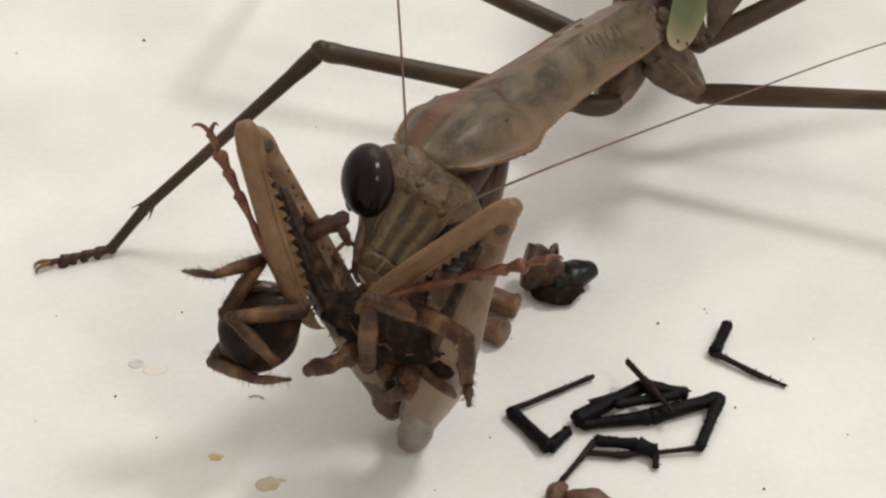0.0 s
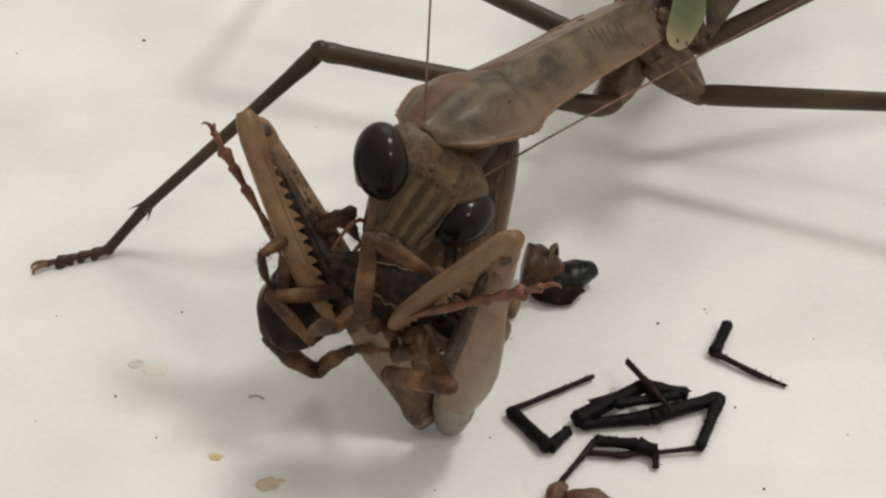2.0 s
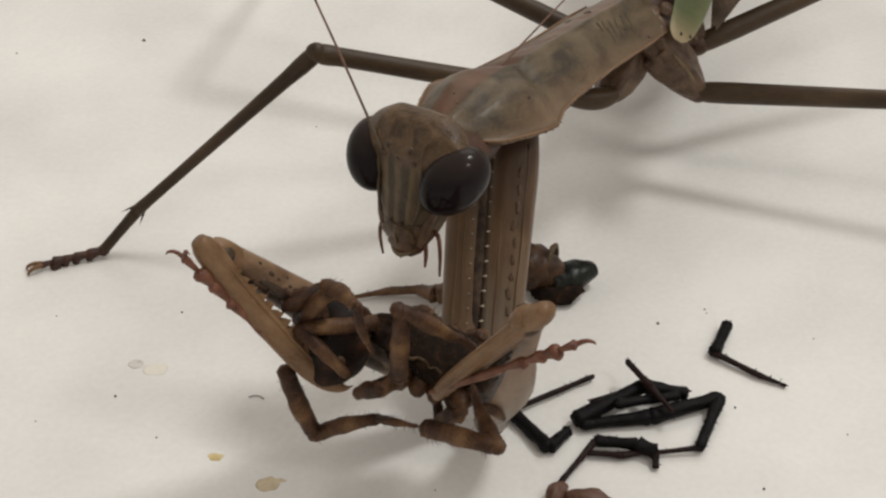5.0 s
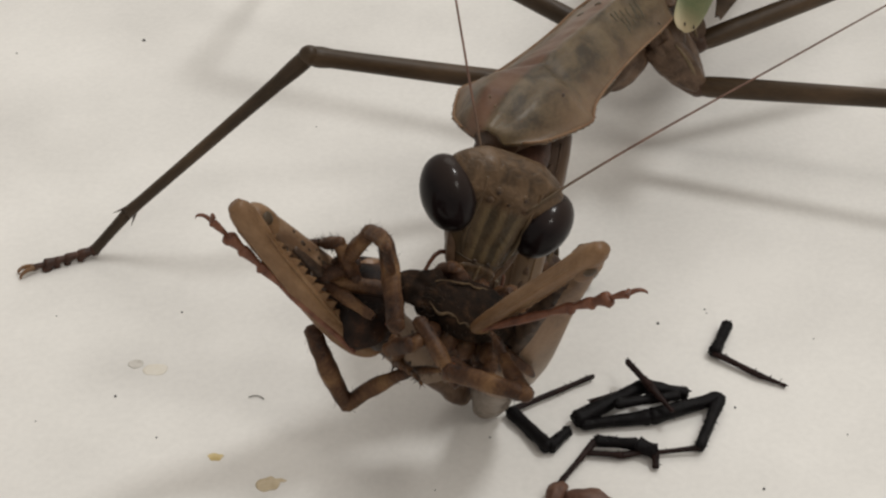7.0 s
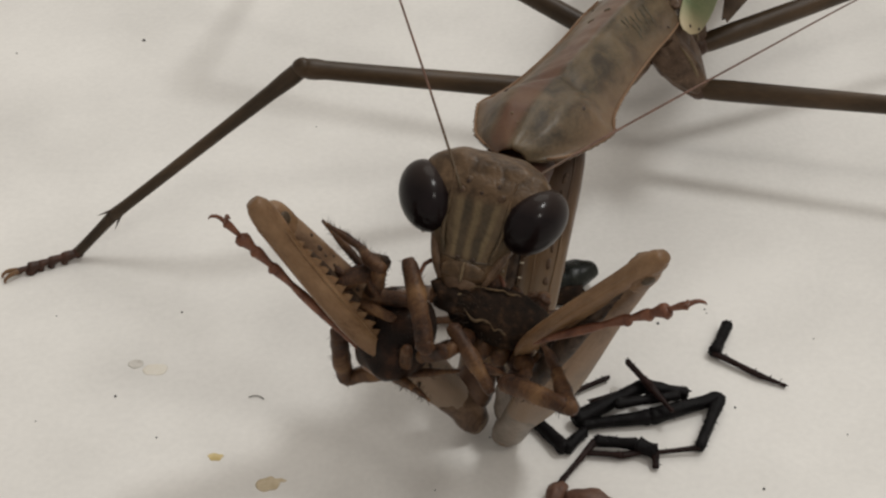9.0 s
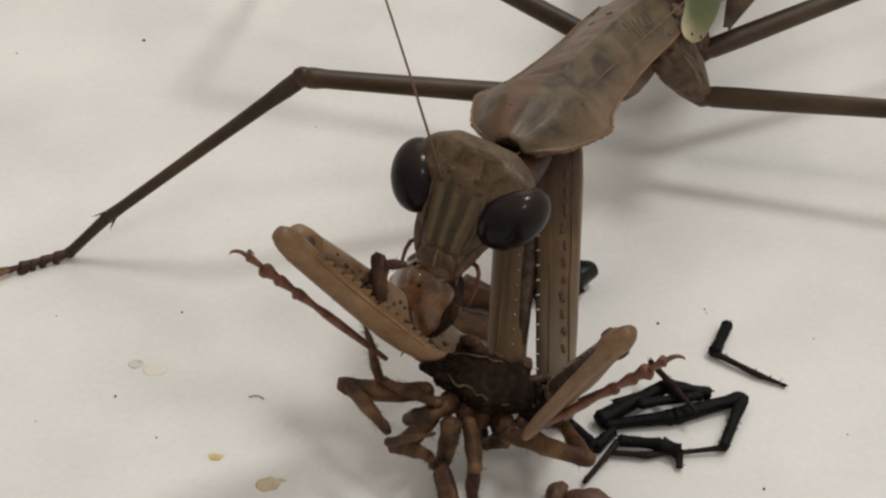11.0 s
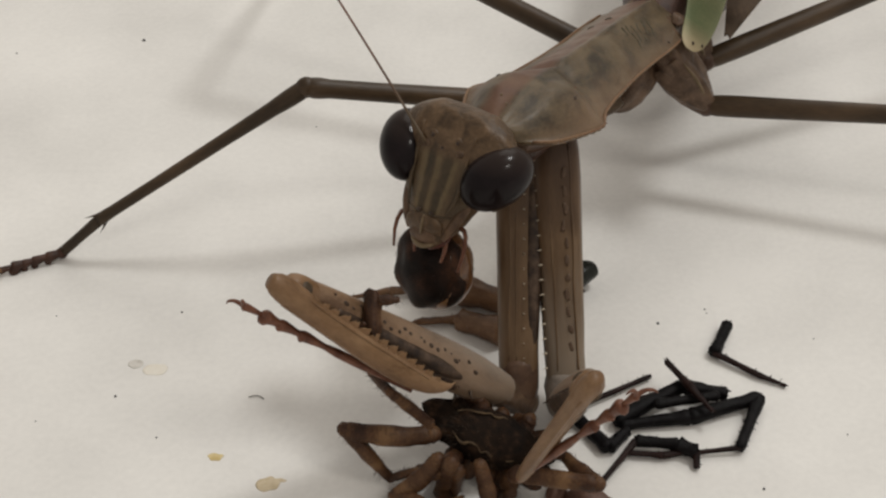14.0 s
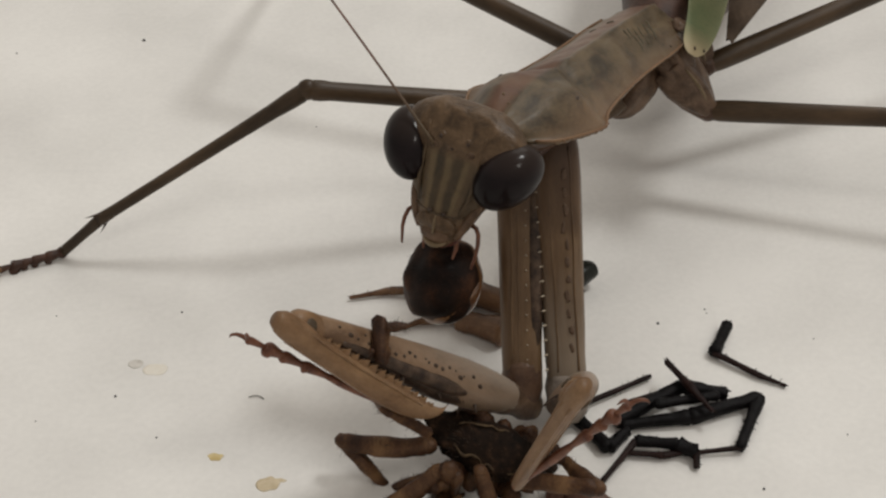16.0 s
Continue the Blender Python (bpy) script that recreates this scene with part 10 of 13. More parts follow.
    walk(MOVES["spider_b1"], [
        (0, aim(-8.43, -13.55, 10.73, -15.76, -20.03, 12.82, 0.596, -0.461, 0.658)),
        (0.2, aim(-8.3, -11.18, 9.56, -14.61, -18.65, 11.67, 0.667, -0.382, 0.639)),
        (0.35, aim(-8.12, -11.14, 9.9, -12.9, -19.34, 13.06, 0.776, -0.226, 0.588)),
        (0.5, aim(-8.11, -9.65, 9.04, -11.56, -18.21, 12.88, 0.839, -0.097, 0.536)),
        (0.7, aim(-7.92, -10.52, 9.4, -11.54, -19.25, 12.67, 0.824, -0.135, 0.551)),
        (1, aim(-7.66, -11.64, 9.8, -11.56, -20.53, 12.19, 0.798, -0.197, 0.569)),
        (1.2, aim(-7.91, -11.38, 9.49, -11.56, -20.17, 12.56, 0.82, -0.148, 0.552)),
        (1.5, aim(-8.12, -12.34, 10.1, -11.27, -20.85, 14.32, 0.856, -0.062, 0.512)),
        (1.8, aim(-7.65, -12.03, 10.48, -11.15, -20.69, 14.06, 0.836, -0.117, 0.536)),
        (2, aim(-7.54, -10.17, 9.25, -11.33, -18.78, 12.64, 0.824, -0.146, 0.548)),
        (2.2, aim(-7.53, -11.01, 10, -11.14, -19.92, 12.76, 0.818, -0.16, 0.552)),
        (2.5, aim(-7.77, -10.4, 9.3, -11.15, -19.49, 11.71, 0.819, -0.158, 0.552)),
        (3, aim(-6.44, -12.24, 11.95, -2.31, -21.23, 13.38, 0.71, 0.416, 0.569)),
        (3.5, aim(-6.41, -12.5, 12.24, -2.8, -21.79, 13.04, 0.743, 0.338, 0.578)),
        (4, aim(-7.12, -12.98, 10.68, -3.07, -21.87, 12.82, 0.698, 0.452, 0.555)),
        (4.2, aim(-5.27, -17.51, 11.38, -1.53, -26.39, 14.09, 0.694, 0.461, 0.553)),
        (5.25, aim(-5.18, -16.58, 12.2, 0.35, -24.37, 15.17, 0.6, 0.62, 0.506)),
        (6.3, aim(-5.2, -14.35, 11.94, 2.25, -20.45, 14.64, 0.457, 0.762, 0.46)),
        (6.5, aim(-4.32, -15.04, 12.65, 2.97, -21.28, 15.47, 0.466, 0.754, 0.463)),
        (7, aim(-3.29, -14.6, 13.29, -0.16, -23.37, 16.94, 0.612, 0.481, 0.629)),
        (7.5, aim(-4.55, -14.5, 13.36, 3.59, -19, 17.05, 0.226, 0.829, 0.512)),
        (8, aim(-3.57, -16.98, 14.05, 3.49, -22.68, 18.26, 0.296, 0.777, 0.556)),
        (8.5, aim(-1.97, -13.3, 11.26, 1.64, -22.32, 13.64, 0.521, 0.406, 0.75)),
        (9, aim(-2.8, -12.17, 9.37, -6.35, -19.6, 15.05, 0.501, 0.362, 0.786)),
        (9.2, aim(-2.68, -12.06, 8.99, -6.27, -19.46, 14.67, 0.5, 0.361, 0.787)),
        (10.25, aim(-2.51, -14.28, 4.6, -0.76, -22.18, 10.48, 0.471, 0.591, 0.655)),
        (11.3, aim(-2.28, -17.97, 1.6, 4.77, -24.05, 5.25, 0.33, 0.736, 0.591)),
        (11.5, aim(-2.28, -18.04, 1.35, 4.78, -24.1, 5.02, 0.328, 0.738, 0.59)),
        (11.8, aim(-2.2, -18.4, 0.91, 4.56, -24.94, 4.32, 0.369, 0.7, 0.611)),
        (12, aim(-2.14, -18.64, 0.63, 4.43, -25.49, 3.79, 0.398, 0.671, 0.626)),
        (12.5, aim(-2.17, -18.71, 0.61, 4.48, -25.53, 3.65, 0.399, 0.669, 0.627)),
        (12.75, aim(-2.18, -18.75, 0.59, 4.54, -25.53, 3.58, 0.398, 0.671, 0.626)),
        (13, aim(-2.2, -18.78, 0.58, 4.55, -25.55, 3.53, 0.399, 0.67, 0.626)),
        (13.5, aim(-2.25, -18.88, 0.53, 4.73, -25.44, 3.39, 0.386, 0.682, 0.621)),
        (14, aim(-2.31, -19, 0.48, 4.87, -25.36, 3.29, 0.373, 0.693, 0.616)),
        (14.5, aim(-2.37, -19.11, 0.44, 5.02, -25.27, 3.18, 0.361, 0.704, 0.612)),
        (15, aim(-2.42, -19.23, 0.41, 5.2, -25.15, 3.02, 0.347, 0.715, 0.607)),
        (15.5, aim(-2.52, -19.36, 0.42, 5.44, -24.95, 2.73, 0.334, 0.724, 0.603)),
        (16, aim(-2.59, -19.48, 0.41, 5.61, -24.8, 2.52, 0.321, 0.733, 0.6)),
    ])
    walk(MOVES["spider_b2"], [
        (0, aim(-10.41, -15.3, 11.29, -16.3, -8.8, 6.49, -0.804, -0.409, 0.432)),
        (0.2, aim(-10, -13.2, 10.13, -14.01, -8.4, 2.33, -0.909, -0.315, 0.274)),
        (0.35, aim(-9.41, -13.35, 10.75, -11.75, -10.64, 1.42, -0.947, -0.282, 0.155)),
        (0.5, aim(-9.04, -11.96, 10.08, -9.58, -12.61, 0.11, -0.955, -0.289, 0.071)),
        (0.7, aim(-8.9, -12.87, 10.28, -8.67, -11.91, 0.33, -0.959, -0.28, -0.049)),
        (1, aim(-8.71, -14.04, 10.45, -7.23, -11.31, 0.94, -0.948, -0.236, -0.215)),
        (1.2, aim(-8.89, -13.76, 10.32, -7.47, -11.37, 0.71, -0.95, -0.24, -0.2)),
        (1.5, aim(-8.97, -14.64, 11.24, -7.7, -12.62, 1.53, -0.953, -0.245, -0.176)),
        (1.8, aim(-8.59, -14.37, 11.45, -7.68, -11.72, 1.85, -0.955, -0.25, -0.159)),
        (2, aim(-8.56, -12.49, 10.16, -7.85, -9.66, 0.6, -0.956, -0.254, -0.146)),
        (2.2, aim(-8.51, -13.42, 10.75, -7.75, -10.16, 1.32, -0.955, -0.248, -0.163)),
        (2.5, aim(-8.68, -12.85, 9.95, -7.76, -9.09, 0.73, -0.953, -0.236, -0.191)),
        (3, aim(-5.32, -14.67, 12.34, -6.59, -18.66, 3.26, -0.98, -0.088, 0.176)),
        (3.5, aim(-5.43, -15.01, 12.46, -6.49, -19.02, 3.36, -0.983, -0.096, 0.157)),
        (4, aim(-6.03, -15.38, 11.26, -4.16, -17.65, 1.7, -0.973, -0.176, -0.149)),
        (4.2, aim(-4.26, -19.91, 12.11, -2.44, -21.69, 2.44, -0.973, -0.176, -0.151)),
        (5.25, aim(-3.69, -18.69, 13, -1.73, -17.26, 3.3, -0.961, -0.167, -0.219)),
        (6.3, aim(-3.19, -16, 12.67, -0.91, -12.19, 3.71, -0.945, -0.134, -0.298)),
        (6.5, aim(-2.35, -16.73, 13.41, -0.03, -12.86, 4.49, -0.944, -0.132, -0.303)),
        (7, aim(-2.45, -16.97, 14.27, -1.03, -13.77, 4.91, -0.965, -0.167, -0.204)),
        (7.5, aim(-2.35, -15.71, 14.36, -0.81, -19.54, 5.25, -0.985, -0.129, -0.112)),
        (8, aim(-1.67, -18.52, 15.19, 0.91, -15.25, 6.09, -0.953, -0.067, -0.294)),
        (8.25, aim(-1.33, -17.13, 13.54, -0.93, -18.94, 3.72, -0.999, -0.02, -0.037)),
        (8.5, aim(-0.99, -15.74, 11.9, -2.9, -22.06, 4.39, -0.982, 0.13, 0.141)),
        (8.75, aim(-2.38, -14.96, 11.4, -10.95, -13.86, 6.38, -0.498, 0.07, 0.865)),
        (9, aim(-3.76, -14.18, 10.91, -9.94, -6.82, 13.68, -0.16, -0.462, 0.872)),
        (9.2, aim(-3.65, -14.05, 10.52, -9.82, -6.7, 13.31, -0.158, -0.464, 0.872)),
        (10.25, aim(-2.03, -16.42, 6.19, -4.45, -8.61, 0.43, -0.635, 0.321, 0.702)),
        (11.3, aim(-0.37, -19.61, 2.58, 1.93, -16.24, -6.55, -0.653, 0.749, 0.112)),
        (11.5, aim(-0.37, -19.67, 2.34, 2.17, -15.99, -6.6, -0.655, 0.746, 0.121)),
        (11.8, aim(-0.37, -20.17, 1.83, 3.45, -14.8, -5.69, -0.679, 0.715, 0.166)),
        (12, aim(-0.37, -20.49, 1.48, 4.31, -14.02, -4.53, -0.701, 0.686, 0.193)),
        (12.5, aim(-0.37, -20.55, 1.43, 4.34, -13.8, -4.25, -0.712, 0.671, 0.207)),
        (12.75, aim(-0.37, -20.58, 1.4, 4.32, -13.68, -4.12, -0.719, 0.661, 0.215)),
        (13, aim(-0.37, -20.61, 1.38, 4.35, -13.61, -3.98, -0.723, 0.655, 0.219)),
        (13.5, aim(-0.37, -20.65, 1.3, 4.33, -13.37, -3.68, -0.737, 0.635, 0.233)),
        (14, aim(-0.37, -20.72, 1.24, 4.33, -13.19, -3.36, -0.748, 0.617, 0.245)),
        (14.5, aim(-0.37, -20.77, 1.18, 4.32, -13.02, -3.05, -0.76, 0.599, 0.254)),
        (15, aim(-0.37, -20.82, 1.11, 4.27, -12.86, -2.76, -0.772, 0.578, 0.264)),
        (15.5, aim(-0.37, -20.87, 1.04, 4.22, -12.76, -2.58, -0.781, 0.563, 0.271)),
        (16, aim(-0.37, -20.92, 0.98, 4.19, -12.66, -2.33, -0.79, 0.547, 0.278)),
    ])
    walk(MOVES["spider_c0"], [
        (0, aim(-1.11, -17.85, 11.4, 4.27, -25.75, 14.35, -0.704, -0.228, 0.673)),
        (0.2, aim(-1.41, -18.43, 10.71, 4.92, -25.51, 13.85, -0.66, -0.28, 0.697)),
        (0.35, aim(-1.63, -18.86, 10.19, 5.41, -25.21, 13.37, -0.615, -0.322, 0.719)),
        (0.5, aim(-1.86, -19.3, 9.67, 5.91, -24.8, 12.75, -0.555, -0.367, 0.746)),
        (0.7, aim(-1.76, -19.56, 9.36, 5.77, -25.02, 13.04, -0.599, -0.336, 0.727)),
        (1, aim(-1.61, -19.95, 8.9, 5.56, -25.27, 13.4, -0.656, -0.297, 0.694)),
        (1.2, aim(-1.91, -19.82, 9.05, 5.29, -25.46, 13.09, -0.638, -0.311, 0.704)),
        (1.5, aim(-2.36, -19.62, 9.28, 4.87, -25.7, 12.56, -0.608, -0.337, 0.719)),
        (1.8, aim(-2.36, -19.67, 9.23, 4.58, -25.77, 13.05, -0.649, -0.302, 0.698)),
        (2, aim(-2.36, -19.7, 9.19, 4.38, -25.8, 13.36, -0.675, -0.279, 0.683)),
        (2.2, aim(-2.36, -19.54, 9.38, 4.5, -25.64, 13.35, -0.66, -0.293, 0.692)),
        (2.5, aim(-2.36, -19.3, 9.67, 4.69, -25.38, 13.32, -0.636, -0.314, 0.705)),
        (3, aim(-2.11, -19.95, 8.9, 4.48, -25.45, 14.02, -0.716, -0.253, 0.65)),
        (3.5, aim(-2.11, -19.95, 8.9, 4.48, -25.66, 13.79, -0.71, -0.258, 0.655)),
        (4, aim(-2.61, -20.27, 8.51, 4.96, -26.03, 11.59, -0.579, -0.373, 0.726)),
        (4.2, aim(-1.11, -21.8, 6.69, 6.34, -27.57, 10.05, -0.599, -0.357, 0.717)),
        (5.25, aim(-0.63, -20.91, 7.75, 7.01, -26.65, 10.71, -0.569, -0.381, 0.729)),
        (6.3, aim(-0.15, -20.01, 8.82, 7.68, -25.7, 11.34, -0.534, -0.407, 0.741)),
        (6.5, aim(0.65, -19.95, 8.9, 8.41, -25.7, 11.47, -0.542, -0.401, 0.739)),
        (7, aim(0.4, -19.62, 9.28, 8.52, -25.11, 11.28, -0.485, -0.441, 0.755)),
        (7.5, aim(1.66, -20.11, 8.71, 7.68, -27.01, 12.72, -0.711, -0.236, 0.662)),
        (8, aim(2.16, -20.35, 8.42, 9.14, -27.12, 10.76, -0.594, -0.365, 0.717)),
        (8.5, aim(2.41, -20.27, 8.51, 7.84, -27.46, 12.86, -0.755, -0.19, 0.628)),
        (9, aim(2.91, -19.95, 8.9, 9.48, -26.83, 11.99, -0.652, -0.312, 0.691)),
        (9.2, aim(3.06, -19.79, 8.46, 9.65, -26.65, 11.54, -0.65, -0.314, 0.692)),
        (10.25, aim(3.07, -19.07, 6.05, 11.01, -24.85, 7.93, -0.499, -0.442, 0.746)),
        (11.3, aim(3.08, -18.39, 3.6, 12.58, -21.13, 2.1, -0.065, -0.643, 0.764)),
        (11.5, aim(3.1, -18.25, 3.14, 12.6, -20.99, 1.66, -0.066, -0.642, 0.764)),
        (11.8, aim(3.26, -18.66, 2.65, 13.02, -20.7, 1.89, -0.074, -0.64, 0.764)),
        (12, aim(3.37, -18.94, 2.32, 13.25, -20.48, 2.03, -0.078, -0.64, 0.765)),
        (12.5, aim(3.4, -18.98, 2.27, 13.28, -20.52, 2.02, -0.08, -0.639, 0.765)),
        (12.75, aim(3.42, -19, 2.25, 13.3, -20.53, 2.01, -0.08, -0.639, 0.765)),
        (13, aim(3.43, -19.02, 2.22, 13.31, -20.54, 1.99, -0.081, -0.639, 0.765)),
        (13.5, aim(3.47, -19.07, 2.17, 13.23, -21.17, 2.65, -0.172, -0.623, 0.763)),
        (14, aim(3.5, -19.11, 2.12, 13.15, -21.58, 3.06, -0.23, -0.609, 0.759)),
        (14.5, aim(3.53, -19.15, 2.07, 13.07, -21.86, 3.33, -0.27, -0.598, 0.755)),
        (15, aim(3.57, -19.19, 2.02, 13.01, -22.1, 3.56, -0.304, -0.588, 0.75)),
        (15.5, aim(3.6, -19.24, 1.97, 12.95, -22.31, 3.75, -0.332, -0.579, 0.745)),
        (16, aim(3.63, -19.28, 1.91, 12.89, -22.47, 3.91, -0.356, -0.571, 0.74)),
    ])
    walk(MOVES["spider_c1"], [
        (0, aim(0.99, -20.93, 12.55, 1.26, -20.23, 2.58, 0.026, -0.997, -0.069)),
        (0.2, aim(1.06, -21.19, 11.93, 0.2, -15.66, 3.65, -0.019, -0.833, -0.554)),
        (0.35, aim(1.12, -21.34, 11.43, -0.65, -13.42, 5.59, -0.083, -0.604, -0.793)),
        (0.5, aim(1.17, -21.44, 10.87, -1.47, -12.1, 8.47, -0.188, -0.294, -0.937)),
        (0.7, aim(1.18, -21.69, 10.79, -1.49, -12.25, 8.86, -0.2, -0.25, -0.947)),
        (1, aim(1.19, -22.03, 10.66, -1.52, -12.47, 9.49, -0.221, -0.179, -0.959)),
        (1.2, aim(0.9, -22.02, 10.63, -1.85, -12.52, 9.12, -0.212, -0.213, -0.954)),
        (1.5, aim(0.46, -21.99, 10.56, -2.34, -12.6, 8.57, -0.198, -0.259, -0.945)),
        (1.8, aim(0.35, -22.05, 10.72, -2.33, -12.69, 8.41, -0.191, -0.286, -0.939)),
        (2, aim(0.27, -22.08, 10.82, -2.29, -12.75, 8.29, -0.186, -0.304, -0.935)),
        (2.2, aim(0.31, -21.92, 10.93, -2.25, -12.58, 8.43, -0.186, -0.301, -0.935)),
        (2.5, aim(0.39, -21.67, 11.09, -2.16, -12.32, 8.64, -0.188, -0.297, -0.936)),
        (3, aim(0.46, -22.1, 10.9, -1.47, -12.46, 9.06, -0.203, -0.223, -0.953)),
        (3.5, aim(0.46, -22.18, 10.81, -1.9, -12.62, 9.03, -0.202, -0.227, -0.953)),
        (4, aim(0.34, -22.52, 9.71, -2.22, -12.92, 8.58, -0.218, -0.171, -0.961)),
        (4.2, aim(1.79, -24.05, 8, -0.59, -14.45, 6.51, -0.21, -0.2, -0.957)),
        (5.25, aim(2.35, -23.15, 8.9, -0.2, -13.6, 7.38, -0.208, -0.208, -0.956)),
        (6.3, aim(2.9, -22.23, 9.8, 0.17, -12.73, 8.25, -0.206, -0.215, -0.955)),
        (6.5, aim(3.68, -22.19, 9.9, 1.05, -12.67, 8.33, -0.207, -0.214, -0.955)),
        (7, aim(3.57, -21.76, 10.06, 0.47, -12.31, 9, -0.218, -0.179, -0.959)),
        (7.5, aim(4.01, -22.8, 10.27, 1, -13.36, 8.91, -0.21, -0.205, -0.956)),
        (8, aim(4.88, -22.99, 9.33, 2.37, -13.39, 8.1, -0.217, -0.18, -0.959)),
        (8.5, aim(4.53, -23.07, 10.21, 1.38, -13.59, 10.55, -0.262, -0.052, -0.964)),
        (9, aim(5.47, -22.63, 10.1, 3.92, -12.89, 8.48, -0.242, -0.197, -0.95)),
        (9.2, aim(5.63, -22.47, 9.66, 4.08, -12.72, 8.04, -0.242, -0.197, -0.95)),
        (10.25, aim(6.17, -21.33, 6.78, 3.82, -11.77, 5, -0.233, -0.233, -0.944)),
        (11.3, aim(6.79, -19.46, 3.02, 3.66, -10.14, 1.15, -0.223, -0.263, -0.939)),
        (11.5, aim(6.81, -19.32, 2.56, 3.68, -10.01, 0.69, -0.223, -0.264, -0.938)),
        (11.8, aim(7.07, -19.46, 2.35, 3.08, -10.56, 0.11, -0.198, -0.322, -0.926)),
        (12, aim(7.22, -19.54, 2.21, 2.69, -10.97, -0.22, -0.18, -0.355, -0.917)),
        (12.5, aim(7.25, -19.58, 2.17, 2.59, -11.06, -0.23, -0.179, -0.357, -0.917)),
        (12.75, aim(7.27, -19.6, 2.16, 2.55, -11.11, -0.23, -0.179, -0.357, -0.917)),
        (13, aim(7.28, -19.61, 2.13, 2.53, -11.13, -0.2, -0.181, -0.354, -0.918)),
        (13.5, aim(7.28, -19.89, 2.36, 2.45, -11.44, 0.05, -0.181, -0.354, -0.918)),
        (14, aim(7.26, -20.07, 2.49, 2.43, -11.64, 0.15, -0.179, -0.357, -0.917)),
        (14.5, aim(7.25, -20.21, 2.56, 2.41, -11.78, 0.21, -0.178, -0.359, -0.916)),
        (15, aim(7.25, -20.32, 2.62, 2.38, -11.92, 0.26, -0.178, -0.36, -0.916)),
        (15.5, aim(7.25, -20.44, 2.66, 2.38, -12.03, 0.29, -0.177, -0.361, -0.916)),
        (16, aim(7.24, -20.52, 2.69, 2.38, -12.11, 0.32, -0.177, -0.36, -0.916)),
    ])
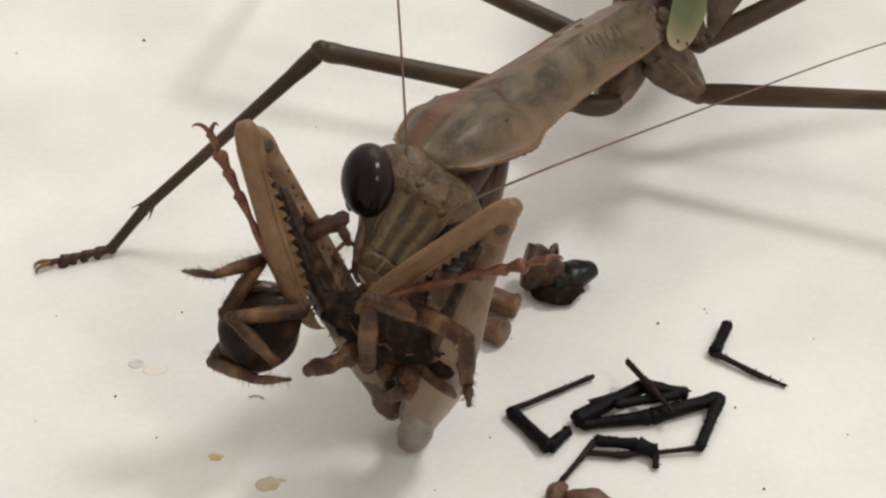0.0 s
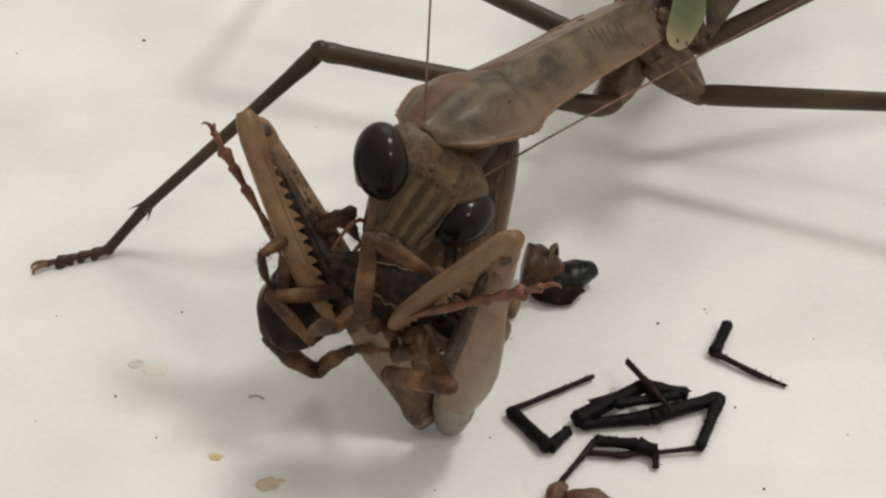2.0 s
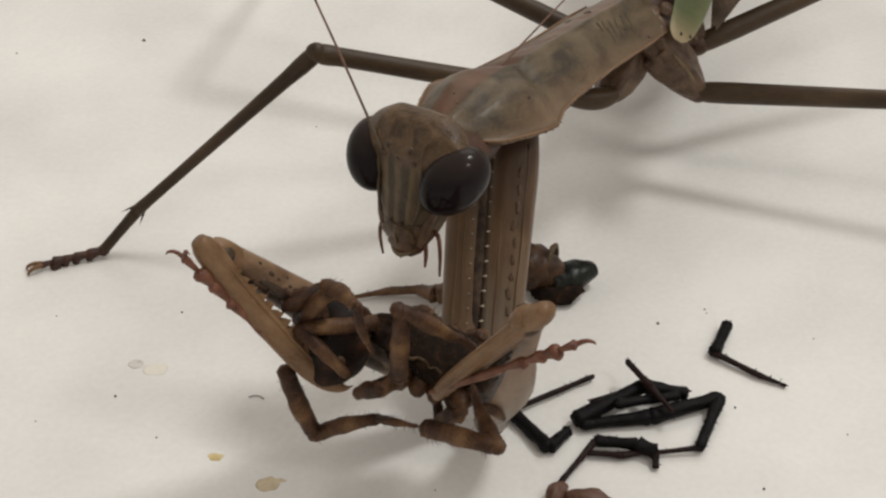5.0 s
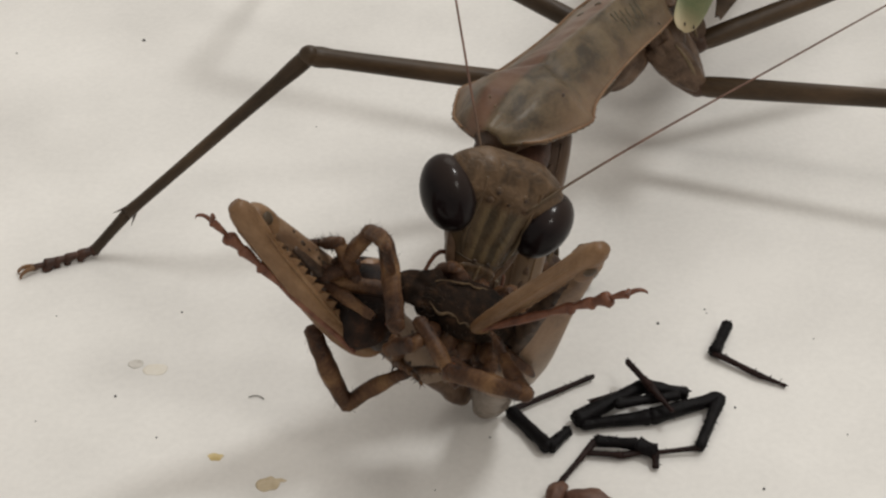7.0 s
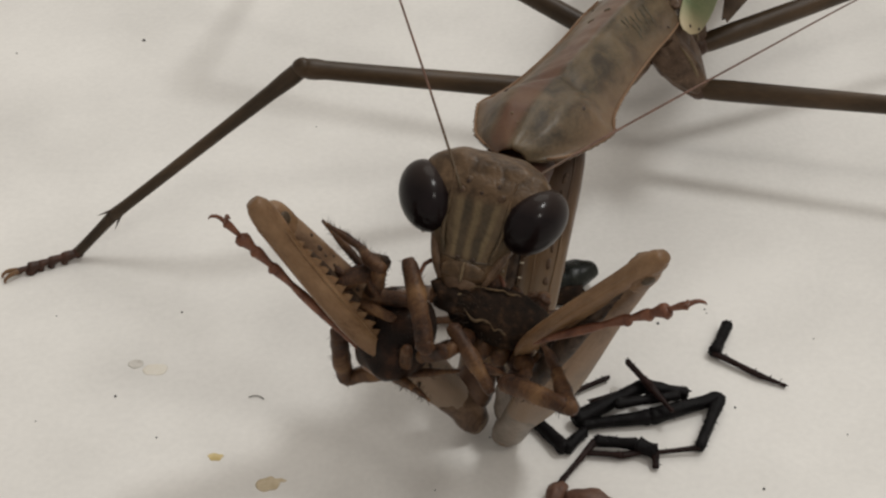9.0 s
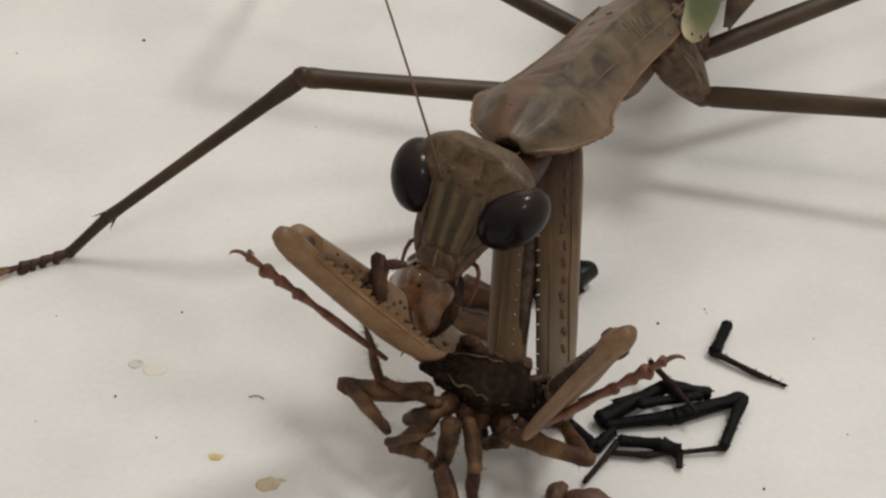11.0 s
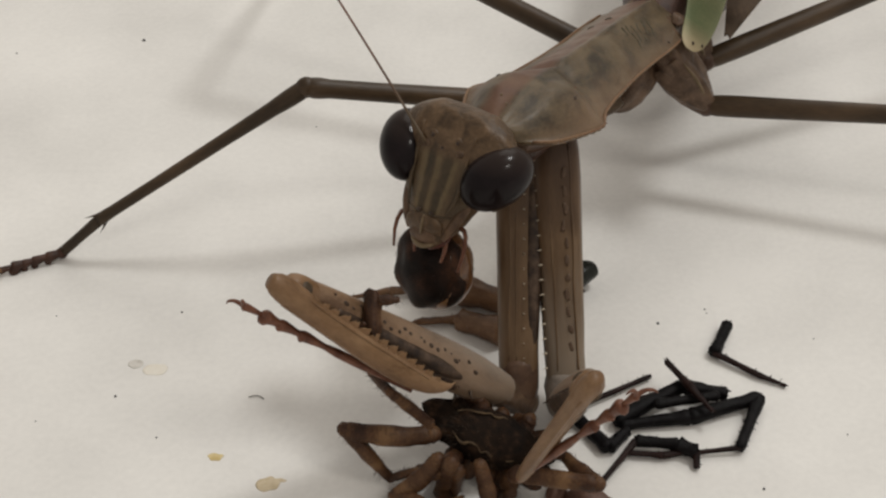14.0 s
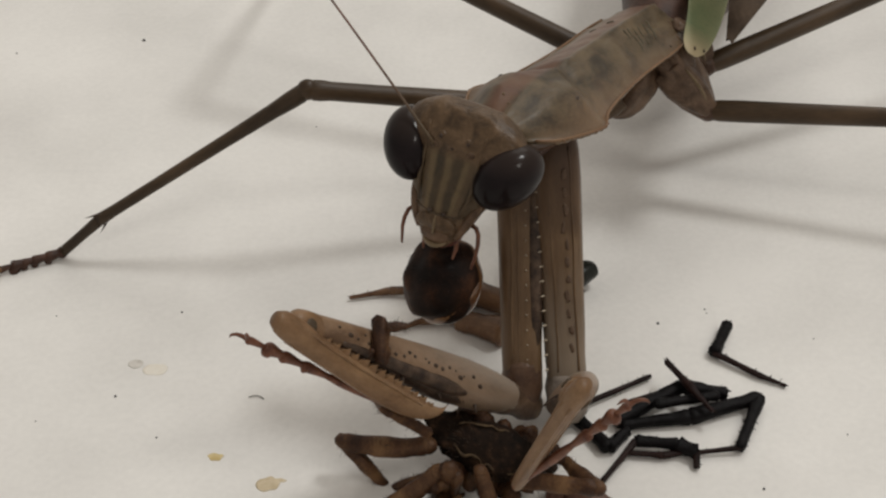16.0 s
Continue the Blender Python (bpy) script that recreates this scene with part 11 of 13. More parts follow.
    walk(MOVES["spider_c2"], [
        (0, aim(1.07, -20.73, 9.66, 1.43, -30.59, 11.29, -0.061, 0.16, 0.985)),
        (0.2, aim(0.81, -19.59, 9.53, 0.38, -27.49, 15.65, -0.046, 0.613, 0.789)),
        (0.35, aim(0.6, -19.04, 9.74, -0.37, -24.29, 18.19, -0.013, 0.85, 0.526)),
        (0.5, aim(0.4, -18.73, 10.17, -1.2, -20.17, 19.94, 0.055, 0.987, 0.154)),
        (0.7, aim(0.4, -18.95, 10.23, -1.19, -19.55, 20.09, 0.068, 0.995, 0.072)),
        (1, aim(0.4, -19.25, 10.32, -1.18, -18.5, 20.16, 0.09, 0.994, -0.062)),
        (1.2, aim(0.1, -19.27, 10.19, -1.47, -18.47, 20.03, 0.091, 0.994, -0.066)),
        (1.5, aim(-0.35, -19.27, 9.98, -1.87, -18.46, 19.83, 0.091, 0.994, -0.067)),
        (1.8, aim(-0.43, -19.34, 10.05, -1.48, -18.62, 19.97, 0.091, 0.994, -0.062)),
        (2, aim(-0.47, -19.37, 10.08, -1.25, -18.73, 20.03, 0.09, 0.994, -0.057)),
        (2.2, aim(-0.43, -19.21, 10.2, -1.16, -19.9, 20.15, 0.081, 0.994, 0.075)),
        (2.5, aim(-0.35, -18.96, 10.38, -1.09, -21.43, 20.04, 0.069, 0.965, 0.252)),
        (3, aim(-0.1, -19.3, 10.37, -1.64, -18.56, 20.22, 0.123, 0.991, -0.056)),
        (3.5, aim(-0.22, -19.41, 10.29, -1.71, -22.7, 19.62, 0.07, 0.937, 0.342)),
        (4, aim(-0.4, -19.73, 9.38, -1.59, -21, 19.23, 0.097, 0.986, 0.139)),
        (4.2, aim(1.1, -21.27, 7.57, -0.25, -22.31, 17.42, 0.1, 0.988, 0.118)),
        (5.25, aim(1.61, -20.38, 8.46, -0.68, -20.35, 18.2, 0.122, 0.992, 0.026)),
        (6.3, aim(2.11, -19.48, 9.35, -1.14, -18.04, 18.7, 0.164, 0.982, -0.093)),
        (6.5, aim(2.92, -19.43, 9.45, -0.36, -17.91, 18.77, 0.167, 0.981, -0.101)),
        (7, aim(2.67, -19.02, 9.75, -0.65, -19.93, 19.14, 0.09, 0.988, 0.128)),
        (7.5, aim(3.14, -20.06, 9.88, 1.33, -21.34, 19.63, 0.087, 0.986, 0.145)),
        (8, aim(4.15, -20.21, 8.97, 0.79, -19.82, 18.38, 0.137, 0.99, 0.008)),
        (8.5, aim(3.61, -20.32, 10.3, 5.46, -24.26, 19.31, 0.218, 0.91, 0.353)),
        (9, aim(5.02, -19.81, 9.63, 0.86, -19.2, 18.7, 0.351, 0.931, 0.099)),
        (9.2, aim(5.18, -19.64, 9.19, 0.93, -18.88, 18.21, 0.355, 0.93, 0.089)),
        (10.25, aim(5.48, -18.55, 6.27, -0.19, -20.79, 14.19, 0.174, 0.909, 0.38)),
        (11.3, aim(5.88, -16.76, 2.47, -1.3, -20.95, 8.03, -0.04, 0.821, 0.569)),
        (11.5, aim(5.9, -16.62, 2.02, -1.26, -20.79, 7.61, -0.037, 0.823, 0.567)),
        (11.8, aim(5.91, -16.88, 1.7, -0.35, -22.01, 7.58, -0.079, 0.791, 0.607)),
        (12, aim(5.91, -17.06, 1.5, 0.31, -22.78, 7.5, -0.104, 0.766, 0.635)),
        (12.5, aim(5.9, -17.11, 1.48, 0.28, -22.78, 7.5, -0.1, 0.769, 0.631)),
        (12.75, aim(5.9, -17.14, 1.47, 0.27, -22.78, 7.49, -0.099, 0.771, 0.63)),
        (13, aim(5.9, -17.15, 1.45, 0.27, -22.84, 7.45, -0.102, 0.768, 0.632)),
        (13.5, aim(5.88, -17.44, 1.69, 0.3, -23.17, 7.69, -0.104, 0.766, 0.635)),
        (14, aim(5.86, -17.63, 1.81, 0.29, -23.34, 7.84, -0.102, 0.768, 0.633)),
        (14.5, aim(5.85, -17.76, 1.88, 0.28, -23.48, 7.91, -0.102, 0.768, 0.633)),
        (15, aim(5.84, -17.89, 1.94, 0.28, -23.58, 7.99, -0.101, 0.769, 0.631)),
        (15.5, aim(5.83, -18, 1.98, 0.28, -23.69, 8.03, -0.1, 0.769, 0.631)),
        (16, aim(5.83, -18.09, 2, 0.27, -23.78, 8.05, -0.101, 0.769, 0.631)),
    ])
    walk(MOVES["spider_g0"], [
        (0, aim(-6.59, -15.23, 9.04, -15.9, -18.51, 10.65, 0, -0.766, 0.643)),
        (0.2, aim(-5.75, -14.31, 8.54, -15.08, -17.55, 10.1, 0, -0.766, 0.643)),
        (0.35, aim(-5.01, -14.67, 9.11, -14.33, -17.93, 10.68, 0, -0.766, 0.643)),
        (0.5, aim(-4.41, -13.28, 8.13, -13.76, -16.49, 9.65, 0, -0.766, 0.643)),
        (0.7, aim(-4.52, -13.92, 8.44, -13.86, -17.14, 9.98, 0, -0.766, 0.643)),
        (1, aim(-4.74, -14.28, 8.36, -14.07, -17.5, 9.91, 0, -0.766, 0.643)),
        (1.2, aim(-4.97, -13.68, 7.9, -14.31, -16.89, 9.44, 0, -0.766, 0.643)),
        (1.5, aim(-5.24, -13.9, 8.22, -14.58, -17.13, 9.76, 0, -0.766, 0.643)),
        (1.8, aim(-5.07, -13.66, 8.52, -14.41, -16.89, 10.06, 0, -0.766, 0.643)),
        (2, aim(-5.1, -11.82, 7.26, -14.47, -14.99, 8.73, 0, -0.766, 0.643)),
        (2.2, aim(-4.92, -12.7, 7.97, -14.28, -15.91, 9.47, 0, -0.766, 0.643)),
        (2.5, aim(-4.85, -11.48, 6.78, -14.23, -14.64, 8.24, 0, -0.766, 0.643)),
        (3, aim(-4.64, -12.22, 8.3, -13.98, -15.45, 9.82, 0, -0.766, 0.643)),
        (3.5, aim(-4.43, -11.92, 8.14, -13.77, -15.15, 9.67, 0, -0.766, 0.643)),
        (4, aim(-5.42, -13.24, 7.99, -14.76, -16.46, 9.51, 0, -0.766, 0.643)),
        (4.2, aim(-3.47, -17.08, 9.29, -12.78, -20.34, 10.95, 0, -0.766, 0.643)),
        (5.25, aim(-3.3, -15.71, 9.08, -12.87, -18.2, 10.56, 0, -0.766, 0.643)),
        (6.3, aim(-3.47, -13.91, 8.46, -13.37, -12.79, 9.27, 0, -0.766, 0.643)),
        (6.5, aim(-2.63, -14.29, 9.51, -12.54, -13.17, 10.32, 0, -0.766, 0.643)),
        (7, aim(-2.36, -14.67, 9.84, -12.26, -13.54, 10.65, 0, -0.766, 0.643)),
        (7.5, aim(-1.96, -15.37, 9.03, -11.87, -14.25, 9.84, 0, -0.766, 0.643)),
        (8, aim(-1.67, -16.65, 10.04, -11.58, -15.52, 10.84, 0, -0.766, 0.643)),
        (8.5, aim(-2.17, -15.22, 9.05, -12.01, -13.44, 9, 0, -0.766, 0.643)),
        (9, aim(-1.56, -15.22, 9.7, -11.21, -12.76, 8.76, 0, -0.766, 0.643)),
        (9.2, aim(-1.43, -15.14, 9.46, -11.09, -12.69, 8.53, 0, -0.766, 0.643)),
        (9.7, aim(-0.91, -15.9, 8.01, -8.67, -10.15, 5.41, -0.436, -0.189, 0.88)),
        (10.25, aim(-0.34, -16.73, 6.42, -4.97, -9.98, 0.67, -0.321, 0.477, 0.818)),
        (10.775, aim(0.2, -17.53, 4.9, -1.84, -12.83, -3.69, 0.049, 0.881, 0.471)),
        (11.3, aim(0.74, -18.33, 3.38, -0.33, -17.66, -6.54, 0.5, 0.866, 0.004)),
        (12, aim(0.74, -18.77, 2.37, -0.71, -16.83, -7.33, 0.512, 0.854, 0.094)),
        (13, aim(0.71, -18.85, 2.27, -0.8, -16.72, -7.38, 0.514, 0.851, 0.108)),
        (14, aim(0.68, -18.94, 2.17, -0.89, -16.59, -7.43, 0.517, 0.847, 0.123)),
        (15, aim(0.65, -19.02, 2.06, -0.98, -16.45, -7.46, 0.519, 0.843, 0.139)),
        (16, aim(0.61, -19.11, 1.96, -1.08, -16.3, -7.48, 0.522, 0.838, 0.156)),
    ])
    walk(MOVES["spider_g1"], [
        (0, aim(-9.66, -16.31, 9.57, -2.9, -19.69, 3.02, 0, -0.766, 0.643)),
        (0.2, aim(-8.83, -15.38, 9.05, -2.14, -18.86, 2.48, 0, -0.766, 0.643)),
        (0.35, aim(-8.09, -15.75, 9.63, -1.37, -19.19, 3.07, 0, -0.766, 0.643)),
        (0.5, aim(-7.5, -14.34, 8.63, -0.89, -17.93, 2.04, 0, -0.766, 0.643)),
        (0.7, aim(-7.61, -14.98, 8.94, -0.95, -18.51, 2.37, 0, -0.766, 0.643)),
        (1, aim(-7.82, -15.34, 8.87, -1.15, -18.85, 2.3, 0, -0.766, 0.643)),
        (1.2, aim(-8.05, -14.74, 8.41, -1.43, -18.31, 1.82, 0, -0.766, 0.643)),
        (1.5, aim(-8.32, -14.97, 8.73, -1.67, -18.5, 2.15, 0, -0.766, 0.643)),
        (1.8, aim(-8.16, -14.72, 9.03, -1.5, -18.26, 2.45, 0, -0.766, 0.643)),
        (2, aim(-8.2, -12.86, 7.74, -1.68, -16.57, 1.12, 0, -0.766, 0.643)),
        (2.2, aim(-8.01, -13.76, 8.46, -1.43, -17.38, 1.86, 0, -0.766, 0.643)),
        (2.5, aim(-7.95, -12.52, 7.26, -1.48, -16.28, 0.63, 0, -0.766, 0.643)),
        (3, aim(-7.76, -13.3, 8.79, -1.13, -16.85, 2.21, 0, -0.766, 0.643)),
        (3.5, aim(-7.58, -12.99, 8.63, -0.93, -16.53, 2.05, 0, -0.766, 0.643)),
        (4, aim(-8.5, -14.3, 8.49, -1.89, -17.88, 1.9, 0, -0.766, 0.643)),
        (4.2, aim(-6.55, -18.16, 9.84, 0.27, -21.47, 3.31, 0, -0.766, 0.643)),
        (5.25, aim(-6.46, -16.54, 9.57, 0.77, -20.37, 3.82, 0, -0.766, 0.643)),
        (6.3, aim(-6.73, -13.54, 8.73, 1.12, -19.19, 6.21, 0, -0.766, 0.643)),
        (6.5, aim(-5.9, -13.92, 9.78, 1.97, -19.56, 7.28, 0, -0.766, 0.643)),
        (7, aim(-5.63, -14.3, 10.11, 2.26, -19.92, 7.64, 0, -0.766, 0.643)),
        (7.5, aim(-5.23, -15, 9.3, 2.66, -20.62, 6.85, 0, -0.766, 0.643)),
        (8, aim(-4.94, -16.28, 10.3, 3, -21.87, 7.91, 0, -0.766, 0.643)),
        (8.5, aim(-5.42, -14.63, 9.04, 2.74, -20.24, 7.62, 0, -0.766, 0.643)),
        (9, aim(-4.75, -14.41, 9.39, 3.54, -19.99, 9.09, 0, -0.766, 0.643)),
        (9.2, aim(-4.62, -14.33, 9.16, 3.67, -19.92, 8.85, 0, -0.766, 0.643)),
        (9.7, aim(-3.43, -15.23, 6.91, 3.44, -22.33, 5.38, -0.204, -0.391, 0.897)),
        (10.25, aim(-2.13, -16.22, 4.43, 2.59, -24.81, 2.47, 0.063, -0.189, 0.98)),
        (10.775, aim(-0.88, -17.17, 2.07, 1.58, -26.75, 0.66, 0.357, -0.046, 0.933)),
        (11.3, aim(0.36, -18.11, -0.29, 0.76, -28.1, -0.31, 0.636, 0.024, 0.772)),
        (12, aim(0.36, -18.25, -0.29, 0.76, -28.24, -0.29, 0.635, 0.025, 0.772)),
        (13, aim(0.32, -18.3, -0.29, 0.83, -28.29, -0.29, 0.635, 0.032, 0.772)),
        (14, aim(0.29, -18.35, -0.29, 0.9, -28.33, -0.29, 0.635, 0.039, 0.772)),
        (15, aim(0.25, -18.4, -0.29, 0.98, -28.37, -0.29, 0.634, 0.046, 0.772)),
        (16, aim(0.22, -18.45, -0.29, 1.07, -28.42, -0.29, 0.634, 0.054, 0.772)),
    ])
    walk(MOVES["spider_d0"], [
        (0, aim(-3.39, -18.94, 9.32, -2.79, -19.68, 19.28, 0, -0.549, 0.836)),
        (0.2, aim(-3.24, -18.42, 9.94, -2.2, -17.73, 19.87, -0.096, -0.992, 0.078)),
        (0.35, aim(-3.12, -18.03, 10.41, -1.77, -16.01, 20.11, -0.079, -0.974, 0.214)),
        (0.5, aim(-3.01, -17.64, 10.87, -1.34, -13.71, 19.92, -0.048, -0.913, 0.405)),
        (0.7, aim(-3.06, -17.83, 10.64, -1.52, -13.92, 19.71, -0.049, -0.914, 0.402)),
        (1, aim(-3.14, -18.13, 10.29, -1.78, -14.24, 19.4, -0.049, -0.916, 0.398)),
        (1.2, aim(-3.36, -18.16, 10.25, -1.94, -14.24, 19.34, -0.049, -0.915, 0.402)),
        (1.5, aim(-3.69, -18.21, 10.19, -2.19, -14.25, 19.25, -0.048, -0.912, 0.407)),
        (1.8, aim(-3.66, -17.87, 10.6, -2.36, -15.49, 20.23, -0.072, -0.966, 0.248)),
        (2, aim(-3.64, -17.64, 10.87, -2.48, -16.1, 20.68, -0.082, -0.983, 0.164)),
        (2.2, aim(-3.64, -17.64, 10.87, -2.25, -15.81, 20.6, -0.078, -0.978, 0.195)),
        (2.5, aim(-3.64, -17.64, 10.87, -1.89, -15.32, 20.44, -0.07, -0.967, 0.247)),
        (3, aim(-3.39, -17.8, 10.68, -1.07, -14.45, 19.81, -0.047, -0.934, 0.354)),
        (3.5, aim(-3.39, -17.96, 10.49, -1.12, -13.05, 18.9, -0.007, -0.863, 0.506)),
        (4, aim(-4.02, -18.13, 10.29, -2.15, -18.68, 20.1, -0.129, -0.991, -0.031)),
        (4.2, aim(-2.5, -19.67, 8.45, -0.77, -19.96, 18.3, -0.124, -0.992, -0.007)),
        (5.25, aim(-1.96, -19.09, 9.14, -1.94, -19.74, 19.12, -0.129, -0.99, -0.064)),
        (6.3, aim(-2.38, -18.21, 10.03, -4.03, -10, 15.5, 0.3, -0.7, 0.6)),
        (6.5, aim(-1.75, -18.25, 9.99, -3.39, -10.09, 15.54, 0.3, -0.7, 0.6)),
        (7, aim(-2.13, -17.76, 10.57, -3.38, -9.63, 16.26, 0.3, -0.7, 0.6)),
        (7.5, aim(-1.42, -17.68, 10.67, -2.13, -9.5, 16.39, 0.3, -0.7, 0.6)),
        (8, aim(-0.86, -18.33, 9.89, -1.55, -10.15, 15.61, 0.3, -0.7, 0.6)),
        (8.5, aim(-0.99, -18.17, 10.09, -1.02, -9.97, 15.82, 0.3, -0.7, 0.6)),
        (9, aim(-0.81, -18.41, 9.8, -2.68, -10.35, 15.41, 0.3, -0.7, 0.6)),
        (9.2, aim(-0.68, -18.49, 9.7, -2.55, -10.43, 15.31, 0.3, -0.7, 0.6)),
        (9.7, aim(-0.42, -18.49, 8.37, -1.62, -8.62, 9.41, 0.301, -0.063, 0.951)),
        (10.25, aim(-0.13, -18.5, 6.9, -0.87, -9.51, 2.58, 0.367, 0.427, 0.826)),
        (10.775, aim(0.14, -18.5, 5.5, -0.56, -12.91, -2.76, 0.44, 0.761, 0.477)),
        (11.3, aim(0.42, -18.51, 4.1, -0.65, -17.84, -5.82, 0.5, 0.866, 0.004)),
        (11.5, aim(0.42, -18.43, 3.71, -0.78, -17.74, -6.19, 0.499, 0.866, -0.001)),
        (11.8, aim(0.42, -18.73, 3.34, -0.92, -17.34, -6.47, 0.506, 0.861, 0.053)),
        (12, aim(0.42, -18.94, 3.1, -1.03, -17, -6.6, 0.512, 0.854, 0.094)),
        (12.5, aim(0.41, -18.98, 3.05, -1.07, -16.95, -6.63, 0.513, 0.852, 0.101)),
        (12.75, aim(0.4, -19, 3.02, -1.1, -16.92, -6.64, 0.514, 0.852, 0.104)),
        (13, aim(0.39, -19.02, 3, -1.12, -16.89, -6.65, 0.514, 0.851, 0.108)),
        (13.5, aim(0.38, -19.07, 2.95, -1.16, -16.83, -6.68, 0.515, 0.849, 0.115)),
        (14, aim(0.36, -19.11, 2.9, -1.21, -16.76, -6.7, 0.517, 0.847, 0.123)),
        (14.5, aim(0.34, -19.15, 2.85, -1.26, -16.69, -6.72, 0.518, 0.845, 0.131)),
        (15, aim(0.33, -19.19, 2.79, -1.3, -16.62, -6.73, 0.519, 0.843, 0.139)),
        (15.5, aim(0.31, -19.24, 2.74, -1.35, -16.55, -6.74, 0.521, 0.841, 0.147)),
        (16, aim(0.29, -19.28, 2.69, -1.4, -16.47, -6.75, 0.522, 0.838, 0.156)),
    ])
    walk(MOVES["spider_d1"], [
        (0, aim(-3.15, -19.23, 13.3, 3.81, -16.38, 6.71, 0, -0.549, 0.836)),
        (0.2, aim(-2.82, -18.14, 13.91, 4.66, -15.36, 7.89, 0.646, -0.511, 0.567)),
        (0.35, aim(-2.58, -17.22, 14.29, 5.31, -14.57, 8.75, 0.599, -0.528, 0.602)),
        (0.5, aim(-2.34, -16.07, 14.49, 5.99, -13.66, 9.52, 0.54, -0.546, 0.64)),
        (0.7, aim(-2.44, -16.27, 14.27, 5.88, -13.87, 9.28, 0.541, -0.546, 0.64)),
        (1, aim(-2.59, -16.57, 13.94, 5.72, -14.19, 8.92, 0.542, -0.546, 0.639)),
        (1.2, aim(-2.79, -16.59, 13.89, 5.36, -14.16, 8.63, 0.564, -0.539, 0.625)),
        (1.5, aim(-3.09, -16.62, 13.82, 4.81, -14.15, 8.2, 0.595, -0.53, 0.604)),
        (1.8, aim(-3.14, -16.92, 14.45, 4.46, -15.07, 8.22, 0.612, -0.525, 0.591)),
        (2, aim(-3.18, -17.02, 14.8, 4.24, -15.68, 8.22, 0.616, -0.524, 0.588)),
        (2.2, aim(-3.08, -16.91, 14.77, 4.35, -15.58, 8.21, 0.614, -0.525, 0.59)),
        (2.5, aim(-2.94, -16.71, 14.7, 4.52, -15.42, 8.17, 0.61, -0.525, 0.593)),
        (3, aim(-2.46, -16.46, 14.33, 5.07, -15.3, 7.86, 0.599, -0.527, 0.603)),
        (3.5, aim(-2.48, -16, 13.85, 5.12, -14.66, 7.49, 0.598, -0.527, 0.604)),
        (4, aim(-3.27, -18.35, 14.21, 4.83, -17.13, 8.49, 0.539, -0.537, 0.649)),
        (4.2, aim(-1.81, -19.79, 12.39, 6.39, -18.86, 6.74, 0.518, -0.54, 0.663)),
        (5.25, aim(-1.95, -19.35, 13.13, 5.48, -18.06, 6.56, 0.613, -0.526, 0.59)),
        (6.3, aim(-1.76, -17.44, 9.55, 3.18, -24.84, 5, 0.3, -0.7, 0.6)),
        (6.5, aim(-0.74, -17.11, 9.94, 4.17, -24.53, 5.38, 0.3, -0.7, 0.6)),
        (7, aim(-1, -17.11, 9.94, 3.92, -24.53, 5.38, 0.3, -0.7, 0.6)),
        (7.5, aim(-0.74, -17.39, 9.61, 4.18, -24.81, 5.05, 0.3, -0.7, 0.6)),
        (8, aim(-0.49, -18.08, 8.78, 4.44, -25.5, 4.23, 0.3, -0.7, 0.6)),
        (8.5, aim(-0.49, -17.22, 9.81, 4.42, -24.64, 5.24, 0.3, -0.7, 0.6)),
        (9, aim(0.53, -17.31, 9.71, 5.42, -24.74, 5.13, 0.3, -0.7, 0.6)),
        (9.2, aim(0.67, -17.39, 9.61, 5.55, -24.82, 5.04, 0.3, -0.7, 0.6)),
        (10.25, aim(-0.22, -21.11, 9.78, 3.41, -20.15, 0.51, 0.847, -0.449, 0.285)),
        (10.775, aim(-0.1, -19.69, 5.11, 2.87, -26.35, -1.73, 0.707, -0.328, 0.626)),
        (11.3, aim(0.03, -18.27, 0.45, 0.43, -28.26, 0.43, 0.636, 0.024, 0.772)),
        (11.5, aim(0.03, -18.2, 0.45, 0.43, -28.19, 0.45, 0.635, 0.026, 0.772)),
        (11.8, aim(0.03, -18.32, 0.45, 0.43, -28.31, 0.45, 0.635, 0.025, 0.772)),
        (12, aim(0.03, -18.41, 0.45, 0.43, -28.4, 0.45, 0.635, 0.025, 0.772)),
        (12.5, aim(0.01, -18.43, 0.45, 0.46, -28.42, 0.45, 0.635, 0.029, 0.772)),
        (13, aim(-0.01, -18.46, 0.45, 0.5, -28.45, 0.45, 0.635, 0.032, 0.772)),
        (13.5, aim(-0.02, -18.48, 0.45, 0.54, -28.47, 0.45, 0.635, 0.036, 0.772)),
        (14, aim(-0.04, -18.51, 0.45, 0.57, -28.49, 0.45, 0.635, 0.039, 0.772)),
        (14.5, aim(-0.06, -18.54, 0.45, 0.61, -28.51, 0.45, 0.635, 0.043, 0.772)),
        (15, aim(-0.08, -18.56, 0.45, 0.65, -28.53, 0.45, 0.634, 0.046, 0.772)),
        (15.5, aim(-0.09, -18.59, 0.45, 0.69, -28.56, 0.45, 0.634, 0.05, 0.772)),
        (16, aim(-0.11, -18.61, 0.45, 0.74, -28.58, 0.45, 0.634, 0.054, 0.772)),
    ])
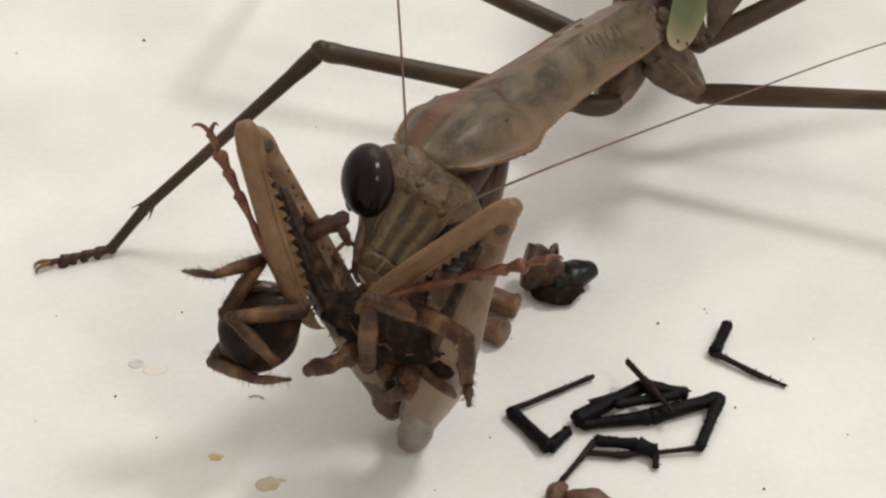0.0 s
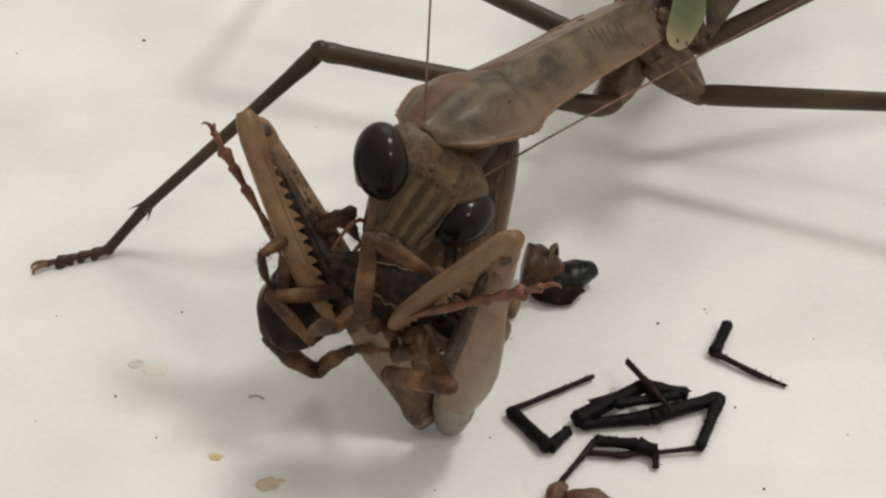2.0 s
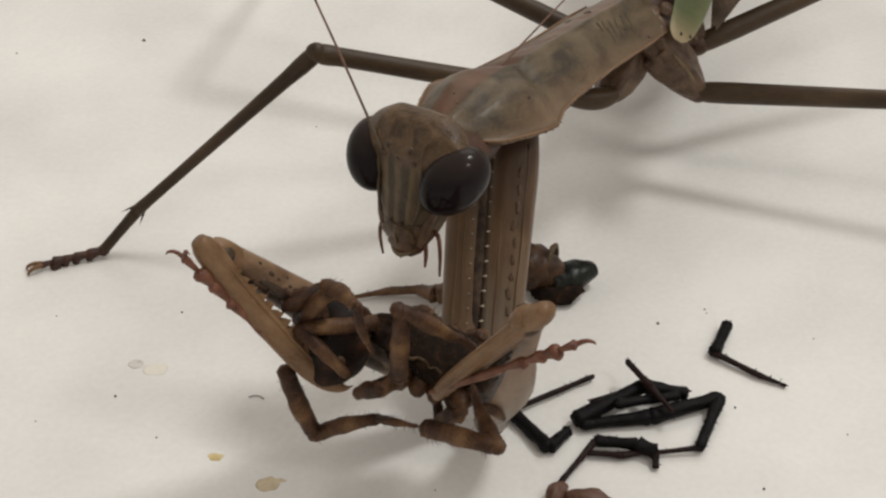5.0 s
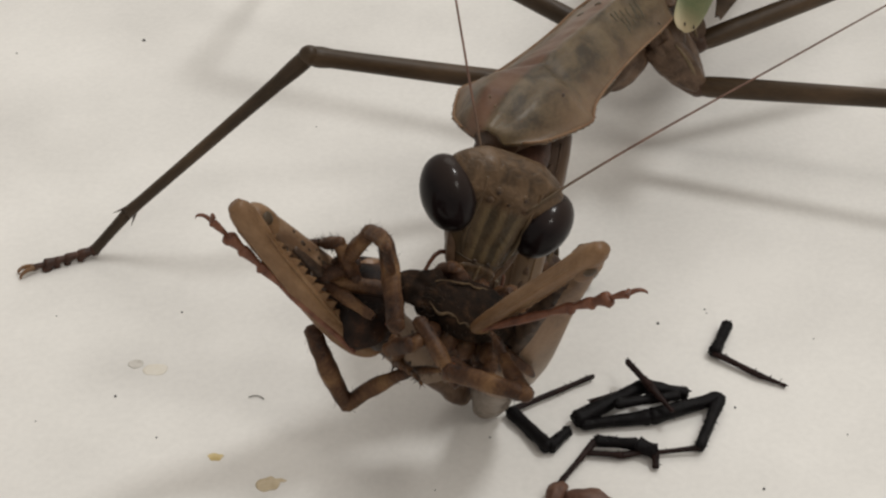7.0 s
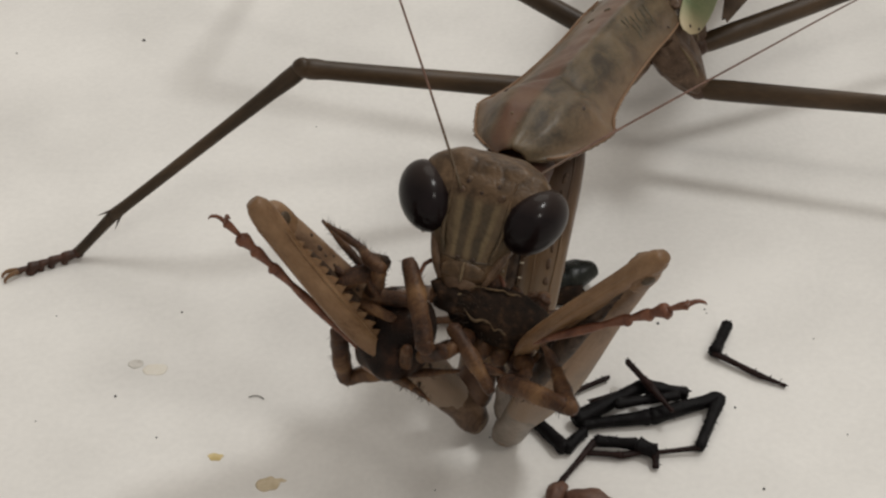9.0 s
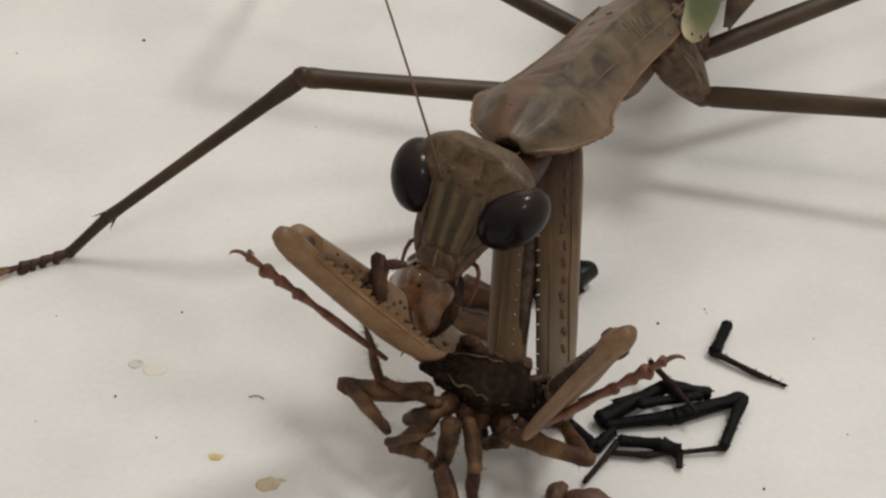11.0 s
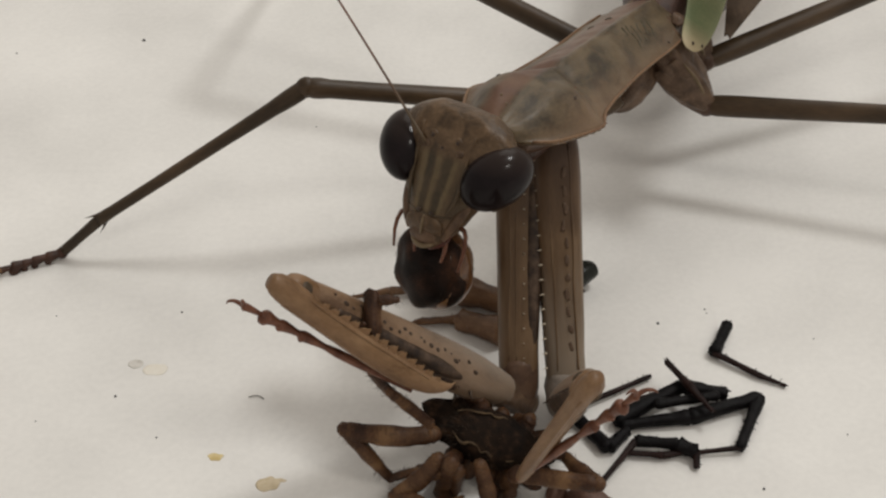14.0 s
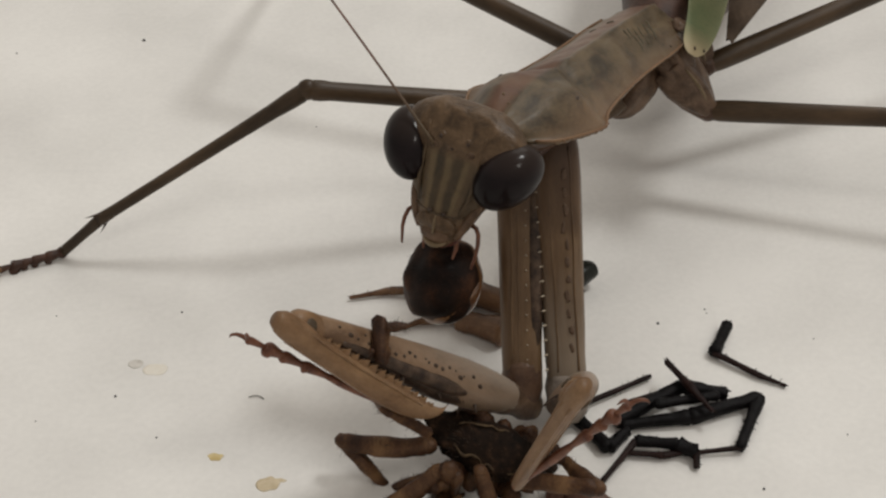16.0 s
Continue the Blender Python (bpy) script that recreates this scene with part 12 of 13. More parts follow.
    walk(MOVES["spider_d2"], [
        (0, aim(-0.85, -18.29, 11.13, 5.78, -16.33, 3.9, 0.671, -0.583, 0.458)),
        (0.2, aim(-0.35, -17.23, 11.92, 6.34, -15.84, 4.62, 0.649, -0.588, 0.483)),
        (0.35, aim(0.03, -16.34, 12.46, 6.76, -15.46, 5.12, 0.629, -0.591, 0.506)),
        (0.5, aim(0.41, -15.27, 12.85, 7.21, -14.98, 5.52, 0.602, -0.593, 0.535)),
        (0.7, aim(0.31, -15.48, 12.62, 7.11, -15.2, 5.29, 0.602, -0.593, 0.536)),
        (1, aim(0.15, -15.78, 12.28, 6.93, -15.53, 4.94, 0.602, -0.593, 0.536)),
        (1.2, aim(-0.1, -15.79, 12.15, 5.87, -14.15, 4.3, 0.705, -0.574, 0.417)),
        (1.5, aim(-0.48, -15.81, 11.97, 4.25, -12.58, 3.78, 0.812, -0.521, 0.263)),
        (1.8, aim(-0.63, -16.31, 12.4, 4.87, -13.43, 4.56, 0.766, -0.549, 0.335)),
        (2, aim(-0.73, -16.58, 12.63, 5.27, -13.98, 5.06, 0.729, -0.567, 0.383)),
        (2.2, aim(-0.63, -16.47, 12.6, 5.65, -14.37, 5.11, 0.698, -0.578, 0.423)),
        (2.5, aim(-0.48, -16.29, 12.54, 6.23, -15.01, 5.24, 0.643, -0.592, 0.487)),
        (3, aim(0.03, -16.08, 12.2, 6.15, -13.6, 4.69, 0.721, -0.566, 0.4)),
        (3.5, aim(0.03, -15.56, 11.75, 4.12, -16.52, 2.67, 0.727, -0.567, 0.388)),
        (4, aim(-0.6, -17.94, 12.33, 4.68, -15.72, 4.13, 0.76, -0.555, 0.339)),
        (4.2, aim(0.9, -19.48, 10.53, 6.3, -17.57, 2.33, 0.746, -0.56, 0.361)),
        (5.25, aim(0.5, -18.93, 10.96, 5.89, -16.56, 2.88, 0.758, -0.555, 0.343)),
        (6.3, aim(-0.86, -18.79, 8.72, 6.86, -16.64, 2.74, 0.577, -0.633, 0.517)),
        (6.5, aim(0.15, -18.46, 9.11, 7.91, -16.3, 3.18, 0.573, -0.634, 0.519)),
        (7, aim(-0.1, -18.46, 9.11, 7.65, -16.3, 3.17, 0.574, -0.634, 0.519)),
        (7.5, aim(0.15, -18.74, 8.78, 7.9, -16.6, 2.84, 0.573, -0.634, 0.519)),
        (8, aim(0.41, -19.43, 7.96, 8.14, -17.34, 1.98, 0.573, -0.634, 0.519)),
        (8.5, aim(0.41, -18.58, 8.98, 8.17, -16.42, 3.05, 0.573, -0.634, 0.519)),
        (9, aim(1.42, -18.66, 8.88, 9.21, -16.53, 2.98, 0.569, -0.635, 0.522)),
        (9.2, aim(1.56, -18.74, 8.78, 9.34, -16.61, 2.88, 0.57, -0.635, 0.522)),
        (10.25, aim(0.98, -20.79, 6.72, 4.47, -18.56, -2.38, 0.787, -0.596, 0.156)),
        (11.3, aim(0.16, -21.56, 0.44, 8.08, -15.46, 0.59, 0.601, -0.784, 0.157)),
        (11.5, aim(0.16, -21.47, 0.45, 8.74, -26.6, 0.45, -0.471, -0.788, 0.397)),
        (11.8, aim(0.16, -21.6, 0.45, 10.03, -23.23, 0.45, -0.148, -0.895, 0.421)),
        (12, aim(0.16, -21.7, 0.45, 10.09, -20.48, 0.45, 0.11, -0.893, 0.436)),
        (12.5, aim(0.16, -21.71, 0.45, 10.15, -21.22, 0.45, 0.044, -0.899, 0.437)),
        (12.75, aim(0.16, -21.72, 0.45, 10.16, -21.61, 0.45, 0.01, -0.899, 0.437)),
        (13, aim(0.16, -21.73, 0.45, 10.16, -22.03, 0.45, -0.027, -0.899, 0.437)),
        (13.5, aim(0.16, -21.75, 0.45, 10.09, -22.91, 0.45, -0.104, -0.893, 0.439)),
        (14, aim(0.16, -21.76, 0.45, 9.94, -23.84, 0.45, -0.187, -0.878, 0.44)),
        (14.5, aim(0.16, -21.77, 0.45, 9.69, -24.81, 0.45, -0.273, -0.855, 0.442)),
        (15, aim(0.16, -21.78, 0.45, 9.32, -25.79, 0.45, -0.359, -0.821, 0.444)),
        (15.5, aim(0.16, -21.78, 0.45, 8.84, -26.74, 0.45, -0.444, -0.777, 0.446)),
        (16, aim(0.16, -21.78, 0.45, 8.27, -27.63, 0.45, -0.523, -0.725, 0.448)),
    ])
    walk(MOVES["spider_f0"], [
        (0, aim(-1.66, -16.65, 8.93, 4.86, -11.68, 3.21, 0.737, -0.594, 0.323)),
        (0.2, aim(-0.83, -16.19, 9.49, 6.09, -10.96, 4.52, 0.711, -0.615, 0.343)),
        (0.35, aim(-0.21, -15.84, 9.91, 7.01, -10.47, 5.55, 0.687, -0.633, 0.358)),
        (0.5, aim(0.41, -15.49, 10.32, 7.93, -10.03, 6.61, 0.659, -0.654, 0.372)),
        (0.7, aim(0.41, -15.62, 10.16, 7.02, -9.69, 5.57, 0.746, -0.585, 0.318)),
        (1, aim(0.41, -15.82, 9.93, 5.65, -9.47, 4.25, 0.841, -0.489, 0.229)),
        (1.2, aim(0.21, -15.82, 9.93, 5.09, -9.32, 4.11, 0.862, -0.463, 0.205)),
        (1.5, aim(-0.1, -15.82, 9.93, 4.25, -9.11, 3.92, 0.889, -0.424, 0.17)),
        (1.8, aim(-0.1, -15.82, 9.93, 4.15, -9.07, 3.89, 0.894, -0.417, 0.163)),
        (2, aim(-0.1, -15.82, 9.93, 4.08, -9.05, 3.87, 0.897, -0.412, 0.159)),
        (2.2, aim(-0.1, -15.82, 9.93, 4.08, -8.52, 4.52, 0.902, -0.403, 0.153)),
        (2.5, aim(-0.1, -15.82, 9.93, 4.08, -7.84, 5.6, 0.907, -0.395, 0.148)),
        (3, aim(-0.1, -15.82, 9.93, 4.25, -9.11, 3.92, 0.89, -0.422, 0.173)),
        (3.5, aim(-0.49, -16.24, 9.43, 4.73, -9.15, 4.69, 0.849, -0.483, 0.213)),
        (4, aim(-0.88, -16.65, 8.93, 3.21, -9.94, 2.74, 0.899, -0.413, 0.147)),
        (4.2, aim(0.67, -18.24, 7.05, 4.94, -11.78, 0.72, 0.889, -0.429, 0.162)),
        (5.25, aim(-0.91, -17.65, 7.75, 0.25, -11.74, -0.23, 0.96, -0.274, -0.064)),
        (6.3, aim(-2.49, -17.05, 8.46, -4.44, -12.62, -0.29, 0.941, -0.168, -0.295)),
        (6.5, aim(-1.66, -16.99, 8.54, -3.52, -12.53, -0.22, 0.942, -0.171, -0.287)),
        (7, aim(-2.18, -16.82, 8.73, -2.42, -12.2, -0.13, 0.957, -0.245, -0.154)),
        (7.5, aim(-1.92, -17.15, 8.34, -3.81, -12.73, -0.43, 0.939, -0.179, -0.293)),
        (8, aim(-2.18, -17.49, 7.94, -1.56, -14.69, -1.64, 0.962, -0.271, -0.017)),
        (8.5, aim(-1.66, -16.99, 8.54, -3.51, -13.35, -0.59, 0.947, -0.182, -0.265)),
        (9, aim(-1.66, -17.15, 8.34, -3.51, -13.54, -0.8, 0.947, -0.183, -0.264)),
        (9.2, aim(-1.53, -17.14, 8.04, -3.37, -13.56, -1.11, 0.947, -0.183, -0.262)),
        (10.25, aim(-0.83, -17.21, 6.32, -5.38, -10.99, -0.05, 0.838, 0.056, -0.543)),
        (10.775, aim(-0.47, -17.26, 5.45, -9.79, -13.67, 5.96, 0.167, 0.551, -0.818)),
        (11.3, aim(-0.11, -17.31, 4.57, -7.36, -10.56, 3.19, 0.462, 0.328, -0.824)),
        (11.5, aim(-0.11, -17.31, 4.27, -7.38, -10.58, 2.91, 0.46, 0.33, -0.824)),
        (11.8, aim(-0.03, -17.2, 4.39, -7.1, -12.44, 9.61, 0.046, 0.768, -0.639)),
        (12, aim(0.03, -17.13, 4.47, -6.11, -11.88, 10.37, 0.045, 0.769, -0.638)),
        (12.5, aim(-0.16, -17.13, 4.47, -6.52, -11.99, 10.22, 0.045, 0.769, -0.638)),
        (12.75, aim(-0.27, -17.22, 4.37, -7, -14.74, 11.34, -0.153, 0.875, -0.459)),
        (13, aim(-0.37, -17.31, 4.27, -6.46, -18.74, 12.07, -0.424, 0.89, -0.168)),
        (13.5, aim(-0.51, -17.43, 4.11, -6.38, -18.99, 12.06, -0.438, 0.887, -0.149)),
        (14, aim(-0.64, -17.56, 3.96, -6.29, -19.23, 12.04, -0.45, 0.883, -0.132)),
        (14.5, aim(-0.67, -17.63, 3.88, -6.42, -19.59, 11.83, -0.461, 0.88, -0.117)),
        (15, aim(-0.71, -17.69, 3.81, -6.55, -19.93, 11.61, -0.472, 0.876, -0.102)),
        (15.5, aim(-0.74, -17.76, 3.73, -6.68, -20.26, 11.38, -0.482, 0.872, -0.089)),
        (16, aim(-0.77, -17.82, 3.65, -6.81, -20.57, 11.13, -0.491, 0.867, -0.078)),
    ])
    walk(MOVES["spider_f1"], [
        (0, aim(0.43, -15.06, 7.1, 2.18, -24.85, 8.11, -0.246, 0.055, 0.968)),
        (0.2, aim(1.39, -14.52, 7.9, 3.75, -23.91, 10.39, -0.28, 0.179, 0.943)),
        (0.35, aim(2.1, -14.12, 8.51, 4.89, -23.1, 11.93, -0.304, 0.254, 0.918)),
        (0.5, aim(2.81, -13.74, 9.13, 6.07, -22.17, 13.43, -0.331, 0.324, 0.886)),
        (0.7, aim(2.53, -13.72, 8.69, 6.2, -22.24, 12.43, -0.307, 0.268, 0.913)),
        (1, aim(2.09, -13.79, 8.11, 6.42, -22.34, 10.95, -0.264, 0.181, 0.947)),
        (1.2, aim(1.77, -13.74, 8.07, 6.11, -22.21, 11.13, -0.274, 0.2, 0.941)),
        (1.5, aim(1.29, -13.67, 8.01, 5.69, -21.97, 11.45, -0.291, 0.231, 0.928)),
        (1.8, aim(1.26, -13.66, 8, 5.45, -22.04, 11.5, -0.295, 0.239, 0.925)),
        (2, aim(1.24, -13.65, 7.99, 5.25, -22.1, 11.55, -0.298, 0.247, 0.922)),
        (2.2, aim(1.24, -13.48, 8.2, 5.26, -22.31, 10.63, -0.254, 0.147, 0.956)),
        (2.5, aim(1.24, -13.27, 8.54, 5.28, -22.4, 8.98, -0.179, -0.032, 0.983)),
        (3, aim(1.29, -13.67, 8.01, 5.07, -21.92, 12.21, -0.344, 0.296, 0.891)),
        (3.5, aim(1.18, -13.97, 7.91, 2.78, -23.5, 10.49, -0.328, 0.194, 0.924)),
        (4, aim(0.43, -14.5, 6.95, 2.76, -23.33, 11.03, -0.361, 0.311, 0.879)),
        (4.2, aim(2.04, -16.17, 5.02, 4.2, -24.89, 9.42, -0.37, 0.343, 0.864)),
        (5.25, aim(-0.54, -15.76, 5.2, 2.8, -23.96, 9.85, -0.369, 0.341, 0.865)),
        (6.3, aim(-3.11, -15.63, 5.66, 1.4, -23.18, 10.42, -0.363, 0.332, 0.871)),
        (6.5, aim(-2.25, -15.56, 5.74, 2.17, -23.15, 10.53, -0.365, 0.335, 0.868)),
        (7, aim(-2.26, -15.34, 5.89, 1.55, -23.44, 10.36, -0.357, 0.317, 0.879)),
        (7.5, aim(-2.52, -15.74, 5.53, 1.34, -23.81, 9.99, -0.356, 0.315, 0.88)),
        (8, aim(-1.98, -16.59, 4.87, 1.19, -25.92, 6.6, -0.284, 0.08, 0.955)),
        (8.5, aim(-2.25, -15.83, 5.62, -0.2, -24.29, 10.53, -0.378, 0.394, 0.838)),
        (9, aim(-2.25, -15.99, 5.42, 2.16, -23.87, 9.71, -0.328, 0.304, 0.894)),
        (9.2, aim(-2.12, -15.99, 5.11, 2.27, -23.86, 9.45, -0.33, 0.308, 0.892)),
        (10.25, aim(-2.29, -15.22, 4.28, -1.73, -21.47, 12.07, -0.408, 0.697, 0.589)),
        (10.775, aim(-3.45, -16.11, 5.61, -2.69, -16.7, 15.57, -0.521, 0.849, 0.09)),
        (11.3, aim(-2.43, -15.15, 4.13, -5.85, -17.51, 13.23, -0.501, 0.865, 0.035)),
        (11.5, aim(-2.44, -15.16, 3.83, -5.84, -17.5, 12.94, -0.501, 0.865, 0.035)),
        (11.8, aim(-2.29, -15.68, 6.06, -7.02, -17.02, 14.77, -0.435, 0.895, -0.098)),
        (12, aim(-1.93, -15.45, 6.36, -8.69, -10.69, 11.99, 0.019, 0.775, -0.632)),
        (12.5, aim(-2.2, -15.48, 6.31, -9, -8.16, 6.53, 0.46, 0.45, -0.766)),
        (12.75, aim(-2.42, -16.43, 6.6, -7.97, -8.44, 4.27, 0.643, 0.233, -0.73)),
        (13, aim(-2.32, -17.77, 6.77, -7.97, -9.74, 4.87, 0.622, 0.264, -0.737)),
        (13.5, aim(-2.39, -17.93, 6.65, -7.46, -9.61, 4.42, 0.658, 0.207, -0.724)),
        (14, aim(-2.45, -18.09, 6.55, -6.94, -9.52, 4.02, 0.689, 0.152, -0.709)),
        (14.5, aim(-2.51, -18.26, 6.42, -6.54, -9.61, 3.43, 0.717, 0.095, -0.69)),
        (15, aim(-2.58, -18.41, 6.31, -6.13, -9.76, 2.77, 0.745, 0.033, -0.667)),
        (15.5, aim(-2.64, -18.56, 6.18, -5.78, -9.92, 2.24, 0.764, -0.017, -0.645)),
        (16, aim(-2.7, -18.7, 6.05, -5.43, -10.11, 1.71, 0.781, -0.065, -0.622)),
    ])
    walk(MOVES["spider_f2"], [
        (0, aim(0.81, -17.21, 7.32, 2.49, -26.93, 5.64, -0.138, -0.192, 0.972)),
        (0.2, aim(1.9, -16.58, 8.45, 3.93, -26.29, 9.75, -0.205, 0.089, 0.975)),
        (0.35, aim(2.71, -16.1, 9.26, 5.05, -25.33, 12.31, -0.247, 0.247, 0.937)),
        (0.5, aim(3.53, -15.6, 10.08, 6.11, -24.14, 14.59, -0.289, 0.377, 0.88)),
        (0.7, aim(3.34, -15.59, 9.51, 6.16, -24.23, 13.68, -0.277, 0.342, 0.898)),
        (1, aim(3.04, -15.67, 8.74, 6.19, -24.45, 12.35, -0.258, 0.287, 0.923)),
        (1.2, aim(2.73, -15.6, 8.74, 6.02, -24.25, 12.54, -0.264, 0.302, 0.916)),
        (1.5, aim(2.26, -15.5, 8.76, 5.74, -23.96, 12.81, -0.272, 0.322, 0.907)),
        (1.8, aim(2.18, -15.5, 8.77, 5.16, -23.84, 13.43, -0.295, 0.384, 0.875)),
        (2, aim(2.12, -15.51, 8.77, 4.78, -23.71, 13.85, -0.308, 0.426, 0.85)),
        (2.2, aim(2.12, -15.43, 8.73, 4.62, -23.04, 14.71, -0.337, 0.51, 0.791)),
        (2.5, aim(2.13, -15.27, 8.64, 4.33, -21.87, 15.83, -0.376, 0.622, 0.687)),
        (3, aim(2.12, -15.49, 8.93, 4.77, -23.69, 14, -0.318, 0.422, 0.849)),
        (3.5, aim(1.53, -16.07, 8.48, 3.6, -23.46, 14.89, -0.358, 0.553, 0.753)),
        (4, aim(0.94, -16.45, 7.85, 3.38, -25.28, 11.84, -0.302, 0.322, 0.897)),
        (4.2, aim(2.51, -18.09, 5.99, 4.76, -26.83, 10.29, -0.311, 0.354, 0.882)),
        (5.25, aim(0.2, -17.56, 6.22, 2.64, -25.71, 11.47, -0.337, 0.437, 0.834)),
        (6.3, aim(-2.12, -17.29, 6.71, 0.46, -24.76, 12.84, -0.364, 0.513, 0.777)),
        (6.5, aim(-1.28, -17.23, 6.79, 1.2, -24.73, 12.92, -0.364, 0.514, 0.777)),
        (7, aim(-1.42, -17.12, 6.88, 0.61, -25.6, 11.78, -0.341, 0.408, 0.847)),
        (7.5, aim(-1.68, -17.51, 6.51, 1.74, -25.51, 11.45, -0.332, 0.388, 0.86)),
        (8, aim(-1.28, -18.65, 5.25, 2.92, -20.11, 14.21, -0.7, 0.576, 0.422)),
        (8.5, aim(-1.8, -17.69, 6.7, 2.46, -24.93, 12.12, -0.564, 0.256, 0.785)),
        (9, aim(-1.28, -17.73, 6.36, 1.77, -25.93, 11.21, -0.564, 0.255, 0.786)),
        (9.2, aim(-1.15, -17.73, 6.06, 1.89, -25.91, 10.94, -0.564, 0.257, 0.784)),
        (10.25, aim(-2.16, -16.6, 5.99, -1.89, -22.43, 14.11, -0.654, 0.604, 0.455)),
        (10.775, aim(-3.28, -16.24, 7.8, -3.48, -20.79, 16.71, -0.658, 0.676, 0.331)),
        (11.3, aim(-3.18, -15.67, 6.13, -5.89, -17.04, 15.66, -0.6, 0.798, -0.056)),
        (11.5, aim(-3.18, -15.67, 5.84, -5.93, -16.97, 15.37, -0.598, 0.799, -0.063)),
        (11.8, aim(-3.33, -15.97, 7.98, -4.97, -19.77, 17.08, -0.664, 0.725, 0.182)),
        (12, aim(-3.42, -14.4, 7.6, -4.96, -18.88, 16.4, -0.675, 0.698, 0.237)),
        (12.5, aim(-3.69, -13.87, 6.36, -4.22, -19.36, 14.7, -0.691, 0.623, 0.366)),
        (12.75, aim(-3.64, -14.67, 6.09, -4.33, -18.69, 15.22, -0.688, 0.682, 0.249)),
        (13, aim(-3.56, -16, 6.35, -4.42, -18.45, 16.01, -0.683, 0.721, 0.122)),
        (13.5, aim(-3.5, -16.1, 6.16, -4.42, -18.83, 15.74, -0.684, 0.716, 0.139)),
        (14, aim(-3.44, -16.21, 5.99, -4.49, -19.23, 15.46, -0.686, 0.712, 0.151)),
        (14.5, aim(-3.39, -16.35, 5.76, -4.44, -19.34, 15.25, -0.685, 0.713, 0.149)),
        (15, aim(-3.36, -16.5, 5.53, -4.36, -19.44, 15.04, -0.685, 0.713, 0.148)),
        (15.5, aim(-3.33, -16.66, 5.31, -4.26, -19.59, 14.83, -0.686, 0.712, 0.152)),
        (16, aim(-3.3, -16.81, 5.09, -4.19, -19.71, 14.62, -0.686, 0.712, 0.153)),
    ])
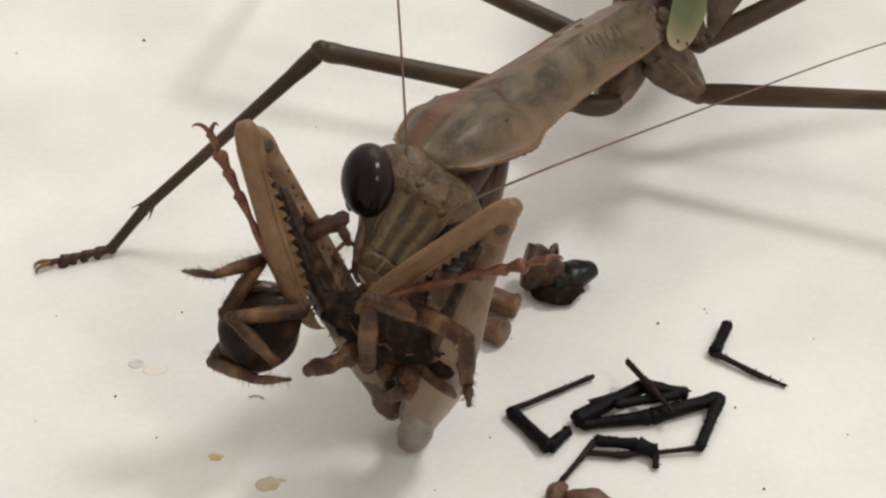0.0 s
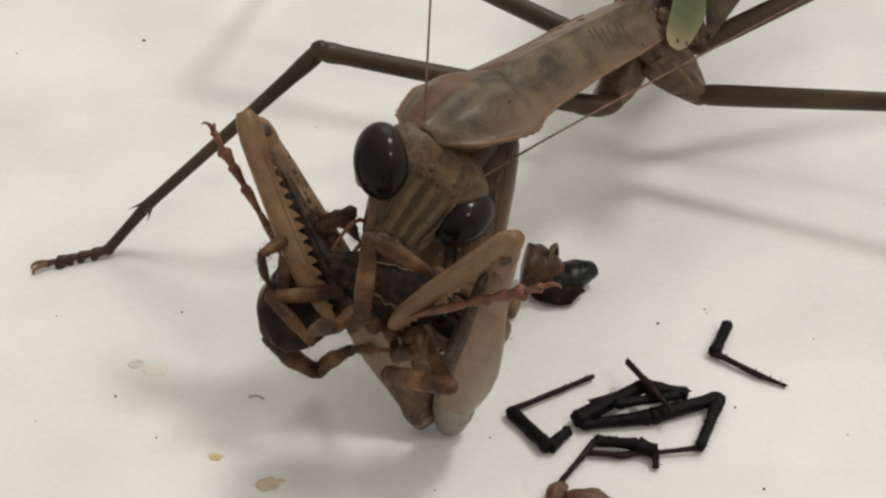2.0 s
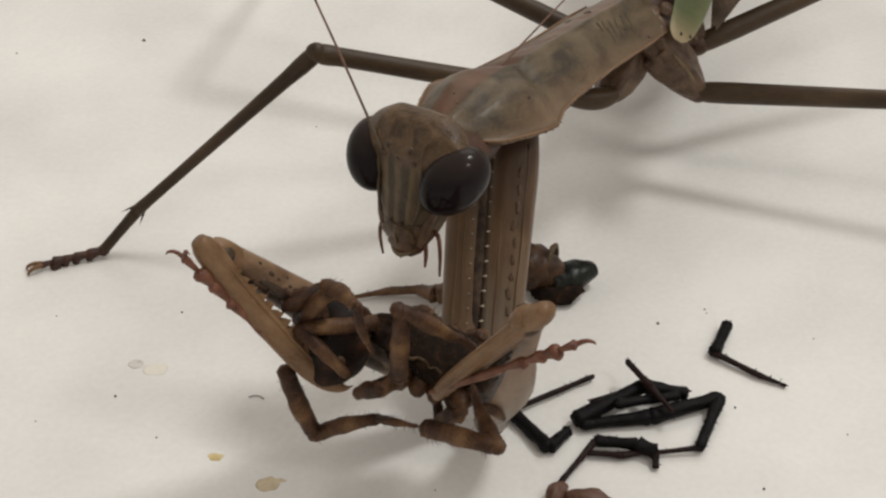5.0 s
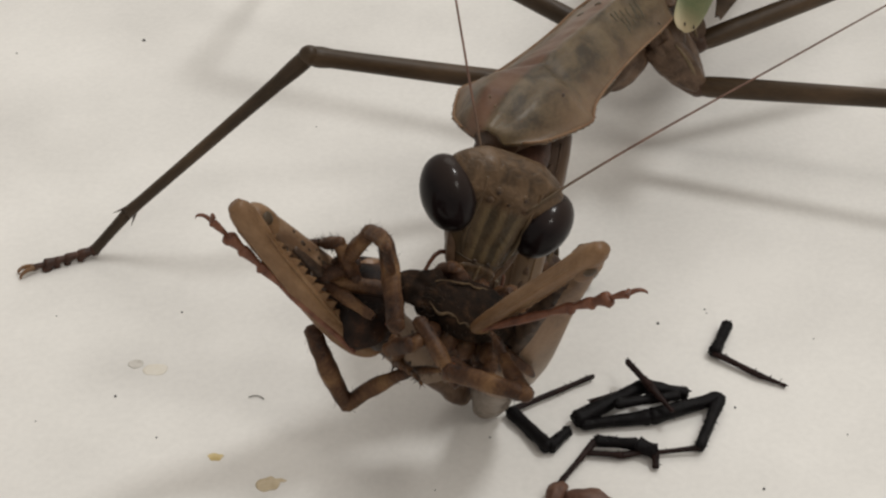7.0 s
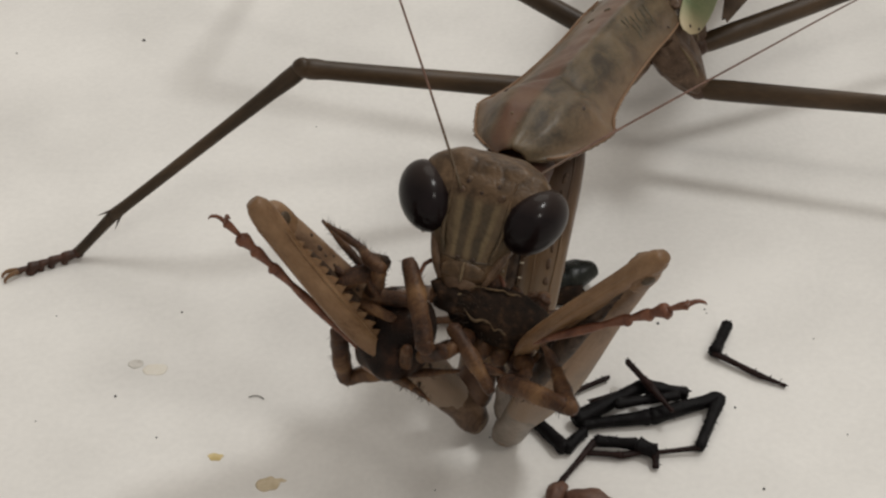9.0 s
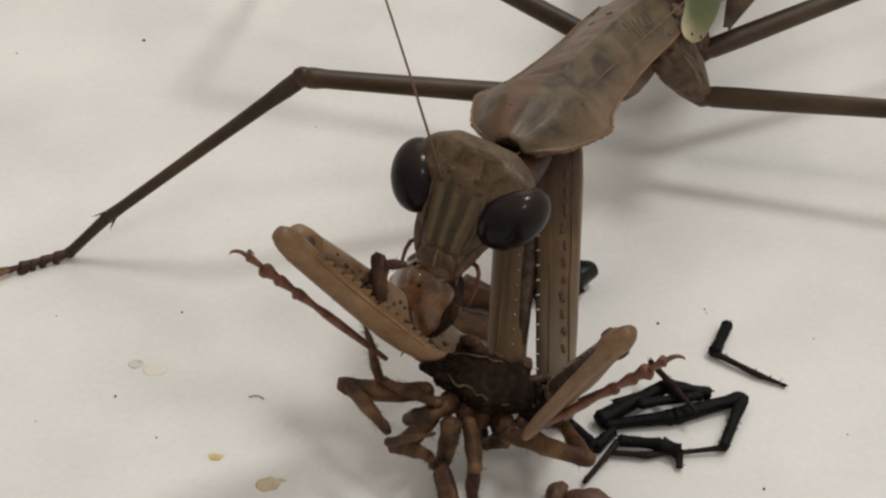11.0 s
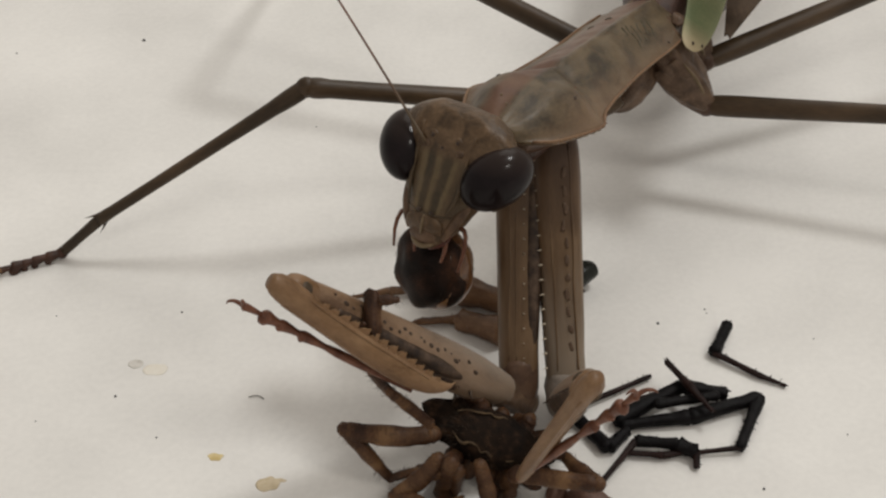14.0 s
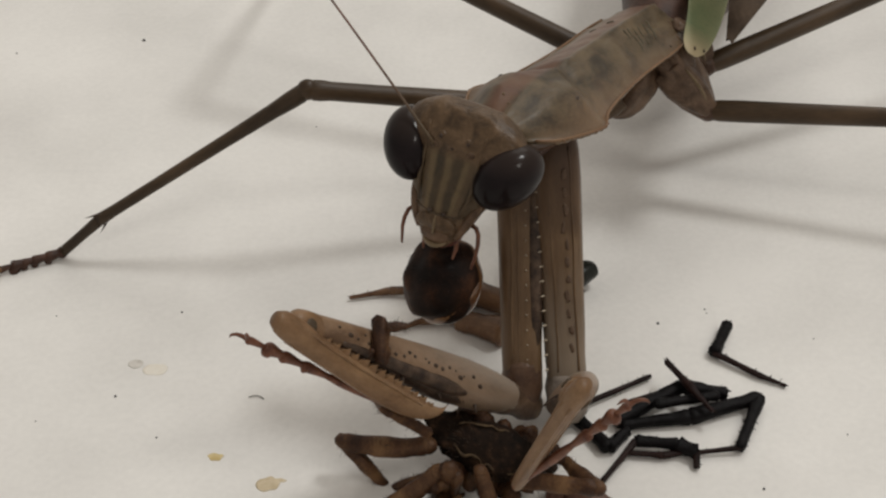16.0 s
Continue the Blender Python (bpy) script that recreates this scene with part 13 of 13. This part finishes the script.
    walk(MOVES["spider_e0"], [
        (0, aim(-5.89, -13.73, 10.52, -8.69, -4.16, 9.72, -0.354, -0.025, 0.935)),
        (0.2, aim(-5.65, -12.73, 10.09, -8.86, -3.26, 10.08, -0.327, -0.11, 0.939)),
        (0.35, aim(-5.37, -13.08, 10.7, -8.84, -3.71, 11.17, -0.308, -0.161, 0.938)),
        (0.5, aim(-5.23, -11.63, 9.79, -9.04, -2.47, 11.07, -0.275, -0.244, 0.93)),
        (0.7, aim(-5.19, -12.22, 10.15, -9.01, -2.99, 10.7, -0.302, -0.181, 0.936)),
        (1, aim(-5.18, -12.49, 10.17, -9.03, -3.27, 9.81, -0.336, -0.104, 0.936)),
        (1.2, aim(-5.38, -11.92, 9.69, -9.29, -2.73, 9.13, -0.342, -0.089, 0.935)),
        (1.5, aim(-5.6, -12.21, 9.93, -9.53, -3.07, 8.93, -0.358, -0.052, 0.932)),
        (1.8, aim(-5.36, -11.9, 10.3, -8.63, -2.65, 8.39, -0.396, 0.049, 0.917)),
        (2, aim(-5.34, -9.99, 9.13, -8.21, -0.7, 6.78, -0.413, 0.101, 0.905)),
        (2.2, aim(-5.27, -10.93, 9.78, -8.11, -1.59, 7.6, -0.409, 0.088, 0.908)),
        (2.5, aim(-5.37, -9.73, 8.57, -8.24, -0.31, 6.86, -0.397, 0.046, 0.917)),
        (3, aim(-6.02, -13.59, 7.93, -2.08, -6.03, 2.71, -0.2, 0.625, 0.755)),
        (3.5, aim(-6.01, -13.7, 8.03, -2.08, -6.85, 1.9, -0.156, 0.707, 0.69)),
        (4, aim(-6.86, -14.14, 6.61, -2.98, -6.64, 1.26, -0.196, 0.635, 0.747)),
        (4.2, aim(-5.01, -18.49, 7.3, -1.16, -11.18, 1.67, -0.184, 0.659, 0.73)),
        (5.25, aim(-4.82, -16.86, 8.08, -5.29, -6.89, 7.46, -0.197, 0.052, 0.979)),
        (6.3, aim(-4.7, -14.19, 7.97, -8.26, -8.24, 15.18, 0.152, -0.724, 0.672)),
        (6.5, aim(-3.8, -14.84, 8.7, -7.35, -8.98, 15.98, 0.156, -0.731, 0.664)),
        (7, aim(-4.04, -14.37, 10.04, -6.98, -13.87, 19.58, 0.382, -0.909, 0.165)),
        (7.5, aim(-3.78, -14.39, 10.05, -7.68, -17.73, 18.63, 0.521, -0.848, -0.094)),
        (8, aim(-3.45, -15.95, 10.73, -5.7, -19.24, 19.9, 0.54, -0.826, -0.164)),
        (8.5, aim(-3.53, -14.57, 9.52, -4.21, -18.51, 18.68, 0.554, -0.779, -0.294)),
        (9, aim(-3.38, -14.81, 9.72, -1.23, -18.01, 18.95, 0.536, -0.751, -0.385)),
        (9.2, aim(-3.26, -14.7, 9.35, -1.11, -17.87, 18.59, 0.537, -0.752, -0.383)),
        (10.25, aim(-0.77, -16.45, 6.41, 0.77, -25.29, 10.82, 0.548, -0.295, -0.782)),
        (10.775, aim(0.49, -17.31, 4.89, 2.01, -27.11, 3.55, 0.542, 0.196, -0.817)),
        (11.3, aim(1.76, -18.18, 3.38, 2.73, -25.59, -3.27, 0.772, 0.477, -0.419)),
        (11.5, aim(1.76, -18.25, 3.14, 2.73, -25.63, -3.54, 0.772, 0.479, -0.418)),
        (11.8, aim(1.76, -18.51, 2.84, 3.3, -25.91, -3.71, 0.767, 0.508, -0.393)),
        (12, aim(1.76, -18.68, 2.63, 3.71, -26.04, -3.85, 0.761, 0.53, -0.373)),
        (12.5, aim(1.76, -18.72, 2.58, 3.72, -26.09, -3.89, 0.761, 0.53, -0.373)),
        (12.75, aim(1.76, -18.74, 2.55, 3.73, -26.11, -3.91, 0.761, 0.531, -0.373)),
        (13, aim(1.76, -18.76, 2.53, 3.75, -25.57, -4.52, 0.752, 0.568, -0.336)),
        (13.5, aim(1.76, -18.81, 2.48, 3.76, -25.16, -4.98, 0.744, 0.594, -0.306)),
        (14, aim(1.76, -18.85, 2.43, 3.78, -24.89, -5.28, 0.739, 0.611, -0.285)),
        (14.5, aim(1.76, -18.89, 2.38, 3.78, -24.66, -5.54, 0.734, 0.624, -0.267)),
        (15, aim(1.76, -18.94, 2.32, 3.84, -24.59, -5.66, 0.732, 0.632, -0.256)),
        (16, aim(1.76, -19.02, 2.22, 3.98, -24.57, -5.79, 0.728, 0.641, -0.243)),
    ])
    walk(MOVES["spider_e1"], [
        (0, aim(-6.56, -11.43, 10.33, 1.91, -16.01, 7.63, -0.152, -0.696, 0.702)),
        (0.2, aim(-6.42, -10.46, 10.09, 1.91, -15.67, 8.24, -0.243, -0.644, 0.726)),
        (0.35, aim(-6.2, -10.83, 10.81, 1.87, -16.65, 9.82, -0.331, -0.585, 0.74)),
        (0.5, aim(-6.14, -9.43, 10.1, 1.78, -15.51, 9.56, -0.374, -0.554, 0.744)),
        (0.7, aim(-6.11, -10.01, 10.28, 2.11, -15.69, 9.9, -0.357, -0.565, 0.744)),
        (1, aim(-6.1, -10.28, 10.08, 2.63, -15.13, 9.65, -0.297, -0.601, 0.742)),
        (1.2, aim(-6.32, -9.72, 9.56, 2.45, -14.48, 8.99, -0.283, -0.608, 0.742)),
        (1.5, aim(-6.54, -10.02, 9.69, 2.24, -14.78, 9.23, -0.289, -0.605, 0.742)),
        (1.8, aim(-6.15, -9.68, 9.84, 2.2, -15.14, 10.55, -0.411, -0.533, 0.739)),
        (2, aim(-6.03, -7.76, 8.57, 2.16, -13.37, 9.78, -0.455, -0.504, 0.734)),
        (2.2, aim(-5.95, -8.69, 9.26, 1.81, -14.99, 9.66, -0.451, -0.508, 0.734)),
        (2.5, aim(-6.06, -7.47, 8.16, 1.24, -14.16, 6.8, -0.387, -0.57, 0.725)),
        (2.75, aim(-5.57, -9.62, 7.42, -2.75, -17.76, 2.34, -0.383, -0.58, 0.718)),
        (3, aim(-5.07, -11.77, 6.68, -7.76, -18.43, -0.29, -0.393, -0.584, 0.71)),
        (3.5, aim(-5.07, -12.06, 6.56, -7.75, -18.74, -0.38, -0.392, -0.582, 0.712)),
        (4, aim(-5.93, -12.34, 5.32, -9.73, -18.92, -1.18, -0.367, -0.538, 0.759)),
        (4.2, aim(-4.09, -16.74, 5.95, -7.87, -23.46, -0.4, -0.36, -0.525, 0.771)),
        (5.25, aim(-4.93, -14.47, 7.93, -10.8, -12.2, 0.16, -0.763, -0.476, 0.437)),
        (5.775, aim(-5.24, -13.62, 8.82, -13.61, -9.18, 5.61, -0.546, -0.63, 0.552)),
        (6.3, aim(-5.55, -12.76, 9.7, -13.76, -7.56, 12.08, -0.419, -0.83, 0.368)),
        (6.5, aim(-4.65, -13.43, 10.45, -12.73, -7.79, 12.17, -0.474, -0.794, 0.38)),
        (7, aim(-4.75, -14.25, 12.33, -10.15, -7.79, 6.94, -0.816, -0.559, 0.148)),
        (7.5, aim(-4.72, -15.19, 12.11, -7.68, -5.97, 9.62, -0.955, -0.287, 0.074)),
        (8, aim(-3.99, -16.74, 12.93, -6.86, -8.52, 8.02, -0.955, -0.288, 0.075)),
        (8.5, aim(-3.69, -15.52, 11.72, -10.45, -8.2, 10.75, -0.737, -0.664, 0.128)),
        (9, aim(-2.86, -15.58, 11.93, -8.24, -7.15, 12.18, -0.834, -0.535, 0.134)),
        (9.2, aim(-2.74, -15.46, 11.57, -8.19, -7.08, 11.87, -0.829, -0.544, 0.134)),
        (10.25, aim(-0.4, -18.57, 7.47, -3.06, -14.02, -1.03, -0.875, -0.484, 0.014)),
        (10.775, aim(0.8, -19.26, 4.63, -0.86, -21.18, -5.05, -0.859, -0.453, 0.237)),
        (11.3, aim(1.99, -19.96, 1.78, 2.07, -27.49, -4.79, -0.936, -0.236, 0.26)),
        (11.5, aim(1.99, -20.02, 1.54, 2.11, -27.86, -4.67, -0.937, -0.226, 0.268)),
        (11.8, aim(2.13, -20.29, 1.27, 1.4, -28.53, -4.34, -0.934, -0.141, 0.328)),
        (12, aim(2.23, -20.45, 1.07, 0.38, -28.49, -4.58, -0.92, -0.06, 0.387)),
        (12.5, aim(2.23, -20.49, 1.03, 0.27, -28.63, -4.43, -0.917, -0.045, 0.397)),
        (12.75, aim(2.23, -20.51, 1, 0.2, -28.7, -4.37, -0.915, -0.037, 0.403)),
        (13, aim(2.24, -20.39, 0.84, 0.12, -29.3, -3.19, -0.903, 0.021, 0.43)),
        (13.5, aim(2.24, -20.33, 0.69, 0.06, -29.79, -1.74, -0.889, 0.09, 0.449)),
        (14, aim(2.24, -20.3, 0.58, 0.11, -29.98, -0.76, -0.881, 0.131, 0.455)),
        (14.5, aim(2.24, -20.27, 0.48, 0.17, -30.05, 0.18, -0.873, 0.171, 0.456)),
        (15, aim(2.26, -20.3, 0.4, 0.41, -30.11, 0.93, -0.87, 0.188, 0.455)),
        (16, aim(2.29, -20.35, 0.3, 0.33, -30.04, 1.81, -0.86, 0.244, 0.448)),
    ])
    walk(MOVES["spider_e2"], [
        (0, aim(-5.21, -12.17, 9.9, -2.24, -20.88, 13.8, -0.69, 0.087, 0.719)),
        (0.2, aim(-5.09, -11.29, 9.79, -2.03, -20.31, 12.84, -0.67, 0.024, 0.742)),
        (0.35, aim(-4.91, -11.76, 10.65, -1.86, -20.96, 13.11, -0.657, -0.016, 0.754)),
        (0.5, aim(-4.88, -10.4, 10.01, -1.71, -19.76, 11.6, -0.636, -0.084, 0.767)),
        (0.7, aim(-4.79, -10.92, 10.22, -1.65, -20.14, 12.46, -0.652, -0.038, 0.757)),
        (1, aim(-4.71, -11.05, 10.01, -1.58, -20.01, 13.18, -0.676, 0.025, 0.737)),
        (1.2, aim(-4.92, -10.48, 9.47, -1.5, -19.46, 12.23, -0.66, -0.02, 0.751)),
        (1.5, aim(-5.14, -10.78, 9.62, -1.32, -19.75, 11.83, -0.635, -0.081, 0.768)),
        (1.8, aim(-4.81, -10.55, 9.95, -1.01, -19.54, 12.16, -0.636, -0.08, 0.768)),
        (2, aim(-4.72, -8.66, 8.76, -0.86, -17.65, 10.8, -0.629, -0.095, 0.771)),
        (2.2, aim(-4.71, -9.7, 9.32, -1.14, -18.61, 12.12, -0.658, -0.027, 0.752)),
        (2.5, aim(-4.89, -8.54, 7.94, -1.64, -17.27, 11.58, -0.688, 0.046, 0.724)),
        (3, aim(-5.5, -12.84, 5.56, -4.28, -22.73, 4.72, -0.677, -0.146, 0.721)),
        (3.5, aim(-5.49, -13.12, 5.45, -4.19, -22.98, 6.49, -0.7, -0.017, 0.714)),
        (4, aim(-6.54, -13.39, 4.28, -4.9, -22.98, 6.6, -0.713, 0.047, 0.7)),
        (4.2, aim(-4.69, -17.81, 4.93, -3.09, -27.15, 8.13, -0.725, 0.109, 0.68)),
        (5.25, aim(-5.87, -14.1, 6.69, -8.87, -22.2, 11.73, -0.662, 0.557, 0.502)),
        (6.3, aim(-6.87, -11.93, 10.08, -15.03, -16.08, 14.1, -0.285, 0.894, 0.345)),
        (6.5, aim(-5.94, -12.53, 10.72, -14.07, -16.74, 14.75, -0.29, 0.892, 0.348)),
        (7, aim(-5.61, -13.22, 11.47, -12.94, -19.18, 14.74, -0.451, 0.786, 0.424)),
        (7.5, aim(-5.19, -13.72, 11.71, -10.99, -14.39, 19.83, -0.156, 0.987, -0.03)),
        (8, aim(-4.45, -15.42, 12.14, -11.99, -13.17, 18.32, 0.091, 0.966, -0.241)),
        (8.5, aim(-4.77, -14.35, 11.56, -13.59, -12.31, 15.83, 0.103, 0.964, -0.247)),
        (9, aim(-3.72, -14.23, 11.97, -11.95, -11.08, 16.7, 0.188, 0.936, -0.297)),
        (9.2, aim(-3.62, -14.12, 11.62, -11.75, -11.61, 16.86, 0.128, 0.957, -0.259)),
        (9.725, aim(-2.22, -15.98, 8.86, -9.14, -18.41, 15.66, -0.248, 0.964, 0.091)),
        (10.25, aim(-0.83, -17.84, 6.11, -4.57, -24.52, 12.55, -0.368, 0.744, 0.558)),
        (10.775, aim(0.59, -19.5, 3.42, 0.18, -29.28, 5.49, -0.489, 0.2, 0.849)),
        (11.3, aim(2, -21.16, 0.73, 5.1, -30.14, -2.39, -0.244, -0.393, 0.887)),
        (11.5, aim(2.01, -21.28, 0.54, 5.17, -30.74, -0.15, -0.327, -0.177, 0.928)),
        (11.8, aim(2.01, -21.61, 0.37, 6.99, -30.22, 1.35, -0.368, -0.108, 0.924)),
        (12, aim(1.93, -21.73, 0.17, 5.68, -30.48, 3.23, -0.471, 0.104, 0.876)),
        (12.5, aim(1.92, -21.79, 0.15, 5.41, -30.58, 3.39, -0.481, 0.128, 0.868)),
        (12.75, aim(1.91, -21.82, 0.14, 5.29, -30.61, 3.49, -0.486, 0.142, 0.862)),
        (13, aim(1.9, -21.82, 0.19, 4.65, -30.75, 3.76, -0.5, 0.184, 0.846)),
        (13.5, aim(1.89, -21.85, 0.3, 4.03, -30.98, 3.78, -0.504, 0.202, 0.84)),
        (14, aim(1.9, -21.85, 0.36, 3.92, -31.08, 3.63, -0.501, 0.189, 0.844)),
        (14.5, aim(1.91, -21.84, 0.43, 3.89, -31.2, 3.34, -0.495, 0.161, 0.854)),
        (15, aim(1.96, -21.87, 0.49, 3.73, -31.52, 2.4, -0.483, 0.085, 0.872)),
        (16, aim(1.98, -21.9, 0.54, 3.57, -31.58, 2.48, -0.485, 0.095, 0.87)),
    ])
    walk(MOVES["scrap"], [
        (0, aim(-5.32, -13.11, 12.39, 4.68, -13.11, 12.39, 0, -0.766, 0.643)),
        (0.2, aim(-5.18, -12.16, 11.76, 4.82, -12.16, 11.76, 0, -0.766, 0.643)),
        (0.35, aim(-4.99, -12.57, 12.2, 5.01, -12.57, 12.2, 0, -0.766, 0.643)),
        (0.5, aim(-4.92, -11.32, 11.28, 5.08, -11.32, 11.28, 0, -0.766, 0.643)),
        (0.7, aim(-4.88, -11.95, 11.66, 5.12, -11.95, 11.66, 0, -0.766, 0.643)),
        (1, aim(-4.87, -12.18, 11.64, 5.13, -12.18, 11.64, 0, -0.766, 0.643)),
        (1.2, aim(-5.23, -11.74, 11, 4.77, -11.74, 11, 0, -0.766, 0.643)),
        (1.5, aim(-5.68, -12.26, 11.02, 4.32, -12.26, 11.02, 0, -0.766, 0.643)),
        (1.8, aim(-5.29, -11.97, 11.39, 4.71, -11.97, 11.39, 0, -0.766, 0.643)),
        (2, aim(-5.15, -10.02, 10.23, 4.85, -10.02, 10.23, 0, -0.766, 0.643)),
        (2.2, aim(-5.29, -11.01, 11.03, 4.71, -11.01, 11.03, 0, -0.766, 0.643)),
        (2.5, aim(-5.74, -9.58, 9.87, 4.26, -9.58, 9.87, 0, -0.766, 0.643)),
        (3, aim(-7.53, -12.57, 10.93, 2.47, -12.57, 10.93, 0, -0.766, 0.643)),
        (3.5, aim(-8.05, -13.08, 10.49, 1.95, -13.08, 10.49, 0, -0.766, 0.643)),
        (4, aim(-8.63, -13.1, 9.63, 1.37, -13.1, 9.63, 0, -0.766, 0.643)),
        (4.2, aim(-6.74, -17.09, 10.38, 3.26, -17.09, 10.38, 0, -0.766, 0.643)),
        (5.25, aim(-6.27, -15.96, 10.91, 3.73, -15.96, 10.91, 0, -0.766, 0.643)),
        (6.3, aim(-5.85, -14.2, 10.93, 4.15, -14.2, 10.93, 0, -0.766, 0.643)),
        (6.5, aim(-5.06, -14.3, 11.02, 4.94, -14.3, 11.02, 0, -0.766, 0.643)),
        (7, aim(-4.81, -14.31, 10.67, 5.19, -14.31, 10.67, 0, -0.766, 0.643)),
        (7.5, aim(-4.53, -14.71, 10.68, 5.47, -14.71, 10.68, 0, -0.766, 0.643)),
        (8, aim(-4.19, -15.97, 11.43, 5.81, -15.97, 11.43, 0, -0.766, 0.643)),
        (8.5, aim(-4.15, -14.64, 10.45, 5.85, -14.64, 10.45, 0, -0.766, 0.643)),
        (9, aim(-3.98, -15.17, 11.08, 6.02, -15.17, 11.08, 0, -0.766, 0.643)),
        (9.2, aim(-3.89, -15.08, 11.01, 6.11, -15.08, 11.01, 0, -0.766, 0.643)),
        (10.25, aim(-3.38, -15.33, 11.31, 4.03, -11.01, 16.45, 0, -0.766, 0.643)),
        (11.3, aim(-2.83, -15.49, 11.21, 0.78, -9.5, 18.35, 0, -0.766, 0.643)),
        (11.5, aim(-2.87, -16.15, 10.94, 0.74, -10.16, 18.08, 0, -0.766, 0.643)),
        (11.8, aim(-3.5, -10.46, 11.72, 0.11, -4.47, 18.86, 0, -0.766, 0.643)),
        (12, aim(-3.42, -14.48, 11.54, 0.19, -8.49, 18.68, 0, -0.766, 0.643)),
        (12.5, aim(-3.41, -15.12, 11.14, 0.2, -9.13, 18.28, 0, -0.766, 0.643)),
        (12.75, aim(-3.34, -15.66, 10.89, 0.27, -9.67, 18.03, 0, -0.766, 0.643)),
        (13, aim(-3.26, -16.16, 10.61, 0.35, -10.17, 17.75, 0, -0.766, 0.643)),
        (13.5, aim(-3.26, -16.56, 10.44, 0.35, -10.57, 17.58, 0, -0.766, 0.643)),
        (14, aim(-3.18, -16.81, 10.32, 0.43, -10.82, 17.46, 0, -0.766, 0.643)),
        (14.5, aim(-3.07, -17.03, 10.35, 0.54, -11.04, 17.49, 0, -0.766, 0.643)),
        (15, aim(-2.98, -17.32, 10.27, 0.63, -11.33, 17.41, 0, -0.766, 0.643)),
        (15.5, aim(-2.91, -17.6, 9.91, 0.7, -11.61, 17.05, 0, -0.766, 0.643)),
        (16, aim(-2.8, -17.89, 9.68, 0.81, -11.9, 16.82, 0, -0.766, 0.643)),
    ])
    walk(MOVES["pile"], [
        (0, aim(0, 0, 0, 10, 0, 0, 0, 0, 1)),
        (9, aim(0, 0, 0, 10, 0, 0, 0, 0, 1)),
        (9.2, aim(0.12, 0, 0, 10.12, 0, 0, 0, 0, 1)),
        (10.25, aim(0.73, 0, 0, 10.73, 0, 0, 0, 0, 1)),
        (11.3, aim(1.34, 0, 0, 11.34, 0, 0, 0, 0, 1)),
        (11.5, aim(1.46, 0, 0, 11.46, 0, 0, 0, 0, 1)),
        (11.8, aim(1.78, 0, 0, 11.78, 0, 0, 0, 0, 1)),
        (12, aim(2, 0, 0, 12, 0, 0, 0, 0, 1)),
        (16, aim(2, 0, 0, 12, 0, 0, 0, 0, 1)),
    ])
    walk(MOVES["pile_first"], [
        (0, aim(0, 0, 0, 10, 0, 0, 0, 0, 1)),
        (7.5, aim(0, 0, 0, 10, 0, 0, 0, 0, 1)),
        (8, aim(0.35, 0.08, 0, 10.35, 0.08, 0, 0, 0, 1)),
        (8.5, aim(0.79, -0.08, 0, 10.79, -0.08, 0, 0, 0, 1)),
        (9, aim(0.79, -0.08, 0, 10.79, -0.08, 0, 0, 0, 1)),
        (9.2, aim(0.94, -0.07, 0, 10.94, -0.07, 0, 0, 0, 1)),
        (10.25, aim(1.71, -0.04, 0, 11.71, -0.04, 0, 0, 0, 1)),
        (11.3, aim(2.48, -0.01, 0, 12.48, -0.01, 0, 0, 0, 1)),
        (11.5, aim(2.63, 0, 0, 12.63, 0, 0, 0, 0, 1)),
        (11.8, aim(2.82, 0, 0, 12.82, 0, 0, 0, 0, 1)),
        (12, aim(2.94, 0, 0, 12.94, 0, 0, 0, 0, 1)),
        (16, aim(2.94, 0, 0, 12.94, 0, 0, 0, 0, 1)),
    ])


motions()
